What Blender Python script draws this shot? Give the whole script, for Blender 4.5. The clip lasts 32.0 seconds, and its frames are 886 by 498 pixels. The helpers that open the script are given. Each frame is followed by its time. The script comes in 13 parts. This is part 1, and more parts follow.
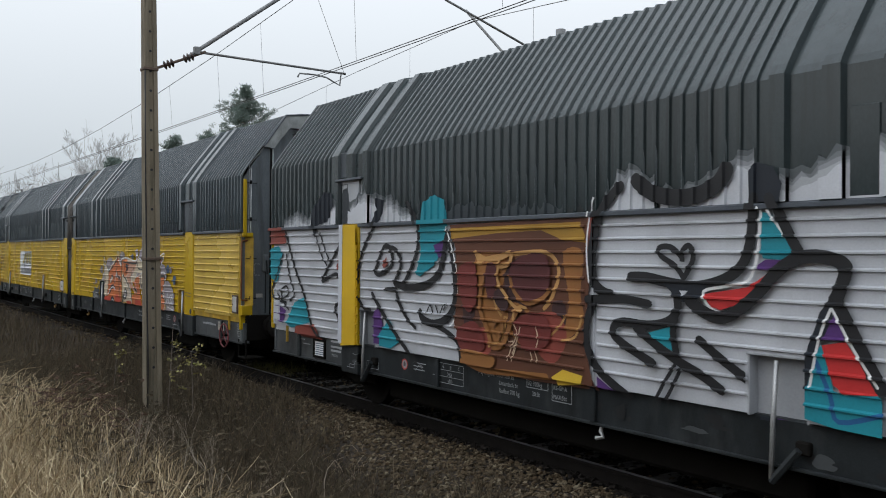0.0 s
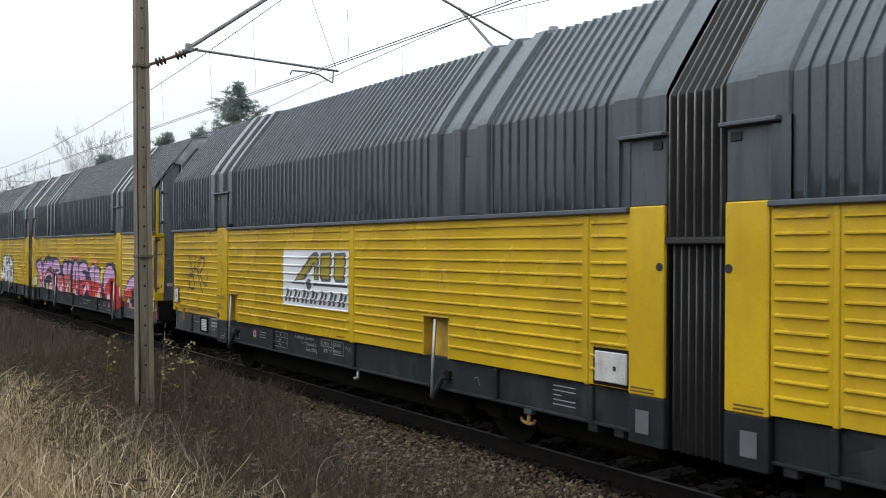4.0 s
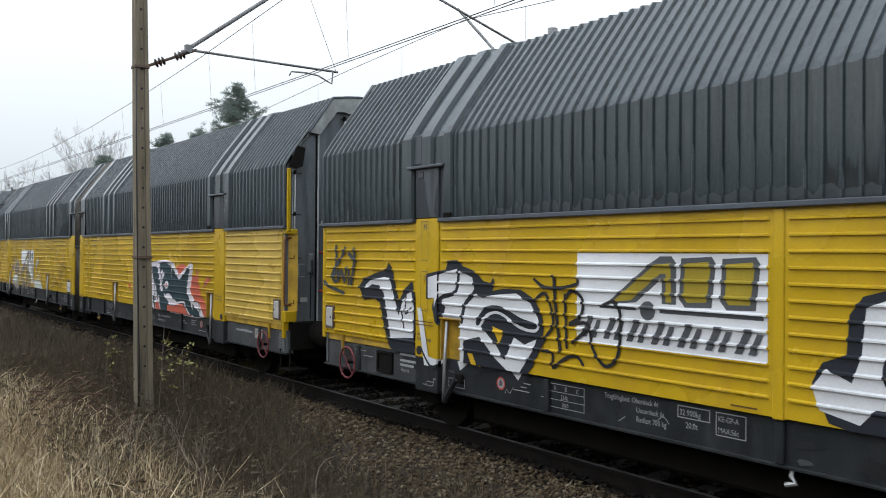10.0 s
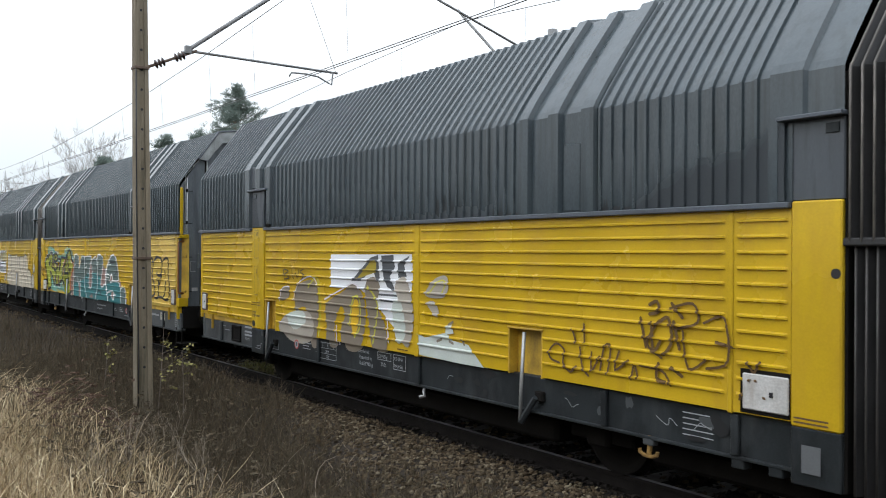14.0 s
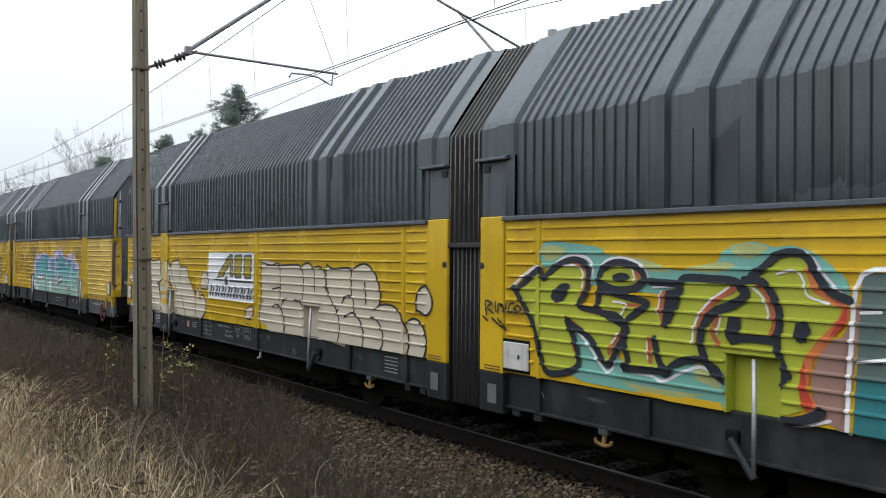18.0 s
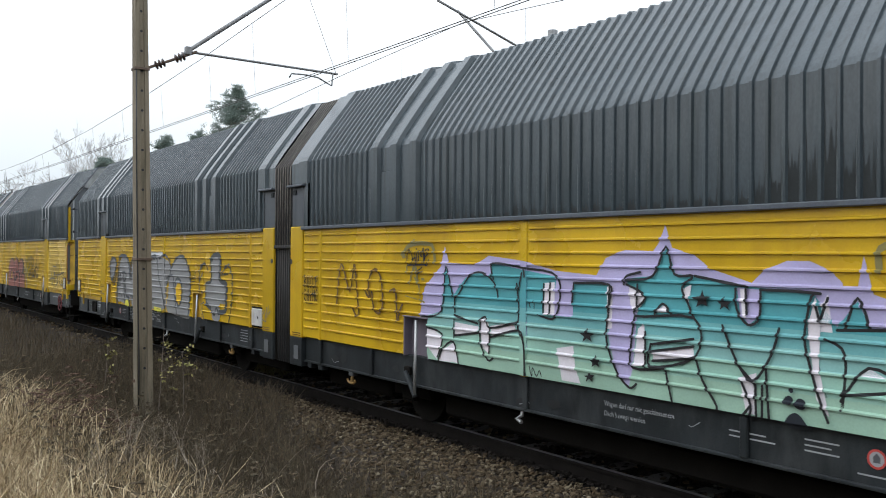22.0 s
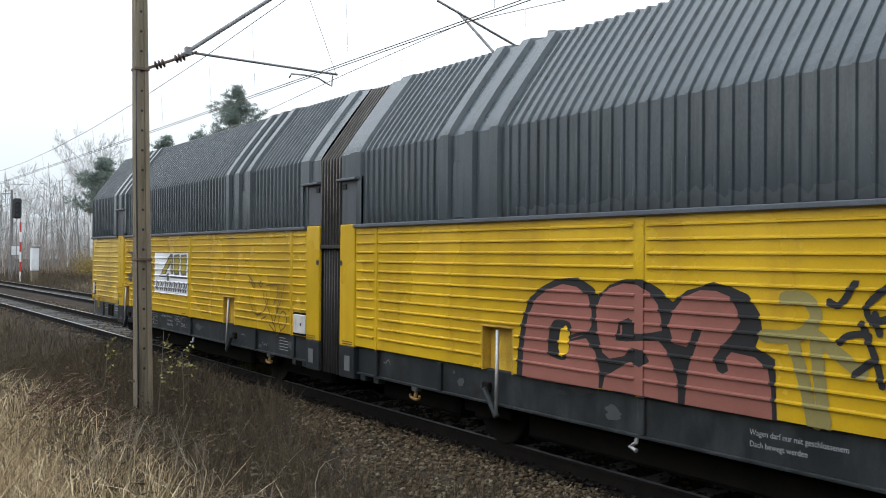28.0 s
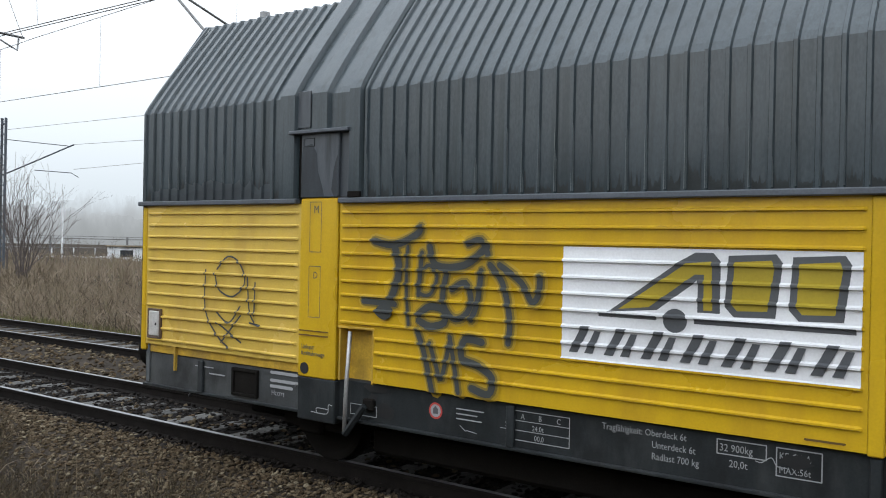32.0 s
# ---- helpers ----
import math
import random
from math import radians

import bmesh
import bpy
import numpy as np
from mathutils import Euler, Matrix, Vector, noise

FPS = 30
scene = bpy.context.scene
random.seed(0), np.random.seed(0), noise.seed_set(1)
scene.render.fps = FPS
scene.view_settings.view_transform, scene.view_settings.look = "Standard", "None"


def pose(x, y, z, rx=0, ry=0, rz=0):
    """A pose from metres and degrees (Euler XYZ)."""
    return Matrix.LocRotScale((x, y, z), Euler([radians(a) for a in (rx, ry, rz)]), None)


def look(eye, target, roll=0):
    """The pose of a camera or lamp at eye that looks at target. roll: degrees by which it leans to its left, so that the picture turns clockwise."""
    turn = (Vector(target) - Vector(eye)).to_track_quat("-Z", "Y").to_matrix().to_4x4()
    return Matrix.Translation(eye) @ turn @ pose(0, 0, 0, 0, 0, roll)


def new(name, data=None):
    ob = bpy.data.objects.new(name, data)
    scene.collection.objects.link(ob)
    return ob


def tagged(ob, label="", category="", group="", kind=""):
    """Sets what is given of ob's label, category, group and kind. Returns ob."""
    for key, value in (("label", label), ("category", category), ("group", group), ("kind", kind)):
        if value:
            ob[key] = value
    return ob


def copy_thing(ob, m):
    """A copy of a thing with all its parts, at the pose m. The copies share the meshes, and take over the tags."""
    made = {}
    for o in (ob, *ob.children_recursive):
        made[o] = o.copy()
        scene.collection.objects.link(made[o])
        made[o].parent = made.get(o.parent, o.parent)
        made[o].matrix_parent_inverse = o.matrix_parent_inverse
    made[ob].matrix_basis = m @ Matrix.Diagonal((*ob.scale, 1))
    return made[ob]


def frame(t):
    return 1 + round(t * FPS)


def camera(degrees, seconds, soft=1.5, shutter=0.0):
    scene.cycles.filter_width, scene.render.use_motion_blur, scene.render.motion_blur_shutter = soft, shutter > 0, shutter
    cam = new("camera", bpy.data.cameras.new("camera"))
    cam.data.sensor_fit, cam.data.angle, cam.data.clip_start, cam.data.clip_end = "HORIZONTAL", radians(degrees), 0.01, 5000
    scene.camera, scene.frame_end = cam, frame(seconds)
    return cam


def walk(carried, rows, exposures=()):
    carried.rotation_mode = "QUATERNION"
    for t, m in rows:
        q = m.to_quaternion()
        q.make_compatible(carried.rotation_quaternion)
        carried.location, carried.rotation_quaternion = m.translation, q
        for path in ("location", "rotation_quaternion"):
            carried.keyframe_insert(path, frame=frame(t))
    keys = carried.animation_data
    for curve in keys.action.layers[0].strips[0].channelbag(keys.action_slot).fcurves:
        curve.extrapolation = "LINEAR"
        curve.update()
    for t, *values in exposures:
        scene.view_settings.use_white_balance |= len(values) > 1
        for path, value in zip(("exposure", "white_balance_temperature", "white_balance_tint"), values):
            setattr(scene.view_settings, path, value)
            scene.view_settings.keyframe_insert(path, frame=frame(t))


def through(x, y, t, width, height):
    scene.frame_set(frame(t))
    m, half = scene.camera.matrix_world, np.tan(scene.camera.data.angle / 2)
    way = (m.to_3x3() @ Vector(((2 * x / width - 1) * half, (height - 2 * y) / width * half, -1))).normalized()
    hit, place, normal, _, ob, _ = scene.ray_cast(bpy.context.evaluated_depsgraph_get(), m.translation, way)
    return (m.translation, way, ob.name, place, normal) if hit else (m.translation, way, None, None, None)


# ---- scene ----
# The track runs along x; the train comes from -x. Rail heads are at z = 0.
BEND = 0.0003          # curvature of the line beyond the camera's abeam point
PITCH = 27.0           # one twin wagon with its coupling gap


def bend(x):
    """Sideways drift of the line at x."""
    return -0.5 * BEND * min(x, 0.0) ** 2


def heading(x):
    return math.degrees(math.atan(-BEND * min(x, 0.0)))


EYE = Vector((0.0, -7.236, 2.145))


def view(yaw, pitch, roll):
    y, p = radians(yaw), radians(pitch)
    return look(EYE, EYE + Vector((-math.cos(y) * math.cos(p), math.sin(y) * math.cos(p), math.sin(p))), roll)


cam = camera(53.32, 32.0, soft=1.0, shutter=0.05)
walk(cam, [(t, view(a, b, c)) for t, a, b, c in (
    (0.0, 34.665, 0.347, 0.375), (1.5, 34.68, 0.37, 0.378), (2.0, 34.752, 0.374, 0.382), (2.5, 34.91, 0.31, 0.384),
    (3.0, 35.0, 0.262, 0.385), (3.5, 35.10, 0.20, 0.385), (6.0, 35.178, 0.19, 0.385), (9.5, 35.185, 0.25, 0.40),
    (13.0, 35.20, 0.32, 0.43), (18.0, 35.195, 0.37, 0.42), (23.0, 35.19, 0.39, 0.41), (29.5, 35.20, 0.41, 0.42),
    (30.0, 35.31, 0.42, 0.46), (30.25, 36.2, 0.39, 0.58), (30.5, 37.626, 0.343, 0.73), (31.0, 40.856, 0.162, 0.958),
    (31.5, 45.76, 0.10, 1.3), (32.0, 53.87, -0.248, 1.181))],
     exposures=((0.0, -0.29), (0.5, -0.09), (1.0, 0.03), (2.0, 0.25), (3.0, 0.18), (6.0, 0.15), (7.0, 0.24), (8.0, 0.14), (10.0, 0.08), (12.0, 0.1), (13.0, 0.05), (14.0, 0.28), (16.0, 0.2), (18.0, 0.14), (19.0, 0.28), (20.0, 0.22), (23.0, 0.27), (24.0, 0.3), (25.0, 0.18), (28.0, 0.28), (29.0, 0.22), (30.0, 0.44), (31.0, 0.39), (31.5, 0.39), (32.0, 0.23)))

# ---- light ----
world = bpy.data.worlds.new("overcast")
scene.world = world
world.use_nodes = True
wn, wl = world.node_tree.nodes, world.node_tree.links
wn.clear()
w_out = wn.new("ShaderNodeOutputWorld")
w_sky = wn.new("ShaderNodeTexSky")
w_sky.sky_type, w_sky.sun_disc = "NISHITA", False
w_sky.sun_elevation, w_sky.sun_rotation = radians(28), radians(200)
w_sky.air_density, w_sky.dust_density = 2.0, 6.0
w_grey = wn.new("ShaderNodeHueSaturation")
w_grey.inputs["Saturation"].default_value = 0.12
w_sbg = wn.new("ShaderNodeBackground")
w_sbg.inputs["Strength"].default_value = 0.02
w_cbg = wn.new("ShaderNodeBackground")      # the closed cloud deck
w_geo = wn.new("ShaderNodeTexCoord")
w_sep = wn.new("ShaderNodeSeparateXYZ")
w_ramp = wn.new("ShaderNodeValToRGB")
for w_i, (w_p, w_c) in enumerate(((0.0, (0.56, 0.63, 0.68)), (0.30, (1.045, 1.12, 1.205)), (1.0, (1.88, 2.08, 2.31)))):
    w_e = w_ramp.color_ramp.elements[w_i] if w_i != 1 else w_ramp.color_ramp.elements.new(w_p)
    w_e.position, w_e.color = w_p, (*w_c, 1)
w_cbg.inputs["Strength"].default_value = 1.0
w_add = wn.new("ShaderNodeAddShader")
wl.new(w_geo.outputs["Generated"], w_sep.inputs[0])
wl.new(w_sep.outputs["Z"], w_ramp.inputs[0])
wl.new(w_ramp.outputs[0], w_cbg.inputs["Color"])
wl.new(w_sky.outputs[0], w_grey.inputs["Color"])
wl.new(w_grey.outputs[0], w_sbg.inputs["Color"])
wl.new(w_sbg.outputs[0], w_add.inputs[0])
wl.new(w_cbg.outputs[0], w_add.inputs[1])
wl.new(w_add.outputs[0], w_out.inputs[0])

sun = new("sun", bpy.data.lights.new("sun", "SUN"))
sun.data.energy, sun.data.angle, sun.data.color = 0.28, radians(40), (1.0, 0.97, 0.93)
sun.matrix_world = look((-8, -20, 22), (-8, 0, 0))

# ---- materials ----
def mat(name, color, rough=0.7, metal=0.0, vary=0.25, scale=3.0, grain=0.12, grain_scale=60.0, bump=0.15, stretch=(1, 1, 1),
        dirt=None, dirt_amount=0.35, spread=0.0, gloss=0.4, streak=None, streak_amount=0.5, streak_size=(9, 9, 0.5)):
    """A painted or raw surface: colour mottled at two scales, patchy dirt, fine relief. spread: difference from piece to piece."""
    m = bpy.data.materials.new(name)
    m.use_nodes = True
    n, l = m.node_tree.nodes, m.node_tree.links
    b = n["Principled BSDF"]
    b.inputs["Metallic"].default_value = metal
    b.inputs["Specular IOR Level"].default_value = gloss
    tc = n.new("ShaderNodeTexCoord")
    mp = n.new("ShaderNodeMapping")
    mp.inputs["Scale"].default_value = stretch
    l.new(tc.outputs["Object"], mp.inputs[0])
    big, fine = n.new("ShaderNodeTexNoise"), n.new("ShaderNodeTexNoise")
    for tex, sc, det in ((big, scale, 6), (fine, grain_scale, 3)):
        tex.inputs["Scale"].default_value, tex.inputs["Detail"].default_value = sc, det
        l.new(mp.outputs[0], tex.inputs["Vector"])
    r1 = n.new("ShaderNodeMapRange")
    r1.inputs["From Min"].default_value, r1.inputs["From Max"].default_value = 0.3, 0.7
    r1.inputs["To Min"].default_value, r1.inputs["To Max"].default_value = 1 - vary, 1 + vary * 0.6
    l.new(big.outputs["Fac"], r1.inputs["Value"])
    r2 = n.new("ShaderNodeMapRange")
    r2.inputs["From Min"].default_value, r2.inputs["From Max"].default_value = 0.3, 0.7
    r2.inputs["To Min"].default_value, r2.inputs["To Max"].default_value = 1 - grain, 1 + grain
    l.new(fine.outputs["Fac"], r2.inputs["Value"])
    mul = n.new("ShaderNodeMath")
    mul.operation = "MULTIPLY"
    l.new(r1.outputs[0], mul.inputs[0])
    l.new(r2.outputs[0], mul.inputs[1])
    val = mul.outputs[0]
    if spread:
        oi, r3, m3 = n.new("ShaderNodeObjectInfo"), n.new("ShaderNodeMapRange"), n.new("ShaderNodeMath")
        r3.inputs["To Min"].default_value, r3.inputs["To Max"].default_value = 1 - spread, 1 + spread
        m3.operation = "MULTIPLY"
        l.new(oi.outputs["Random"], r3.inputs["Value"])
        l.new(val, m3.inputs[0])
        l.new(r3.outputs[0], m3.inputs[1])
        val = m3.outputs[0]
    sc = n.new("ShaderNodeVectorMath")
    sc.operation = "SCALE"
    sc.inputs[0].default_value = color
    l.new(val, sc.inputs["Scale"])
    col = sc.outputs[0]
    if dirt:
        dn, dr, mix = n.new("ShaderNodeTexNoise"), n.new("ShaderNodeMapRange"), n.new("ShaderNodeMix")
        dm = n.new("ShaderNodeMapping")
        dm.inputs["Scale"].default_value = (2.2, 2.2, 0.7)
        l.new(tc.outputs["Object"], dm.inputs[0])
        dn.inputs["Scale"].default_value, dn.inputs["Detail"].default_value, dn.inputs["Roughness"].default_value = 1.4, 8, 0.62
        l.new(dm.outputs[0], dn.inputs["Vector"])
        dr.inputs["From Min"].default_value, dr.inputs["From Max"].default_value = 0.48, 0.72
        dr.inputs["To Max"].default_value = dirt_amount
        l.new(dn.outputs["Fac"], dr.inputs["Value"])
        mix.data_type = "RGBA"
        l.new(dr.outputs[0], mix.inputs[0])
        l.new(col, mix.inputs[6])
        mix.inputs[7].default_value = (*dirt, 1)
        col = mix.outputs[2]
    if streak:                                     # runs of old rain water and soot
        sn, sr, sx, sm = n.new("ShaderNodeTexNoise"), n.new("ShaderNodeMapRange"), n.new("ShaderNodeMix"), n.new("ShaderNodeMapping")
        sm.inputs["Scale"].default_value = streak_size
        l.new(tc.outputs["Object"], sm.inputs[0])
        sn.inputs["Scale"].default_value, sn.inputs["Detail"].default_value, sn.inputs["Roughness"].default_value = 1.0, 5, 0.6
        l.new(sm.outputs[0], sn.inputs["Vector"])
        sr.inputs["From Min"].default_value, sr.inputs["From Max"].default_value = 0.50, 0.68
        sr.inputs["To Max"].default_value = streak_amount
        l.new(sn.outputs["Fac"], sr.inputs["Value"])
        sx.data_type = "RGBA"
        l.new(sr.outputs[0], sx.inputs[0])
        l.new(col, sx.inputs[6])
        sx.inputs[7].default_value = (*streak, 1)
        col = sx.outputs[2]
    l.new(col, b.inputs["Base Color"])
    rr = n.new("ShaderNodeMapRange")
    rr.inputs["To Min"].default_value, rr.inputs["To Max"].default_value = max(rough - 0.12, 0.05), min(rough + 0.12, 1)
    l.new(big.outputs["Fac"], rr.inputs["Value"])
    l.new(rr.outputs[0], b.inputs["Roughness"])
    if bump:
        bp = n.new("ShaderNodeBump")
        bp.inputs["Strength"].default_value, bp.inputs["Distance"].default_value = bump, 0.01
        l.new(fine.outputs["Fac"], bp.inputs["Height"])
        l.new(bp.outputs[0], b.inputs["Normal"])
    return m


M_YELLOW = mat("yellow_paint", (0.53, 0.346, 0.013), 0.27, vary=0.16, scale=0.8, grain=0.05, bump=0.05, dirt=(0.40, 0.235, 0.03), dirt_amount=0.45, gloss=0.5, streak=(0.38, 0.22, 0.02), streak_amount=0.25, streak_size=(3.5, 3.5, 0.9))
M_YELLOW_PALE = mat("faded_yellow_paint", (0.60, 0.42, 0.085), 0.27, vary=0.14, scale=1.1, grain=0.05, bump=0.05, dirt=(0.52, 0.36, 0.11), dirt_amount=0.5, streak=(0.32, 0.20, 0.05), streak_amount=0.3, streak_size=(3, 3, 1.2))
M_YELLOW_DEEP = mat("golden_yellow_paint", (0.53, 0.337, 0.013), 0.27, vary=0.16, scale=0.7, grain=0.05, bump=0.05, dirt=(0.38, 0.215, 0.018), dirt_amount=0.5, gloss=0.5, streak=(0.33, 0.19, 0.02), streak_amount=0.35, streak_size=(2.5, 2.5, 0.6))
M_YELLOW_OLD = mat("worn_yellow_paint", (0.50, 0.31, 0.03), 0.6, vary=0.3, scale=5, dirt=(0.12, 0.08, 0.04), dirt_amount=0.7)
M_DARK = mat("dark_grey_paint", (0.036, 0.049, 0.055), 0.21, vary=0.16, scale=2.0, grain=0.10, bump=0.06, stretch=(1.2, 1.2, 0.5), dirt=(0.060, 0.071, 0.074), dirt_amount=0.45, gloss=0.45, streak=(0.017, 0.023, 0.024), streak_amount=0.75)
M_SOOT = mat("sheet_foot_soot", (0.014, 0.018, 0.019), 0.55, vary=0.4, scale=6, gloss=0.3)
M_SOOTBLUE = mat("old_blue_black_paint", (0.021, 0.027, 0.034), 0.4, vary=0.35, scale=4, stretch=(3, 3, 0.6), gloss=0.4)
M_PALEFLANK = mat("rubbed_sheet_paint", (0.085, 0.10, 0.105), 0.5, vary=0.3, scale=6, gloss=0.35)
M_TRIM = mat("slate_grey_paint", (0.07, 0.08, 0.095), 0.45, vary=0.2)
M_SILL = mat("sooty_grey_paint", (0.019, 0.0225, 0.0245), 0.55, vary=0.35, scale=2.2, dirt=(0.062, 0.066, 0.067), dirt_amount=0.5, gloss=0.2, streak=(0.010, 0.011, 0.012), streak_amount=0.8, streak_size=(4, 4, 2.0))
M_SILLPALE = mat("worn_grey_sill_paint", (0.060, 0.065, 0.068), 0.55, vary=0.3, scale=2.5, dirt=(0.10, 0.102, 0.10), dirt_amount=0.6, gloss=0.3, streak=(0.018, 0.019, 0.020), streak_amount=0.75, streak_size=(3, 3, 2.2))
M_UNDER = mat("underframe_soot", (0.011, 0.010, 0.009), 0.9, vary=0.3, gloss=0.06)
# Base colour lightened for the sky reflected in the doors, under real streaks.
M_ENDDOOR = mat("weathered_grey_door_paint", (0.125, 0.140, 0.150), 0.30, vary=0.3, scale=1.5, stretch=(1, 1, 0.4), dirt=(0.16, 0.165, 0.165), dirt_amount=0.4, gloss=0.5, streak=(0.05, 0.053, 0.055), streak_amount=0.6, streak_size=(5, 5, 0.6))
M_HEADPANEL = mat("peeling_slate_paint", (0.060, 0.069, 0.080), 0.36, vary=0.2, scale=1.6, grain=0.08, bump=0.06, stretch=(3, 3, 0.5), dirt=(0.085, 0.096, 0.108), dirt_amount=0.4, gloss=0.4, streak=(0.015, 0.019, 0.023), streak_amount=0.85, streak_size=(6.5, 6.5, 0.7))
M_BELLOWS = mat("black_rubber", (0.022, 0.021, 0.021), 0.6, vary=0.3)
M_BELLOWS_DIM = mat("dull_rubber_edge", (0.06, 0.055, 0.052), 0.6, vary=0.4, scale=4)
M_BELLOWS_EDGE = mat("worn_rubber_edge", (0.17, 0.155, 0.14), 0.7, vary=0.5, scale=4, stretch=(3, 1, 1), dirt=(0.06, 0.055, 0.05), dirt_amount=0.7)
M_STEEL = mat("dull_steel", (0.38, 0.38, 0.38), 0.4, 0.6, vary=0.3)
M_RUST = mat("rusty_iron", (0.11, 0.075, 0.055), 0.8, vary=0.35, scale=9)
M_RAIL = mat("rail_side_rust", (0.014, 0.012, 0.011), 0.85, vary=0.3, scale=6, gloss=0.08)
M_RAILTOP = mat("polished_rail_head", (0.21, 0.21, 0.215), 0.42, 0.7, vary=0.2, scale=6)
M_WHITE = mat("white_paint", (0.72, 0.73, 0.74), 0.5, vary=0.12, scale=2, dirt=(0.45, 0.44, 0.42), dirt_amount=0.4)
M_RED = mat("red_paint", (0.42, 0.03, 0.03), 0.5)
M_OCHRE = mat("worn_ochre_hook_paint", (0.20, 0.115, 0.03), 0.75, vary=0.4, scale=12, dirt=(0.05, 0.04, 0.03), dirt_amount=0.8)
M_HATCH = mat("dirty_white_hatch_paint", (0.50, 0.49, 0.47), 0.55, vary=0.2, scale=6, dirt=(0.26, 0.22, 0.18), dirt_amount=0.55, streak=(0.30, 0.25, 0.20), streak_amount=0.5, streak_size=(14, 14, 4))
M_SEAL = mat("pale_door_seal", (0.42, 0.43, 0.43), 0.55, vary=0.3, scale=4, dirt=(0.16, 0.16, 0.16), dirt_amount=0.6)
M_RUSTYRAIL = mat("rusty_handrail_paint", (0.22, 0.085, 0.03), 0.7, vary=0.4, scale=10, dirt=(0.10, 0.05, 0.03), dirt_amount=0.7)
M_BLACK = mat("black_spray_paint", (0.016, 0.016, 0.018), 0.55, vary=0.3)
M_SLEEPER = mat("weathered_sleeper_wood", (0.10, 0.097, 0.092), 0.9, vary=0.5, scale=3, stretch=(6, 1, 6), spread=0.25, bump=0.4, gloss=0.1)
M_BALLAST = mat("ballast_bed", (0.036, 0.029, 0.023), 0.95, vary=0.35, scale=1.5, grain=0.55, grain_scale=26, bump=1.0, gloss=0.05)
# Near black: the shade under the train is put into this colour.
M_SHADEBED = mat("oily_ballast_bed", (0.010, 0.009, 0.0085), 0.95, vary=0.35, scale=1.5, grain=0.5, grain_scale=26, bump=1.0, gloss=0.03)
M_CONCRETE = mat("weathered_concrete", (0.21, 0.175, 0.125), 0.9, vary=0.35, scale=2, stretch=(3, 3, 0.4), dirt=(0.12, 0.095, 0.062), dirt_amount=0.75, bump=0.5, streak=(0.075, 0.066, 0.042), streak_amount=0.8, streak_size=(14, 14, 0.8))
M_WIRE = mat("tarnished_copper_wire", (0.10, 0.095, 0.09), 0.6, 0.3, bump=0)
M_GALV = mat("galvanised_tube", (0.20, 0.20, 0.20), 0.55, 0.4, vary=0.3, dirt=(0.13, 0.09, 0.07))
M_CERAMIC = mat("brown_glazed_insulator", (0.075, 0.05, 0.045), 0.25)
M_BARK = mat("grey_brown_bark", (0.14, 0.115, 0.095), 0.95, vary=0.35, scale=4, bump=0.6)
M_PINEBARK = mat("pine_bark", (0.16, 0.11, 0.08), 0.95, vary=0.35, scale=4, bump=0.6)
M_SIGNALBLACK = mat("matt_black_sheet", (0.03, 0.032, 0.035), 0.7)


def leafy(name, colors, rough=0.85, through=0.0):
    """Thin plant matter: each blade or leaf takes a colour of its own."""
    m = bpy.data.materials.new(name)
    m.use_nodes = True
    n, l = m.node_tree.nodes, m.node_tree.links
    b = n["Principled BSDF"]
    b.inputs["Roughness"].default_value = rough
    b.inputs["Specular IOR Level"].default_value = 0.08
    g, ramp = n.new("ShaderNodeNewGeometry"), n.new("ShaderNodeValToRGB")
    e = ramp.color_ramp.elements
    while len(e) < len(colors):
        e.new(0.5)
    for i, c in enumerate(colors):
        e[i].position, e[i].color = i / (len(colors) - 1), (*c, 1)
    l.new(g.outputs["Random Per Island"], ramp.inputs[0])
    l.new(ramp.outputs[0], b.inputs["Base Color"])
    if through:                                    # light that passes the thin leaf
        tr, mix = n.new("ShaderNodeBsdfTranslucent"), n.new("ShaderNodeMixShader")
        mix.inputs[0].default_value = through
        l.new(ramp.outputs[0], tr.inputs["Color"])
        l.new(b.outputs[0], mix.inputs[1])
        l.new(tr.outputs[0], mix.inputs[2])
        l.new(mix.outputs[0], n["Material Output"].inputs["Surface"])
    return m


M_STRAW = leafy("dry_straw", ((0.70, 0.57, 0.36), (0.13, 0.09, 0.053), (0.50, 0.395, 0.245), (0.22, 0.155, 0.09), (0.68, 0.57, 0.38), (0.34, 0.25, 0.145), (0.46, 0.355, 0.22), (0.15, 0.105, 0.062)))
M_BROWNWEED = leafy("dead_brown_weed", ((0.068, 0.055, 0.038), (0.10, 0.078, 0.05), (0.048, 0.040, 0.030), (0.13, 0.098, 0.064), (0.075, 0.068, 0.045)))
M_GREENLEAF = leafy("late_yellow_green_leaf", ((0.20, 0.18, 0.07), (0.28, 0.25, 0.10), (0.13, 0.13, 0.05)))
M_TURF = leafy("dull_green_grass", ((0.09, 0.10, 0.035), (0.14, 0.14, 0.055), (0.18, 0.16, 0.08), (0.07, 0.075, 0.03)))
M_STONE = leafy("ballast_stone", ((0.050, 0.036, 0.023), (0.089, 0.066, 0.041), (0.031, 0.023, 0.016), (0.130, 0.101, 0.066), (0.072, 0.048, 0.028), (0.198, 0.166, 0.115)), 0.95)
# Needle colours are lifted to hold the mist's paleness.
M_NEEDLE = leafy("pine_needles", ((0.17, 0.215, 0.185), (0.21, 0.25, 0.22), (0.14, 0.18, 0.155), (0.24, 0.275, 0.245)), 0.85, 0.6)
M_TWIG = leafy("bare_twigs", ((0.12, 0.10, 0.09), (0.16, 0.135, 0.12), (0.09, 0.078, 0.07)))
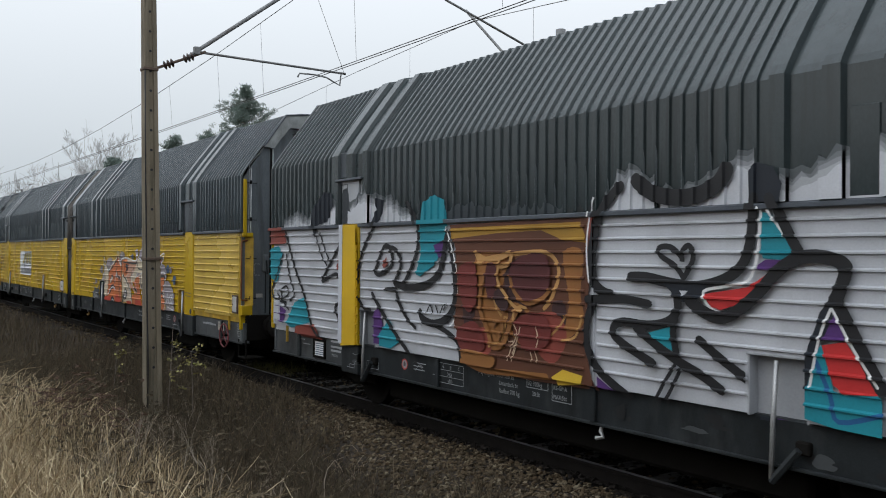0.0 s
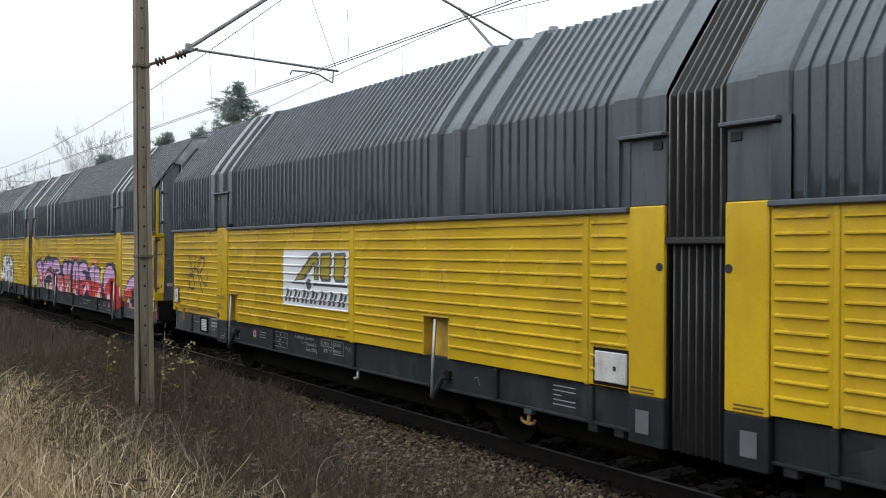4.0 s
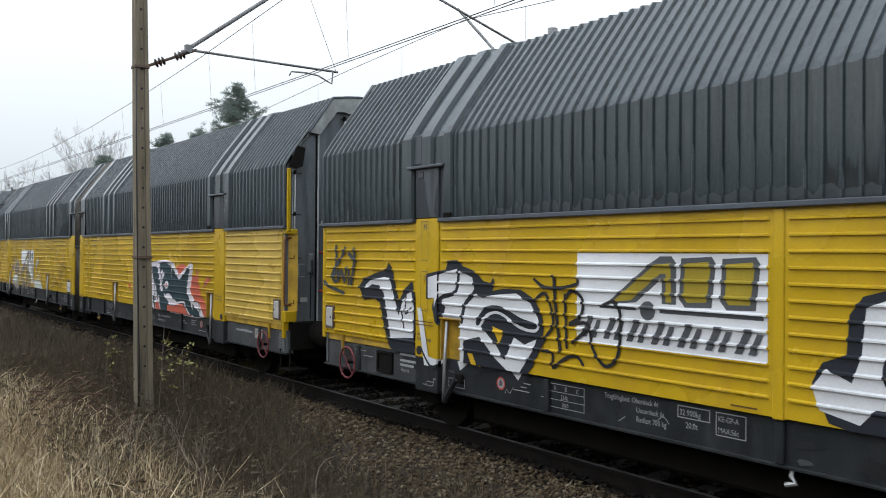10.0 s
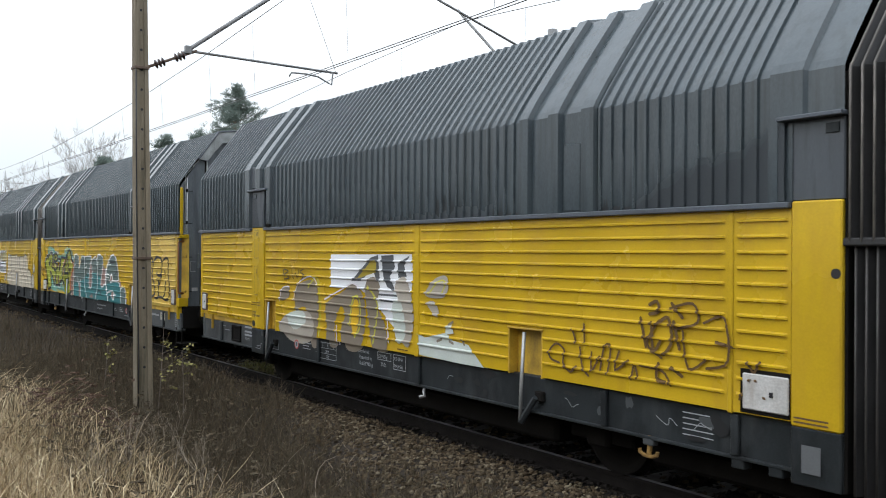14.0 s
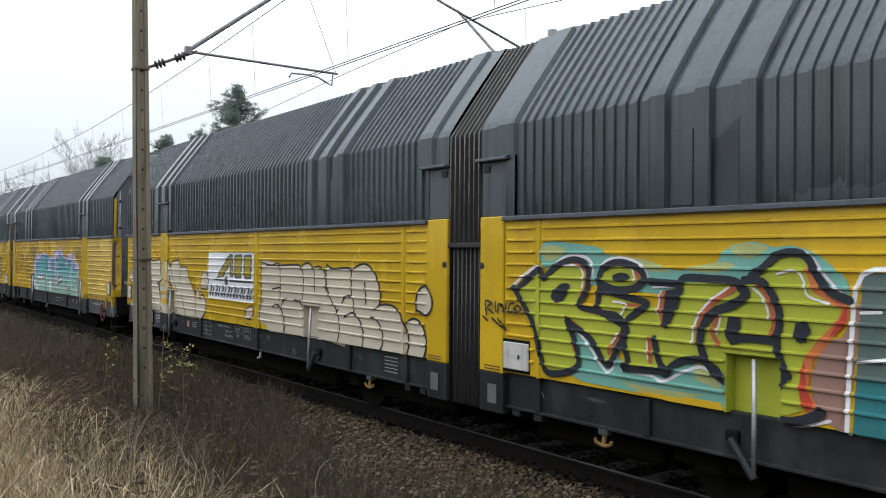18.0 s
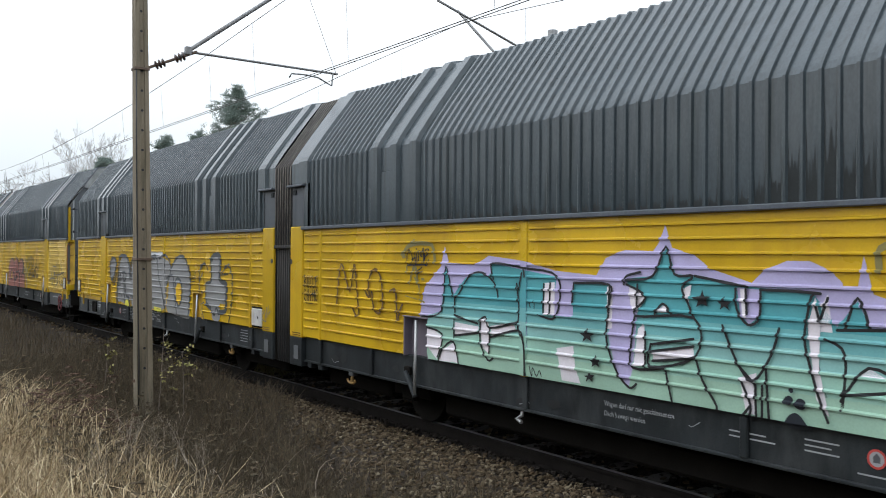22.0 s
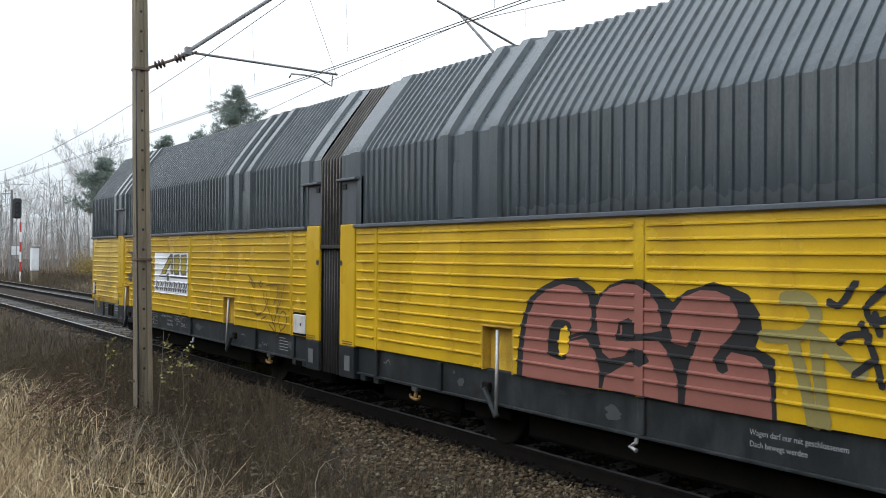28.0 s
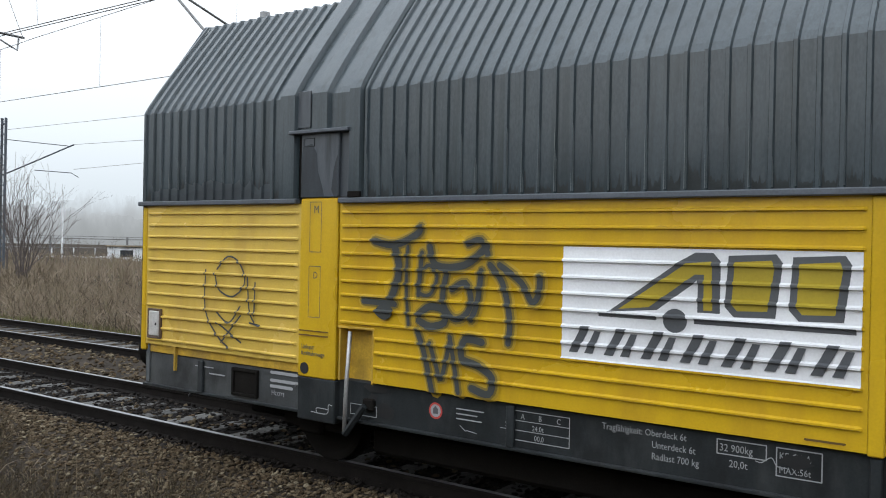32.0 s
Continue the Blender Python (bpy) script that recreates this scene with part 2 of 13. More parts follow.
M_REED = leafy("dead_reed", ((0.25, 0.20, 0.15), (0.19, 0.145, 0.105), (0.30, 0.245, 0.185), (0.16, 0.122, 0.088), (0.23, 0.185, 0.13), (0.18, 0.158, 0.095)))
M_PALETWIG = leafy("pale_dry_twigs", ((0.30, 0.25, 0.20), (0.22, 0.18, 0.14), (0.36, 0.31, 0.25)))
M_YBUSH = leafy("yellow_autumn_leaf", ((0.36, 0.26, 0.06), (0.28, 0.20, 0.05), (0.22, 0.17, 0.07)))


def spray(name, color, vary=0.14):
    return mat(name + "_spray_paint", color, 0.55, vary=vary, scale=1.6, grain=0.05, bump=0.03, gloss=0.35)


M_SOIL = bpy.data.materials.new("verge_soil")
M_SOIL.use_nodes = True
_n, _l = M_SOIL.node_tree.nodes, M_SOIL.node_tree.links
_tc, _nz, _nf, _r = _n.new("ShaderNodeTexCoord"), _n.new("ShaderNodeTexNoise"), _n.new("ShaderNodeTexNoise"), _n.new("ShaderNodeValToRGB")
_nz.inputs["Scale"].default_value, _nz.inputs["Detail"].default_value = 0.7, 8
_nf.inputs["Scale"].default_value, _nf.inputs["Detail"].default_value = 30, 4
_mx = _n.new("ShaderNodeMix")
_mx.inputs[0].default_value = 0.5
_l.new(_tc.outputs["Object"], _nz.inputs["Vector"])
_l.new(_tc.outputs["Object"], _nf.inputs["Vector"])
_l.new(_nz.outputs["Fac"], _mx.inputs[2])
_l.new(_nf.outputs["Fac"], _mx.inputs[3])
_l.new(_mx.outputs[0], _r.inputs[0])
_e = _r.color_ramp.elements
_e[0].position, _e[0].color = 0.35, (0.022, 0.017, 0.013, 1)
_e[1].position, _e[1].color = 0.65, (0.06, 0.046, 0.032, 1)
_mid = _e.new(0.5)
_mid.color = (0.036, 0.028, 0.02, 1)
_bp = _n.new("ShaderNodeBump")
_bp.inputs["Strength"].default_value = 0.8
_l.new(_nf.outputs["Fac"], _bp.inputs["Height"])
_l.new(_bp.outputs[0], _n["Principled BSDF"].inputs["Normal"])
_l.new(_r.outputs[0], _n["Principled BSDF"].inputs["Base Color"])
_n["Principled BSDF"].inputs["Roughness"].default_value = 0.95
_n["Principled BSDF"].inputs["Specular IOR Level"].default_value = 0.05

from mathutils.geometry import tessellate_polygon as geometry_tessellate


# ---- building blocks ----
class Shape:
    """Vertices and faces gathered for one mesh."""

    def __init__(self):
        self.v, self.f = [], []

    def add(self, verts, faces):
        k = len(self.v)
        self.v += [tuple(p) for p in verts]
        self.f += [tuple(i + k for i in f) for f in faces]
        return self

    def quad(self, a, b, c, d):
        return self.add((a, b, c, d), ((0, 1, 2, 3),))

    def box(self, x0, x1, y0, y1, z0, z1, bev=0.006):
        """A box with chamfered edges."""
        lo = np.minimum((x0, y0, z0), (x1, y1, z1))
        hi = np.maximum((x0, y0, z0), (x1, y1, z1))
        bev = min(bev, *((hi - lo) * 0.3))
        mid, verts, idx = (lo + hi) / 2, [], {}
        for s in ((i, j, k) for i in (0, 1) for j in (0, 1) for k in (0, 1)):
            for a in range(3):
                p = [hi[b] - (bev if b != a else 0) if s[b] else lo[b] + (bev if b != a else 0) for b in range(3)]
                idx[s, a] = len(verts)
                verts.append(p)
        faces = []
        for a in range(3):
            b, c = (a + 1) % 3, (a + 2) % 3
            for e in (0, 1):
                ring = []
                for u, w in ((0, 0), (1, 0), (1, 1), (0, 1)):
                    s = [0, 0, 0]
                    s[a], s[b], s[c] = e, u, w
                    ring.append(idx[tuple(s), a])
                faces.append(ring)
            for u in (0, 1):
                for w in (0, 1):
                    s, t = [0, 0, 0], [0, 0, 0]
                    s[b] = t[b] = u
                    s[c] = t[c] = w
                    t[a] = 1
                    faces.append([idx[tuple(s), b], idx[tuple(t), b], idx[tuple(t), c], idx[tuple(s), c]])
        for s in ((i, j, k) for i in (0, 1) for j in (0, 1) for k in (0, 1)):
            faces.append([idx[s, 0], idx[s, 1], idx[s, 2]])
        out = []
        for f in faces:
            p = [np.array(verts[i]) for i in f]
            nrm = np.cross(p[1] - p[0], p[2] - p[0])
            out.append(f if nrm @ (sum(p) / len(p) - mid) > 0 else f[::-1])
        return self.add(verts, out)

    def tube(self, pts, r, n=8, r1=None, caps=True):
        """A round bar through the points, tapering from r to r1."""
        pts = [Vector(p) for p in pts]
        r1 = r if r1 is None else r1
        rings, verts, faces = [], [], []
        for i, p in enumerate(pts):
            d = (pts[min(i + 1, len(pts) - 1)] - pts[max(i - 1, 0)]).normalized()
            u = d.orthogonal().normalized() if i == 0 else (u - d * u.dot(d)).normalized()
            w = d.cross(u)
            rr = r + (r1 - r) * i / max(len(pts) - 1, 1)
            for k in range(n):
                a = 2 * math.pi * k / n
                verts.append(p + (u * math.cos(a) + w * math.sin(a)) * rr)
        for i in range(len(pts) - 1):
            for k in range(n):
                a, b = i * n + k, i * n + (k + 1) % n
                faces.append((a, b, b + n, a + n))
        if caps:
            faces += [tuple(range(n))[::-1], tuple(range((len(pts) - 1) * n, len(pts) * n))]
        return self.add(verts, faces)

    def lathe(self, prof, centre, axis, n=20):
        """Profile of (distance along the axis, radius) turned about it."""
        c, d = Vector(centre), Vector(axis).normalized()
        u = d.orthogonal().normalized()
        w = d.cross(u)
        verts, faces = [], []
        for a, r in prof:
            for k in range(n):
                t = 2 * math.pi * k / n
                verts.append(c + d * a + (u * math.cos(t) + w * math.sin(t)) * r)
        for i in range(len(prof) - 1):
            for k in range(n):
                a, b = i * n + k, i * n + (k + 1) % n
                faces.append((a, b, b + n, a + n))
        faces += [tuple(range(n))[::-1], tuple(range((len(prof) - 1) * n, len(prof) * n))]
        return self.add(verts, faces)

    def extrude(self, poly, x0, x1):
        """A prism along x over a closed outline of (y, z)."""
        n = len(poly)
        verts = [(x0, y, z) for y, z in poly] + [(x1, y, z) for y, z in poly]
        faces = [(i, (i + 1) % n, (i + 1) % n + n, i + n) for i in range(n)]
        return self.add(verts, faces + [tuple(range(n))[::-1], tuple(range(n, 2 * n))])

    def sheet(self, rows):
        """A skin over rows of equally many points."""
        n = len(rows[0])
        verts = [p for r in rows for p in r]
        faces = [(i * n + k, i * n + k + 1, (i + 1) * n + k + 1, (i + 1) * n + k) for i in range(len(rows) - 1) for k in range(n - 1)]
        return self.add(verts, faces)

    def moved(self, fn):
        self.v = [tuple(fn(*p)) for p in self.v]
        return self

    def data(self, name, material, smooth=False):
        me = bpy.data.meshes.new(name)
        me.from_pydata(self.v, [], self.f)
        me.materials.append(material)
        if smooth:
            me.polygons.foreach_set("use_smooth", [True] * len(me.polygons))
        me.update()
        return me


def part(name, shape, material, parent, label="", smooth=False):
    """Link a shape as one mesh under a thing or a part."""
    ob = new(name, shape.data(name, material, smooth))
    ob.parent = parent
    return tagged(ob, label)


def thing(name, label, category, group="", kind="", at=None):
    ob = new(name)
    if at is not None:
        ob.matrix_world = at
    return tagged(ob, label, category, group, kind)


def whole(name, shape, material, label, category="", group="", kind="", smooth=False):
    return tagged(new(name, shape.data(name, material, smooth)), label, category, group, kind)


# ---- the setting: ground, track bed, tracks ----
# Below y = -9 an unseen bank is added to block low light.
PROFILE = ((-400, 5.6), (-60, 5.2), (-15.5, 4.8), (-10.5, 1.5), (-9.2, 0.62), (-8, 0.5), (-6.2, 0.30), (-5.2, 0.0), (-4.4, -0.28), (-3.7, -0.45), (-2.9, -0.46), (-1.95, -0.22), (-1.45, -0.145), (-0.86, -0.15), (-0.66, -0.188),
           (0.66, -0.188), (0.86, -0.15), (1.5, -0.14), (1.93, -0.2), (2.4, -0.14), (3.0, -0.15), (3.2, -0.188), (4.5, -0.188), (4.75, -0.15), (5.3, -0.15), (5.8, -0.24), (7.2, -0.55), (9.0, -0.45), (14, -0.1), (400, 0.0))


def level(x, y):
    """Height of the ground."""
    v = y - bend(max(x, -150))
    xs, zs = [p[0] for p in PROFILE], [p[1] for p in PROFILE]
    z = float(np.interp(v, xs, zs))
    rough = 0.0 if -1.9 < v < 6 else min(abs(v + 1.9), abs(v - 6), 1.5) * 0.06
    return z + rough * noise.noise(Vector((x * 0.6, y * 0.6, 0))) + 0.6 * rough * noise.noise(Vector((x * 2.1, y * 2.1, 5)))


def spaced(lo, hi, fine_lo, fine_hi, step):
    """Coordinates that are close together in the middle and wide apart outside."""
    out = list(np.arange(fine_lo, fine_hi, step)) + [fine_hi]
    d, p = step, fine_lo
    while p > lo:
        d *= 1.35
        p -= d
        out.insert(0, max(p, lo))
    d, p = step, fine_hi
    while p < hi:
        d *= 1.35
        p += d
        out.append(min(p, hi))
    return out


VERGE = ((-25, -16, -12, -9, -6, -3), (-1.30, -1.35, -1.80, -2.30, -2.62, -2.5))   # where the gravel gives way to weeds


def build_ground():
    xs, ys = spaced(-1500, 600, -45, 6, 0.35), spaced(-600, 1500, -9, 12, 0.22)
    s = Shape().sheet([[(x, y, level(x, y)) for y in ys] for x in xs])
    me = s.data("ground", M_SOIL, True)
    me.materials.append(M_BALLAST)
    me.materials.append(M_SHADEBED)
    for p in me.polygons:
        c = p.center
        v = c.y - bend(max(c.x, -150)) + 0.45 * noise.noise(Vector((c.x * 0.8, c.y * 0.8, 2)))
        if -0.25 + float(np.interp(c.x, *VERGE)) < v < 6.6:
            # The bed under the train gets the colour that holds its shade.
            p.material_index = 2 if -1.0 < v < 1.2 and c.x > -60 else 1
    tagged(new("ground", me), "brown winter verge with a gravel track bed", "ground", kind="structure")


def rail_profile():
    return ((-0.072, -0.172), (0.072, -0.172), (0.072, -0.16), (0.012, -0.14), (0.010, -0.045), (0.034, -0.036), (0.036, -0.006), (0.030, 0.0),
            (-0.030, 0.0), (-0.036, -0.006), (-0.034, -0.036), (-0.010, -0.045), (-0.012, -0.14), (-0.072, -0.16))


def build_track(name, off, label):
    tr = thing(name, label, "railway track", "tracks", "structure")
    stations = [40, 10, 0] + [-6 * i for i in range(1, 26)] + [-180, -240, -320]
    prof = rail_profile()
    for side in (-1, 1):
        c = off + side * 0.7525
        rows = [[(x, bend(x) + c + y, z) for y, z in (*prof, prof[0])] for x in stations]
        r = part("rail", Shape().sheet(rows), M_RAIL, tr, "rusty steel rail with a bright running edge")
        part("rail_head", Shape().sheet([[(x, bend(x) + c + y, z) for y, z in ((-0.030, 0.001), (-0.024, 0.003), (0.0, 0.004), (0.026, 0.003))] for x in stations]), M_RAILTOP, r, "polished running surface")
    sl = Shape().box(-0.125, 0.125, -1.3, 1.3, -0.31, -0.172, 0.012)
    me = sl.data("sleeper", M_SLEEPER)
    pl = Shape()
    for side in (-1, 1):
        pl.box(-0.09, 0.09, side * 0.7525 - 0.17, side * 0.7525 + 0.17, -0.172, -0.158, 0.004)
        for e in (-1, 1):
            for yy in (-0.11, 0.11):
                pl.lathe(((0, 0.022), (0.035, 0.022), (0.04, 0.012)), (e * 0.05, side * 0.7525 + yy, -0.16), (0, 0, 1), 6)
    pme = pl.data("tie_plate", M_RAIL)
    rest = Shape()
    for i in range(230):
        x = 8 - 0.62 * i
        if i < 85:
            ob = new("sleeper", me)
            ob.parent = tr
            ob.matrix_basis = pose(x + random.uniform(-0.02, 0.02), bend(x) + off + random.uniform(-0.03, 0.03), random.uniform(-0.006, 0.004), 0, 0, heading(x) + random.uniform(-0.7, 0.7))
            if i < 45:
                pb = new("tie_plate", pme)
                pb.parent = ob
        else:
            rest.box(x - 0.125, x + 0.125, bend(x) + off - 1.3, bend(x) + off + 1.3, -0.31, -0.172, 0.012)
    tagged(part("far_sleepers", rest, M_SLEEPER, tr, "weathered timber sleepers further down the line"), kind="stuff")


build_ground()
build_track("track_1", 0.0, "near railway track on weathered timber sleepers in gravel")
build_track("track_2", 3.866, "second railway track on weathered timber sleepers in gravel")

# ---- the car-transport wagons ----
WALL, SHOULDER, CROWN_Y, CROWN_Z = 1.45, 3.48, 0.64, 4.58
RIBS = [2.42 - 0.121 * i for i in range(12)]
POCKETS = ((3.42, 3.92), (9.59, 9.97))


def rib_out(z):
    """How far the pressed ribs of the lower wall stand out at height z."""
    for r in RIBS:
        d = z - r
        if -0.0161 < d < 0.0141:
            return float(np.interp(d, (-0.016, -0.010, 0.003, 0.014), (0, 0.022, 0.022, 0)))
    return 0.0


RIB_LEVELS = sorted(z for r in RIBS for z in (r - 0.016, r - 0.010, r + 0.003, r + 0.014))


def corrugation(q0, q1, pitch=0.142, depth=0.022):
    """Breakpoints (q, height) of a trapezoid-corrugated sheet."""
    n = max(1, round((q1 - q0) / pitch))
    p, out = (q1 - q0) / n, []
    for i in range(n):
        a = q0 + i * p
        out += [(a, 0), (a + 0.68 * p, 0), (a + 0.745 * p, depth), (a + 0.92 * p, depth), (a + 0.985 * p, 0)]
    return out + [(q1, 0)]


def upper_skin(breaks, sx, sy, z0=2.545, z1=None):
    """Wall and roof slope of one sheet; breaks run along the wagon."""
    slope = Vector((WALL - CROWN_Y, SHOULDER - CROWN_Z))
    ny, nz = -slope.y / slope.length, slope.x / slope.length
    rows = []
    for q, h in breaks:
        m = math.tan(0.5 * math.atan2(nz, ny))
        line = [(WALL + h, z0), (WALL + h, SHOULDER + h * m), *((WALL + slope.x * -f + ny * (h + 0.05 * math.sqrt(f) * (1 - f)), SHOULDER - slope.y * f + nz * (h + 0.05 * math.sqrt(f) * (1 - f))) for f in (0.05, 0.12, 0.22, 0.40, 0.70)), (CROWN_Y + h * ny, CROWN_Z + h * nz), (0.35, CROWN_Z + 0.045 + h), (0.0, CROWN_Z + 0.06 + h)]
        if z1:
            line = [(WALL + h, z0), (WALL + h, z1)]
        rows.append([(sx * q, sy * y, z) for y, z in line])
    return Shape().sheet(rows)


SKINS = (("outer_sheet", 10.75, 12.87), ("roof_sheet", 3.74, 9.72), ("inner_sheet", 0.885, 2.66))
BATTENS = ((9.72, 9.88), (10.52, 10.75), (2.66, 2.86), (3.13, 3.31), (3.57, 3.74))


def upper_height(q):
    """Relief of the upper wall at q, for paint that runs over it."""
    for _, a, b in SKINS:
        if a <= q <= b:
            t = corrugation(a, b)
            return float(np.interp(q, [p[0] for p in t], [p[1] for p in t]))
    return 0.052 if any(a <= q <= b for a, b in BATTENS) else 0.004


def ribbed_panel(q0, q1, sx, sy, z0=0.945, z1=2.50, pocket=None):
    """One pressed sheet with rounded ribs that end short of its edges, cut out round a pocket."""
    zs = sorted([z0, z1, 1.40] + [z for z in RIB_LEVELS if z0 + 0.005 < z < z1 - 0.03 and abs(z - 1.40) > 0.012])
    edge = [q0, q0 + 0.025, q0 + 0.043]
    mid = [q1 - 0.043, q1 - 0.025, q1]
    cuts = []
    if pocket:
        a, b = pocket
        if b > q1 - 0.06:
            b = q1
        cuts = [a - 0.033, a - 0.015, a] + ([b, b + 0.015, b + 0.033] if b < q1 else [])
        pocket = (a, b)
    qs = sorted(set(edge + mid + cuts))

    def out(q, z):
        flat = [q0, q0 + 0.025, q1 - 0.025, q1]
        if min(abs(q - e) for e in flat) < 1e-6:
            return 0.0
        if pocket and z < 1.41 and pocket[0] - 0.0151 <= q <= pocket[1] + 0.0151:
            return 0.0
        return rib_out(z)
    s = Shape()
    s.v = [(sx * q, sy * (WALL + out(q, z)), z) for q in qs for z in zs]
    n = len(zs)
    for i in range(len(qs) - 1):
        for k in range(n - 1):
            if pocket and pocket[0] <= (qs[i] + qs[i + 1]) / 2 <= pocket[1] and (zs[k] + zs[k + 1]) / 2 < 1.40:
                continue
            s.f.append((i * n + k, i * n + k + 1, (i + 1) * n + k + 1, (i + 1) * n + k))
    rim = [(q0, z0), (q1, z0), (q1, z1), (q0, z1), (q0, z0)]
    for (qa, za), (qb, zb) in zip(rim, rim[1:]):
        if za == z0 == zb and pocket:
            continue
        s.quad((sx * qa, sy * WALL, za), (sx * qb, sy * WALL, zb), (sx * qb, sy * (WALL - 0.04), zb), (sx * qa, sy * (WALL - 0.04), za))
    return s


def sheet_marks(w, sx, sy):
    """Soot caught at the foot of the corrugated sheets and pale strips low on the ridges."""
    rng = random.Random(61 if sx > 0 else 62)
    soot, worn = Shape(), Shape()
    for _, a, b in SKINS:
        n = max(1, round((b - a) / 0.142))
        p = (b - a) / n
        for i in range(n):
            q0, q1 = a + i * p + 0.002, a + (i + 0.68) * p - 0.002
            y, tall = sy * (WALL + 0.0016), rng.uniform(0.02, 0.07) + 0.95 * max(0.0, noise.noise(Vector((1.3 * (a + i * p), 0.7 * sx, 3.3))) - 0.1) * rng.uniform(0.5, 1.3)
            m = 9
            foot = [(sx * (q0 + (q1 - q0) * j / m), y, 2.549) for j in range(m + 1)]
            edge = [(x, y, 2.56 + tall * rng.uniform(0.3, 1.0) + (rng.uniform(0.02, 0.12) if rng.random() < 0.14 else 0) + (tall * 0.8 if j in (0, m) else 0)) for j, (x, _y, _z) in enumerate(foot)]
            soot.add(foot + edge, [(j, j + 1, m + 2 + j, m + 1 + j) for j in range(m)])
            # Pale strips on one flank and the crown, of uneven height.
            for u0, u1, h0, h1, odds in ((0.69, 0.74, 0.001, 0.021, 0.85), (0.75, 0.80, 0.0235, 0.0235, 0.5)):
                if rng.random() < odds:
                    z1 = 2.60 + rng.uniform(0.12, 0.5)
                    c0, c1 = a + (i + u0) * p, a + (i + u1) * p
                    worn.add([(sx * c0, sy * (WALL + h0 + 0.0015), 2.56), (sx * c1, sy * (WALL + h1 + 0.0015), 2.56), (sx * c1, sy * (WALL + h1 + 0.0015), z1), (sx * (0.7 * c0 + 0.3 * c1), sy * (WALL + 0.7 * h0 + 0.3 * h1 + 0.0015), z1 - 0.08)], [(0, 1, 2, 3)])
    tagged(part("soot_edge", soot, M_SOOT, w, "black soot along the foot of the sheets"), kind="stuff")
    tagged(part("rubbed_edge", worn, M_PALEFLANK, w, "pale strips low on the ridge flanks"), kind="stuff")


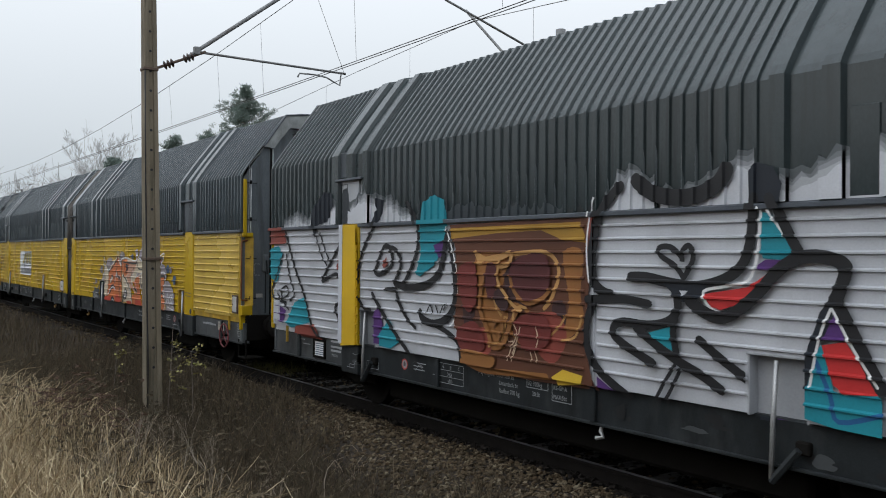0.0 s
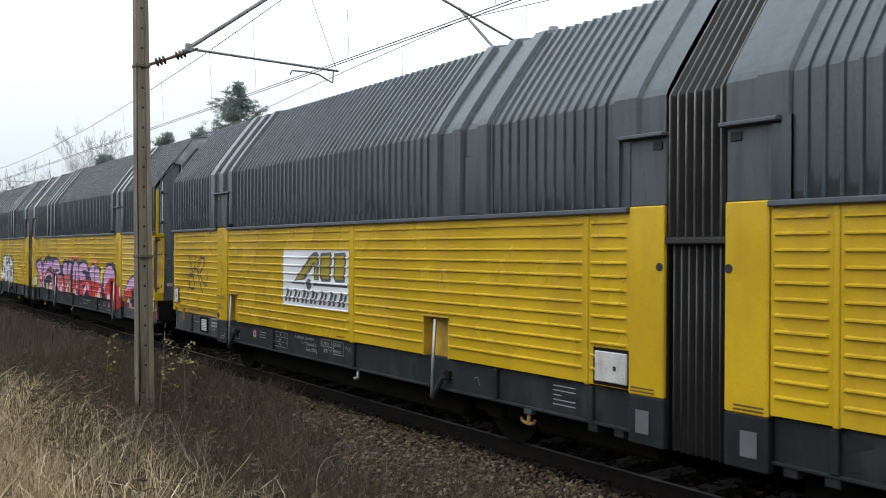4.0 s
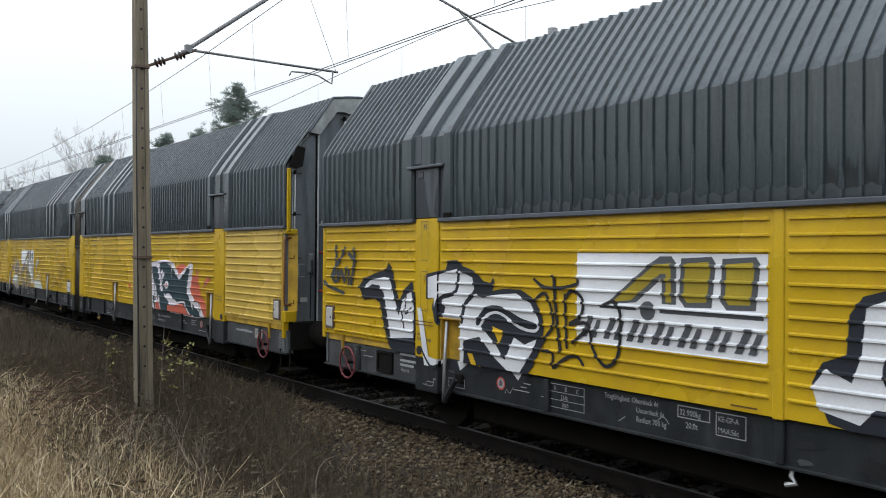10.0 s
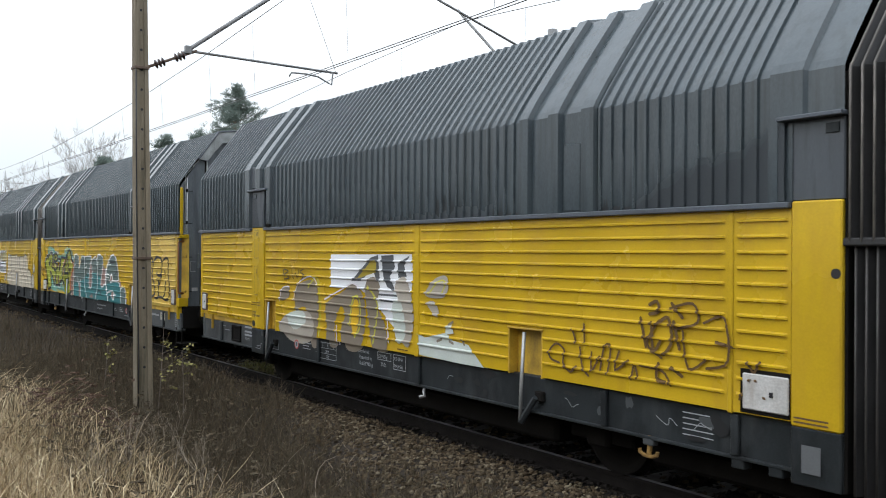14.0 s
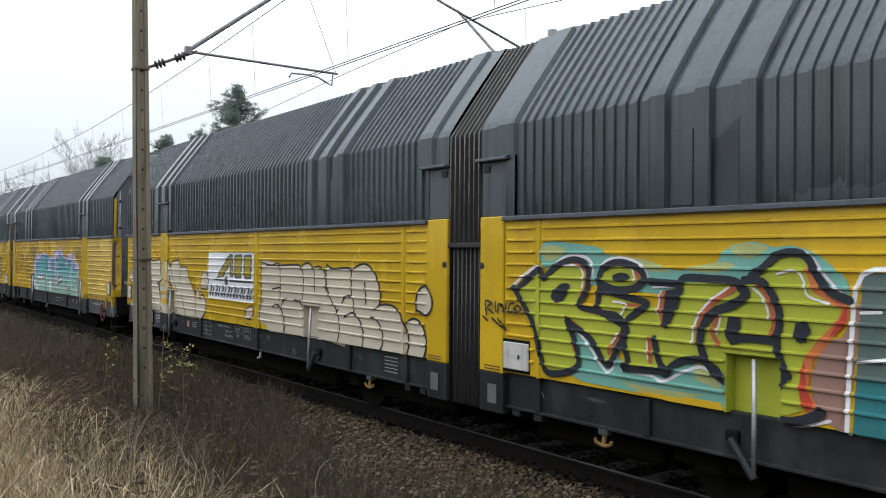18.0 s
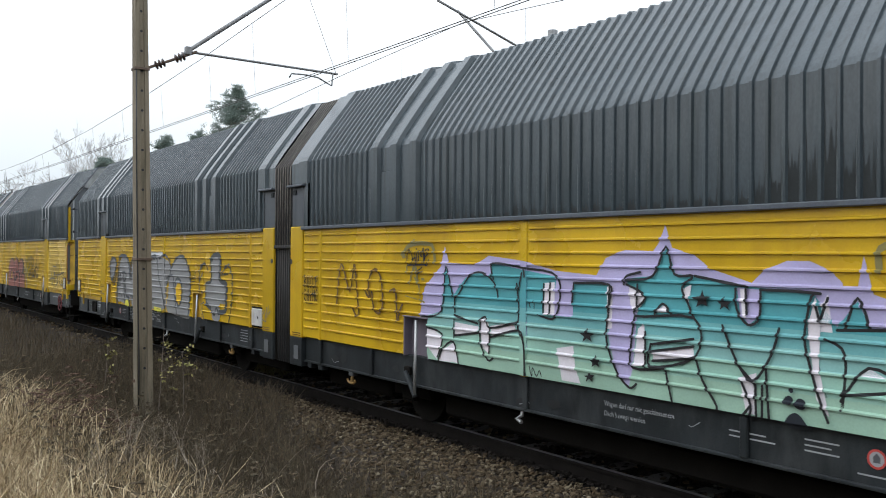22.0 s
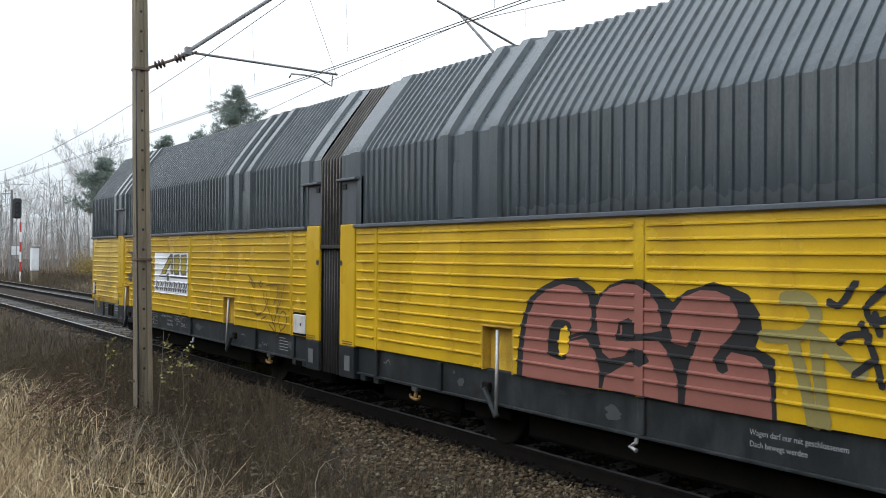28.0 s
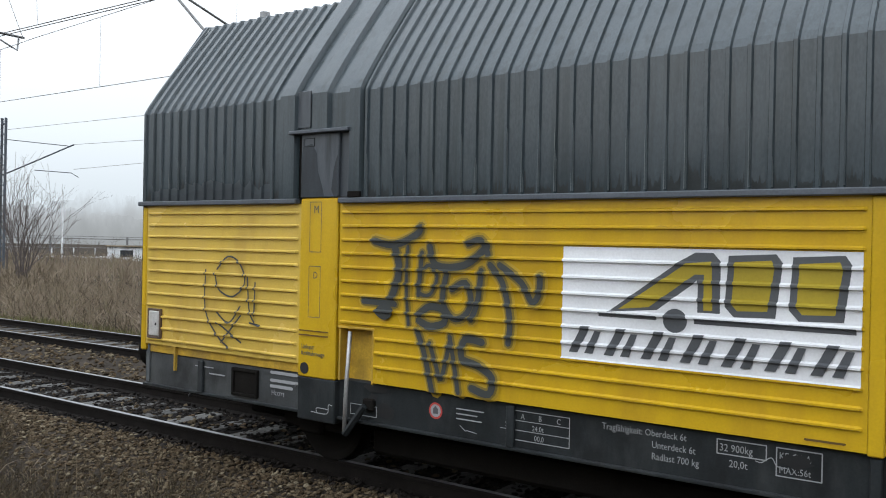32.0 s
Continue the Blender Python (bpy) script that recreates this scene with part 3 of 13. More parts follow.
def half_side(w, sx, sy, full=True):
    """One side of one half: w is the wagon, sx the direction from the bellows, sy the side."""
    X = lambda a, b: (sx * a, sx * b)
    Y = lambda a, b: (sy * a, sy * b)
    # dark upper skin
    for name, a, b in SKINS:
        part("corrugated_sheet", upper_skin(corrugation(a, b), sx, sy), M_DARK, w, "dark grey corrugated wall and roof sheet")
    for a, b, nm in ((9.88, 10.52, "flat_sheet"), (2.86, 3.13, "flat_sheet"), (3.31, 3.57, "flat_sheet")):
        part(nm, upper_skin([(a, 0.004), (b, 0.004)], sx, sy, 3.17 if a > 9 else 2.545), M_DARK, w, "smooth dark grey sheet")
    for a, b in BATTENS:
        part("roof_batten", upper_skin([(a, 0.0), (a + 0.02, 0.052), (b - 0.02, 0.052), (b, 0.0)], sx, sy), M_DARK, w, "broad raised roof batten")
    part("roof_batten", upper_skin([(10.12, 0.0), (10.14, 0.045), (10.32, 0.045), (10.34, 0.0)], sx, sy, 3.17), M_DARK, w, "broad raised roof batten")
    part("flat_sheet", upper_skin([(0.30, 0.0), (0.885, 0.0)], sx, sy, 3.17), M_DARK, w, "smooth dark grey sheet")
    part("roof_batten", upper_skin([(0.58, 0.0), (0.60, 0.035), (0.865, 0.035), (0.885, 0.0)], sx, sy, 3.17), M_DARK, w, "broad raised roof batten")
    part("flat_sheet", upper_skin([(0.70, 0.0), (0.80, 0.0), (0.805, 0.03), (0.885, 0.03)], sx, sy, 2.545, 3.17), M_DARK, w, "smooth dark grey sheet")
    part("sheet_door", Shape().box(*X(2.885, 3.105), *Y(WALL - 0.01, WALL + 0.016), 2.56, 3.19, 0.006), M_DARK, w, "small flush door in the dark sheet")
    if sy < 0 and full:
        sheet_marks(w, sx, sy)
    # drip rails
    for a, b in ((0.70, 9.985), (10.51, 12.90)):
        part("drip_rail", Shape().box(*X(a, b), *Y(WALL - 0.02, WALL + 0.055), 2.498, 2.545, 0.008), M_TRIM, w, "slate-grey drip rail")
    # posts with their dark upper panels, foot and cap
    for a, b, cap in ((10.01, 10.47, (9.855, 10.59)), (0.305, 0.695, (0.278, 0.79))):
        out = WALL + 0.022
        post = part("door_post", Shape().box(*X(a, b), *Y(WALL - 0.06, out), 0.92, 2.548, 0.012), M_YELLOW, w, "smooth yellow post")
        part("post_head", Shape().box(*X(a - 0.13 if a > 5 else 0.30, b + 0.05 if a > 5 else b + 0.02), *Y(WALL - 0.06, out - 0.03), 2.548, 3.16, 0.01), M_HEADPANEL, w, "smooth dark grey panel under a cap strip")
        part("cap_strip", Shape().box(*X(*cap), *Y(WALL - 0.02, out + 0.06), 3.13, 3.163, 0.006), M_TRIM, w, "slate-grey cap strip")
        part("post_foot", Shape().box(*X(a, b), *Y(WALL - 0.10, out - 0.004), 0.53 if a > 5 else 0.5, 0.92, 0.01), M_SILL, w, "dark grey post foot")
        if full:
            sgn = Shape().lathe(((0, 0.052 if a > 5 else 0.036), (0.006, 0.052 if a > 5 else 0.036)), (sx * (b - 0.09 if a > 5 else a + 0.04), sy * out, 1.0 if a > 5 else 2.03), (0, sy, 0), 18)
            part("plug", sgn, M_BLACK, post, "round black plug")
        if a > 5:
            # A black strip stands in for the shade in the slot.
            part("jamb", Shape().box(*X(10.474, 10.512), *Y(WALL - 0.05, WALL + 0.004), 2.56, 3.15, 0.005), M_UNDER, w, "black strip for the shade of the slot")
            hp = part("head_panel", Shape().box(*X(10.005, 10.47), *Y(WALL - 0.06, out + 0.004), 2.552, 3.148, 0.008), M_HEADPANEL, w, "raised dark panel with peeling paint")
            fl = Shape()
            for c, d, e, f in ((10.30, 10.44, 3.085, 3.092), (10.30, 10.307, 3.02, 3.085), (10.433, 10.44, 3.02, 3.085), (10.30, 10.44, 3.013, 3.02)):
                fl.box(*X(c, d), *Y(out, out + 0.010), e, f, 0.002)
            part("latch_plate", fl, M_SILL, hp)
            stain = Shape()
            for rim in (((10.465, 2.556), (10.455, 2.75), (10.465, 2.90), (10.445, 3.02), (10.33, 3.04), (10.27, 2.95), (10.25, 2.78), (10.20, 2.66), (10.17, 2.556)), ((10.05, 2.556), (10.085, 2.62), (10.06, 2.80), (10.03, 2.90), (10.008, 2.94), (10.008, 2.556))):
                stain.add([(sx * q, sy * (out + 0.0062), z) for q, z in rim], [tuple(range(len(rim)))])
            part("old_paint", stain, M_SOOTBLUE, hp, "dark flaking paint runs")
            part("cover_plate", Shape().box(*X(10.37, 10.585), *Y(WALL + 0.0, WALL + 0.018), 3.19, 3.53, 0.006), M_HEADPANEL, w, "dark cover plate over the cap strip")
            # A black block stands in for the shade of the open notch.
            part("batten_foot", Shape().box(*X(9.73, 9.87), *Y(WALL - 0.01, WALL + 0.056), 2.548, 2.60, 0.004), M_UNDER, w, "black block for the shade of the open notch")
        else:
            part("latch_plate", Shape().box(*X(0.34, 0.44), *Y(out - 0.03, out - 0.015), 3.02, 3.09, 0.003), M_SILL, w)
    # yellow lower wall
    if sx > 0:
        part("wall_panel", ribbed_panel(10.48, 12.75, sx, sy, 1.03), M_YELLOW_PALE, w, "faded yellow ribbed end panel")
        cp = part("corner_pillar", Shape().add([(sx * q, sy * y, z) for z in (1.24, 2.42) for q, y in ((12.752, WALL - 0.004), (12.90, WALL - 0.20), (12.80, WALL - 0.22), (12.752, WALL - 0.06))], ((0, 1, 5, 4), (1, 2, 6, 5), (2, 3, 7, 6), (3, 0, 4, 7), (0, 3, 2, 1), (4, 5, 6, 7))), M_YELLOW_OLD, w, "grimy yellow recessed corner")
        part("corner_cap", Shape().box(*X(12.752, 12.895), *Y(WALL - 0.20, WALL - 0.002), 2.42, 2.497, 0.008), M_YELLOW, w, "yellow corner cap")
        part("corner_foot", Shape().box(*X(12.752, 12.88), *Y(WALL - 0.20, WALL - 0.002), 1.07, 1.24, 0.008).box(*X(12.752, 12.815), *Y(WALL - 0.12, WALL - 0.004), 0.82, 1.07, 0.008), M_YELLOW, w, "yellow corner foot")
        part("corner_rail", Shape().tube([(sx * 12.83, sy * (WALL - 0.12), 2.36), (sx * 12.835, sy * (WALL - 0.02), 2.355), (sx * 12.84, sy * (WALL - 0.005), 2.32), (sx * 12.84, sy * (WALL - 0.005), 1.37), (sx * 12.835, sy * (WALL - 0.02), 1.335), (sx * 12.83, sy * (WALL - 0.12), 1.33)], 0.015, 8), M_RUSTYRAIL, cp, "rusty corner handrail", True)
    else:
        part("wall_panel", ribbed_panel(10.48, 12.79, sx, sy, 1.03), M_YELLOW, w, "yellow ribbed end panel")
        part("corner_pillar", Shape().box(*X(12.793, 12.875), *Y(WALL - 0.12, WALL + 0.006), 0.955, 2.496, 0.012), M_YELLOW, w, "smooth yellow corner strip")
    part("wall_panel", ribbed_panel(5.68, 9.995, sx, sy, 0.945, 2.50, POCKETS[1]), M_YELLOW, w, "long yellow ribbed wall panel")
    part("wall_panel", ribbed_panel(1.255, 5.58, sx, sy, 0.945, 2.50, POCKETS[0]), M_YELLOW, w, "long yellow ribbed wall panel")
    part("wall_panel", ribbed_panel(0.705, 1.20, sx, sy), M_YELLOW, w, "narrow yellow ribbed wall panel")
    for a, b in ((5.58, 5.68), (1.20, 1.255)):
        part("joint_strip", Shape().box(*X(a + 0.003, b - 0.003), *Y(WALL - 0.04, WALL + 0.012), 0.93, 2.496, 0.008), M_YELLOW, w, "yellow joint strip")
    part("skirt_strip", Shape().box(*X(10.48, 12.75), *Y(WALL - 0.06, WALL - 0.03), 0.94, 1.03, 0.004), M_YELLOW_OLD, w, "grimy yellow skirt strip")
    # sill with stanchion pockets
    sill = part("sill", Shape().box(*X(0.70, 10.48), *Y(WALL - 0.16, WALL - 0.05), 0.582, 0.94, 0.012), M_SILL, w, "grey steel side sill with soot and scratches")
    part("sill", Shape().box(*X(10.48, 12.86), *Y(WALL - 0.16, WALL - 0.05), 0.582, 0.94, 0.012), M_SILLPALE, w, "worn mid-grey end sill")
    part("sill_lip", Shape().box(*X(0.70, 12.86), *Y(WALL - 0.16, WALL - 0.02), 0.572, 0.60, 0.005), M_SILL, sill)
    for k in (1.2, 2.6, 5.63, 8.2, 11.9):
        part("stiffener", Shape().box(*X(k - 0.035, k + 0.035), *Y(WALL - 0.05, WALL - 0.01), 0.60, 0.92, 0.008), M_SILL, sill)
    if not full:
        return
    for a, b in POCKETS:
        back = Shape().box(*X(a, b), *Y(WALL - 0.14, WALL - 0.11), 0.93, 1.40, 0.004)
        pk = part("pocket", back, M_YELLOW_OLD, w, "recessed grimy yellow pocket")
        rim = Shape()
        rim.box(*X(a - 0.02, b + 0.02), *Y(WALL - 0.11, WALL + 0.016), 1.395, 1.415, 0.004)
        for e in (a - 0.012, b - 0.008):
            rim.box(*X(e, e + 0.02), *Y(WALL - 0.11, WALL + 0.004), 0.93, 1.40, 0.004)
        part("rim", rim, M_YELLOW_OLD, pk)
        c = b - 0.24 if a < 5 else a + 0.26
        part("lock_rod", Shape().tube([(sx * c, sy * (WALL - 0.0), 1.37), (sx * (c + 0.015), sy * (WALL + 0.02), 0.9), (sx * (c + 0.02), sy * (WALL + 0.03), 0.49)], 0.019, 8), M_STEEL, w, "bare steel lock rod", True)
        part("lever", Shape().tube([(sx * (c + 0.02), sy * (WALL + 0.02), 0.47), (sx * (c - 0.20), sy * (WALL + 0.02), 0.74)], 0.034, 6, 0.03), M_SILL, w, "grey locking lever")
        part("bracket", Shape().box(*X(c - 0.27, c - 0.15), *Y(WALL - 0.06, WALL + 0.0), 0.70, 0.80, 0.012), M_UNDER, w)
    # hatch at the end panel
    ha = part("hatch", Shape().box(*X(12.535, 12.705), *Y(WALL + 0.0, WALL + 0.035), 1.12, 1.385, 0.012), M_HATCH, w, "small dirty white hatch in a brown frame")
    fr = Shape()
    for a, b, u, v in ((12.51, 12.532, 1.095, 1.41), (12.708, 12.73, 1.095, 1.41), (12.532, 12.708, 1.095, 1.117), (12.532, 12.708, 1.388, 1.41)):
        fr.box(*X(a, b), *Y(WALL - 0.01, WALL + 0.03), u, v, 0.004)
    part("frame", fr, M_RUST, ha)
    part("latch", Shape().box(*X(12.56, 12.58), *Y(WALL + 0.035, WALL + 0.045), 1.235, 1.265, 0.004), M_BLACK, ha)
    part("tie_rod", Shape().box(*X(12.28, 12.30), *Y(WALL - 0.03, WALL + 0.01), 0.78, 1.03, 0.004), M_YELLOW_OLD, w)
    # hook and step bracket under the sill
    hk = Shape().tube([(sx * 2.08, sy * (WALL - 0.06), 0.60), (sx * 2.08, sy * (WALL - 0.05), 0.50), (sx * 2.08, sy * (WALL - 0.04), 0.44)], 0.022, 8)
    hk.tube([(sx * (2.08 + u), sy * (WALL - 0.035), z) for u, z in ((-0.10, 0.478), (-0.095, 0.448), (-0.05, 0.43), (0.0, 0.425), (0.05, 0.43), (0.095, 0.448), (0.10, 0.478))], 0.017, 7)
    part("hook_bracket", Shape().box(*X(2.02, 2.14), *Y(WALL - 0.10, WALL - 0.02), 0.52, 0.585, 0.01), M_SILLPALE, w)
    part("lashing_hook", hk, M_OCHRE, w, "ochre lashing hook")
    hk2 = Shape().tube([(sx * 5.55, sy * (WALL - 0.07), 0.60), (sx * 5.55, sy * (WALL - 0.05), 0.52), (sx * 5.50, sy * (WALL - 0.03), 0.48), (sx * 5.58, sy * (WALL - 0.02), 0.46)], 0.02, 7)
    part("drain_cock", hk2, M_STEEL, w)
    for k in (0.85, 1.18):
        part("jacking_block", Shape().box(*X(k - 0.06, k + 0.06), *Y(WALL - 0.14, WALL - 0.03), 0.50, 0.585, 0.008), M_SILL, w)


mat_arch = mat("peeling_pale_grey_paint", (0.30, 0.315, 0.31), 0.6, vary=0.3, scale=5, dirt=(0.09, 0.085, 0.08), dirt_amount=0.6)


def end_wall(w, sx):
    """The closed end with its folding doors, seals, lock rods, arch and buffers."""
    xe = 12.81
    poly = [(-WALL + 0.03, 0.62), (WALL - 0.03, 0.62), (WALL - 0.03, SHOULDER - 0.05), (CROWN_Y, CROWN_Z - 0.03), (-CROWN_Y, CROWN_Z - 0.03), (-WALL + 0.03, SHOULDER - 0.05)]
    ew = part("end_wall", Shape().extrude(poly, sx * (xe - 0.05), sx * xe), M_ENDDOOR, w, "dark grey folding end doors")
    # grey arch round the upper half of the door opening, with a ragged lower edge
    rng = random.Random(17)
    outer = [(-1.06, 4.005), (-CROWN_Y - 0.01, CROWN_Z - 0.005), (-0.2, CROWN_Z + 0.045), (0.2, CROWN_Z + 0.045), (CROWN_Y + 0.01, CROWN_Z - 0.005), (1.06, 4.005)]
    inner = [(-0.875, 3.985), (-0.57, 4.365), (-0.2, 4.375), (0.2, 4.375), (0.57, 4.365), (0.875, 3.985)]
    chain = []
    for i in range(5):
        for j in range(6):
            u = j / 6
            jag = rng.uniform(-0.014, 0.014) if j else 0.0
            chain.append([outer[i][c] + (outer[i + 1][c] - outer[i][c]) * u for c in (0, 1)] + [inner[i][0] + (inner[i + 1][0] - inner[i][0]) * u, inner[i][1] + (inner[i + 1][1] - inner[i][1]) * u + jag])
    chain.append([*outer[5], *inner[5]])
    sh = Shape().sheet([[(sx * (xe + 0.002), c[0], c[1]), (sx * 12.885, c[0], c[1]), (sx * 12.885, c[2], c[3]), (sx * (xe + 0.002), c[2], c[3]), (sx * (xe + 0.002), c[0], c[1])] for c in chain])
    for c in (chain[0], chain[-1]):
        sh.quad(*[(sx * x, y, z) for x, y, z in ((xe + 0.002, c[0], c[1]), (12.885, c[0], c[1]), (12.885, c[2], c[3]), (xe + 0.002, c[2], c[3]))])
    part("end_arch", sh, mat_arch, w, "worn pale grey arch over the end doors")
    lip = Shape()
    for p, q in zip(outer, outer[1:]):
        lip.tube([(sx * 12.892, p[0], p[1] + 0.012), (sx * 12.892, q[0], q[1] + 0.012)], 0.016, 6)
    part("arch_lip", lip, M_TRIM, w, "dented roof edge strip")
    # door leaves: pale seals and dark joints, lock rods between them
    for y, top in ((-0.87, 3.98), (0.03, 4.37), (0.87, 3.98)):
        part("door_seal", Shape().box(sx * xe, sx * (xe + 0.022), y - 0.013, y + 0.013, 0.95, top, 0.005), M_SEAL, ew, "pale door seal")
        part("door_joint", Shape().box(sx * xe, sx * (xe + 0.012), y - 0.045, y - 0.015, 0.95, top, 0.003), M_UNDER, ew)
    for sy in (-1, 1):
        part("edge_seal", Shape().tube([(sx * (xe + 0.015), sy * 1.31, 1.0), (sx * (xe + 0.015), sy * 1.31, 3.665), (sx * (xe + 0.015), sy * 1.045, 3.985)], 0.011, 6), M_SEAL, ew, "pale door seal")
    for y, top, keeps in ((-1.285, 3.62, (1.36, 2.05, 2.72, 3.36)), (-0.42, 4.30, (2.05, 2.80, 3.57, 4.26)), (0.45, 4.30, (2.05, 2.80, 3.57, 4.26)), (1.285, 3.62, (2.05, 3.3))):
        part("lock_rod", Shape().tube([(sx * (xe + 0.04), y, 1.0), (sx * (xe + 0.04), y, top)], 0.013, 8), M_STEEL, ew, "worn steel lock rod", True)
        for z in keeps:
            kp = Shape().box(sx * (xe - 0.01), sx * (xe + 0.058), y - 0.017, y + 0.017, z - 0.02, z + 0.045, 0.004)
            kp.box(sx * (xe + 0.04), sx * (xe + 0.05), y - 0.09, y + 0.11, z - 0.006, z + 0.005, 0.002)
            part("rod_keeper", kp, M_UNDER, ew, "dark rod keeper with a thin lever")
    for y in (-1.0, -0.30, 0.22):
        bx = part("lock_box", Shape().box(sx * (xe - 0.01), sx * (xe + 0.06), y - 0.045, y + 0.045, 1.82, 2.12, 0.012), M_ENDDOOR, ew, "grey lock box")
        part("lock_lever", Shape().tube([(sx * (xe + 0.07), y, 2.02), (sx * (xe + 0.08), y + 0.01, 1.78)], 0.014, 6), M_SILL, bx)
        part("pull_rod", Shape().tube([(sx * (xe + 0.03), y, 1.82), (sx * (xe + 0.03), y, 1.1)], 0.010, 6), M_SILL, bx)
        mk = Shape()
        for c, d, e, f in ((y - 0.19, y - 0.185, 1.76, 1.96), (y - 0.19, y - 0.09, 1.76, 1.765), (y - 0.19, y - 0.09, 1.955, 1.96)):
            mk.box(sx * xe, sx * (xe + 0.003), c, d, e, f, 0.0008)
        part("stencil_mark", mk, M_WHITE, ew, "thin white stencilled frame")
    part("rating_plate", Shape().box(sx * xe, sx * (xe + 0.006), -1.16, -1.04, 1.37, 1.44, 0.002), M_HATCH, ew, "small pale plate")
    for sy in (-1, 1):
        part("corner_post", Shape().box(sx * 12.875, sx * 12.905, sy * 1.375, sy * (WALL - 0.012), 2.45 if sx > 0 else 0.95, 3.42, 0.012), M_YELLOW if sx > 0 else M_SILL, w, "yellow corner edge" if sx > 0 else "grimy corner post")
        rail = [(12.81, 0.84, 2.14), (12.95, 0.70, 2.14), (12.985, 0.665, 2.13), (13.0, 0.655, 2.09), (13.0, 0.655, 1.59), (12.985, 0.665, 1.55), (12.95, 0.70, 1.54), (12.81, 0.84, 1.54)]
        part("handrail", Shape().tube([(sx * x, sy * y, z) for x, y, z in rail], 0.017, 8), M_RED, w, "red handrail", True)
        bf = part("buffer", Shape().lathe(((0, 0.16), (0.02, 0.19), (0.50, 0.195), (0.53, 0.215), (0.57, 0.215), (0.585, 0.18)), (sx * 12.86, sy * 0.875, 0.87), (sx, 0, 0), 22), M_UNDER, w, "sooty round buffer", True)
        part("buffer_collar", Shape().lathe(((0, 0.202), (0.05, 0.202)), (sx * 13.02, sy * 0.875, 0.87), (sx, 0, 0), 22), M_UNDER, bf)
        if sx > 0:
            st = part("step", Shape().box(sx * 12.62, sx * 12.98, sy * 1.08, sy * 1.42, 0.33, 0.355, 0.006), M_UNDER, w, "worn dark checker-plate step")
            for q in (12.64, 12.96):
                part("step_hanger", Shape().tube([(sx * q, sy * 1.40, 0.66), (sx * q, sy * 1.40, 0.34)], 0.014, 6), M_UNDER, st)
        part("loading_flap", Shape().box(sx * 12.84, sx * 13.34, sy * 0.02, sy * 0.80, 1.085, 1.11, 0.006), M_SILL, w, "worn grey loading flap")
    part("head_stock", Shape().box(sx * 12.62, sx * 12.87, -1.36, 1.36, 0.62, 1.07, 0.02), M_UNDER, w, "sooty head stock")
    cl = part("coupling", Shape().tube([(sx * 12.87, 0, 0.95), (sx * 13.18, 0, 0.90), (sx * 13.22, 0.0, 0.72), (sx * 13.3, 0.0, 0.62)], 0.045, 8), M_UNDER, w, "sooty screw coupling", True)
    part("coupling_link", Shape().tube([(sx * 13.22, -0.06, 0.74), (sx * 13.28, -0.07, 0.50), (sx * 13.30, 0.0, 0.44), (sx * 13.28, 0.07, 0.50), (sx * 13.22, 0.06, 0.74)], 0.02, 6), M_UNDER, cl)
    for y in (-0.42, 0.36):
        hose = part("brake_hose", Shape().tube([(sx * 12.87, y, 0.86), (sx * 13.02, y - 0.01, 0.82), (sx * 13.12, y - 0.02, 0.60), (sx * 13.20, y - 0.02, 0.36), (sx * 13.33, y - 0.02, 0.27)], 0.022, 7), M_BLACK, w, "black brake hose", True)
        part("cock", Shape().box(sx * 12.93, sx * 13.0, y - 0.035, y + 0.035, 0.80, 0.89, 0.008), M_UNDER, hose)


def ring_wheel(c, r):
    s = Shape()
    n = 20
    s.tube([(c[0] + r * math.cos(2 * math.pi * i / n), c[1], c[2] + r * math.sin(2 * math.pi * i / n)) for i in range(n + 1)], 0.014, 6)
    for k in range(4):
        a = math.pi / 4 + k * math.pi / 2
        s.tube([c, (c[0] + r * math.cos(a), c[1], c[2] + r * math.sin(a))], 0.010, 5)
    return s


def build_bellows(w):
    """Folded rubber gangway between the halves."""
    for nm, lo, hi, half, wide in (("bellows", 2.25, None, 0.30, WALL + 0.005), ("bellows_skirt", 0.50, 2.25, 0.27, WALL - 0.03)):
        n, skin, edge = 7, [], Shape()
        for i in range(2 * n + 1):
            x = -half + 2 * half * i / (2 * n)
            d = 0.0 if i % 2 else -0.075
            line = [(wide + d, lo)]
            if hi:
                line.append((wide + d, hi))
            else:
                line += [(wide + d, SHOULDER - 0.02), (CROWN_Y + d * 0.6, CROWN_Z + d * 0.6 - 0.02), (0, CROWN_Z + 0.03 + d)]
            full = [(x, -y, z) for y, z in line]
            full += [(x, y, z) for y, z in reversed(line)][(1 if not hi else 0):]
            skin.append(full)
            if i % 2 and not hi:
                edge.tube(full, 0.010, 5)
            elif i % 2:
                edge.tube(full[:2], 0.009, 5)
        part(nm, Shape().sheet(skin), M_BELLOWS, w, "black folded rubber bellows")
        part("fold_edge", edge, M_BELLOWS_DIM if hi else M_BELLOWS_EDGE, w, "dull fold edges" if hi else "worn pale fold edges", True)
    for sx in (-1, 1):
        for sy in (-1, 1):
            part("bellows_frame", Shape().box(sx * 0.285, sx * 0.325, sy * (WALL - 0.2), sy * (WALL - 0.02), 0.5, SHOULDER - 0.04, 0.008), M_UNDER, w)
    part("bellows_band", Shape().box(-0.31, 0.31, -WALL - 0.012, -WALL + 0.06, 2.22, 2.28, 0.012), M_BELLOWS, w)


M_WHEELRED = mat("dull_red_paint", (0.16, 0.035, 0.04), 0.7, vary=0.3)


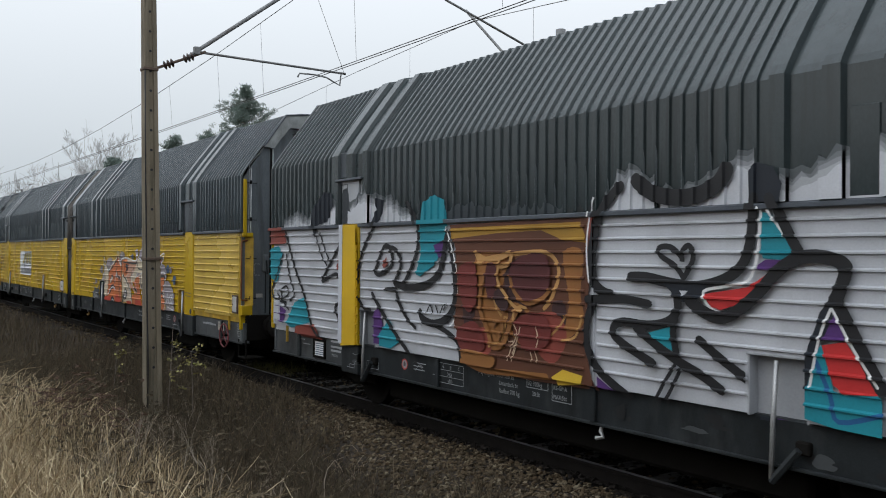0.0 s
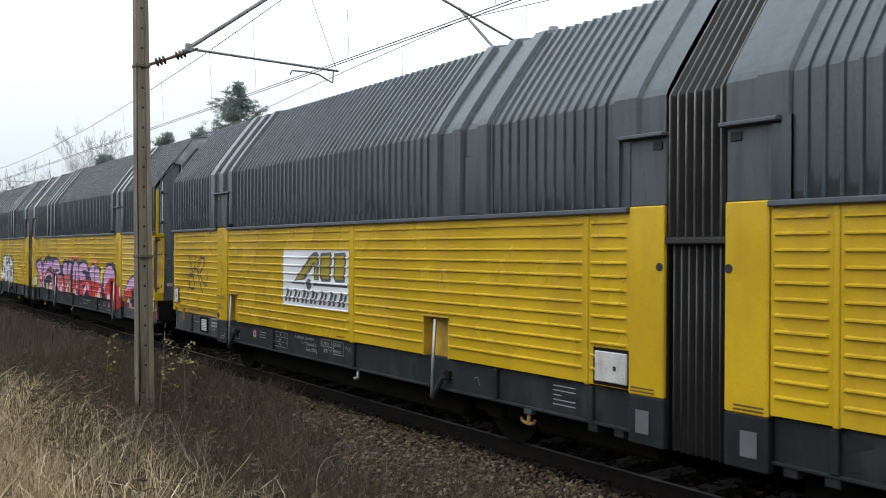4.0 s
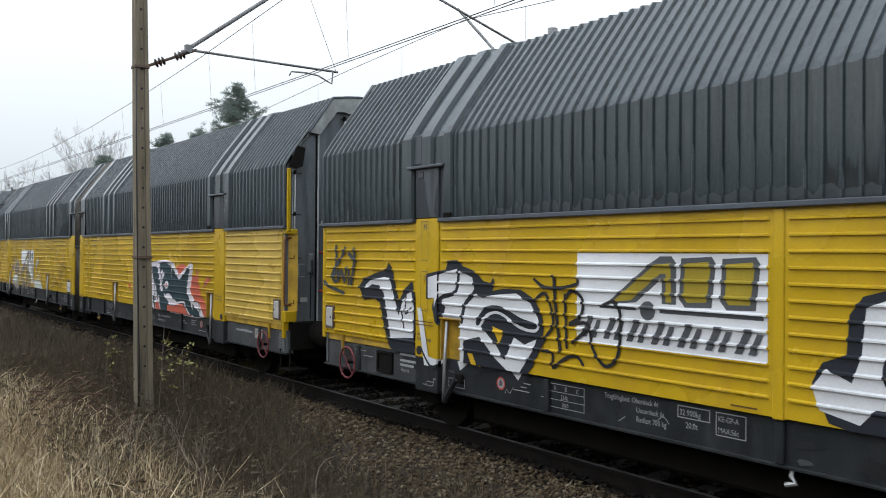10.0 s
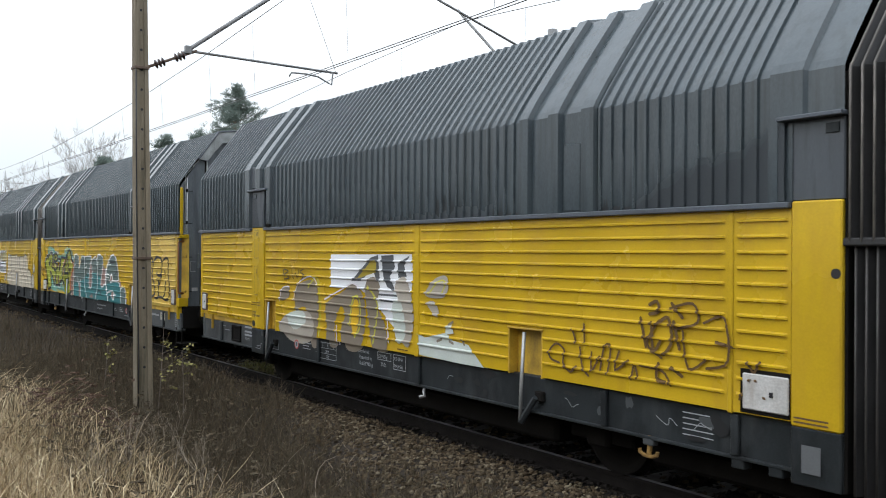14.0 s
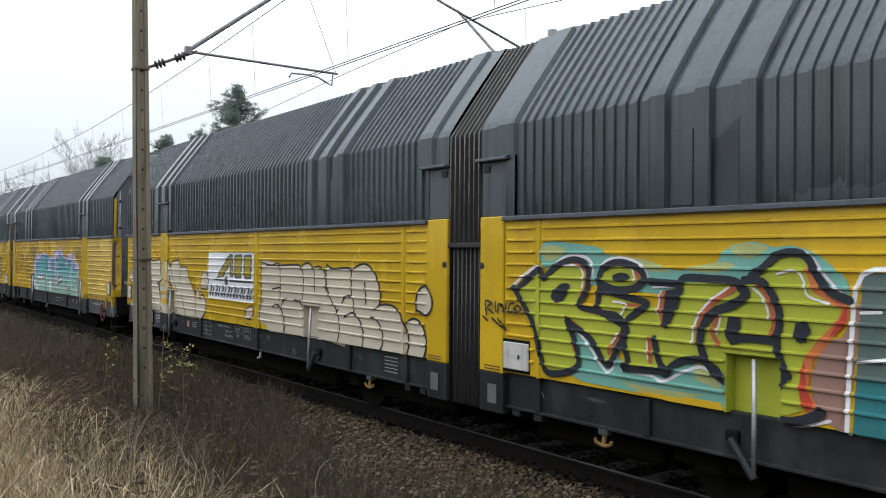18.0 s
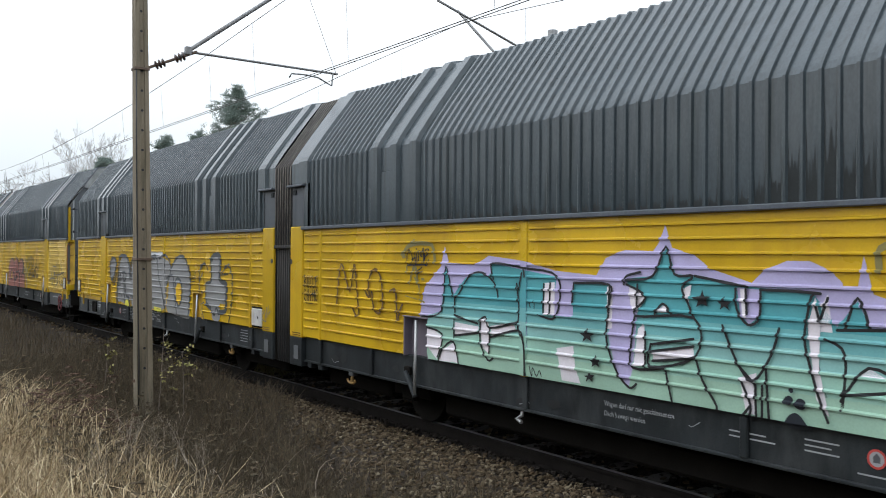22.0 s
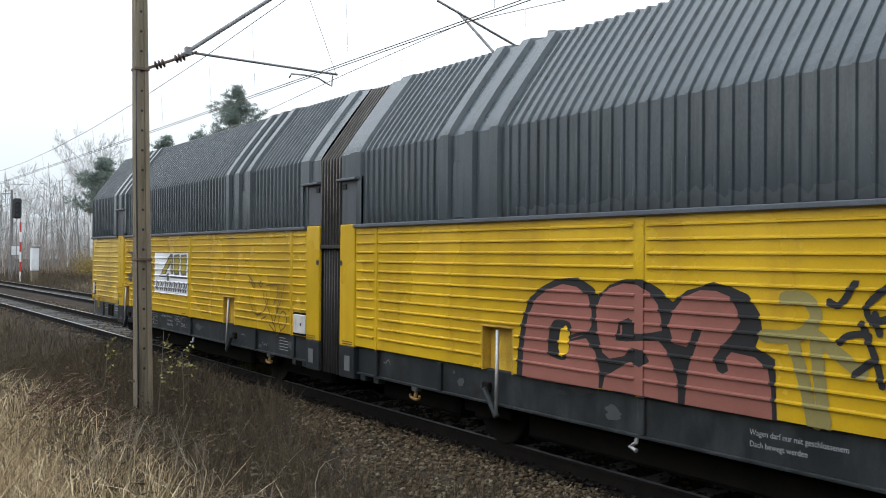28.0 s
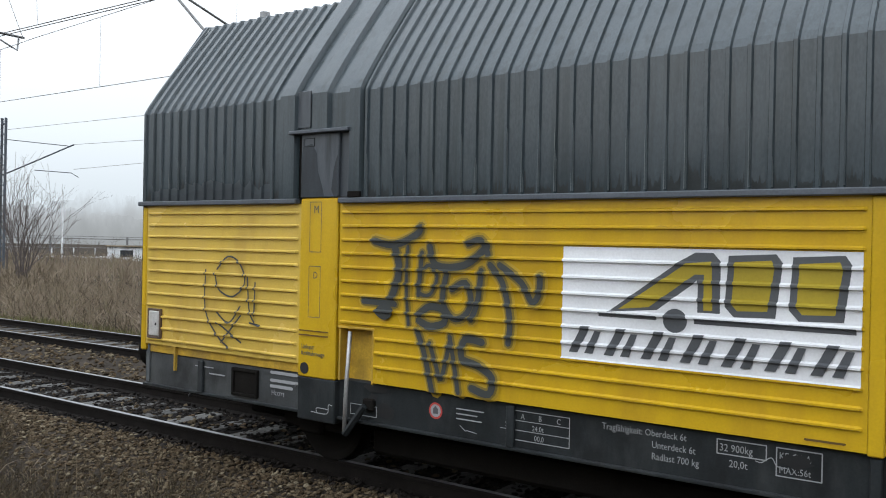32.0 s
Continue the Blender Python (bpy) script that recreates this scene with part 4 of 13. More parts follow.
def build_wheelset():
    s = Shape()
    for sy in (-1, 1):
        s.lathe(((-0.07, 0.10), (-0.06, 0.34), (-0.068, 0.40), (-0.065, 0.42), (0.035, 0.425), (0.055, 0.445), (0.068, 0.45), (0.07, 0.38), (0.045, 0.34), (0.03, 0.12), (0.09, 0.11)), (0, sy * 0.7525, 0), (0, -sy, 0), 28)
    s.tube([(0, -1.0, 0), (0, 1.0, 0)], 0.075, 12)
    return s.data("wheelset", M_UNDER, False)


def build_wagon():
    w = thing("car_transport_wagon", "yellow and dark grey closed twin car-transport wagon on the near track", "railway wagon", "wagons of the train")
    for sx in (-1, 1):
        half_side(w, sx, -1)
        half_side(w, sx, 1, False)
        end_wall(w, sx)
        # The centre beam and low blocks are added to keep light from below.
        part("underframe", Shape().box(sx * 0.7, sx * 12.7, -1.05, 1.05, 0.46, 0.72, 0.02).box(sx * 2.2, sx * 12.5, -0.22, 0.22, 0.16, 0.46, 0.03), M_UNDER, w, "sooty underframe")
        part("underfloor_trough", Shape().box(sx * 3.66, sx * 9.95, -1.02, 1.02, 0.20, 0.47, 0.04), M_UNDER, w, "low sooty block between the axles, added to cut light")
        part("underfloor_trough", Shape().box(sx * 0.7, sx * 2.42, -1.02, 1.02, 0.24, 0.47, 0.04), M_UNDER, w, "low sooty block between the axles, added to cut light")
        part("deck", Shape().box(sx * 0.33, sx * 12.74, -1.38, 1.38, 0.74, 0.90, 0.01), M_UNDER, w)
        for q in (3.0, 10.65):
            for sy in (-1, 1):
                gu = Shape().box(sx * q - 0.42, sx * q + 0.42, sy * 1.0, sy * 1.06, 0.34, 0.60, 0.02)
                gu.box(sx * q - 0.15, sx * q + 0.15, sy * 0.97, sy * 1.12, 0.30, 0.58, 0.03)
                part("axle_guard", gu, M_UNDER, w)
        part("brake_rigging", Shape().tube([(sx * 4.0, -0.6, 0.42), (sx * 9.4, -0.6, 0.42)], 0.03, 6).box(sx * 5.8, sx * 6.9, -0.9, -0.3, 0.28, 0.52, 0.05), M_UNDER, w)
    box = part("inner_hatch", Shape().box(-1.10, -0.71, -WALL - 0.03, -WALL, 0.985, 1.26, 0.01), M_HATCH, w, "dirty white hatch beside the bellows")
    part("frame", Shape().box(-1.13, -0.705, -WALL - 0.012, -WALL, 0.955, 1.29, 0.004), M_UNDER, box)
    part("latch", Shape().box(-0.86, -0.83, -WALL - 0.04, -WALL - 0.03, 1.10, 1.14, 0.004), M_BLACK, box)
    hw = part("hand_wheel", ring_wheel((12.15, -WALL - 0.03, 0.675), 0.205), M_WHEELRED, w, "dull red brake hand wheel", True)
    part("spindle", Shape().tube([(12.15, -WALL - 0.03, 0.675), (12.15, -WALL + 0.2, 0.675)], 0.02, 8), M_UNDER, hw)
    build_bellows(w)
    me = build_wheelset()
    for q in (-10.65, -3.0, 3.0, 10.65):
        ob = tagged(new("wheelset", me), "sooty steel wheelset")
        ob.parent = w
        ob.location = (q, 0, 0.42)
    return w


wagon = build_wagon()
WAGONS = [wagon] + [copy_thing(wagon, pose(0, 0, 0)) for _ in range(6)]   # index 0 is the tail

# two of the wagons run the other way round: hatch and hand wheel change ends
for k in (2, 4):
    for o in WAGONS[k].children:
        if o.name.startswith("inner_hatch"):
            o.location.x = 1.81
        elif o.name.startswith("hand_wheel"):
            o.location.x = -24.25
# the head wagon's rear half is sprayed silver all over its lower wall
M_SILVER = mat("silver_spray_paint_wall", (0.46, 0.47, 0.50), 0.5, vary=0.14, scale=1.2, grain=0.05, bump=0.04, dirt=(0.30, 0.30, 0.31), dirt_amount=0.35)
for o in WAGONS[6].children:
    if o.name.startswith(("wall_panel", "joint_strip")) and o.data.vertices[0].co.x < 0 and o.data.vertices[0].co.y < 0:
        o.data = o.data.copy()
        o.data.materials[0] = M_SILVER
tagged(WAGONS[6], "car-transport wagon sprayed silver with colourful lettering and a lion")
tagged(WAGONS[5], "yellow twin car-transport wagon with an orange lettering piece")
tagged(WAGONS[4], "yellow twin car-transport wagon with pink and white lettering")
tagged(WAGONS[3], "yellow twin car-transport wagon with dark teal lettering")
tagged(WAGONS[2], "yellow twin car-transport wagon with lime, teal and cream lettering")
tagged(WAGONS[1], "yellow twin car-transport wagon with mint and grey lettering")
tagged(WAGONS[0], "yellow tail wagon with dusky red bubble lettering")

# ---- line-side things ----
def build_mast():
    m = thing("catenary_mast", "weathered brown-grey concrete catenary mast with bolt holes", "mast", at=pose(-13.6, -3.27, 0))
    shaft = Shape()
    rows = []
    for z in (-0.6, 2.0, 4.0, 6.0, 8.4):
        h, o = 0.118 - 0.0042 * z, 0.065 - 0.018 * z
        w = h * 0.9
        rows.append([(e * w, y + o, z) for e, y in ((-1, -h), (-1, -h * 0.4), (-0.7, -h * 0.32), (-0.7, h * 0.32), (-1, h * 0.4), (-1, h), (1, h), (1, h * 0.4), (0.7, h * 0.32), (0.7, -h * 0.32), (1, -h * 0.4), (1, -h), (-1, -h))])
    shaft.sheet(rows)
    part("shaft", shaft, M_CONCRETE, m)
    for i in range(24):
        z = 0.4 + 0.3 * i
        h = 0.118 - 0.0042 * z
        part("bolt_hole", Shape().lathe(((0, 0.02), (0.006, 0.02)), (h * 0.63 - 0.001, 0.065 - 0.018 * z, z), (1, 0, 0), 10), M_BLACK, m)
    for z in (2.05, 4.93):
        h, o = 0.118 - 0.0042 * z + 0.012, 0.065 - 0.018 * z
        part("clamp_band", Shape().box(-h, h, o - h, o + h, z - 0.02, z + 0.02, 0.004), M_RUST, m, "rusty clamp band")
    part("earth_cable", Shape().tube([(0.10, -0.115, 4.9), (0.105, -0.10, 3.6), (0.11, -0.075, 2.1), (0.13, -0.06, 1.2), (0.16, -0.05, 0.5), (0.14, -0.045, -0.2)], 0.012, 6), M_BLACK, m, "black earth cable", True)
    # cantilever: insulator, top tube, registration arm, steady arm
    ins = Shape()
    d = Vector((0, 0.50, 0.23)).normalized()
    o = Vector((0, 0.07, 4.96))
    ins.tube([o, o + d * 0.86], 0.022, 8)
    part("swivel", ins, M_RUST, m)
    for a in (0.16, 0.22, 0.28, 0.50, 0.56, 0.62):
        part("insulator_shed", Shape().lathe(((-0.02, 0.03), (0.0, 0.07), (0.02, 0.03)), o + d * a, d, 14), M_CERAMIC, m, "brown glazed insulator", True)
    part("top_tube", Shape().tube([(0, 0.55, 5.17), (0, 0.705, 5.31), (0, 2.06, 6.35), (0, 3.5, 7.45)], 0.032, 10), M_GALV, m, "galvanised cantilever tube", True)
    part("registration_arm", Shape().tube([(0, 0.72, 5.30), (0, 3.35, 5.275)], 0.02, 8), M_GALV, m, "thin registration arm", True)
    part("clamp", Shape().box(-0.04, 0.04, 0.66, 0.76, 5.25, 5.38, 0.01), M_GALV, m)
    part("steady_arm", Shape().tube([(0, 3.26, 5.25), (0, 3.24, 5.06), (0, 3.14, 5.10), (0, 2.98, 5.17), (0, 2.75, 5.19), (0.0, 2.48, 5.18), (0, 2.44, 5.11)], 0.014, 7), M_GALV, m, "curved steady arm", True)
    part("stay_wire", Shape().tube([(0, 2.7, 6.75), (0, 3.32, 5.29)], 0.004, 4), M_WIRE, m)


def build_wires():
    def line(name, label, pts, r=0.0075):
        whole(name, Shape().tube(pts, r, 5), M_WIRE, label, "wire", "overhead wires", smooth=True)
    xs = [60, 20, 0] + [-5 * i for i in range(1, 16)] + [-100, -140]

    def mess(x):
        u = (x + 13.6) / 55.0
        k = abs(u) % 1.0
        return 7.15 - 4.85 * k * (1 - k)
    line("contact_wire", "taut copper contact wire over the near track", [(x, bend(x) + 0.10 * math.cos((x + 13.6) / 17), 5.43) for x in xs])
    line("contact_wire", "second contact wire close beside the first", [(x, bend(x) + 0.16 + 0.05 * math.cos((x + 13.6) / 17), 5.44) for x in xs])
    line("messenger_wire", "sagging carrier wire above the near track", [(x, bend(x), mess(x)) for x in xs])
    for x in (-1.5, -5.2, -9.2, -13.17, -17.05, -19.5, -22.9, -26.4, -29.7, -33.4, -37.2, -41.0, -45.0, -49.0):
        line("dropper", "thin dropper wire hanging from the carrier", [(x, bend(x), mess(x)), (x, bend(x) + 0.08, 5.44)], 0.003)
    line("contact_wire", "copper contact wire over the far track", [(x, bend(x) + 3.866, 5.43) for x in xs])
    line("messenger_wire", "carrier wire above the far track", [(x, bend(x) + 3.866, mess(x + 2.33)) for x in xs])
    for x in (-4.0, -9.0, -13.0, -17.4, -21.6, -25.5, -30.0, -35.0, -40.0):
        line("dropper", "thin dropper wire hanging from the carrier", [(x, bend(x) + 3.866, mess(x + 2.33)), (x, bend(x) + 3.866, 5.44)], 0.003)


def build_far_mast():
    m = thing("catenary_mast", "grey concrete catenary mast beyond the far track", "mast", at=pose(-15.93, 7.2, 0))
    part("shaft", Shape().tube([(0, 0, -0.8), (0, 0, 7.6)], 0.17, 12, 0.12), M_GALV, m, smooth=True)
    part("top_tube", Shape().tube([(0, -0.1, 7.05), (0, -0.9, 7.0), (0, -3.4, 7.75)], 0.028, 8), M_GALV, m, smooth=True)
    part("insulator", Shape().lathe([(a * 0.05, 0.035 if a % 2 else 0.065) for a in range(9)], (0, -0.25, 7.04), (0, -1, 0), 12), M_CERAMIC, m, "brown insulator", True)
    part("bracket", Shape().tube([(0.4, -2.0, 6.62), (-0.75, -2.3, 7.86)], 0.03, 6), M_GALV, m)


build_mast()
build_wires()
build_far_mast()

# ---- plants and stones ----
def verge(x):
    """Where the gravel gives way to weeds, across the track."""
    return float(np.interp(x, *VERGE))


def blade(v, f, base, tip, bow, width, n=3, turn=0.0):
    """A thin bent blade from base to tip, bowed sideways."""
    b, t = np.array(base), np.array(tip)
    d = t - b
    side = np.cross(d, (math.cos(turn), math.sin(turn), 0.2))
    side = side / (np.linalg.norm(side) + 1e-9) * width
    k = len(v)
    for i in range(n):
        u = i / n
        p = b + d * u + np.array(bow) * (4 * u * (1 - u))
        v += [tuple(p - side * (1 - 0.6 * u)), tuple(p + side * (1 - 0.6 * u))]
    v.append(tuple(t))
    for i in range(n - 1):
        f.append((k + 2 * i, k + 2 * i + 1, k + 2 * i + 3, k + 2 * i + 2))
    f.append((k + 2 * n - 2, k + 2 * n - 1, k + 2 * n))


def dens(x, y, s, seed):
    return 0.5 + 0.5 * noise.noise(Vector((x * s, y * s, seed)))


def scatter_blades(name, label, material, count, xr, vr, hr, width, lean, keep, category="grass", curl=0.05, joints=3):
    """A stand of dry blades over a stretch of the verge; keep(x, v) is the chance that one grows there."""
    rng = random.Random(name)
    s = Shape()
    n = 0
    while n < count:
        x, vv = rng.uniform(*xr), rng.uniform(*vr)
        n += 1
        if rng.random() > keep(x, vv):
            continue
        y = vv + bend(x)
        z = level(x, y) - 0.02
        h = rng.uniform(*hr) * (0.6 + 0.7 * dens(x, y, 0.9, 3.0))
        a, l = rng.uniform(0, 6.283), abs(rng.gauss(0, lean)) * h
        tip = (x + math.cos(a) * l, y + math.sin(a) * l, z + h)
        bow = (rng.gauss(0, curl) * h, rng.gauss(0, curl) * h, 0.02 + abs(rng.gauss(0, curl)) * h)
        blade(s.v, s.f, (x, y, z), tip, bow, width * rng.uniform(0.6, 1.3), joints, rng.uniform(0, 3.14))
    return whole(name, s, material, label, category, kind="stuff")


def weed_stand(name, label, material, count, xr, vr, hr, keep, r=0.0028, heads=0.0):
    """Upright dead stems that fork near the top, some with flat dry heads."""
    rng = random.Random(name)
    s = Shape()
    for _ in range(count):
        x, vv = rng.uniform(*xr), rng.uniform(*vr)
        if rng.random() > keep(x, vv):
            continue
        y = vv + bend(x)
        p = Vector((x, y, level(x, y) - 0.02))
        h = rng.uniform(*hr)
        top = p + Vector((rng.gauss(0, 0.10) * h, rng.gauss(0, 0.10) * h, h))
        mid = p.lerp(top, 0.55) + Vector((rng.gauss(0, 0.02), rng.gauss(0, 0.02), 0))
        s.tube([p, mid, top], r, 3, r * 0.5, caps=False)
        for _k in range(rng.randint(2, 6)):
            u = rng.uniform(0.35, 0.95)
            q = p.lerp(mid, u / 0.55) if u < 0.55 else mid.lerp(top, (u - 0.55) / 0.45)
            a, e = rng.uniform(0, 6.283), rng.uniform(0.10, 0.30) * h
            tip = q + Vector((math.cos(a) * e, math.sin(a) * e, rng.uniform(0.3, 1.0) * e))
            s.tube([q, q.lerp(tip, 0.5) + Vector((0, 0, -0.1 * e)), tip], r * 0.6, 3, r * 0.3, caps=False)
            if rng.random() < heads:
                for _j in range(7):
                    d = Vector((rng.gauss(0, 0.03), rng.gauss(0, 0.03), rng.gauss(0, 0.008)))
                    s.tube([tip, tip + d], 0.005, 3, 0.008)
    return whole(name, s, material, label, "weeds", kind="stuff")


def bare_shrub(name, label, at, height, stems, seed, material=None, r=0.008, spread=0.5, category="shrub"):
    """Forking bare stems from one foot."""
    rng = random.Random(seed)
    th = thing(name, label, category, at=pose(*at))

    def grow(s, p, d, l, rad, depth):
        q = p + d * l
        m = p.lerp(q, 0.5) + Vector((rng.gauss(0, 0.04), rng.gauss(0, 0.04), rng.gauss(0, 0.02))) * l
        s.tube([p, m, q], rad, 4 if rad > 0.004 else 3, rad * 0.62, caps=False)
        if depth:
            for _ in range(rng.choice((2, 2, 3))):
                e = (d + Vector((rng.gauss(0, spread), rng.gauss(0, spread), rng.gauss(0.12, 0.2)))).normalized()
                grow(s, q if rng.random() < 0.6 else m, e, l * rng.uniform(0.55, 0.85), rad * 0.6, depth - 1)
    for _ in range(stems):
        s = Shape()
        d = Vector((rng.gauss(0, 0.22), rng.gauss(0, 0.22), 1)).normalized()
        grow(s, Vector((rng.gauss(0, 0.05), rng.gauss(0, 0.05), -0.05)), d, height * rng.uniform(0.3, 0.42), r * rng.uniform(0.7, 1.2), 4)
        part("stem", s, material or M_TWIG, th)
    return th


# These stones carry the train's shade in their colour, besides oil.
M_SHADESTONE = leafy("oily_stone", ((0.015, 0.013, 0.012), (0.022, 0.019, 0.017), (0.035, 0.030, 0.026), (0.011, 0.009, 0.009)), 0.9)


def scatter_stones(name, label, count, xr, vr, size, keep, seed, material=None):
    rng = np.random.RandomState(seed)
    t = (1 + 5 ** 0.5) / 2
    ico = np.array([(-1, t, 0), (1, t, 0), (-1, -t, 0), (1, -t, 0), (0, -1, t), (0, 1, t), (0, -1, -t), (0, 1, -t), (t, 0, -1), (t, 0, 1), (-t, 0, -1), (-t, 0, 1)]) / 1.9
    fc = ((0, 11, 5), (0, 5, 1), (0, 1, 7), (0, 7, 10), (0, 10, 11), (1, 5, 9), (5, 11, 4), (11, 10, 2), (10, 7, 6), (7, 1, 8),
          (3, 9, 4), (3, 4, 2), (3, 2, 6), (3, 6, 8), (3, 8, 9), (4, 9, 5), (2, 4, 11), (6, 2, 10), (8, 6, 7), (9, 8, 1))
    s = Shape()
    for _ in range(count):
        x, vv = rng.uniform(*xr), rng.uniform(*vr)
        if rng.rand() > keep(x, vv):
            continue
        y = vv + bend(x)
        r = size * rng.uniform(0.55, 1.35)
        a, b = rng.uniform(0, 6.28, 2)
        p = ico * (1 + rng.uniform(-0.45, 0.42, (12, 1))) * (r, r * rng.uniform(0.6, 1), r * rng.uniform(0.45, 0.8))
        ca, sa, cb, sb = math.cos(a), math.sin(a), math.cos(b * 0.12), math.sin(b * 0.12)
        p = p @ np.array(((ca, sa, 0), (-sa, ca, 0), (0, 0, 1))) @ np.array(((cb, 0, sb), (0, 1, 0), (-sb, 0, cb)))
        p += (x, y, level(x, y) + r * rng.uniform(0.0, 0.35))
        s.add(p.tolist(), fc)
    return whole(name, s, material or M_STONE, label, "gravel", kind="stuff")


gravel_zone = lambda x, v: max(0.0, min(1.0, (v - verge(x) + 0.35 + 0.9 * noise.noise(Vector((x * 0.7, v * 0.7, 2)))) / 0.8)) * (0.25 if -0.9 < v < 0.9 else 1.0)
scatter_stones("shoulder_gravel", "grey-brown angular ballast stones on the track shoulder", 36000, (-17, 2.5), (-4.2, -0.98), 0.026, gravel_zone, 3)
scatter_stones("oily_gravel", "oil-stained ballast stones beside the rail, darkened for the train's shade", 8500, (-20, 3.0), (-1.08, 0.9), 0.034, lambda x, v: 0.9, 13, M_SHADESTONE)
scatter_stones("far_gravel", "grey-brown ballast stones between the tracks", 9000, (-30, -5), (-0.6, 6.0), 0.04, lambda x, v: 1.0 if 0.8 < v < 3.2 or v > 4.6 else 0.45, 4)
scatter_stones("line_gravel", "grey-brown ballast stones further down the line", 6000, (-48, -16), (-3.4, 2.0), 0.042, gravel_zone, 5)

near_straw = lambda x, v: (max(0.0, min(1.0, (-v - 4.35 + 0.8 * noise.noise(Vector((x * 0.5, v * 0.5, 9)))) / 0.9))) * (0.2 + 0.8 * max(0.0, dens(x, v, 1.9, 1) - 0.25) / 0.75)
scatter_blades("dry_grass", "tall pale dry winter grass on the verge", M_STRAW, 24000, (-14.5, -4.0), (-7.9, -3.8), (0.18, 0.62), 0.0048, 0.62, near_straw, curl=0.13)
scatter_blades("matted_grass", "low matted brown grass on the verge", M_STRAW, 13000, (-16, -3.8), (-7.5, -3.7), (0.08, 0.26), 0.0045, 1.2, lambda x, v: max(0.0, min(1.0, (-v - 3.5) / 1.0)))
scatter_blades("far_dry_grass", "brown dry grass further along the verge", M_BROWNWEED, 26000, (-48, -13), (-9, -1.5), (0.20, 0.6), 0.006, 0.35, lambda x, v: max(0.0, min(1.0, (verge(x) - v) / 0.9)) * (0.4 + 0.6 * dens(x, v, 0.8, 4)))
scatter_blades("verge_grass", "short dry grass on the verge and the added bank", M_STRAW, 15000, (-6, 9), (-12, -4.0), (0.08, 0.30), 0.006, 0.8, lambda x, v: 0.25 + 0.75 * dens(x, v, 0.8, 51))
weed_stand("dead_weeds", "dark dead weeds with forked stems", M_BROWNWEED, 4200, (-20, -5.5), (-5.6, -1.6), (0.22, 0.65), lambda x, v: max(0.0, min(1.0, (verge(x) - v - 0.2) / 0.7)) * dens(x, v, 0.9, 7) * 1.3, heads=0.15)
weed_stand("dry_umbels", "reddish-brown weeds with flat dried flower heads", leafy("dry_flower_head", ((0.09, 0.055, 0.04), (0.12, 0.08, 0.058), (0.07, 0.046, 0.035))), 30, (-11.0, -9.3), (-5.35, -4.5), (0.6, 0.95), lambda x, v: 0.9, 0.003, 1.0)
scatter_blades("brown_undergrowth", "fine dark brown dead undergrowth along the gravel", M_BROWNWEED, 60000, (-22, -3.6), (-5.4, -1.3), (0.10, 0.42), 0.004, 0.7, lambda x, v: max(0.0, min(1.0, (verge(x) - v + 0.42 + 0.9 * noise.noise(Vector((x * 0.8, v * 0.8, 12)))) / 0.7)) * (0.25 + 0.75 * dens(x, v, 1.1, 15)), "undergrowth")
scatter_blades("arching_stems", "thin pale stems arching over the dead weeds", M_PALETWIG, 80, (-10.5, -6.8), (-4.9, -3.0), (0.35, 0.7), 0.005, 0.55, lambda x, v: dens(x, v, 0.7, 17), "weeds", 0.16, 7)
scatter_blades("shoulder_tufts", "low warm brown tufts creeping over the gravel", M_REED, 9000, (-15, -4.5), (-4.2, -1.7), (0.04, 0.16), 0.004, 1.1, lambda x, v: max(0.0, min(1.0, (verge(x) - v + 0.75) / 1.4)) * max(0.0, dens(x, v, 1.4, 19) - 0.35) * 2.2, "grass", 0.1)
weed_stand("shoulder_weeds", "low brown weeds on the gravel shoulder", M_BROWNWEED, 1500, (-16, -4.0), (-4.0, -1.6), (0.08, 0.25), lambda x, v: max(0.0, min(1.0, (verge(x) - v + 0.5) / 1.2)) * dens(x, v, 1.5, 11), 0.0022)

for k, (x, y, h, n) in enumerate(((-8.1, -4.35, 1.0, 3), (-8.7, -4.9, 0.9, 4), (-7.0, -4.1, 0.6, 3), (-9.6, -4.2, 0.8, 3), (-7.6, -5.3, 0.8, 4), (-10.8, -4.1, 0.8, 3))):
    bare_shrub("bare_sapling", "thin bare pale sapling in the dry grass", (x, y, level(x, y)), h, n, 40 + k, M_PALETWIG, 0.006, 0.35)
for k, (x, y, h, n) in enumerate(((-11.2, -3.3, 0.7, 7), (-12.6, -3.6, 0.8, 6), (-10.2, -3.1, 0.6, 8), (-9.6, -3.5, 0.6, 8), (-11.6, -2.9, 0.55, 7), (-14.8, -4.2, 0.9, 5), (-8.6, -3.9, 0.5, 4), (-16.5, -4.6, 0.9, 5), (-18.5, -4.4, 0.9, 5))):
    bare_shrub("bramble", "dark leafless bramble at the foot of the mast", (x, y, level(x, y)), h, n, 60 + k, M_BROWNWEED, 0.006, 0.6)


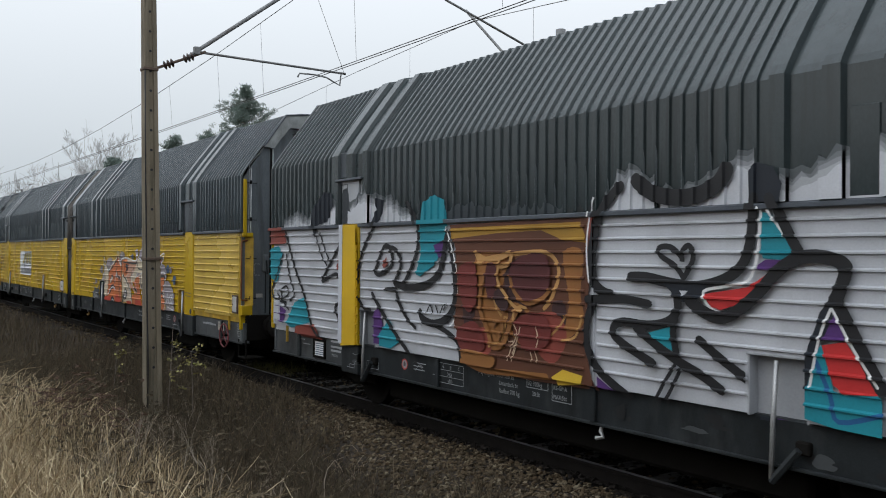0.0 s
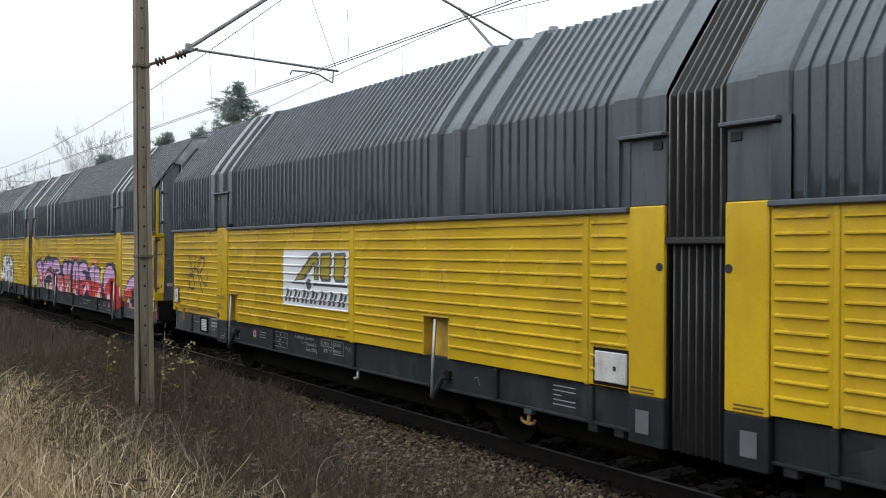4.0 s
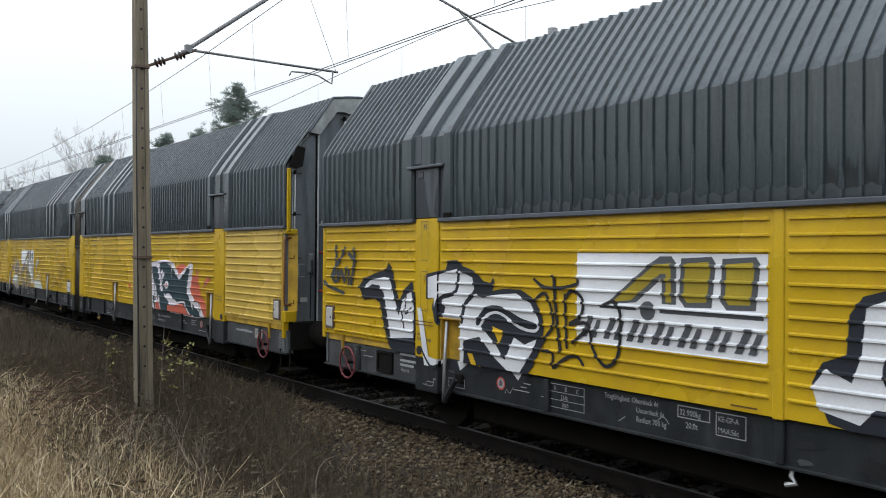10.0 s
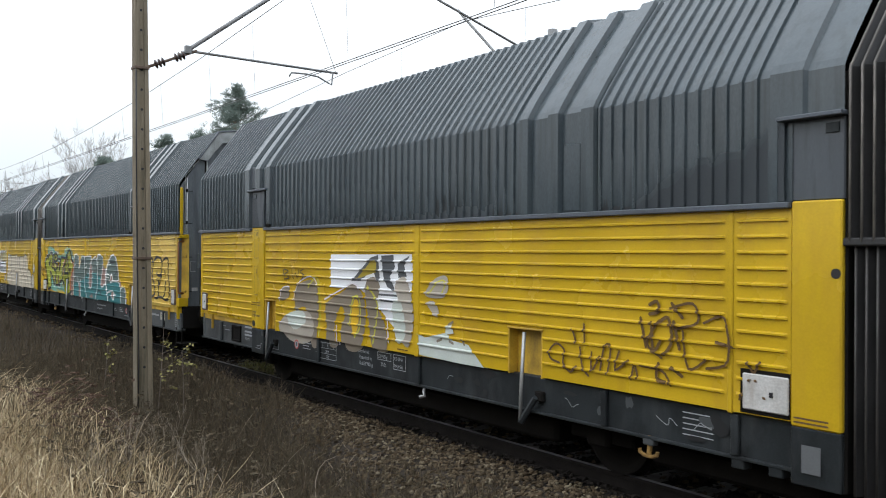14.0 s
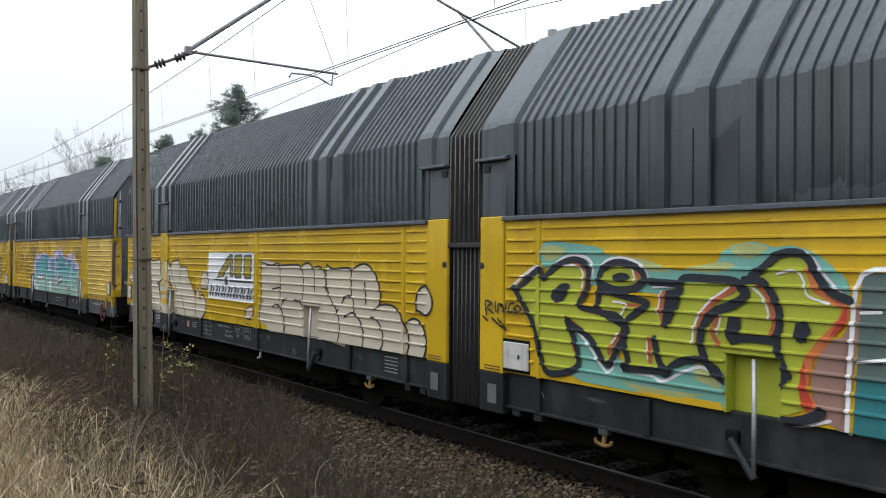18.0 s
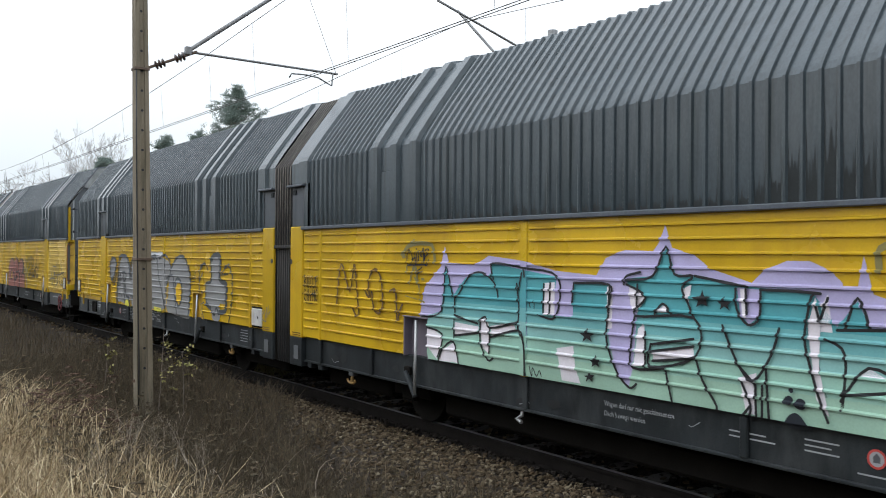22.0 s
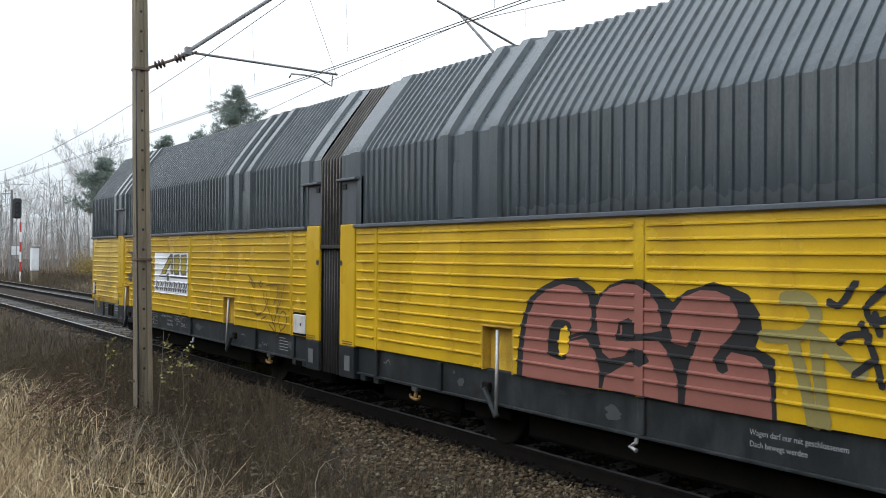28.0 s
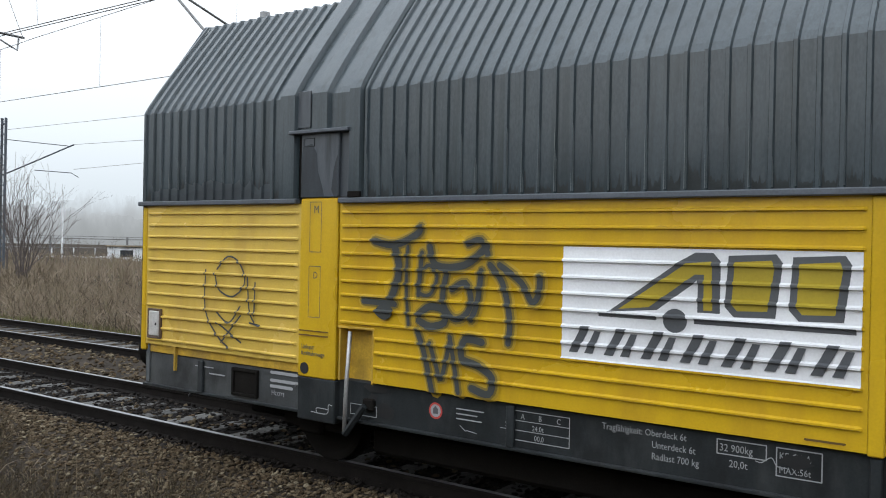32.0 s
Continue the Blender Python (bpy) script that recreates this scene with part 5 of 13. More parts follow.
def leafy_sapling(at, height, seed):
    rng = random.Random(seed)
    th = thing("leafy_sapling", "small sapling with a few last yellow-green leaves", "sapling", at=pose(*at))
    st, lv = Shape(), Shape()
    top = Vector((rng.gauss(0, 0.08), rng.gauss(0, 0.08), height))
    st.tube([(0, 0, -0.05), top * 0.5 + Vector((0.03, 0, 0)), top], 0.009, 5, 0.004)
    for i in range(9):
        p = top * rng.uniform(0.55, 1.0)
        d = Vector((rng.gauss(0, 1), rng.gauss(0, 1), rng.gauss(0.2, 0.5))).normalized() * rng.uniform(0.12, 0.28)
        st.tube([p, p + d], 0.004, 4, 0.002)
        for j in range(7):
            c = p + d * rng.uniform(0.35, 1.1)
            a = Vector((rng.gauss(0, 1), rng.gauss(0, 1), rng.gauss(-0.5, 0.5))).normalized() * 0.055
            b = a.orthogonal().normalized() * 0.018
            lv.add((c, c + a * 0.5 + b, c + a, c + a * 0.5 - b), ((0, 1, 2, 3),))
    part("stem", st, M_BARK, th)
    part("foliage", lv, M_GREENLEAF, th, "yellow-green leaves")


for k, (x, y, h) in enumerate(((-13.1, -3.15, 1.55), (-12.5, -2.95, 1.2), (-15.2, -3.4, 1.15))):
    leafy_sapling((x, y, level(x, y)), h, 80 + k)

scatter_blades("green_tuft", "dull green grass tuft between the rails", M_TURF, 1400, (-17.3, -15.1), (-0.45, 0.6), (0.05, 0.22), 0.006, 0.6, lambda x, v: max(0.0, 1 - ((x + 16.2) / 1.1) ** 2 - ((v - 0.1) / 0.55) ** 2))
scatter_blades("trackside_turf", "low dull green turf beyond the second track", M_TURF, 9000, (-45, -9), (6.3, 7.8), (0.08, 0.30), 0.008, 0.6, lambda x, v: dens(x, v, 0.6, 21))

# ---- beyond the tracks ----
brush = lambda x, v: 0.45 + 0.55 * dens(x, v, 0.25, 6)
scatter_blades("reed_bed", "dead brown reeds and grass beyond the tracks", M_REED, 44000, (-64, -12), (7.4, 15), (0.15, 0.78), 0.009, 0.85, brush, "reeds")
scatter_blades("low_brush", "low dark brown brush along the far side of the line", M_BROWNWEED, 16000, (-100, -20), (6.9, 16), (0.25, 0.95), 0.014, 0.5, lambda x, v: dens(x, v, 0.35, 31), "undergrowth")
scatter_blades("far_reeds", "dead brown reeds and brush in the misty distance", M_REED, 24000, (-110, -35), (14, 42), (0.35, 1.15), 0.024, 0.6, brush, "reeds")


def pine(at, height, crown_from, spread, seed, label):
    """Scots pine: leaning trunk, uneven limbs, needle tufts in clumps."""
    rng = random.Random(seed)
    th = thing("pine_tree", label, "tree", "pines", at=pose(*at))
    tr, lm, nd = Shape(), Shape(), Shape()
    lean = Vector((rng.gauss(0, 0.03), rng.gauss(0, 0.03), 0))
    tr.tube([Vector((0, 0, -0.4))] + [lean * (height * u) * u + Vector((0, 0, height * u)) for u in (0.15, 0.35, 0.6, 0.8, 0.98)], 0.022 * height, 8, 0.02)
    n = int(height * 6)
    for i in range(n):
        u = crown_from + (1 - crown_from) * (i / n) ** 0.9
        z = height * u
        p = lean * z * u + Vector((0, 0, z))
        a = i * 2.4 + rng.gauss(0, 0.4)
        w = min(1.0, 1.30 * (1 - (u - crown_from) / (1 - crown_from)) ** 0.84) * (0.78 + 0.22 * math.sin(i * 0.37 + seed))
        l = spread * max(0.10, w) * rng.uniform(0.55, 1.15)
        d = Vector((math.cos(a), math.sin(a), rng.uniform(-0.05, 0.4) + 0.35 * (u - crown_from))).normalized()
        q = p + d * l + Vector((0, 0, 0.12 * l))
        lm.tube([p, p.lerp(q, 0.5) - Vector((0, 0, 0.06 * l)), q], 0.012 + 0.012 * l, 4, 0.008, caps=False)
        for _ in range(int(8 + l * 8.5)):
            t = rng.uniform(0.2, 1.05) ** 0.7
            c = p.lerp(q, t) + Vector((rng.gauss(0, 0.30), rng.gauss(0, 0.30), rng.gauss(0.05, 0.16))) * (0.4 + 0.35 * l * t)
            for _j in range(20):
                e = Vector((rng.gauss(0, 1), rng.gauss(0, 1), rng.gauss(0.5, 0.8))).normalized() * rng.uniform(0.14, 0.32)
                o = e.orthogonal().normalized() * 0.024
                c2 = c + Vector((rng.gauss(0, 0.10), rng.gauss(0, 0.10), rng.gauss(0, 0.07)))
                nd.add((c2 - o, c2 + o, c2 + e), ((0, 1, 2),))
    part("trunk", tr, M_PINEBARK, th, smooth=True)
    part("branchwork", lm, M_PINEBARK, th)
    part("crown", nd, M_NEEDLE, th, "green needle tufts paled for the mist")
    return th


PINE = "dark green pine tree standing beyond the tracks"
pine((-66.6, 19.0, -0.1), 15.0, 0.14, 7.2, 1, PINE)
pine((-70.0, 17.6, -0.1), 11.6, 0.10, 5.6, 2, PINE)
pine((-74.2, 16.0, -0.1), 11.8, 0.12, 5.8, 3, PINE)
pine((-68.5, 23.0, -0.1), 8.5, 0.10, 4.2, 4, "lower pine beside taller ones")
pine((-92.0, 16.4, -0.1), 11.6, 0.46, 4.2, 5, "round-headed pine on a bare trunk")


def bare_tree(at, height, seed, label, material, spread=0.42, depth=5, fine=0.0):
    """A leafless broad-leaved tree: trunk, forking limbs, fine twigs."""
    rng = random.Random(seed)
    th = thing("bare_tree", label, "tree", "bare trees", at=pose(*at))
    limbs, twigs = Shape(), Shape()

    def grow(p, d, l, r, k):
        q = p + d * l
        m = p.lerp(q, 0.5) + Vector((rng.gauss(0, 0.05), rng.gauss(0, 0.05), 0)) * l
        (limbs if k > 2 else twigs).tube([p, m, q], max(r, fine), 5 if k > 2 else 3, max(r * 0.65, fine * 0.7), caps=False)
        if k:
            for _ in range(rng.choice((2, 3, 3)) if k > 1 else 3):
                e = (d + Vector((rng.gauss(0, spread), rng.gauss(0, spread), rng.gauss(0.15, 0.18)))).normalized()
                grow(p.lerp(q, rng.uniform(0.45, 1.0)), e, l * rng.uniform(0.5, 0.78), r * 0.55, k - 1)
    trunk = Shape().tube([(0, 0, -0.3), (0.05, 0, height * 0.18), (0.0, 0.05, height * 0.34)], 0.011 * height, 7, 0.008 * height)
    for _ in range(4):
        grow(Vector((0, 0, height * rng.uniform(0.2, 0.34))), Vector((rng.gauss(0, 0.25), rng.gauss(0, 0.25), 1)).normalized(), height * rng.uniform(0.24, 0.32), 0.0062 * height, depth)
    part("trunk", trunk, material, th)
    part("branchwork", limbs, material, th)
    part("twigwork", twigs, material, th)


# The bark colour is raised to stand in for the mist.
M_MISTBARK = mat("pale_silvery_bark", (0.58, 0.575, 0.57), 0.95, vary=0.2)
M_GREYBARK = mat("grey_twig_bark", (0.11, 0.092, 0.085), 0.95, vary=0.25)
BARE = "leafless tree beyond the line, paled for the mist"
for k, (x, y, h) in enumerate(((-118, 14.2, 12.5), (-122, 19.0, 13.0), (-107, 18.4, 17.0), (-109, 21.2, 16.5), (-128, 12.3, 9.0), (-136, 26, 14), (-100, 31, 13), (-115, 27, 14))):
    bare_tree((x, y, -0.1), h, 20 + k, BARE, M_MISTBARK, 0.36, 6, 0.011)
bare_shrub("bare_shrub", "leafless many-stemmed shrub among the reeds", (-39.6, 14.2, -0.2), 5.2, 13, 50, M_GREYBARK, 0.034, 0.26)
bare_shrub("bare_shrub", "lower leafless shrub among the reeds", (-41.8, 13.2, -0.2), 3.8, 9, 51, M_GREYBARK, 0.027, 0.26)
bare_tree((-60.0, 22.5, -0.2), 5.5, 52, "leafless small tree beside the pines", M_GREYBARK, 0.4, 4)
bare_tree((-55.0, 21.5, -0.2), 4.0, 53, "leafless small tree beside the pines", M_GREYBARK, 0.4, 4)

# Twig colours of both far stands are paled for the mist.
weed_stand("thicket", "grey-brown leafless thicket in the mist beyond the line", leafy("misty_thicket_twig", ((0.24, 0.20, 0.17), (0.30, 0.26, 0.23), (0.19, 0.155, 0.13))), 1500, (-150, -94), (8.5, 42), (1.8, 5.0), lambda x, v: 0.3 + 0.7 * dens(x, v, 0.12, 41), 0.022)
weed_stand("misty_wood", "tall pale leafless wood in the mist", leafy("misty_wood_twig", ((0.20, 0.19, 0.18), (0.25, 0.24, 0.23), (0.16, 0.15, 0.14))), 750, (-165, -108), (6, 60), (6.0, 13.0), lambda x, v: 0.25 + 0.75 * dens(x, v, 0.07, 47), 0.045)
weed_stand("low_thicket", "low brown leafless thicket beside the pines", M_TWIG, 900, (-92, -50), (15, 30), (0.9, 2.4), lambda x, v: dens(x, v, 0.2, 43), 0.014)


def yellow_bush(at, r, seed):
    rng = random.Random(seed)
    th = thing("autumn_bush", "bush with last yellow autumn leaves by the line", "bush", at=pose(*at))
    s, l = Shape(), Shape()
    for _ in range(26):
        d = Vector((rng.gauss(0, 0.7), rng.gauss(0, 0.7), 1.0)).normalized() * r * rng.uniform(0.7, 1.3)
        s.tube([(0, 0, -0.1), d * 0.5, d], 0.012, 4, 0.004)
        for _k in range(34):
            c = d * rng.uniform(0.35, 1.05) + Vector((rng.gauss(0, 0.14), rng.gauss(0, 0.14), rng.gauss(0, 0.14))) * r
            a = Vector((rng.gauss(0, 1), rng.gauss(0, 1), rng.gauss(0, 1))).normalized() * 0.10
            b = a.orthogonal().normalized() * 0.05
            l.add((c, c + a * 0.5 + b, c + a, c + a * 0.5 - b), ((0, 1, 2, 3),))
    part("branchwork", s, M_BARK, th)
    part("foliage", l, M_YBUSH, th)


for k, (x, y, r) in enumerate(((-80, 12.0, 2.2), (-77, 13.5, 2.4), (-83, 14.5, 2.5), (-86, 13.0, 2.0), (-74, 12.6, 1.9))):
    yellow_bush((x, y, -0.2), r, 90 + k)

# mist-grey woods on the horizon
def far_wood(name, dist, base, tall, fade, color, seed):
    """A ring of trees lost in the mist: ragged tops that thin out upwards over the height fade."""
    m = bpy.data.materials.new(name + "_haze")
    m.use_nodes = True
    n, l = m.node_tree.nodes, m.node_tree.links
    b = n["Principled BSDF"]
    # The mist is painted: the rings glow in haze colours and thin upwards.
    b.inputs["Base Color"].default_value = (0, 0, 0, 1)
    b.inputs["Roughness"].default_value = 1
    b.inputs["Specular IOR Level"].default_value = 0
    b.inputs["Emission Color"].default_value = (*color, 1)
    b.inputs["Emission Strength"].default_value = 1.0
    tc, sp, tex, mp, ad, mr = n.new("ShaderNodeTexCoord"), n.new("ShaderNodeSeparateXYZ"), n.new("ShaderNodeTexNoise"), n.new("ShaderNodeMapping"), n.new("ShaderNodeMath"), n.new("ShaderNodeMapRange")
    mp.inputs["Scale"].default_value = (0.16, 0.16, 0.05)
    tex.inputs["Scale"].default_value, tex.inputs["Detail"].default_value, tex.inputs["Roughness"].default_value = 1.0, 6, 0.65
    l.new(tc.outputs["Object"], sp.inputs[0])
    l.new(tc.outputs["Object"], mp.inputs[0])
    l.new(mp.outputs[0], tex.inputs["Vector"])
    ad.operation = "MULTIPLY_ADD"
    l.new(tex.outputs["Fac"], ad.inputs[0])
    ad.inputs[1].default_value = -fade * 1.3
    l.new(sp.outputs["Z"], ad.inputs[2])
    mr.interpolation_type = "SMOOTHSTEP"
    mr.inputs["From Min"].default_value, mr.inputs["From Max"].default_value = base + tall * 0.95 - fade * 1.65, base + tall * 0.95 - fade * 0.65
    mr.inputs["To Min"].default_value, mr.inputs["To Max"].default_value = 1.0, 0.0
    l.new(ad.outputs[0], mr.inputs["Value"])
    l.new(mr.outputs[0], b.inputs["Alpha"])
    rows, up = [], []
    for i in range(2161):
        a = 2 * math.pi * i / 2160
        x, y = dist * math.cos(a), dist * math.sin(a)
        h = tall * (0.75 + 0.22 * noise.noise(Vector((x * 0.01, y * 0.01, seed))) + 0.16 * noise.noise(Vector((x * 0.06, y * 0.06, seed))) + 0.10 * abs(noise.noise(Vector((x * 0.23, y * 0.23, seed)))) + 0.10 * noise.noise(Vector((x * 0.7, y * 0.7, seed))))
        rows.append((x - 40, y, base))
        up.append((x - 40, y, base + h))
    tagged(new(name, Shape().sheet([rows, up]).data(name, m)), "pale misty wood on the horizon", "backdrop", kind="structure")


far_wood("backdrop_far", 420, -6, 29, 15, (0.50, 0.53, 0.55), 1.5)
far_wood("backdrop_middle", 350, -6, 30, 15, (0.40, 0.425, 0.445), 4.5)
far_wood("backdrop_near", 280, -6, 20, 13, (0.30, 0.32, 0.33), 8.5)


def build_signal():
    s = thing("railway_signal", "dark colour-light railway signal on a grey post", "signal", at=pose(-90.8, 7.35, -0.3))
    part("post", Shape().tube([(0, 0, -0.3), (0, 0, 8.3)], 0.13, 10, 0.11), M_GALV, s)
    part("head", Shape().box(0.05, 0.4, 0.08, 0.80, 5.6, 7.5, 0.15), M_SIGNALBLACK, s, "black signal head")
    for z in (5.9, 6.35, 6.8, 7.2):
        part("hood", Shape().tube([(0.38, 0.44, z), (0.62, 0.44, z - 0.03)], 0.13, 10), M_SIGNALBLACK, s)
    part("crossbar", Shape().tube([(0, -0.9, 7.9), (0, 0.1, 7.9)], 0.05, 6), M_GALV, s)
    part("ladder", Shape().tube([(0.2, 0.4, 0), (0.2, 0.4, 4.6)], 0.04, 6), M_GALV, s)
    part("plate", Shape().box(0.12, 0.16, 0.0, 0.7, 2.2, 3.0, 0.02), M_WHITE, s, "small white plate")
    c = thing("relay_cabinet", "pale grey trackside relay cabinet", "cabinet", at=pose(-80.6, 7.5, 0.6))
    part("body", Shape().box(-0.38, 0.38, -0.28, 0.28, 0, 1.95, 0.03), M_WHITE, c)
    part("plinth", Shape().box(-0.34, 0.34, -0.25, 0.25, -1.3, 0.0, 0.02), M_CONCRETE, c)
    part("roof", Shape().box(-0.44, 0.44, -0.34, 0.34, 1.95, 2.02, 0.02), M_GALV, c)
    part("door", Shape().box(0.38, 0.41, -0.24, 0.24, 0.1, 1.85, 0.01), M_WHITE, c)
    p = thing("marker_post", "red and white banded marker post by the track", "post", at=pose(-83.8, 6.95, -0.4))
    for i in range(6):
        part("band", Shape().tube([(0, 0, 0.86 * i), (0, 0, 0.86 * (i + 1))], 0.075, 10), M_RED if i % 2 else M_WHITE, p)


def build_lattice_mast(at):
    m = thing("lattice_mast", "dark steel lattice catenary mast in the mist", "mast", at=pose(*at))
    for e in (-0.22, 0.22):
        part("chord", Shape().box(e - 0.05, e + 0.05, -0.07, 0.07, -0.2, 9.1, 0.01), M_TRIM, m)
    for i in range(15):
        part("lacing", Shape().box(-0.2, 0.2, -0.05, 0.05, 0.3 + 0.6 * i, 0.38 + 0.6 * i, 0.01), M_TRIM, m)
    part("cantilever", Shape().tube([(0.0, 0.0, 5.75), (2.6, 2.9, 7.7)], 0.045, 6), M_TRIM, m)
    part("stay", Shape().tube([(0.0, 0.0, 7.85), (2.4, 2.7, 7.6)], 0.025, 5), M_TRIM, m)
    part("steady_arm", Shape().tube([(1.1, 1.3, 6.1), (2.5, 2.8, 6.0), (2.8, 3.1, 5.75)], 0.025, 5), M_TRIM, m)
    for x, y, z0, z1 in ((2.6, 2.9, 7.7, 9.5), (2.6, 2.9, 6.22, 8.9), (0.1, 0.05, 8.4, 11.1)):
        part("line_wire", Shape().tube([(x, y, z0), (x + 27.4, y + 13.1, z1)], 0.014, 4), M_GALV, m)


def build_station():
    p = thing("platform", "pale concrete platform edge with a railing in the mist", "platform")
    d = Vector((-77.8 + 83.3, 47.3 - 38.4, 0)).normalized()
    o, nrm = Vector((-83.3, 38.4, 0)), Vector((d.y, -d.x, 0))

    def slab(a, b, z0, z1, t, out=0.0):
        s = Shape().box(a, b, -t, 0, z0, z1, 0.03)
        return s.moved(lambda x, y, z: o + d * x + nrm * (y + out) + Vector((0, 0, z)))
    part("edge", slab(-12, 40, -0.6, 0.25, 3.0), M_WHITE, p)
    for i in range(26):
        part("rail_post", slab(-12 + 2 * i, -11.9 + 2 * i, 0.25, 1.15, 0.1, -0.5), M_WHITE, p)
    part("top_rail", slab(-12, 40, 1.12, 1.18, 0.06, -0.45), M_GALV, p)
    h = thing("platform_hut", "low pale platform hut", "hut")
    part("wall", slab(7.2, 16, -0.3, 1.3, 3, 2.5), M_WHITE, h)
    part("roof", slab(7.0, 16.2, 1.3, 1.45, 3.4, 2.7), M_CONCRETE, h)
    for a in (8.3, 11.5):
        part("window", slab(a, a + 1.2, 0.3, 1.0, 0.05, 2.53), M_SIGNALBLACK, h)
    f = thing("footbridge", "grey steel footbridge rail in the mist", "bridge")
    part("beam", slab(-30, 60, 1.98, 2.08, 0.3, -25), M_GALV, f)
    part("beam", slab(-30, 60, 2.3, 2.36, 0.2, -25), M_GALV, f)
    for i in range(9):
        part("support", slab(-26 + 9 * i, -25.75 + 9 * i, -0.5, 2.36, 0.2, -25), M_GALV, f)
    l = thing("platform_lamp", "tall pale platform lamp post", "lamp post", at=pose(-92, 47, 0))
    part("pole", Shape().tube([(0, 0, -0.4), (0, 0, 7.2)], 0.12, 8, 0.07), M_WHITE, l)


build_signal()
build_lattice_mast((-51.6, 19.4, 0))
build_station()

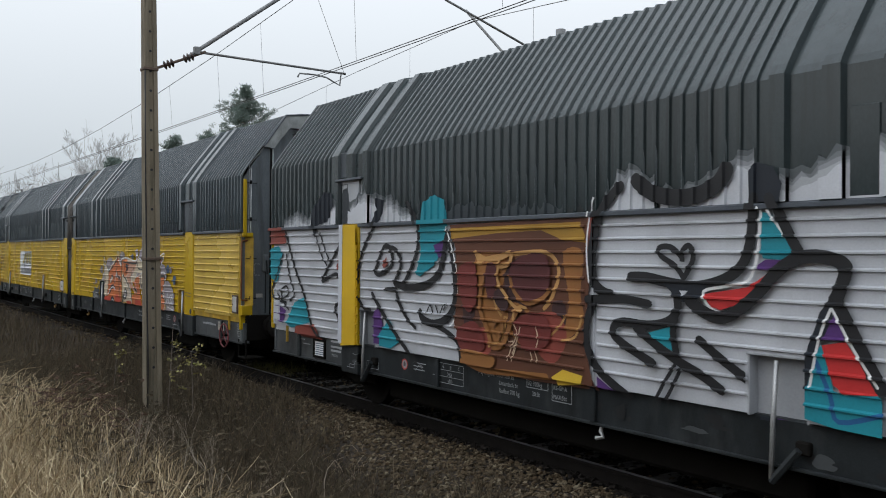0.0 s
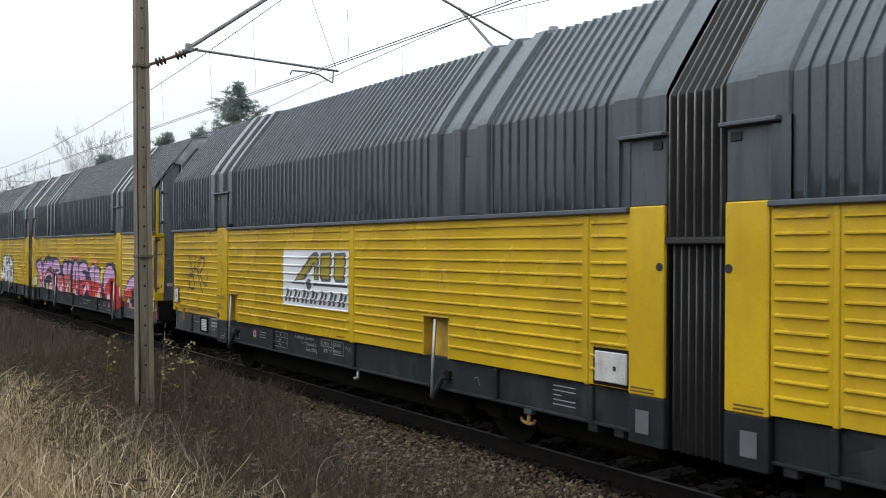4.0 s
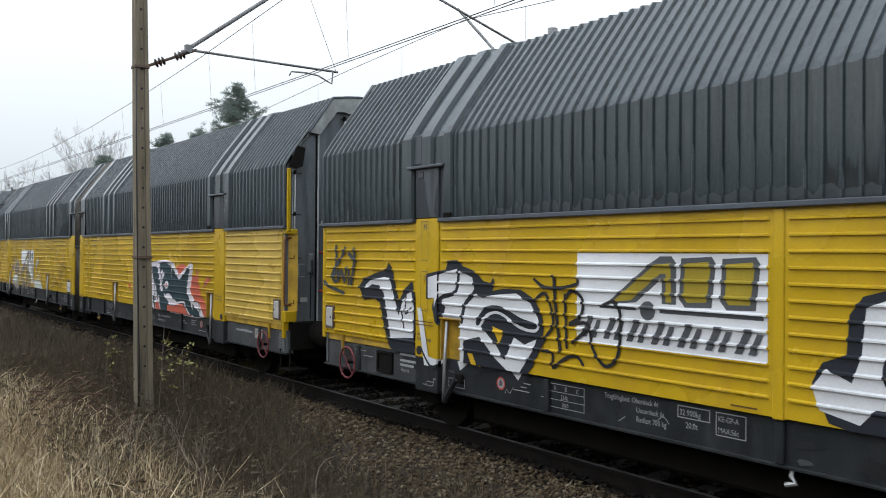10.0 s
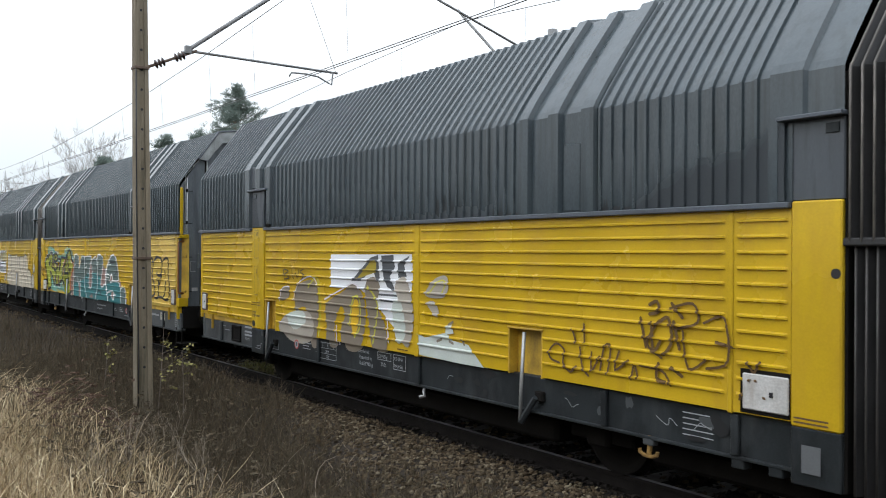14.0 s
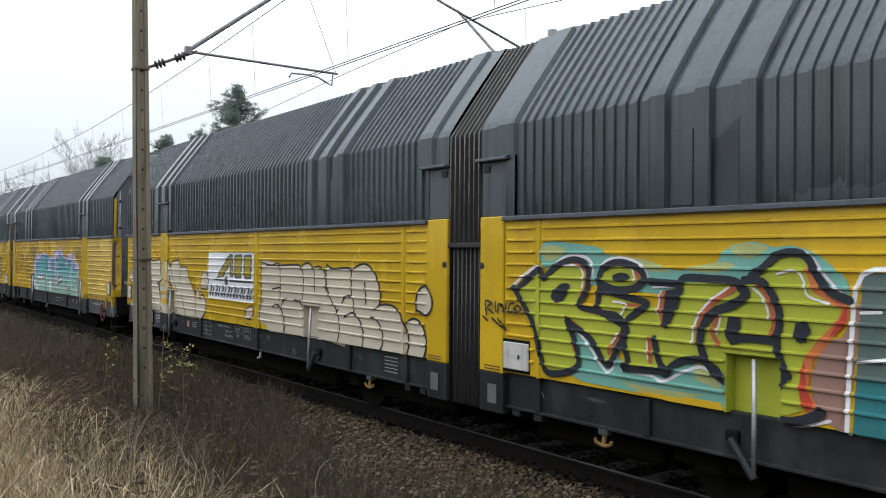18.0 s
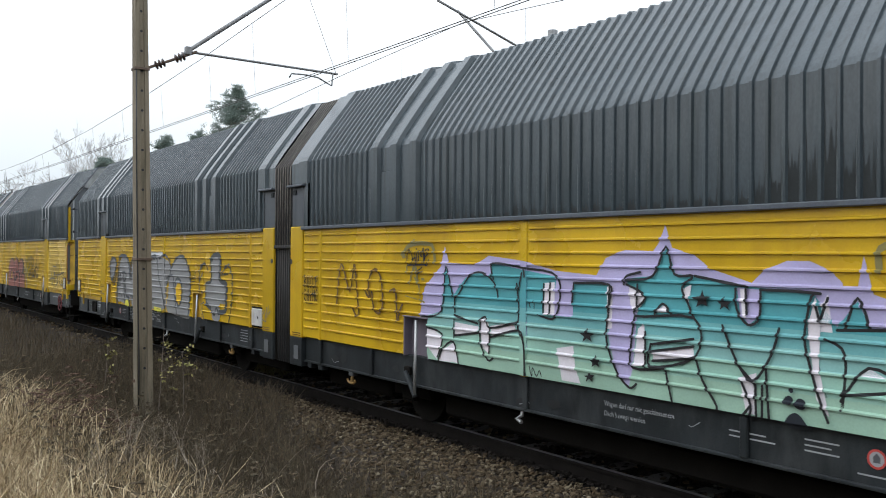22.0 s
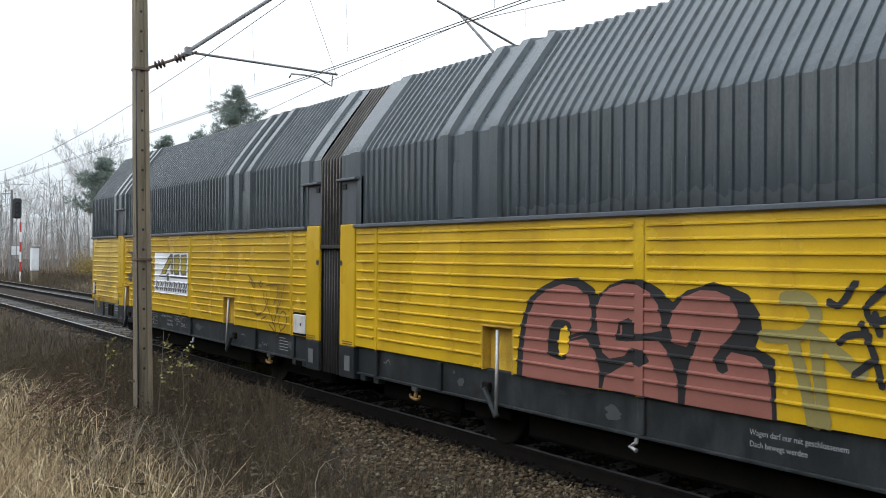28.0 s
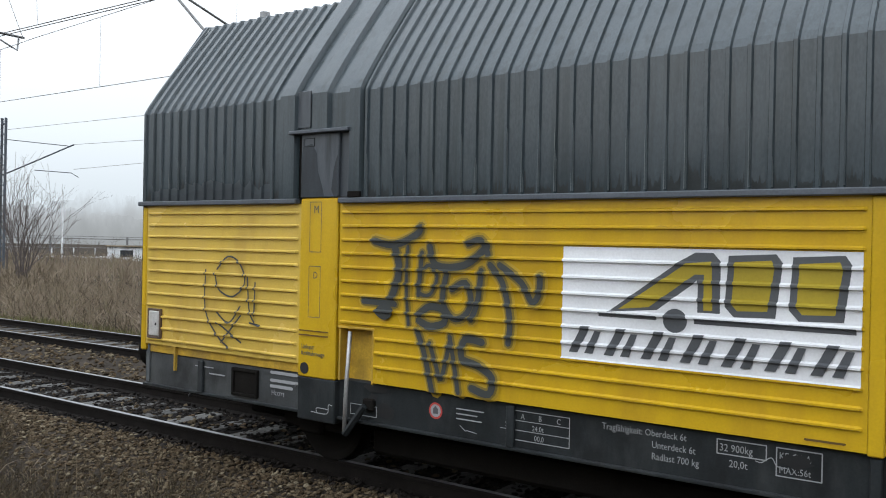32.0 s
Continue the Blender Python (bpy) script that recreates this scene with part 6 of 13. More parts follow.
# ---- spray paint and markings on the wagons: x along the wagon from its middle, z above the rails ----
PAINT = {
    "silver_mist": spray("silver_mist", (0.085, 0.095, 0.1)),
    "silver_veil": spray("silver_veil", (0.15, 0.16, 0.17)),
    "silver_thin": spray("silver_thin", (0.24, 0.25, 0.265)),
    "silver_dense": spray("silver_dense", (0.36, 0.37, 0.39)),
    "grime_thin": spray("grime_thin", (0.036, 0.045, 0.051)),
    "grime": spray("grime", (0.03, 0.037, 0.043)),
    "silver": spray("silver", (0.5, 0.51, 0.54)),
    "teal": spray("teal", (0.015, 0.24, 0.3)),
    "rust": spray("rust", (0.24, 0.055, 0.04)),
    "purple": spray("purple", (0.085, 0.03, 0.15)),
    "lionbrown": spray("lionbrown", (0.105, 0.04, 0.022)),
    "liondark": spray("liondark", (0.048, 0.022, 0.022)),
    "lionyel": spray("lionyel", (0.34, 0.19, 0.03)),
    "lionpale": spray("lionpale", (0.55, 0.42, 0.3)),
    "lionorange": spray("lionorange", (0.27, 0.115, 0.035)),
    "lionlight": spray("lionlight", (0.46, 0.25, 0.09)),
    "lionyellow": spray("lionyellow", (0.65, 0.42, 0.04)),
    "red": spray("red", (0.5, 0.03, 0.03)),
    "blue": spray("blue", (0.02, 0.1, 0.25)),
    "black": spray("black", (0.014, 0.014, 0.016)),
    "blackf": spray("blackf", (0.014, 0.018, 0.026)),
    "yellow": spray("yellow", (0.6, 0.375, 0.014)),
    "mauve": spray("mauve", (0.30, 0.265, 0.275)),
    "slateblue": spray("slateblue", (0.05, 0.085, 0.14)),
    "cream": spray("cream", (0.56, 0.48, 0.36)),
    "peach": spray("peach", (0.5, 0.27, 0.18)),
    "orange": spray("orange", (0.50, 0.145, 0.045)),
    "redorange": spray("redorange", (0.42, 0.05, 0.025)),
    "white": spray("white", (0.72, 0.72, 0.72)),
    "ylw": spray("ylw", (0.6, 0.55, 0.06)),
    "pink": spray("pink", (0.5, 0.3, 0.5)),
    "pinkl": spray("pinkl", (0.66, 0.42, 0.58)),
    "redd": spray("redd", (0.3, 0.02, 0.02)),
    "pinkspray": spray("pinkspray", (0.6, 0.22, 0.1)),
    "white2": spray("white2", (0.62, 0.63, 0.65)),
    "coral": spray("coral", (0.48, 0.1, 0.055)),
    "whitep": spray("whitep", (0.66, 0.62, 0.66)),
    "dteal": spray("dteal", (0.014, 0.04, 0.05)),
    "lime": spray("lime", (0.35, 0.38, 0.035)),
    "haloteal": spray("haloteal", (0.15, 0.35, 0.29)),
    "rimorange": spray("rimorange", (0.36, 0.10, 0.04)),
    "minthaze": spray("minthaze", (0.34, 0.36, 0.15)),
    "greyteal": spray("greyteal", (0.09, 0.13, 0.12)),
    "seateal": spray("seateal", (0.025, 0.16, 0.17)),
    "dusty": spray("dusty", (0.27, 0.16, 0.13)),
    "creamw": spray("creamw", (0.5, 0.445, 0.35)),
    "lilac": spray("lilac", (0.4, 0.36, 0.56)),
    "brownink": spray("brownink", (0.11, 0.06, 0.02)),
    "sgrey": spray("sgrey", (0.24, 0.24, 0.24)),
    "slate": spray("slate", (0.055, 0.06, 0.065)),
    "brownr": spray("brownr", (0.25, 0.095, 0.075)),
    "smoke": spray("smoke", (0.2, 0.17, 0.06)),
    "inkhaze": spray("inkhaze", (0.42, 0.27, 0.018)),
    "inkmist": spray("inkmist", (0.2, 0.145, 0.028)),
    "inkgrey": spray("inkgrey", (0.045, 0.05, 0.05)),
    "inkblue": spray("inkblue", (0.025, 0.028, 0.035)),
    "fadegrey": spray("fadegrey", (0.36, 0.32, 0.27)),
    "fadebrown": spray("fadebrown", (0.2, 0.165, 0.125)),
    "paleblue": spray("paleblue", (0.48, 0.52, 0.48)),
    "navy": spray("navy", (0.014, 0.022, 0.048)),
    "coralr": spray("coralr", (0.46, 0.085, 0.085)),
    "ylwhaze": spray("ylwhaze", (0.46, 0.43, 0.05)),
    "mauved": spray("mauved", (0.14, 0.12, 0.145)),
    "signwhite": spray("signwhite", (0.66, 0.67, 0.69)),
    "signgold": spray("signgold", (0.33, 0.25, 0.02)),
    "signgrey": spray("signgrey", (0.075, 0.08, 0.088)),
    "stencil": spray("stencil", (0.3, 0.31, 0.32)),
    "seatop": spray("seatop", (0.075, 0.30, 0.33)),
    "seaupper": spray("seaupper", (0.14, 0.36, 0.37)),
    "seamid": spray("seamid", (0.22, 0.42, 0.40)),
    "sealower": spray("sealower", (0.27, 0.46, 0.38)),
    "seafoot": spray("seafoot", (0.29, 0.45, 0.35)),
    "lionred": spray("lionred", (0.15, 0.03, 0.025)),
    "lionwine": spray("lionwine", (0.085, 0.022, 0.022)),
    "stencilred": spray("stencilred", (0.45, 0.06, 0.05)),
}
SILVERS = ("silver_mist", "silver_veil", "silver_thin", "silver_dense", "silver")
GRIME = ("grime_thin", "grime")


def smoothed(pts, closed, step=5):
    """A Catmull-Rom curve through the points."""
    n, out = len(pts), []
    if n < 3:
        return list(pts)
    for i in range(n if closed else n - 1):
        p = [pts[(i + k) % n] if closed else pts[max(0, min(n - 1, i + k))] for k in (-1, 0, 1, 2)]
        for j in range(step):
            u = j / step
            out.append(tuple(0.5 * (2 * p[1][c] + u * (p[2][c] - p[0][c] + u * (2 * p[0][c] - 5 * p[1][c] + 4 * p[2][c] - p[3][c] + u * (3 * (p[1][c] - p[2][c]) + p[3][c] - p[0][c])))) for c in (0, 1)))
    if not closed:
        out.append(pts[-1])
    return out


def clip(poly, axis, lo, hi):
    """The part of a convex polygon between lo and hi along one axis."""
    for bound, s in ((lo, 1), (hi, -1)):
        new_poly = []
        for i, a in enumerate(poly):
            b = poly[(i + 1) % len(poly)]
            da, db = s * (a[axis] - bound), s * (b[axis] - bound)
            if da >= 0:
                new_poly.append(a)
            if da * db < 0:
                u = da / (da - db)
                new_poly.append((a[0] + u * (b[0] - a[0]), a[1] + u * (b[1] - a[1])))
        poly = new_poly
        if len(poly) < 3:
            return []
    return poly


SKIN_Z = sorted([0.0, 0.583, 0.94, 1.40, 2.5, 2.55, 5.0] + RIB_LEVELS)
SKIN_X = sorted([0.0, 0.31, 0.69, 1.2, 1.255, 5.58, 5.68, 3.42, 3.92, 9.59, 9.97, 10.01, 10.49, 10.5, 12.87, 14.0])
UPPER_X = sorted({round(p[0], 4) for _, a, b in SKINS for p in corrugation(a, b)} | {e for a, b in BATTENS for e in (a, a + 0.02, b - 0.02, b)} | {0.3, 12.87, 9.88, 10.52})


def skin_out(qm, z, zone, q):
    """How far the wagon's side stands out where paint lies; zone is the middle of the strip of wall."""
    if zone < 0.94 and not (0.31 < qm < 0.69 or 10.01 < qm < 10.49):
        return WALL - 0.05
    if 0.31 < qm < 0.69 or 10.01 < qm < 10.49:
        return WALL + 0.022
    if (1.2 < qm < 1.255 or 5.58 < qm < 5.68) and zone < 2.5:
        return WALL + 0.0125
    if zone > 2.55:
        return WALL + upper_height(q)
    if zone > 2.5:
        return WALL + 0.055
    return WALL + rib_out(z)


class Art:
    """Paint laid on the camera side of a wagon, one coat over the other."""

    def __init__(self, w, label):
        self.w, self.label, self.coat = w, label, 0

    def lay(self, name, color, polys):
        self.coat += 1
        lift = 0.003 + 0.00035 * self.coat
        s = Shape()
        for poly in polys:
            zs = [p[1] for p in poly]
            for i in range(len(SKIN_Z) - 1):
                z0, z1 = SKIN_Z[i], SKIN_Z[i + 1]
                if z1 <= min(zs) or z0 >= max(zs):
                    continue
                strip = clip(poly, 1, z0, z1)
                if not strip:
                    continue
                zone = (z0 + z1) / 2
                qs = [abs(p[0]) for p in strip]
                sgn = -1 if sum(p[0] for p in strip) < 0 else 1
                cuts = SKIN_X if zone < 2.55 else UPPER_X
                for j in range(len(cuts) - 1):
                    q0, q1 = cuts[j], cuts[j + 1]
                    if q1 <= min(qs) or q0 >= max(qs):
                        continue
                    qm = (q0 + q1) / 2
                    if qm < 0.31 or (0.94 < zone < 1.40 and any(a < qm < b for a, b in POCKETS)):
                        continue
                    cell = clip(strip, 0, q0, q1) if sgn > 0 else clip(strip, 0, -q1, -q0)
                    if cell:
                        eps = 1e-5
                        s.add([(x, -(skin_out(qm, min(max(z, z0 + eps), z1 - eps), zone, min(max(abs(x), q0 + eps), q1 - eps)) + lift), z) for x, z in cell], [tuple(range(len(cell)))])
        if s.f:
            index, keep, remap = {}, [], []
            for v in s.v:
                key = tuple(round(c, 3) for c in v)
                if key not in index:
                    index[key] = len(keep)
                    keep.append(v)
                remap.append(index[key])
            faces = [list(dict.fromkeys(remap[i] for i in f)) for f in s.f]
            s.v, s.f = keep, [tuple(f) for f in faces if len(f) > 2]
            edges = {}
            for f in s.f:                       # carry the coat over the steps between sheets
                for i, p in enumerate(f):
                    r = f[(i + 1) % len(f)]
                    key = frozenset((round(keep[e][0], 3), round(keep[e][2], 3)) for e in (p, r))
                    if len(key) == 2:
                        edges.setdefault(key, set()).add((min(p, r, key=lambda e: (keep[e][0], keep[e][2])), max(p, r, key=lambda e: (keep[e][0], keep[e][2]))))
            for pair in edges.values():
                if len(pair) == 2:
                    (p, r), (t, u) = sorted(pair)
                    quad = list(dict.fromkeys((p, r, u, t)))
                    if len(quad) > 2:
                        s.f.append(tuple(quad))
            part(name, s, PAINT[color] if isinstance(color, str) else color, self.w, self.label)

    def area(self, color, pts):
        from_tess = geometry_tessellate([[Vector((x, z, 0)) for x, z in pts]])
        self.lay("paint_fill", color, [[pts[i] for i in tri] for tri in from_tess])

    def band(self, color, pts, lo, hi):
        """The part of an outline between two heights."""
        tris = geometry_tessellate([[Vector((x, z, 0)) for x, z in pts]])
        cut = [clip([pts[i] for i in tri], 1, lo, hi) for tri in tris]
        self.lay("paint_fill", color, [c for c in cut if c])

    def fill(self, color, *pts):
        self.area(color, list(pts))

    def blob(self, color, *pts):
        self.area(color, smoothed(pts, True, 4))

    def line(self, color, width, *pts):
        c = [Vector(p) for p in smoothed(pts, False, 4)]
        polys, left, right = [], [], []
        for i, p in enumerate(c):
            d = c[min(i + 1, len(c) - 1)] - c[max(i - 1, 0)]
            d = d.normalized() if d.length > 1e-6 else Vector((1, 0))
            n = Vector((-d.y, d.x)) * width / 2
            left.append(p + n)
            right.append(p - n)
        for i in range(len(c) - 1):
            polys.append([tuple(left[i]), tuple(left[i + 1]), tuple(right[i + 1]), tuple(right[i])])
        for e, k in ((c[0], c[0] - c[1]), (c[-1], c[-1] - c[-2])):
            k = k.normalized() * width / 2 if k.length > 1e-6 else Vector((width / 2, 0))
            n = Vector((-k.y, k.x))
            polys.append([tuple(e + n), tuple(e + k * 0.7 + n * 0.7), tuple(e + k), tuple(e + k * 0.7 - n * 0.7), tuple(e - n)])
        self.lay("paint_line", color, polys)

    def fringe(self, colors, x0, x1, z0, crest, seed, reach=0.13, step=0.071):
        """Sprayed edge that thins out upward over the ribs, in coats of growing cover."""
        rng = random.Random(seed)
        n = max(3, int(abs(x1 - x0) / step))
        jag = [rng.uniform(-0.055, 0.055) for _ in range(n + 1)]
        for k, color in enumerate(colors):
            up = reach * (0.5 - k / max(1, len(colors) - 1)) if len(colors) > 1 else 0.0
            pts = [(x0, z0)]
            for i in range(n + 1):
                u = i / n
                h = float(np.interp(u, [e / (len(crest) - 1) for e in range(len(crest))], crest))
                pts.append((x0 + (x1 - x0) * u, max(z0 + 0.01, h + up + jag[i] * (1 if i % 2 else -0.5) + rng.uniform(-0.025, 0.025))))
            self.area(color, pts + [(x1, z0)])



def silver_piece():
    a = Art(WAGONS[6], "silver lettering with black outlines")
    a.fringe(SILVERS, -12.4, -10.6, 2.55, (2.58, 2.70, 2.64, 2.78, 2.84), 3)
    a.fringe(SILVERS, -10.3, -8.7, 2.55, (2.78, 2.90, 2.86, 2.74, 2.60), 4)
    a.fringe(SILVERS, -5.5, -4.85, 2.55, (2.56, 2.82, 2.86, 2.74), 5)
    a.fringe(SILVERS, -4.8, -3.86, 2.55, (2.66, 2.64, 2.70, 2.82, 2.92), 6)
    a.fringe(SILVERS, -3.62, -2.5, 2.55, (2.72, 2.78, 2.86, 2.92, 2.94), 7)

    a.fill("rust", (-12.89, 2.54), (-12.38, 2.55), (-12.29, 2.29), (-12.89, 2.28))
    a.fill("teal", (-12.89, 2.22), (-12.58, 2.26), (-12.41, 2.12), (-12.62, 1.69), (-12.88, 1.75))
    a.fill("teal", (-12.29, 1.07), (-11.99, 1.4), (-11.61, 1.51), (-11.45, 1.14), (-12.09, 1.01))
    a.fill("rust", (-11.95, 1.05), (-11.32, 1.12), (-11.12, 0.9), (-11.99, 0.9))
    a.fill("purple", (-12.65, 1.37), (-12.29, 1.26), (-12.39, 1.06), (-12.73, 1.13))
    a.line("black", 0.04, (-12.41, 2.13), (-12.66, 1.77), (-12.83, 1.55), (-12.65, 1.42), (-12.3, 1.39))
    a.line("black", 0.04, (-12.29, 2.13), (-12.16, 1.79), (-12, 1.53), (-12.15, 1.42))
    a.line("black", 0.03, (-12.61, 1.51), (-12.19, 1.28))
    a.line("black", 0.05, (-12.32, 2.48), (-12, 1.96), (-11.61, 1.47), (-11.38, 1.06), (-11.09, 0.91))
    a.line("black", 0.03, (-12.45, 1.59), (-12.28, 1.64), (-12.2, 1.53), (-12.4, 1.45), (-12.49, 1.57))
    a.fill("blackf", (-11.41, 2.78), (-11, 3.02), (-10.71, 2.98), (-10.64, 2.81), (-10.91, 2.6), (-11.22, 2.55), (-11.31, 2.37), (-11.42, 2.53))
    a.line("black", 0.03, (-11.29, 2.42), (-11.11, 2.14), (-10.93, 1.98))
    a.line("black", 0.03, (-11.15, 2.45), (-10.97, 2.18), (-10.84, 2.04))
    a.line("black", 0.05, (-10.4, 2.43), (-10.63, 2.18), (-10.89, 1.94), (-11.07, 1.75), (-10.89, 1.8), (-10.62, 1.86), (-10.51, 1.75), (-10.44, 1.98), (-10.43, 2.29))
    a.fill("rust", (-10.64, 1.97), (-10.43, 2.2), (-10.46, 1.95), (-10.56, 1.91))
    a.fill("teal", (-10.49, 1.67), (-10.33, 1.72), (-10.32, 1.43), (-10.45, 1.5))
    a.line("black", 0.05, (-10.51, 1.75), (-10.47, 1.52), (-10.67, 1.39), (-10.55, 1.24), (-10.43, 1.04))
    a.fill("blackf", (-9.56, 2.87), (-9.36, 2.83), (-9.4, 2.61), (-9.58, 2.52), (-9.71, 2.53), (-9.53, 2.71))
    a.line("black", 0.05, (-9.55, 2.54), (-9.78, 2.33), (-9.96, 2.07), (-10.02, 1.76))
    a.line("black", 0.055, (-9.57, 1.92), (-9.43, 2.14), (-9.32, 2.25), (-9.21, 2.22), (-9.13, 2.07), (-9.21, 1.97), (-9.46, 1.88), (-9.57, 1.91))
    a.line("black", 0.055, (-9.32, 2.24), (-9.08, 2.21), (-8.94, 2.08), (-8.97, 1.94), (-9.07, 1.82))
    a.fill("rust", (-9.39, 2), (-9.29, 2.11), (-9.24, 2.02), (-9.35, 1.96))
    a.fill("teal", (-8.52, 2.48), (-8.47, 2.75), (-8.21, 2.84), (-7.98, 2.76), (-7.95, 2.47), (-8.02, 2.21), (-8.2, 2.02), (-8.5, 1.88), (-8.6, 1.9), (-8.49, 2.15))
    a.fill("purple", (-8.23, 2.25), (-7.97, 2.31), (-7.99, 2.15), (-8.11, 2.1))
    a.line("black", 0.06, (-8.8, 2.77), (-8.59, 2.55), (-8.54, 2.35), (-8.59, 2.15), (-8.73, 1.94), (-8.84, 1.81))
    a.line("black", 0.09, (-9.07, 1.79), (-8.81, 1.74), (-8.43, 1.77), (-8.14, 1.89), (-8.03, 2.08), (-7.96, 2.34))
    a.line("black", 0.05, (-10.03, 1.58), (-9.84, 1.43), (-9.68, 1.42))
    a.fill("purple", (-9.65, 1.37), (-9.45, 1.46), (-9.36, 1.24), (-9.45, 0.99), (-9.68, 0.99))
    a.fill("teal", (-9.45, 1.12), (-9.2, 1.33), (-8.96, 1.06), (-9.17, 0.96), (-9.45, 0.97))
    a.line("black", 0.06, (-9.63, 1.63), (-9.48, 1.49), (-9.06, 1.16), (-8.77, 0.96), (-8.66, 0.84))
    a.line("black", 0.045, (-9.29, 1.7), (-9.07, 1.71), (-9.02, 1.65), (-8.86, 1.42), (-8.6, 1.26))
    a.line("black", 0.055, (-9.04, 1.79), (-9, 1.58), (-8.83, 1.41))
    a.line("black", 0.02, (-8.35, 1.46), (-8.28, 1.55), (-8.22, 1.46))
    a.line("black", 0.02, (-8.17, 1.56), (-8.12, 1.47))
    a.line("black", 0.02, (-8.07, 1.47), (-8.01, 1.56))
    a.line("black", 0.02, (-8.01, 1.51), (-7.94, 1.58))
    a.line("black", 0.09, (-8.49, 1.46), (-8.43, 1.38), (-8.19, 1.34), (-7.91, 1.43), (-7.77, 1.64), (-7.79, 1.96), (-7.86, 2.21), (-7.93, 2.39))
    a.line("black", 0.06, (-8.19, 1.33), (-7.9, 1.25), (-7.7, 1.14), (-7.66, 0.94))
    a.line("white", 0.022, (-7.97, 2.46), (-7.84, 2.21), (-7.73, 1.9), (-7.73, 1.52), (-7.85, 1.34))
    a.fill("lionbrown", (-7.89, 2.48), (-5.64, 2.5), (-5.61, 2.21), (-5.62, 1.9), (-5.66, 1.58), (-5.63, 1.16), (-5.55, 0.9), (-6.47, 0.88), (-7.61, 0.9), (-7.65, 1.14), (-7.79, 1.38), (-7.72, 1.71), (-7.77, 2.21))
    a.fill("lionyel", (-7.86, 2.44), (-5.76, 2.46), (-5.66, 2.26), (-5.99, 2.29), (-6.32, 2.39), (-7.04, 2.37), (-7.86, 2.32))
    a.blob("lionorange", (-7.37, 2.14), (-6.89, 2.15), (-6.84, 1.98), (-6.95, 1.74), (-6.82, 1.51), (-6.99, 1.26), (-6.87, 1.18), (-7.14, 1.15), (-7.27, 1.48), (-7.33, 1.84))
    a.blob("lionorange", (-5.99, 2.16), (-5.72, 2.18), (-5.75, 1.79), (-5.7, 1.52), (-5.92, 1.35), (-6.06, 1.39), (-5.9, 1.67))
    a.blob("liondark", (-6.88, 1.95), (-6.66, 2.12), (-6.31, 2.13), (-6.19, 1.93), (-6.29, 1.71), (-6.66, 1.63), (-6.84, 1.74))
    a.blob("liondark", (-7.64, 2.02), (-7.43, 1.96), (-7.4, 1.47), (-7.57, 1.34), (-7.64, 1.71))
    a.blob("liondark", (-6.14, 1.66), (-5.97, 1.7), (-5.95, 1.48), (-6.1, 1.44))
    a.line("lionlight", 0.045, (-6.85, 2.14), (-6.31, 2.18), (-6.1, 2.1), (-6.05, 1.94), (-6.16, 1.71), (-6.26, 1.62))
    a.fill("lionlight", (-7.41, 2.16), (-7.23, 2.12), (-6.88, 2.17), (-6.88, 2.09), (-7.33, 2.03))
    a.line("lionlight", 0.03, (-7.03, 2.04), (-7.08, 1.73), (-6.95, 1.52), (-6.84, 1.49))
    a.blob("rust", (-6.39, 1.53), (-6.06, 1.58), (-5.93, 1.35), (-6.1, 1.1), (-6.35, 1.19))
    a.blob("rust", (-7.44, 1.28), (-7.2, 1.36), (-7.1, 1.13), (-7.32, 0.99))
    a.line("lionorange", 0.035, (-6.93, 1.47), (-6.84, 1.59), (-6.7, 1.64), (-6.52, 1.59), (-6.43, 1.5), (-6.46, 1.3), (-6.6, 1.25), (-6.75, 1.34), (-6.86, 1.47))
    a.fill("rust", (-6.71, 1.44), (-6.52, 1.49), (-6.46, 1.3), (-6.6, 1.25))
    a.line("lionlight", 0.03, (-7.14, 1.17), (-6.93, 1.26), (-6.86, 1.42))
    a.line("lionlight", 0.025, (-6.18, 1.35), (-6.04, 1.45), (-5.95, 1.56))
    a.line("lionlight", 0.025, (-5.98, 1.33), (-5.81, 1.38), (-5.72, 1.58))
    a.line("lionpale", 0.014, (-6.78, 1.43), (-6.82, 1.26), (-6.73, 1.26))
    a.line("lionpale", 0.014, (-6.38, 1.45), (-6.31, 1.3))
    a.line("lionpale", 0.014, (-6.73, 1.25), (-6.83, 1.05))
    a.line("lionpale", 0.014, (-6.67, 1.23), (-6.76, 1.05))
    a.line("lionpale", 0.014, (-6.44, 1.27), (-6.34, 1.08))
    a.line("lionpale", 0.014, (-6.49, 1.24), (-6.42, 1.08))
    a.line("lionorange", 0.07, (-7.63, 0.96), (-7.32, 0.9), (-6.83, 0.92), (-6.22, 0.95))
    a.fill("lionyellow", (-6.14, 0.96), (-5.98, 1.05), (-5.71, 1.02), (-5.74, 0.93), (-6.1, 0.88))
    a.fill("rust", (-5.64, 2.49), (-5.51, 2.5), (-5.55, 2.26), (-5.61, 2.21))
    a.line("black", 0.1, (-5.24, 2.76), (-5.39, 2.64), (-5.52, 2.49), (-5.56, 2.31), (-5.59, 2.1), (-5.56, 1.9), (-5.44, 1.81), (-5.34, 1.79))
    a.line("white", 0.02, (-5.56, 2.67), (-5.63, 2.42), (-5.65, 2.16), (-5.62, 1.9))
    a.line("black", 0.075, (-5.64, 1.74), (-5.46, 1.75), (-5.18, 1.76), (-4.9, 1.73))
    a.line("black", 0.085, (-5.56, 1.72), (-5.64, 1.53), (-5.64, 1.32), (-5.52, 1.12), (-5.31, 0.99), (-5.16, 0.92))
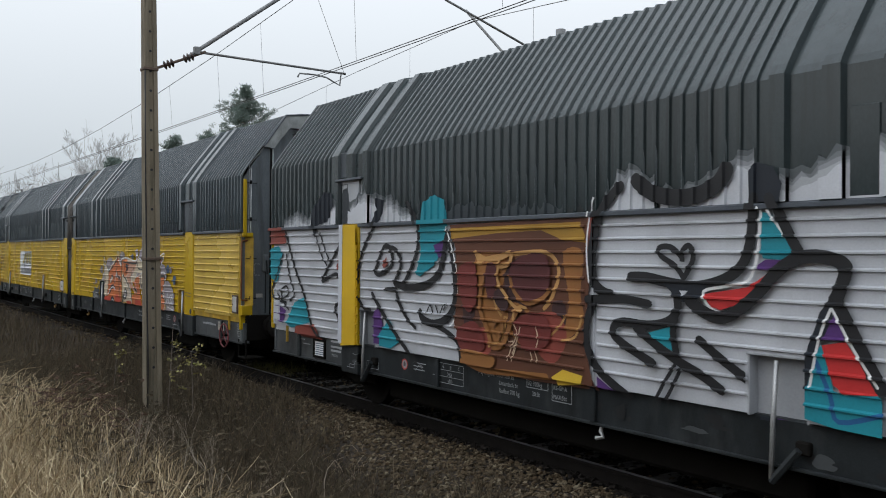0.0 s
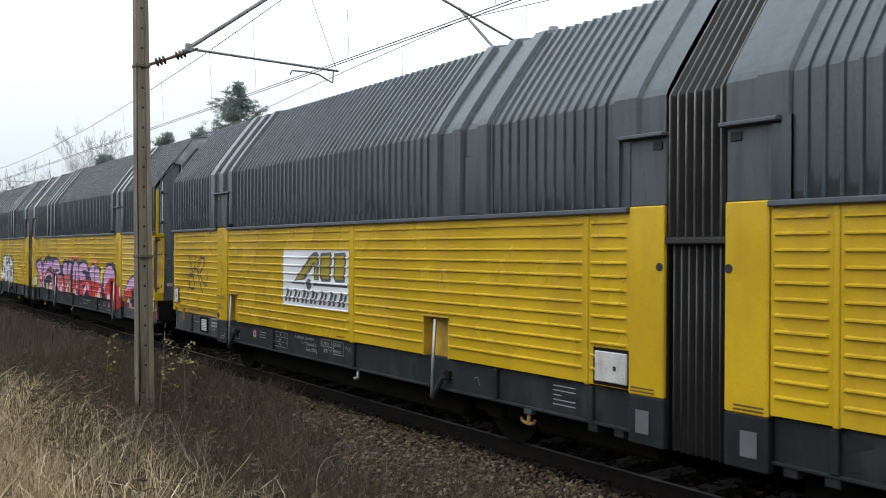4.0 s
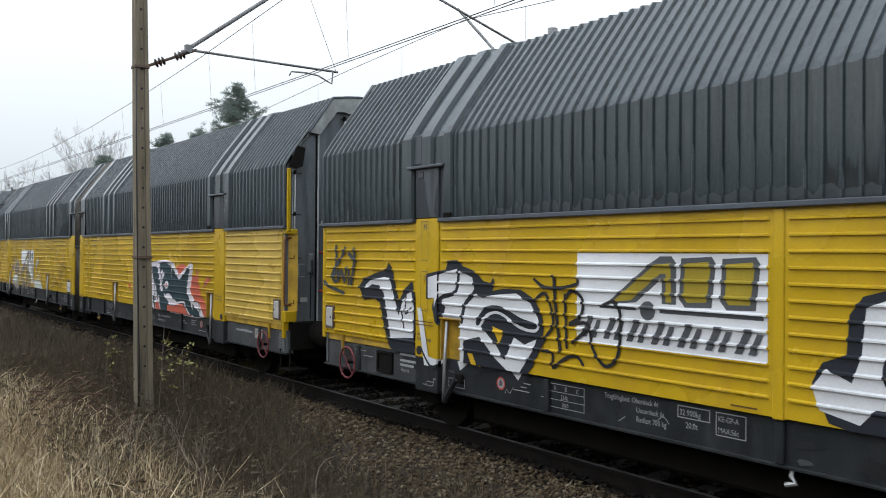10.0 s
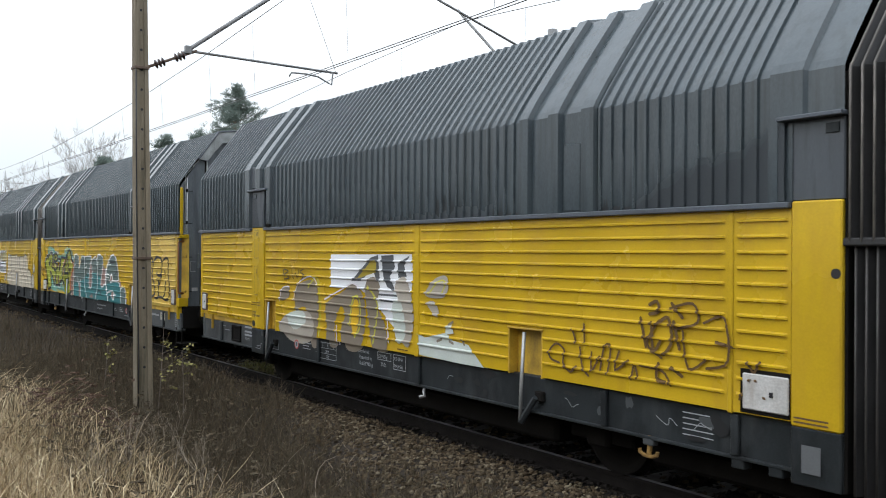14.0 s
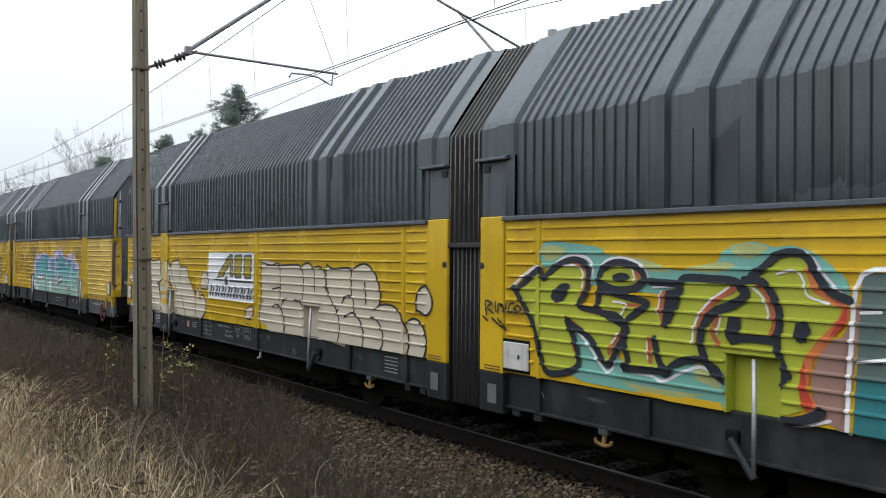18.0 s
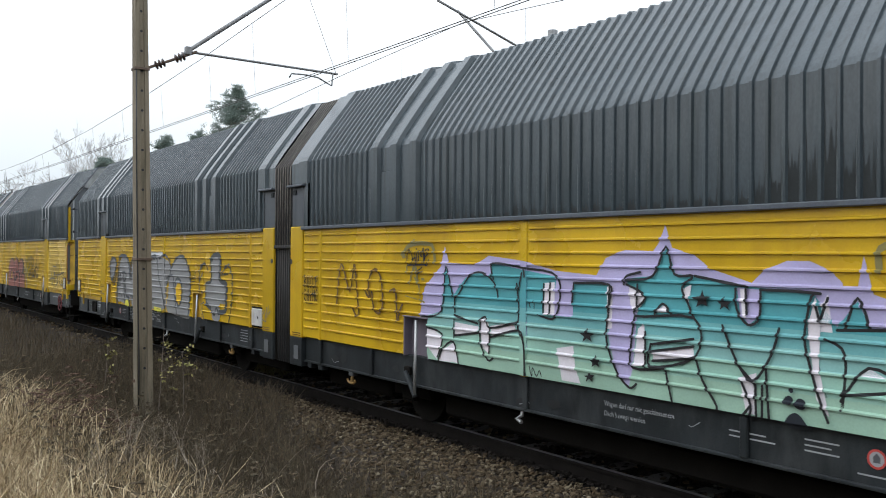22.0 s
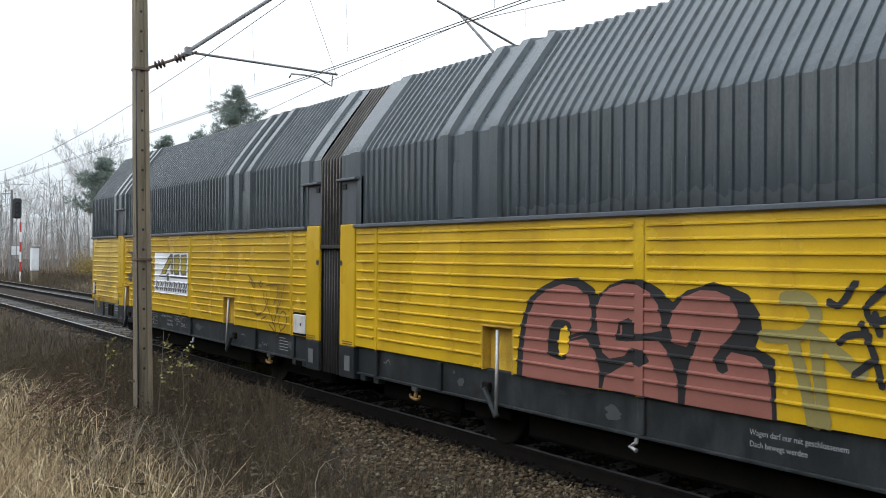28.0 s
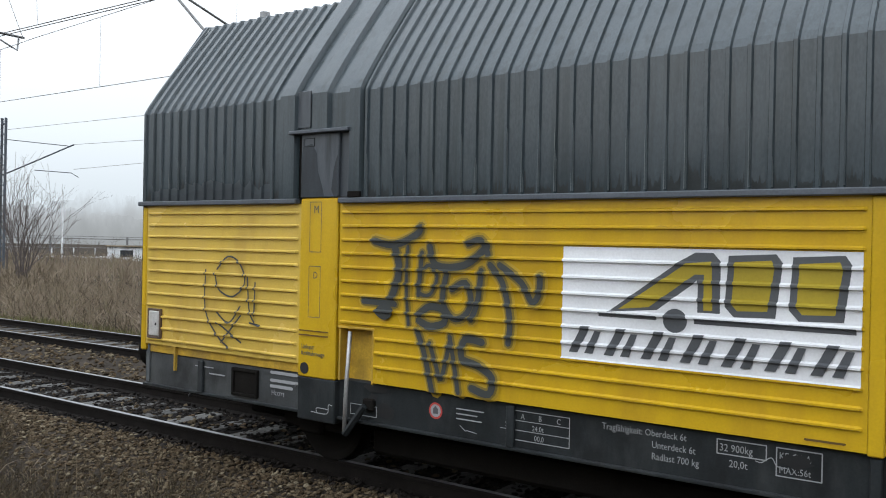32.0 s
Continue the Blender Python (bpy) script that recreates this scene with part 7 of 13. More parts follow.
    a.fill("purple", (-5.52, 1.04), (-5.3, 0.93), (-5.51, 0.92))
    a.line("black", 0.14, (-5.05, 2.8), (-4.86, 2.68), (-4.61, 2.63), (-4.38, 2.64), (-4.19, 2.72), (-4.11, 2.82))
    a.fill("blackf", (-3.91, 2.8), (-3.83, 2.86), (-3.66, 2.81), (-3.58, 2.68), (-3.61, 2.55), (-3.9, 2.56))
    a.line("black", 0.09, (-5.11, 1.96), (-4.92, 1.96), (-4.67, 1.92), (-4.38, 1.9), (-4.11, 1.97), (-3.95, 2.09), (-3.88, 2.29), (-3.86, 2.59))
    a.line("black", 0.05, (-4.53, 1.97), (-4.61, 2.06), (-4.76, 2.14), (-4.79, 2.21), (-4.67, 2.22), (-4.56, 2.15), (-4.54, 2.1), (-4.54, 2.18), (-4.48, 2.23), (-4.43, 2.18), (-4.44, 2.09), (-4.52, 1.97))
    a.fill("blackf", (-4.76, 1.92), (-4.29, 1.92), (-4.35, 1.81), (-4.46, 1.77), (-4.61, 1.76), (-4.66, 1.85))
    a.fill("silver", (-4.57, 1.86), (-4.48, 1.86), (-4.53, 1.81))
    a.line("black", 0.08, (-4.59, 1.79), (-4.59, 1.69), (-4.7, 1.59), (-4.92, 1.55), (-5.18, 1.56), (-5.3, 1.52), (-5.31, 1.44), (-5.18, 1.36), (-4.98, 1.28), (-4.85, 1.23))
    a.fill("teal", (-4.92, 1.48), (-4.64, 1.56), (-4.62, 1.35), (-4.79, 1.41))
    a.line("black", 0.08, (-5.04, 1.52), (-4.85, 1.41), (-4.61, 1.29), (-4.32, 1.18), (-4.14, 1.09))
    a.line("black", 0.07, (-4.61, 1.64), (-4.63, 1.5), (-4.59, 1.31))
    a.line("black", 0.035, (-4.61, 1.24), (-4.73, 1.07), (-4.82, 0.92))
    a.line("black", 0.035, (-4.54, 1.23), (-4.65, 1.03), (-4.72, 0.92))
    a.fill("teal", (-3.79, 2.18), (-3.78, 2.48), (-3.74, 2.47), (-3.56, 2.25), (-3.5, 2.16), (-3.61, 2.12), (-3.77, 2.13))
    a.fill("purple", (-3.82, 2.08), (-3.75, 2.12), (-3.56, 2.12), (-3.63, 2.05), (-3.8, 2.04))
    a.fill("red", (-4.32, 1.84), (-3.9, 1.91), (-3.63, 2.08), (-3.57, 2.08), (-3.8, 1.89), (-4, 1.77), (-4.16, 1.72), (-4.27, 1.75))
    a.line("white", 0.025, (-3.79, 2.51), (-3.82, 2.16), (-3.9, 1.96), (-4.1, 1.91), (-4.32, 1.86), (-4.25, 1.73), (-4.1, 1.69))
    a.line("white", 0.02, (-3.74, 2.49), (-3.55, 2.25), (-3.49, 2.16))
    a.line("black", 0.085, (-3.69, 2.58), (-3.63, 2.46), (-3.54, 2.29), (-3.46, 2.16))
    a.line("black", 0.1, (-4.46, 1.78), (-4.32, 1.7), (-4.16, 1.66), (-4, 1.72), (-3.82, 1.86), (-3.63, 2.05), (-3.45, 2.14), (-3.25, 2.14), (-3.12, 2.09), (-3.12, 2.01), (-3.2, 1.81), (-3.27, 1.72))
    a.line("black", 0.075, (-4.36, 1.47), (-4.15, 1.34), (-3.95, 1.23), (-3.8, 1.14))
    a.fill("teal", (-3.35, 1.47), (-3.29, 1.52), (-3.2, 1.22), (-3.12, 1.19), (-2.85, 1.22), (-2.85, 0.94), (-3.2, 0.95), (-3.46, 0.99), (-3.56, 1.12), (-3.42, 1.19))
    a.fill("purple", (-3.26, 1.68), (-3.22, 1.78), (-3.16, 1.67), (-3.11, 1.57), (-3.28, 1.56))
    a.fill("red", (-3.29, 1.52), (-3.11, 1.56), (-2.88, 1.26), (-2.85, 1.22), (-3.12, 1.2), (-3.2, 1.25))
    a.fill("purple", (-3.69, 1.09), (-3.58, 1.13), (-3.53, 0.95), (-3.67, 0.93))
    a.line("blue", 0.035, (-3.33, 1.4), (-3.22, 1.17), (-3.16, 1), (-2.85, 1.09))
    a.fill("blackf", (-3.87, 1.22), (-3.79, 1.22), (-3.65, 1.16), (-3.52, 1.22), (-3.44, 1.35), (-3.39, 1.52), (-3.29, 1.76), (-3.15, 1.87), (-3.2, 1.73), (-3.32, 1.48), (-3.41, 1.19), (-3.57, 1.1), (-3.62, 1.12), (-3.68, 0.91), (-3.82, 0.91), (-3.84, 1.09))
    a.line("white", 0.022, (-3.22, 1.78), (-3.31, 1.56), (-3.38, 1.22))
    a.line("black", 0.1, (-3.19, 1.85), (-3.08, 1.66), (-2.96, 1.44), (-2.85, 1.26))
    a.line("white", 0.02, (-3.21, 1.78), (-3.05, 1.51), (-2.88, 1.27))
    a.fill("yellow", (-10.47, 2.53), (-10.03, 2.53), (-9.99, 1.99), (-9.96, 0.94), (-10.41, 0.89))
    a.blob("lionred", (-7.68, 1.97), (-7.54, 2.05), (-7.37, 2.03), (-7.34, 1.66), (-7.49, 1.51), (-7.64, 1.67))
    a.blob("lionred", (-7.7, 1.3), (-7.38, 1.42), (-7.18, 1.19), (-7.38, 1.05), (-7.64, 1.11))
    a.blob("lionred", (-6.7, 1.43), (-6.45, 1.57), (-6.19, 1.52), (-6.16, 1.29), (-6.51, 1.18))
    a.blob("lionwine", (-6.78, 1.97), (-6.65, 2.1), (-6.34, 2.17), (-6.17, 2.07), (-6.18, 1.82), (-6.42, 1.68), (-6.67, 1.75))
    a.blob("lionwine", (-7.19, 2), (-7.03, 2.06), (-6.99, 1.88), (-7.06, 1.68), (-7.17, 1.75))
    a.blob("liondark", (-7.04, 1.73), (-6.94, 1.79), (-6.8, 1.67), (-6.83, 1.56), (-6.98, 1.61))
    a.line("lionorange", 0.06, (-7.19, 2.06), (-7.27, 1.74), (-7.27, 1.54), (-7.14, 1.34), (-7.06, 1.18), (-6.88, 1.22), (-6.76, 1.43), (-6.66, 1.57))
    a.line("lionlight", 0.05, (-7.35, 2.17), (-7.19, 2.1), (-6.89, 2.12), (-6.76, 2.17), (-6.78, 2.06), (-6.93, 2.02))
    a.line("lionlight", 0.04, (-6.95, 2.08), (-6.98, 1.88), (-6.83, 1.72), (-6.7, 1.62), (-6.58, 1.58))
    a.line("lionorange", 0.045, (-6.77, 1.92), (-6.7, 1.77), (-6.51, 1.66), (-6.28, 1.71), (-6.16, 1.8))
    a.line("lionlight", 0.03, (-6.72, 1.48), (-6.69, 1.58), (-6.6, 1.62), (-6.51, 1.61))
    a.line("lionorange", 0.05, (-7.06, 1.4), (-6.96, 1.46), (-6.89, 1.39), (-6.97, 1.26), (-7.04, 1.29))
    a.blob("lionorange", (-7.61, 1.09), (-7.31, 1.1), (-7.03, 1.06), (-7.1, 0.94), (-7.53, 0.94))
    a.line("lionpale", 0.014, (-6.7, 1.43), (-6.65, 1.35), (-6.7, 1.24))
    a.line("lionpale", 0.014, (-6.6, 1.41), (-6.64, 1.29), (-6.72, 1.13))
    a.line("lionpale", 0.014, (-6.36, 1.43), (-6.32, 1.32), (-6.35, 1.23))
    a.fill("silver", (-10.469, 2.54), (-10.36, 2.54), (-10.37, 0.93), (-10.469, 0.93))


silver_piece()


def orange_piece():
    a = Art(WAGONS[5], "orange and cream lettering with white edges")
    a.blob("mauved", (3.75, 1.7), (3.7, 1.61), (3.59, 1.59), (3.49, 1.64), (3.49, 1.73), (3.58, 1.79), (3.7, 1.77))
    a.blob("mauved", (3.17, 1.4), (3.14, 1.34), (3.06, 1.32), (2.99, 1.35), (2.99, 1.41), (3.06, 1.46), (3.14, 1.45))
    a.blob("mauved", (2.9, 1.32), (2.89, 1.3), (2.86, 1.29), (2.83, 1.31), (2.84, 1.33), (2.86, 1.34), (2.88, 1.34))
    a.blob("mauved", (3.56, 1.51), (3.54, 1.49), (3.53, 1.49), (3.51, 1.5), (3.51, 1.52), (3.52, 1.53), (3.55, 1.52))
    a.blob("mauve", (4.03, 1.65), (4.14, 1.92), (4.35, 2.01), (4.55, 2), (4.72, 1.92), (4.74, 1.86), (4.45, 1.76), (4.3, 1.67))
    a.blob("slateblue", (4.55, 1.87), (4.53, 1.84), (4.49, 1.83), (4.46, 1.85), (4.46, 1.89), (4.49, 1.91), (4.53, 1.91))
    a.blob("mauve", (3.69, 1.44), (3.75, 1.58), (3.89, 1.64), (3.89, 1.36), (3.81, 1.26), (3.72, 1.25))
    a.blob("mauve", (5.64, 2.03), (5.59, 1.9), (5.45, 1.87), (5.34, 1.95), (5.34, 2.09), (5.45, 2.18), (5.59, 2.14))
    a.blob("slate", (2.74, 0.89), (2.76, 1.05), (2.88, 1.17), (3.05, 1.23), (3.22, 1.18), (3.35, 1.09), (3.38, 0.93), (3.06, 0.91))
    a.fill("slate", (3.17, 1.15), (3.37, 1.32), (3.38, 0.93), (3.26, 0.91))
    a.line("white", 0.014, (2.84, 1.03), (2.93, 1.1), (2.92, 1.02), (2.85, 0.95), (2.97, 0.96))
    a.line("white", 0.014, (3.01, 1.04), (3.07, 1.09), (3.1, 1.01), (3.03, 0.97), (3.01, 1.04))
    a.line("white", 0.014, (3.13, 1.09), (3.14, 0.98))
    a.line("white", 0.014, (3.16, 1.07), (3.28, 1.1), (3.2, 0.97))
    a.line("rust", 0.014, (1.6, 1.35), (1.73, 1.39), (1.77, 1.32), (1.9, 1.39), (1.97, 1.34), (2.09, 1.39))
    a.line("rust", 0.014, (1.71, 1.24), (1.8, 1.2), (1.9, 1.26), (1.97, 1.19), (2.09, 1.25), (2.24, 1.24))
    a.line("rust", 0.014, (1.83, 1.33), (1.9, 1.27))
    a.fill("cream", (3.91, 1.92), (3.98, 1.83), (4.3, 1.67), (4.31, 1.49), (4.25, 1.22), (4.12, 1.03), (3.92, 1.05), (3.88, 1.27), (3.95, 1.46), (3.89, 1.64))
    a.fill("orange", (4.31, 1.66), (4.6, 1.79), (5.05, 1.95), (5.09, 2.03), (5.14, 2.05), (5.2, 2), (5.26, 1.88), (5.49, 1.8), (5.49, 0.95), (5.31, 0.94), (4.84, 0.94), (4.51, 0.97), (4.2, 1.04), (4.28, 1.27), (4.33, 1.49))
    a.fill("redorange", (3.8, 0.98), (4.09, 1.05), (4.55, 1.04), (4.6, 0.95), (4.3, 0.93), (3.84, 0.93))
    a.fill("redorange", (4.93, 1.04), (5.06, 1.12), (5.34, 1.08), (5.46, 0.95), (5.14, 0.94), (4.93, 0.96))
    a.line("inkgrey", 0.024, (4.3, 1.67), (4.33, 1.49), (4.24, 1.2), (4.13, 1.04))
    a.line("inkgrey", 0.044, (3.93, 1.92), (3.94, 1.64), (4.01, 1.42), (3.89, 1.32))
    a.line("inkgrey", 0.024, (3.99, 1.96), (4.31, 1.67))
    a.line("inkgrey", 0.04, (4.31, 1.64), (4.74, 1.8), (4.96, 1.91), (5.12, 1.99))
    a.line("inkgrey", 0.036, (5.12, 2.03), (5.1, 1.8), (5.03, 1.65))
    a.line("inkgrey", 0.044, (5.03, 1.71), (5.22, 1.49), (5.32, 1.23), (5.4, 0.96))
    a.blob("blackf", (4.44, 1.4), (4.5, 1.49), (4.65, 1.56), (4.76, 1.61), (4.74, 1.51), (4.6, 1.41), (4.48, 1.37))
    a.blob("cream", (4.49, 1.4), (4.56, 1.49), (4.69, 1.53), (4.67, 1.47), (4.53, 1.39))
    a.line("white", 0.013, (4.49, 1.4), (4.56, 1.49), (4.69, 1.53), (4.67, 1.47), (4.49, 1.4))
    a.fill("mauve", (4.97, 1.51), (5.03, 1.63), (5.08, 1.67), (5.14, 1.56), (5.17, 1.52), (5.03, 1.53))
    a.line("white", 0.017, (4.93, 1.42), (4.99, 1.55), (5.03, 1.67), (5.1, 1.6), (5.18, 1.51))
    a.line("inkgrey", 0.024, (4.76, 1.51), (4.83, 1.43), (4.92, 1.38))
    a.blob("blackf", (4.22, 1.04), (4.35, 1.13), (4.5, 1.27), (4.7, 1.35), (4.88, 1.34), (4.97, 1.2), (4.83, 1.26), (4.65, 1.23), (4.45, 1.12))
    a.line("white", 0.023, (4.3, 1.09), (4.53, 1.24), (4.72, 1.29), (4.88, 1.27), (4.96, 1.2))
    a.blob("blackf", (4.51, 0.93), (4.6, 1.03), (4.72, 1.06), (4.86, 0.99), (4.88, 0.94), (4.55, 0.92))
    a.line("white", 0.014, (4.63, 0.95), (4.72, 0.99), (4.81, 0.94))
    a.fill("blackf", (5.22, 1.57), (5.3, 1.61), (5.49, 1.44), (5.49, 1.37))
    a.line("white", 0.014, (5.32, 1.59), (5.49, 1.44))
    a.line("white", 0.026, (3.88, 1.43), (3.92, 1.64), (3.88, 1.92), (3.92, 2.02), (3.97, 1.96), (4.3, 1.69), (4.6, 1.8), (4.96, 1.96), (5.09, 2.03), (5.12, 2.15), (5.22, 2.15), (5.24, 2.02), (5.32, 1.9), (5.49, 1.82))
    a.line("inkgrey", 0.032, (4, 1.41), (3.87, 1.2), (3.78, 1.01))
    a.line("white", 0.022, (3.93, 1.39), (3.81, 1.17), (3.72, 0.97))
    a.blob("mauve", (5.81, 2.01), (5.72, 1.88), (5.51, 1.84), (5.34, 1.93), (5.34, 2.07), (5.51, 2.16), (5.72, 2.13))
    a.blob("mauve", (6.88, 2.15), (6.84, 2.08), (6.74, 2.07), (6.66, 2.11), (6.66, 2.19), (6.74, 2.23), (6.83, 2.21))
    a.blob("mauve", (7.46, 2.06), (7.37, 1.91), (7.15, 1.86), (6.97, 1.97), (6.97, 2.14), (7.15, 2.25), (7.37, 2.21))
    a.blob("mauve", (8.25, 2.09), (8.21, 2.02), (8.12, 2.01), (8.05, 2.05), (8.05, 2.13), (8.12, 2.18), (8.21, 2.16))
    a.blob("mauve", (9.23, 1.78), (9.2, 1.73), (9.14, 1.71), (9.09, 1.74), (9.09, 1.81), (9.14, 1.85), (9.2, 1.84))
    a.blob("mauve", (9.31, 1.85), (9.3, 1.83), (9.28, 1.82), (9.26, 1.83), (9.26, 1.85), (9.28, 1.87), (9.3, 1.86))
    a.blob("slateblue", (8.05, 2.13), (8, 2.06), (7.9, 2.04), (7.82, 2.09), (7.81, 2.18), (7.9, 2.23), (8, 2.21))
    a.blob("slateblue", (6.51, 2.04), (6.47, 2), (6.4, 1.98), (6.33, 2.01), (6.33, 2.07), (6.4, 2.11), (6.48, 2.09))
    a.blob("slateblue", (9.08, 1.81), (9.04, 1.73), (8.95, 1.71), (8.88, 1.76), (8.88, 1.84), (8.95, 1.89), (9.04, 1.88))
    a.blob("slateblue", (9.49, 1.59), (9.45, 1.51), (9.37, 1.48), (9.3, 1.53), (9.3, 1.62), (9.37, 1.67), (9.46, 1.66))
    a.fill("mauve", (8.4, 1.56), (8.59, 1.91), (8.78, 1.87), (8.91, 1.72), (8.87, 1.55), (9, 1.56), (9.2, 1.47), (9.39, 1.3), (9.4, 0.95), (8.87, 0.94), (8.83, 1.15), (8.74, 1.3), (8.82, 1.59))
    a.fill("cream", (5.66, 2), (5.96, 2.02), (6.73, 1.94), (6.77, 2.05), (7.01, 1.95), (7.52, 1.92), (7.76, 1.97), (7.73, 1.74), (7.59, 1.45), (7.59, 1.26), (7.15, 1.31), (6.94, 1.5), (6.73, 1.58), (6.29, 1.34), (6.37, 1.13), (6.4, 0.97), (5.67, 0.97), (5.62, 1.51))
    a.fill("orange", (5.54, 1.86), (5.66, 1.97), (5.96, 1.99), (6.2, 1.88), (6.04, 1.65), (5.88, 1.56), (5.66, 1.63))
    a.fill("peach", (6.16, 1.93), (6.73, 1.94), (6.7, 1.79), (6.44, 1.64), (6.28, 1.56), (6.36, 1.4), (6.74, 1.27), (6.75, 1.17), (6.29, 1.34), (5.96, 1.54), (6.16, 1.82))
    a.fill("peach", (7.65, 1.45), (7.67, 1.69), (7.87, 1.86), (8.14, 1.94), (8.12, 1.67), (8.07, 1.49), (8.15, 1.27), (8.36, 1), (8.43, 0.94), (8.04, 0.94), (7.82, 1.19))
    a.fill("orange", (6.51, 1.46), (7.01, 1.65), (6.98, 1.4), (7.08, 1.16), (7.18, 0.95), (6.74, 0.94), (6.44, 0.97), (6.4, 1.14), (6.74, 1.21))
    a.fill("orange", (7.21, 1.22), (7.4, 1.31), (7.65, 1.31), (7.82, 1.19), (8.07, 1.09), (8.04, 0.94), (7.18, 0.94))
    a.fill("orange", (8.2, 1.89), (8.35, 1.98), (8.59, 2.01), (8.52, 1.82), (8.45, 1.69), (8.5, 1.65), (8.78, 1.67), (8.8, 1.55), (8.71, 1.34), (8.69, 1.21), (8.6, 1.26), (8.4, 1.26), (8.2, 1.41), (8.17, 1.67))
    a.blob("orange", (8.4, 1.13), (8.45, 1.22), (8.64, 1.29), (8.76, 1.18), (8.78, 1.02), (8.69, 0.94), (8.45, 0.93))
    a.fill("redorange", (5.92, 1), (6.29, 1.02), (6.41, 0.95), (6.05, 0.93))
    a.fill("redorange", (6.67, 1.06), (7.08, 1.05), (7.12, 0.96), (6.67, 0.95))
    a.fill("redorange", (7.25, 1.03), (7.53, 1.02), (7.59, 0.95), (7.22, 0.95))
    a.fill("redorange", (7.88, 1.02), (8.2, 1.02), (8.3, 0.96), (7.91, 0.94))
    a.fill("blackf", (5.87, 1.87), (6.16, 1.85), (6.04, 1.71), (5.89, 1.62), (5.94, 1.76))
    a.line("inkgrey", 0.04, (5.7, 1.6), (6.13, 1.38), (6.37, 1.13), (6.43, 0.95))
    a.line("white", 0.018, (5.66, 1.59), (6.03, 1.37), (6.29, 1.23), (6.38, 0.96))
    a.fill("blackf", (5.69, 1.13), (5.84, 1.31), (6.06, 1.21), (5.98, 1.07), (5.84, 1.02), (5.71, 1.04))
    a.fill("mauve", (5.76, 1.16), (5.84, 1.26), (5.96, 1.19), (5.88, 1.09))
    a.line("white", 0.014, (5.76, 1.16), (5.84, 1.26), (5.96, 1.19), (5.88, 1.09), (5.76, 1.16))
    a.line("white", 0.016, (5.8, 1.05), (5.67, 0.93), (5.55, 0.93))
    a.line("inkgrey", 0.032, (5.57, 2.03), (5.6, 1.63), (5.67, 0.97))
    a.line("inkgrey", 0.028, (6.28, 1.54), (6.51, 1.75), (6.59, 1.78))
    a.line("white", 0.017, (6.38, 1.45), (6.42, 1.64), (6.51, 1.73), (6.55, 1.57), (6.74, 1.38), (6.82, 1.22), (6.59, 1.34), (6.38, 1.45))
    a.line("inkgrey", 0.036, (6.8, 2.07), (6.87, 1.8), (7.21, 1.76))
    a.fill("mauve", (6.73, 1.58), (6.84, 1.74), (6.87, 1.67), (7.08, 1.68), (6.73, 1.56))
    a.line("white", 0.017, (6.87, 1.69), (6.73, 1.56), (7.08, 1.65), (7.27, 1.69))
    a.fill("blackf", (6.59, 1.31), (6.74, 1.35), (6.84, 1.2))
    a.line("inkgrey", 0.036, (7.09, 1.61), (7.15, 1.41), (7.28, 1.23), (7.36, 0.98))
    a.line("white", 0.016, (7.04, 1.6), (7.09, 1.38), (7.23, 1.2))
    a.line("inkgrey", 0.032, (7.31, 1.55), (7.37, 1.65), (7.4, 1.48), (7.59, 1.45))
    a.line("inkgrey", 0.048, (7.59, 1.38), (7.82, 1.22), (8.07, 1.11))
    a.line("inkgrey", 0.048, (8.14, 1.87), (7.82, 1.81), (7.67, 1.64), (7.7, 1.36), (7.88, 1.2), (8.1, 1.14))
    a.line("white", 0.016, (7.62, 1.64), (7.59, 1.4), (7.79, 1.24))
    a.line("inkgrey", 0.048, (8.18, 1.94), (8.15, 1.76), (8.09, 1.58), (8.15, 1.43), (8.28, 1.27), (8.43, 1.07), (8.46, 0.95))
    a.line("white", 0.022, (8.12, 1.93), (8.11, 1.76), (8.05, 1.58), (8.12, 1.38), (8.33, 1.12), (8.41, 0.94))
    a.fill("blackf", (8.2, 1.3), (8.43, 1.47), (8.4, 1.22), (8.25, 1.26))
    a.fill("mauve", (8.25, 1.32), (8.36, 1.41), (8.34, 1.25))
    a.line("white", 0.016, (8.24, 1.32), (8.36, 1.41), (8.34, 1.24), (8.24, 1.32))
    a.line("inkgrey", 0.036, (7.27, 1.12), (7.31, 1.23), (7.47, 1.32), (7.59, 1.32))
    a.blob("blackf", (7.56, 0.93), (7.65, 1), (7.75, 0.99), (7.81, 0.93))
    a.line("inkgrey", 0.036, (5.7, 1.92), (6.73, 1.89), (6.82, 2.02))
    a.line("inkgrey", 0.048, (8.3, 1.94), (8.66, 2.04), (8.57, 1.91), (8.43, 1.71), (8.45, 1.63), (8.69, 1.65), (8.82, 1.62), (8.8, 1.51), (8.7, 1.27))
    a.line("white", 0.026, (5.48, 1.88), (5.66, 1.99), (5.96, 2.02), (6.73, 1.95), (6.8, 2.1), (7.01, 2.01), (7.52, 1.93), (7.73, 1.99), (7.79, 2.1), (7.87, 2.06), (7.7, 1.88), (7.98, 2.01), (8.2, 2.1), (8.25, 1.98), (8.4, 2.03), (8.75, 2.13), (8.71, 1.99), (8.55, 1.84), (8.48, 1.68), (8.59, 1.72), (8.81, 1.72), (8.89, 1.62), (8.84, 1.5), (8.74, 1.28))
    a.line("inkgrey", 0.036, (8.4, 1.24), (8.69, 1.29), (8.8, 1.18))
    a.line("white", 0.022, (8.71, 1.26), (8.83, 1.19), (8.84, 1.03), (8.76, 0.93))
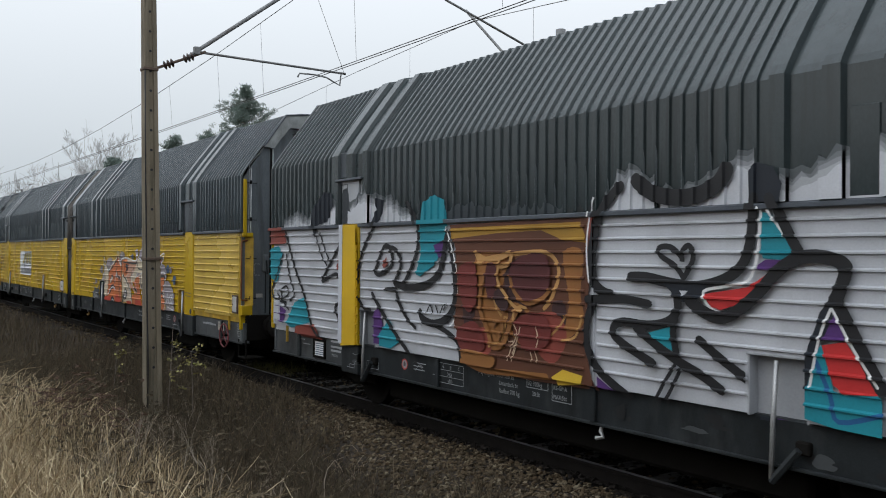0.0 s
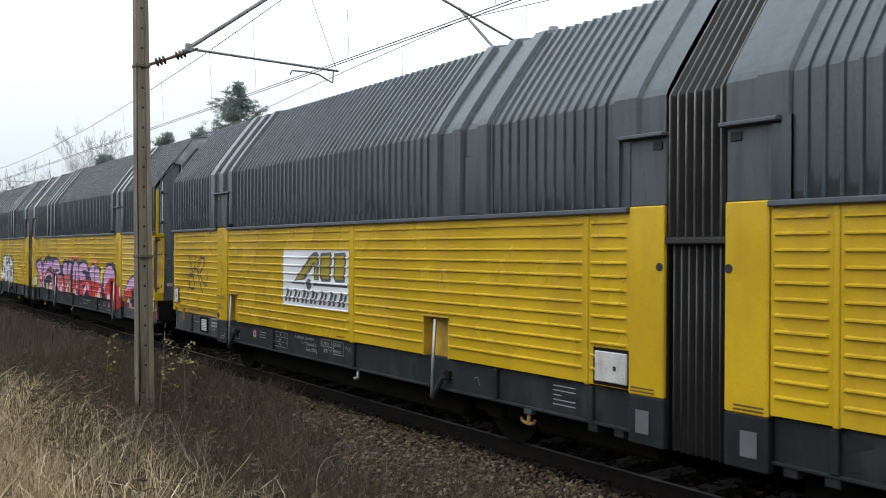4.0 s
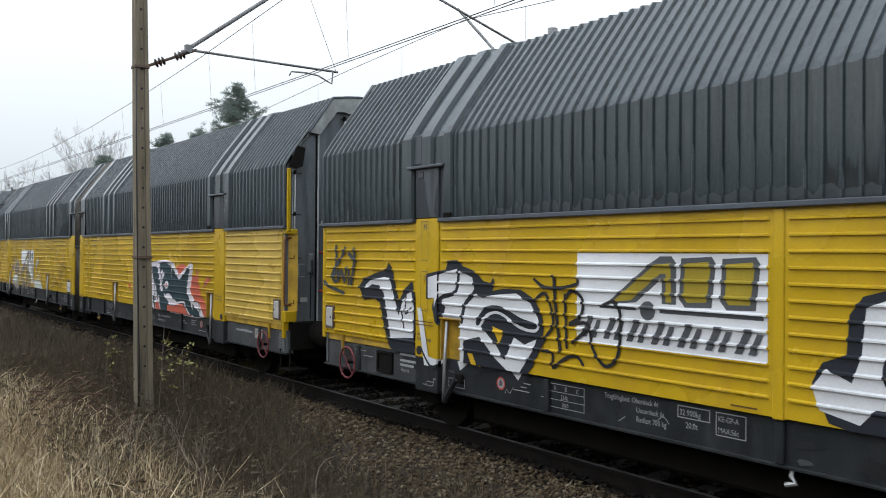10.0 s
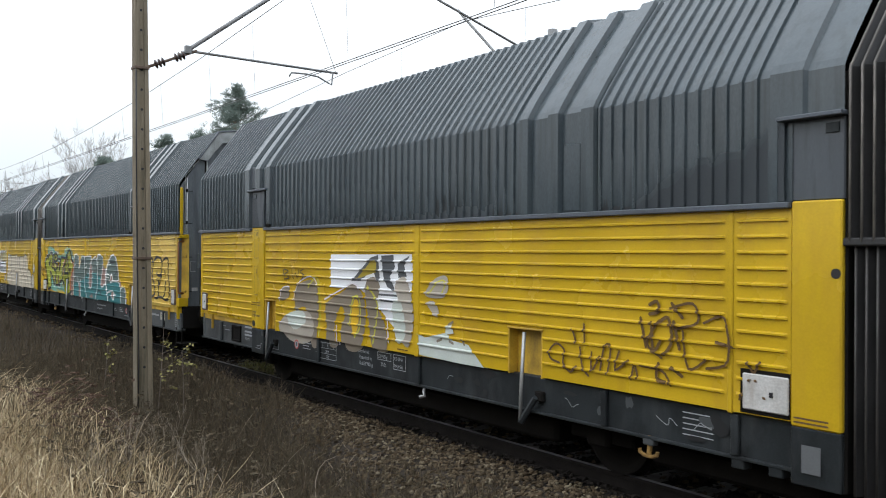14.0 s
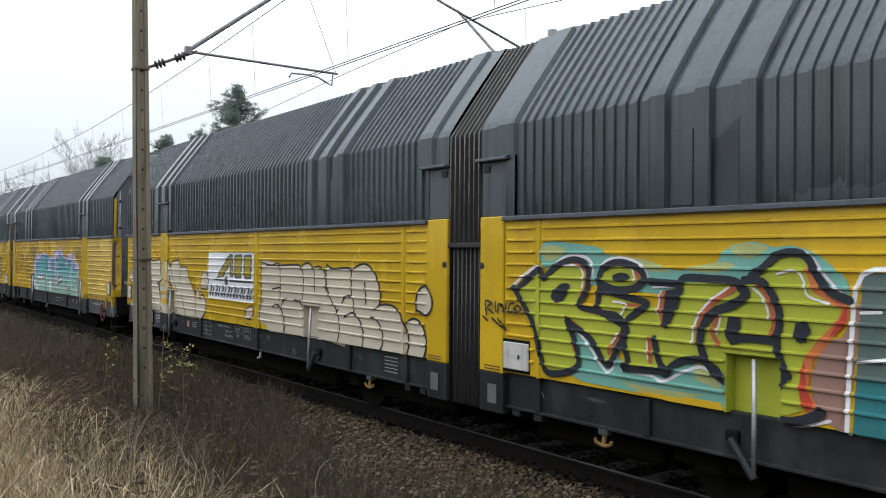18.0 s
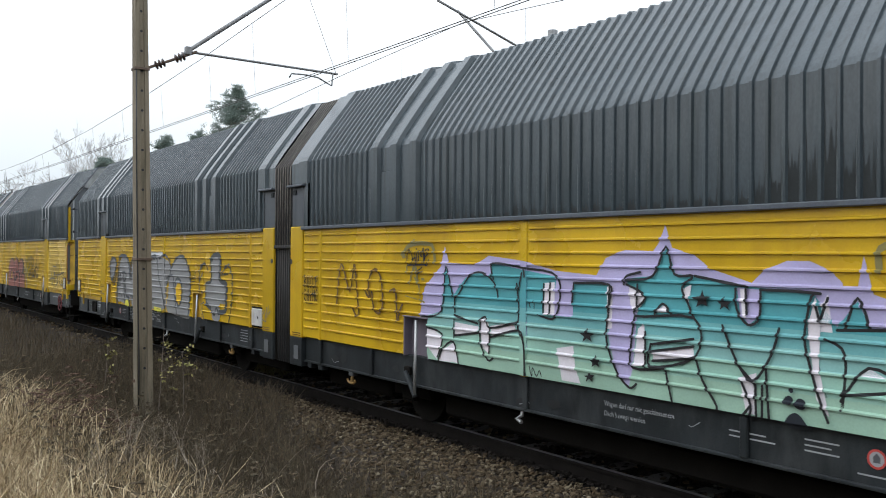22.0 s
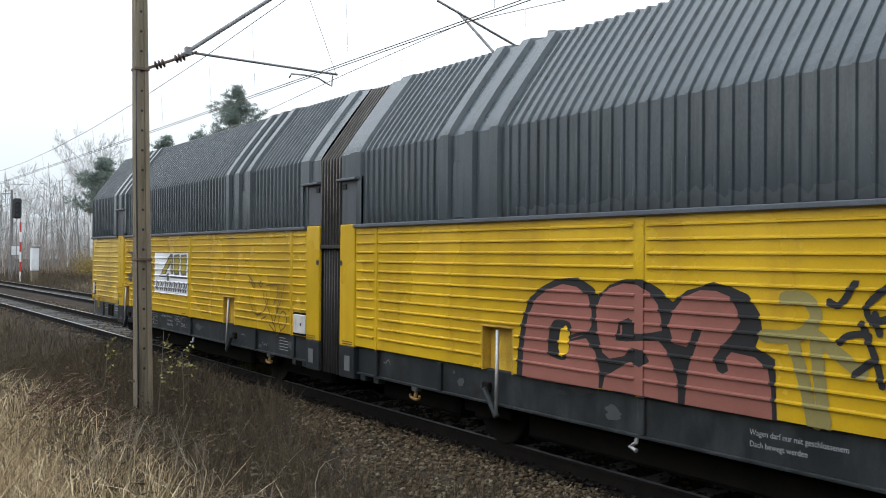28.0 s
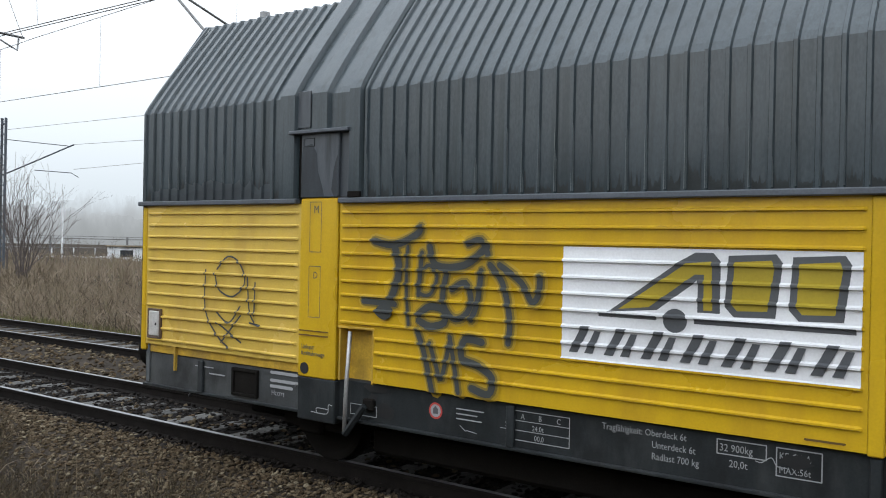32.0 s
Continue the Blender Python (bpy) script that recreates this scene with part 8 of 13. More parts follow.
    a.line("white", 0.017, (8.94, 1.09), (9.02, 1.29), (9.09, 1.1))
    a.line("white", 0.017, (8.97, 1.16), (9.08, 1.17))
    a.line("white", 0.017, (9.24, 1.28), (9.15, 1.23), (9.25, 1.14), (9.15, 1.05))
    a.line("white", 0.017, (9.31, 1.06), (9.3, 1.29), (9.38, 1.24), (9.31, 1.17))
    a.line("white", 0.017, (9, 1.02), (9.4, 0.97))


orange_piece()


def pink_piece():
    a = Art(WAGONS[4], "pink and red bubble lettering with dark blue shadow")
    a.blob("ylwhaze", (0.49, 1), (0.64, 1.28), (0.89, 1.38), (1.16, 1.34), (1.21, 0.96), (0.75, 0.95))
    a.fill("navy", (0.83, 1.76), (1.09, 1.84), (1.6, 1.9), (1.74, 1.84), (1.73, 1.7), (2, 1.75), (2.19, 1.89), (2.37, 1.88), (2.47, 1.92), (2.66, 1.99), (2.82, 1.98), (2.93, 1.89), (3.19, 1.86), (3.35, 1.92), (3.45, 1.93), (3.46, 0.87), (2.76, 0.91), (2.17, 0.92), (1.51, 0.94), (1.45, 1.18), (1.35, 1.34), (1.09, 1.49), (0.8, 1.58))
    a.fill("pink", (0.95, 1.66), (1.29, 1.78), (1.6, 1.77), (1.72, 1.7), (1.79, 1.34), (1.81, 1.09), (1.75, 0.96), (1.53, 0.97), (1.48, 1.24), (1.35, 1.42), (0.99, 1.59))
    a.fill("coralr", (1.43, 1.32), (1.79, 1.36), (1.81, 1.2), (1.79, 1.08), (1.49, 1.1))
    a.blob("pinkl", (1.78, 1.26), (1.75, 1.21), (1.69, 1.19), (1.63, 1.21), (1.63, 1.27), (1.68, 1.31), (1.75, 1.3))
    a.blob("pinkl", (1.6, 1.27), (1.58, 1.24), (1.54, 1.23), (1.51, 1.25), (1.51, 1.28), (1.54, 1.3), (1.58, 1.3))
    a.fill("pink", (1.84, 1.65), (2.03, 1.68), (2, 1.47), (2.11, 1.3), (2.09, 1.17), (2.18, 0.95), (1.91, 1.01), (1.86, 1.37))
    a.fill("coralr", (1.85, 1.4), (2.1, 1.46), (2.1, 1.21), (1.92, 1.12))
    a.fill("pink", (2.05, 1.43), (2.07, 1.61), (2.21, 1.77), (2.37, 1.8), (2.44, 1.68), (2.52, 1.75), (2.64, 1.82), (2.8, 1.8), (2.87, 1.69), (2.98, 1.81), (3.19, 1.78), (3.29, 1.73), (3.3, 1.58), (3.17, 1.57), (2.84, 1.6), (2.75, 1.53), (2.52, 1.54), (2.27, 1.38), (2.11, 1.24))
    a.fill("coralr", (2.22, 1.27), (2.42, 1.42), (2.75, 1.48), (3.02, 1.44), (3.27, 1.42), (3.46, 1.39), (3.46, 0.9), (3.23, 0.92), (2.78, 0.93), (2.8, 1.13), (3.15, 1.11), (3.26, 1.23), (3.15, 1.35), (2.89, 1.38), (2.57, 1.35), (2.27, 1.23))
    a.blob("navy", (2.14, 1.04), (2.22, 1.18), (2.52, 1.32), (2.93, 1.37), (3.17, 1.32), (3.24, 1.23), (3.15, 1.13), (2.89, 1.1), (2.76, 0.95), (2.42, 0.93), (2.22, 0.94))
    a.line("pinkl", 0.05, (2.22, 1.25), (2.52, 1.37), (2.89, 1.41), (3.15, 1.37), (3.25, 1.25), (3.19, 1.13), (2.94, 1.11))
    a.fill("ylw", (2.4, 1.05), (2.59, 1.12), (2.71, 1.08), (2.72, 0.93), (2.47, 0.94))
    a.blob("navy", (2.75, 1.53), (2.84, 1.61), (3.1, 1.61), (3.42, 1.53), (3.39, 1.46), (3.1, 1.45), (2.85, 1.47))
    a.fill("red", (2.85, 1.53), (3.06, 1.57), (3.15, 1.52), (2.93, 1.5))
    a.fill("orange", (3.06, 1.54), (3.27, 1.54), (3.39, 1.48), (3.19, 1.47))
    a.blob("pinkl", (2.81, 0.96), (2.94, 1.07), (3.11, 1.04), (3.28, 0.92))
    a.blob("pinkl", (3.46, 1.01), (3.44, 0.96), (3.38, 0.94), (3.34, 0.97), (3.34, 1.02), (3.38, 1.06), (3.43, 1.05))
    a.fill("navy", (2.42, 1.94), (2.49, 1.75), (2.39, 1.67), (2.33, 1.71))
    a.line("navy", 0.05, (1.8, 1.73), (1.85, 1.34))
    a.line("navy", 0.05, (2, 1.72), (1.99, 1.38))
    a.fill("navy", (3.19, 1.85), (3.31, 1.89), (3.73, 1.93), (4.13, 1.83), (4.25, 1.72), (4.34, 1.66), (4.55, 1.72), (4.71, 1.85), (4.93, 1.88), (5.08, 1.83), (5.33, 1.86), (5.6, 1.87), (5.77, 1.8), (5.86, 1.72), (5.86, 0.92), (5.61, 0.95), (4.93, 0.93), (4.01, 0.92), (3.45, 0.92), (3.35, 1.56))
    a.fill("pink", (3.35, 1.72), (3.53, 1.81), (3.93, 1.84), (4.16, 1.76), (4.31, 1.58), (4.35, 1.49), (4.13, 1.44), (3.94, 1.4), (3.74, 1.43), (3.94, 1.55), (3.87, 1.59), (3.53, 1.5), (3.38, 1.57))
    a.blob("navy", (3.38, 1.4), (3.67, 1.53), (3.87, 1.59), (4.05, 1.56), (4.07, 1.49), (3.87, 1.49), (3.6, 1.39))
    a.fill("coralr", (3.92, 1.38), (4.19, 1.4), (4.49, 1.4), (4.66, 1.28), (4.78, 1.07), (4.82, 0.93), (4.44, 0.92), (4.01, 0.92), (4.04, 1.12), (3.94, 1.21))
    a.blob("pink", (3.93, 1.16), (4.07, 1.2), (4.13, 1.11), (4.07, 0.97), (4.01, 1.02))
    a.blob("pinkl", (4.2, 0.92), (4.29, 1.05), (4.44, 1.07), (4.55, 1), (4.57, 0.92), (4.26, 0.91))
    a.blob("pinkl", (4.68, 1.13), (4.65, 1.07), (4.58, 1.05), (4.52, 1.08), (4.52, 1.14), (4.58, 1.18), (4.65, 1.18))
    a.blob("mauve", (3.89, 1.34), (3.93, 1.21), (3.88, 1), (3.81, 1.09))
    a.fill("pink", (4.64, 1.51), (4.77, 1.74), (4.98, 1.78), (5.16, 1.72), (5.18, 1.57), (5.16, 1.4), (4.82, 1.43))
    a.fill("coralr", (4.82, 1.44), (5.16, 1.41), (5.23, 1.46), (5.47, 1.5), (5.56, 1.46), (5.47, 1.29), (5.4, 1.11), (5.38, 0.93), (4.87, 0.93), (4.88, 1.22))
    a.fill("pink", (5.23, 1.45), (5.28, 1.64), (5.42, 1.76), (5.65, 1.77), (5.72, 1.71), (5.65, 1.59), (5.56, 1.49), (5.38, 1.48))
    a.line("navy", 0.05, (5.19, 1.77), (5.17, 1.51), (5.18, 1.29))
    a.blob("pinkl", (5.33, 1.15), (5.3, 1.1), (5.24, 1.08), (5.19, 1.11), (5.19, 1.16), (5.24, 1.2), (5.3, 1.2))
    a.blob("pinkl", (4.99, 0.93), (5.01, 1.01), (5.11, 1.05), (5.2, 1.02), (5.2, 0.94))
    a.fill("ylw", (5.43, 0.94), (5.46, 1.16), (5.54, 1.31), (5.58, 1.28), (5.58, 0.94))
    a.line("navy", 0.07, (4.58, 1.44), (4.76, 1.29), (4.84, 1.08), (4.86, 0.93))
    a.line("pinkspray", 0.1, (5.55, 1.86), (5.96, 1.94), (6.41, 1.92))
    a.line("pinkspray", 0.12, (7.94, 1.84), (8.13, 1.87), (8.31, 1.82))
    a.blob("ylw", (8.69, 1.36), (8.69, 1.52), (8.76, 1.7), (8.84, 1.76), (8.95, 1.69), (9.07, 1.68), (9.02, 1.58), (8.89, 1.53), (8.85, 1.29))
    a.fill("navy", (5.79, 1.77), (5.96, 1.88), (6.19, 1.88), (6.46, 1.81), (6.67, 1.86), (6.99, 1.88), (7.29, 1.85), (7.47, 1.68), (7.54, 1.61), (7.78, 1.74), (8.03, 1.83), (8.13, 1.7), (8.34, 1.73), (8.62, 1.72), (8.67, 1.61), (8.65, 1.43), (8.73, 1.3), (8.84, 1.24), (8.89, 1.42), (9.09, 1.57), (9.14, 1.72), (9.33, 1.82), (9.55, 1.84), (9.77, 1.8), (9.97, 1.7), (10.08, 1.65), (10.08, 1.52), (9.38, 1.28), (9.29, 0.92), (8.89, 0.94), (8.34, 0.91), (7.72, 0.91), (6.59, 0.9), (5.8, 0.9))
    a.fill("pink", (5.85, 1.32), (5.87, 1.65), (6.05, 1.81), (6.28, 1.82), (6.46, 1.62), (6.49, 1.29), (6.2, 1.24), (6.19, 1.49), (6.11, 1.58), (6.04, 1.25))
    a.fill("red", (5.85, 1.35), (6.04, 1.32), (6.06, 1.17), (6.21, 1.18), (6.21, 1.26), (6.49, 1.36), (6.42, 0.9), (5.86, 0.9))
    a.blob("pinkl", (5.9, 0.91), (6, 1.06), (6.15, 1.04), (6.23, 0.91))
    a.blob("pinkl", (6.36, 1.15), (6.33, 1.12), (6.27, 1.1), (6.23, 1.12), (6.22, 1.16), (6.27, 1.19), (6.33, 1.18))
    a.fill("pink", (6.54, 1.63), (6.67, 1.75), (6.99, 1.8), (7.29, 1.76), (7.43, 1.68), (7.45, 1.58), (7.07, 1.61), (6.87, 1.57), (6.91, 1.49), (7.14, 1.49), (7.26, 1.41), (6.91, 1.32), (6.59, 1.35))
    a.fill("red", (6.59, 1.17), (6.99, 1.32), (7.22, 1.41), (7.33, 1.3), (7.58, 1.35), (7.78, 1.27), (7.81, 1.13), (7.88, 0.93), (7.44, 0.92), (6.67, 0.91))
    a.blob("navy", (6.9, 1.12), (7.03, 1.22), (7.22, 1.25), (7.11, 1.12))
    a.blob("navy", (7.06, 0.89), (7.22, 1.03), (7.4, 1.08), (7.55, 1), (7.59, 0.91))
    a.blob("pinkl", (7.03, 0.95), (7.11, 1.13), (7.26, 1.19), (7.37, 1.1), (7.21, 1.04))
    a.blob("pinkl", (7.62, 1.18), (7.59, 1.12), (7.5, 1.1), (7.43, 1.13), (7.43, 1.19), (7.5, 1.24), (7.58, 1.23))
    a.blob("pinkl", (7.41, 1.28), (7.39, 1.25), (7.36, 1.24), (7.33, 1.26), (7.33, 1.29), (7.36, 1.3), (7.39, 1.3))
    a.fill("pink", (7.64, 1.59), (7.84, 1.72), (8.07, 1.77), (8.13, 1.62), (8.13, 1.33), (7.97, 1.33), (7.81, 1.35), (7.71, 1.49))
    a.fill("pink", (8.17, 1.62), (8.25, 1.69), (8.57, 1.69), (8.62, 1.56), (8.62, 1.42), (8.74, 1.3), (8.51, 1.25), (8.19, 1.34))
    a.fill("red", (7.79, 1.35), (8.13, 1.34), (8.19, 1.37), (8.52, 1.28), (8.76, 1.29), (8.81, 1.15), (8.74, 0.95), (8.34, 0.93), (7.91, 0.93), (7.9, 1.16))
    a.line("navy", 0.05, (8.13, 1.69), (8.15, 1.43), (8.13, 1.16))
    a.line("navy", 0.05, (7.77, 1.4), (7.9, 1.14), (7.91, 0.94))
    a.blob("pinkl", (8.74, 1.14), (8.71, 1.1), (8.65, 1.08), (8.6, 1.1), (8.6, 1.15), (8.65, 1.19), (8.71, 1.19))
    a.blob("pinkl", (8.58, 1.18), (8.56, 1.16), (8.54, 1.15), (8.52, 1.16), (8.53, 1.18), (8.54, 1.2), (8.56, 1.2))
    a.blob("pinkl", (8.54, 1.13), (8.53, 1.11), (8.5, 1.1), (8.48, 1.11), (8.49, 1.13), (8.5, 1.15), (8.53, 1.15))
    a.blob("pinkl", (8.39, 0.93), (8.45, 1.05), (8.57, 1.1), (8.65, 1.04), (8.69, 0.94))
    a.blob("ylw", (8.25, 1), (8.3, 1.06), (8.37, 0.96), (8.28, 0.95))
    a.fill("ylw", (8.78, 0.96), (8.83, 1.03), (8.9, 0.95))
    a.fill("pink", (9.02, 1.33), (9.07, 1.55), (9.23, 1.69), (9.46, 1.75), (9.68, 1.75), (9.89, 1.67), (10.03, 1.55), (10.08, 1.52), (10.08, 1.42), (9.81, 1.47), (9.6, 1.44), (9.42, 1.35), (9.38, 1.1), (9.14, 1.07), (9.02, 1.16))
    a.fill("red", (9.07, 1.07), (9.14, 1.24), (9.38, 1.36), (9.56, 1.46), (9.81, 1.48), (10.08, 1.44), (10.08, 0.84), (9.69, 0.92), (9.38, 0.93), (9.26, 0.98))
    a.blob("pinkl", (9.31, 0.95), (9.4, 1.07), (9.51, 1.09), (9.58, 1.04), (9.6, 0.92))
    a.fill("redd", (9.51, 0.93), (10.08, 0.9), (10.08, 0.68), (9.73, 0.73), (9.56, 0.77))


pink_piece()


def white_piece():
    a = Art(WAGONS[4], "white lettering with thick black outlines")
    a.fill("blackf", (-5.36, 1.24), (-5.28, 1.39), (-5.1, 1.46), (-5.08, 1.74), (-4.98, 1.87), (-4.69, 1.95), (-4.5, 1.97), (-4.36, 1.88), (-4.36, 1.8), (-4.24, 1.94), (-3.99, 1.94), (-3.88, 1.87), (-3.85, 1.72), (-3.77, 1.8), (-3.73, 1.91), (-3.53, 1.96), (-3.46, 1.96), (-3.33, 1.84), (-3.19, 1.78), (-3.04, 1.78), (-2.99, 1.67), (-3.06, 1.55), (-3.12, 1.51), (-3.01, 1.47), (-2.96, 1.29), (-2.97, 1.11), (-3.04, 0.94), (-3.33, 0.88), (-3.52, 0.92), (-3.78, 0.96), (-3.87, 0.95), (-4.12, 0.94), (-4.41, 0.93), (-4.89, 0.9), (-5.23, 0.97))
    a.fill("white2", (-4.96, 1.79), (-4.77, 1.87), (-4.44, 1.92), (-4.39, 1.77), (-4.43, 1.56), (-4.48, 1.4), (-4.48, 1.24), (-4.49, 0.96), (-4.68, 0.94), (-4.71, 1.11), (-4.89, 1.11), (-5, 0.99), (-5.3, 1.05), (-5.36, 1.21), (-5.25, 1.35), (-5.06, 1.27), (-4.99, 1.47))
    a.blob("blackf", (-4.84, 1.42), (-4.74, 1.51), (-4.63, 1.48), (-4.63, 1.29), (-4.74, 1.24), (-4.83, 1.28))
    a.fill("yellow", (-4.81, 1.35), (-4.74, 1.36), (-4.75, 1.28), (-4.82, 1.29))
    a.blob("blackf", (-4.93, 1.02), (-4.8, 1.07), (-4.68, 1.03), (-4.69, 0.94), (-4.93, 0.92))
    a.blob("white2", (-4.3, 1.79), (-4.16, 1.88), (-3.99, 1.89), (-3.92, 1.82), (-4, 1.73), (-4.2, 1.68), (-4.3, 1.7))
    a.blob("blackf", (-4.24, 1.75), (-4.14, 1.84), (-4.03, 1.85), (-4.06, 1.79), (-4.18, 1.74))
    a.fill("white2", (-4.43, 1.52), (-4.26, 1.57), (-4.2, 1.5), (-4.04, 1.64), (-3.9, 1.65), (-3.78, 1.6), (-3.78, 1.48), (-3.85, 1.35), (-3.93, 1.19), (-3.87, 0.99), (-4.04, 0.98), (-4.07, 1.18), (-4.18, 1.19), (-4.13, 1), (-4.34, 0.96), (-4.43, 1.14), (-4.48, 1.34))
    a.blob("blackf", (-4.18, 1.2), (-4.14, 1.3), (-4.04, 1.36), (-3.98, 1.32), (-4.02, 1.12), (-4.08, 1.1))
    a.line("blackf", 0.025, (-4.26, 1.56), (-4.27, 1.41), (-4.21, 1.34))
    a.fill("white2", (-3.62, 1.84), (-3.51, 1.88), (-3.36, 1.78), (-3.22, 1.69), (-3.1, 1.71), (-3.06, 1.66), (-3.2, 1.5), (-3.28, 1.47), (-3.34, 1.5), (-3.43, 1.56), (-3.52, 1.52), (-3.55, 1.42), (-3.79, 1.4), (-3.69, 1.53), (-3.61, 1.68))
    a.fill("white2", (-3.34, 1.43), (-3.16, 1.44), (-3.06, 1.37), (-3.02, 1.24), (-3.06, 1.05), (-3.16, 0.96), (-3.34, 0.94), (-3.41, 1.01), (-3.53, 0.99), (-3.66, 1.02), (-3.71, 0.96), (-3.78, 1.05), (-3.82, 1.14), (-3.66, 1.22), (-3.55, 1.17), (-3.4, 1.15), (-3.22, 1.17), (-3.23, 1.32), (-3.35, 1.34))
    a.line("blackf", 0.03, (-3.34, 1.34), (-3.21, 1.34), (-3.18, 1.22), (-3.07, 1.14), (-3.09, 1.04))
    a.line("blackf", 0.03, (-3.85, 1.39), (-3.59, 1.4), (-3.52, 1.23))
    a.fill("blackf", (-11.84, 1.7), (-11.7, 1.81), (-11.39, 1.89), (-11.18, 1.92), (-11.1, 2.02), (-11.01, 1.95), (-10.95, 1.77), (-10.85, 1.56), (-10.71, 1.72), (-10.56, 1.81), (-10.48, 1.58), (-10.46, 1.26), (-10.5, 0.97), (-10.52, 0.73), (-11.06, 0.97), (-11.19, 1.2), (-11.3, 1.51), (-11.43, 1.56), (-11.7, 1.53))
    a.fill("white2", (-11.67, 1.72), (-11.54, 1.79), (-11.2, 1.84), (-11.07, 1.83), (-10.99, 1.65), (-10.86, 1.38), (-10.79, 1.52), (-10.69, 1.64), (-10.58, 1.68), (-10.52, 1.49), (-10.53, 1.13), (-11.04, 1.09), (-11.13, 1.39), (-11.21, 1.64), (-11.32, 1.73), (-11.5, 1.74), (-11.63, 1.68))
    a.line("blackf", 0.03, (-10.89, 1.56), (-10.79, 1.42), (-10.74, 1.24))
    a.line("blackf", 0.025, (-10.69, 1.63), (-10.71, 1.41), (-10.58, 1.49))
    a.fill("blackf", (-10.23, 1.9), (-9.87, 1.96), (-9.82, 2.06), (-9.63, 2.07), (-9.54, 2), (-9.32, 1.95), (-9.18, 1.85), (-9.06, 1.83), (-9.01, 1.89), (-8.98, 1.83), (-9.02, 1.75), (-8.83, 1.78), (-8.56, 1.78), (-8.36, 1.7), (-8.24, 1.56), (-8.21, 1.43), (-8.23, 1.26), (-8.38, 1.01), (-8.63, 0.77), (-8.76, 0.78), (-8.89, 0.88), (-9.1, 0.95), (-9.24, 0.88), (-9.4, 0.81), (-9.62, 0.83), (-9.81, 0.82), (-9.91, 0.98), (-9.88, 1.26), (-10.05, 1.35), (-10.11, 1.52), (-10.07, 1.63), (-10.23, 1.61))
    a.fill("white2", (-10.2, 1.86), (-9.66, 1.97), (-9.37, 1.88), (-9.32, 1.72), (-9.18, 1.67), (-8.98, 1.71), (-8.63, 1.74), (-8.41, 1.65), (-8.29, 1.5), (-8.28, 1.44), (-8.5, 1.43), (-8.74, 1.5), (-9.02, 1.54), (-9.24, 1.38), (-8.96, 1.19), (-8.81, 1.04), (-8.74, 1.16), (-8.66, 1.29), (-8.5, 1.23), (-8.31, 1.3), (-8.36, 1.2), (-8.5, 1.03), (-8.65, 0.85), (-8.77, 0.94), (-8.96, 1.04), (-9.24, 1.25), (-9.38, 1.22), (-9.51, 1.17), (-9.53, 0.91), (-9.65, 0.84), (-9.78, 1.1), (-9.85, 1.31), (-9.95, 1.35), (-9.87, 1.53), (-9.95, 1.61), (-10.07, 1.52), (-10.07, 1.63), (-10.2, 1.62))
    a.line("blackf", 0.05, (-10.05, 1.49), (-9.97, 1.63), (-9.67, 1.72), (-9.62, 1.98))
    a.line("blackf", 0.055, (-9.56, 1.39), (-9.5, 1.58), (-9.35, 1.7), (-9.25, 1.84))
    a.line("blackf", 0.07, (-9.27, 1.4), (-9.12, 1.54), (-8.88, 1.56), (-8.56, 1.46), (-8.29, 1.42))
    a.line("white2", 0.03, (-9.23, 1.37), (-9.07, 1.5), (-8.88, 1.52), (-8.57, 1.4), (-8.34, 1.38), (-8.28, 1.44))
    a.blob("blackf", (-9.16, 1.38), (-8.99, 1.44), (-8.76, 1.42), (-8.66, 1.35), (-8.8, 1.1), (-8.92, 1.19))
    a.fill("yellow", (-9.02, 1.38), (-8.82, 1.34), (-8.9, 1.2))
    a.blob("blackf", (-9.53, 1.15), (-9.41, 1.2), (-9.24, 1.16), (-9.06, 1.03), (-8.98, 0.92), (-9.17, 0.89), (-9.39, 0.93))
    a.fill("yellow", (-9.45, 1.06), (-9.36, 1.06), (-9.27, 0.91), (-9.38, 0.94))
    a.line("black", 0.034, (-8.35, 1.89), (-8.2, 1.82), (-7.97, 1.82), (-7.76, 1.86), (-7.74, 1.9))
    a.line("black", 0.04, (-8.07, 1.93), (-8.04, 1.65), (-7.97, 1.22))
    a.line("black", 0.034, (-8.33, 1.69), (-8.2, 1.76), (-8.11, 1.64), (-8.07, 1.46), (-8.17, 1.34), (-8.25, 1.21), (-8.08, 1.19), (-8.07, 1.05), (-7.91, 1.15), (-7.75, 1.19), (-7.66, 1.12))
    a.line("black", 0.034, (-7.91, 1.75), (-7.88, 1.26))
    a.line("black", 0.034, (-7.91, 1.72), (-7.81, 1.8), (-7.67, 1.72), (-7.7, 1.56), (-7.85, 1.48), (-7.6, 1.5), (-7.54, 1.29), (-7.39, 1.14), (-7.25, 1.2), (-7.2, 1.37), (-7.2, 1.62), (-7.27, 1.72), (-7.39, 1.69))
    a.line("black", 0.034, (-7.6, 1.46), (-7.8, 1.31))
    a.fill("white2", (-10.41, 1.5), (-10.32, 1.5), (-10.17, 0.95), (-9.95, 0.92), (-10.03, 0.84), (-10.25, 0.84))
    a.line("blackf", 0.03, (-10.33, 1.04), (-10.12, 0.84), (-9.9, 0.91))
    a.line("inkgrey", 0.055, (-12.46, 2.23), (-12.45, 2.02), (-12.52, 1.78), (-12.57, 1.83))
    a.line("inkgrey", 0.05, (-12.21, 2.2), (-12.33, 2.05), (-12.58, 1.84), (-12.4, 1.87), (-12.42, 1.76), (-12.51, 1.75))
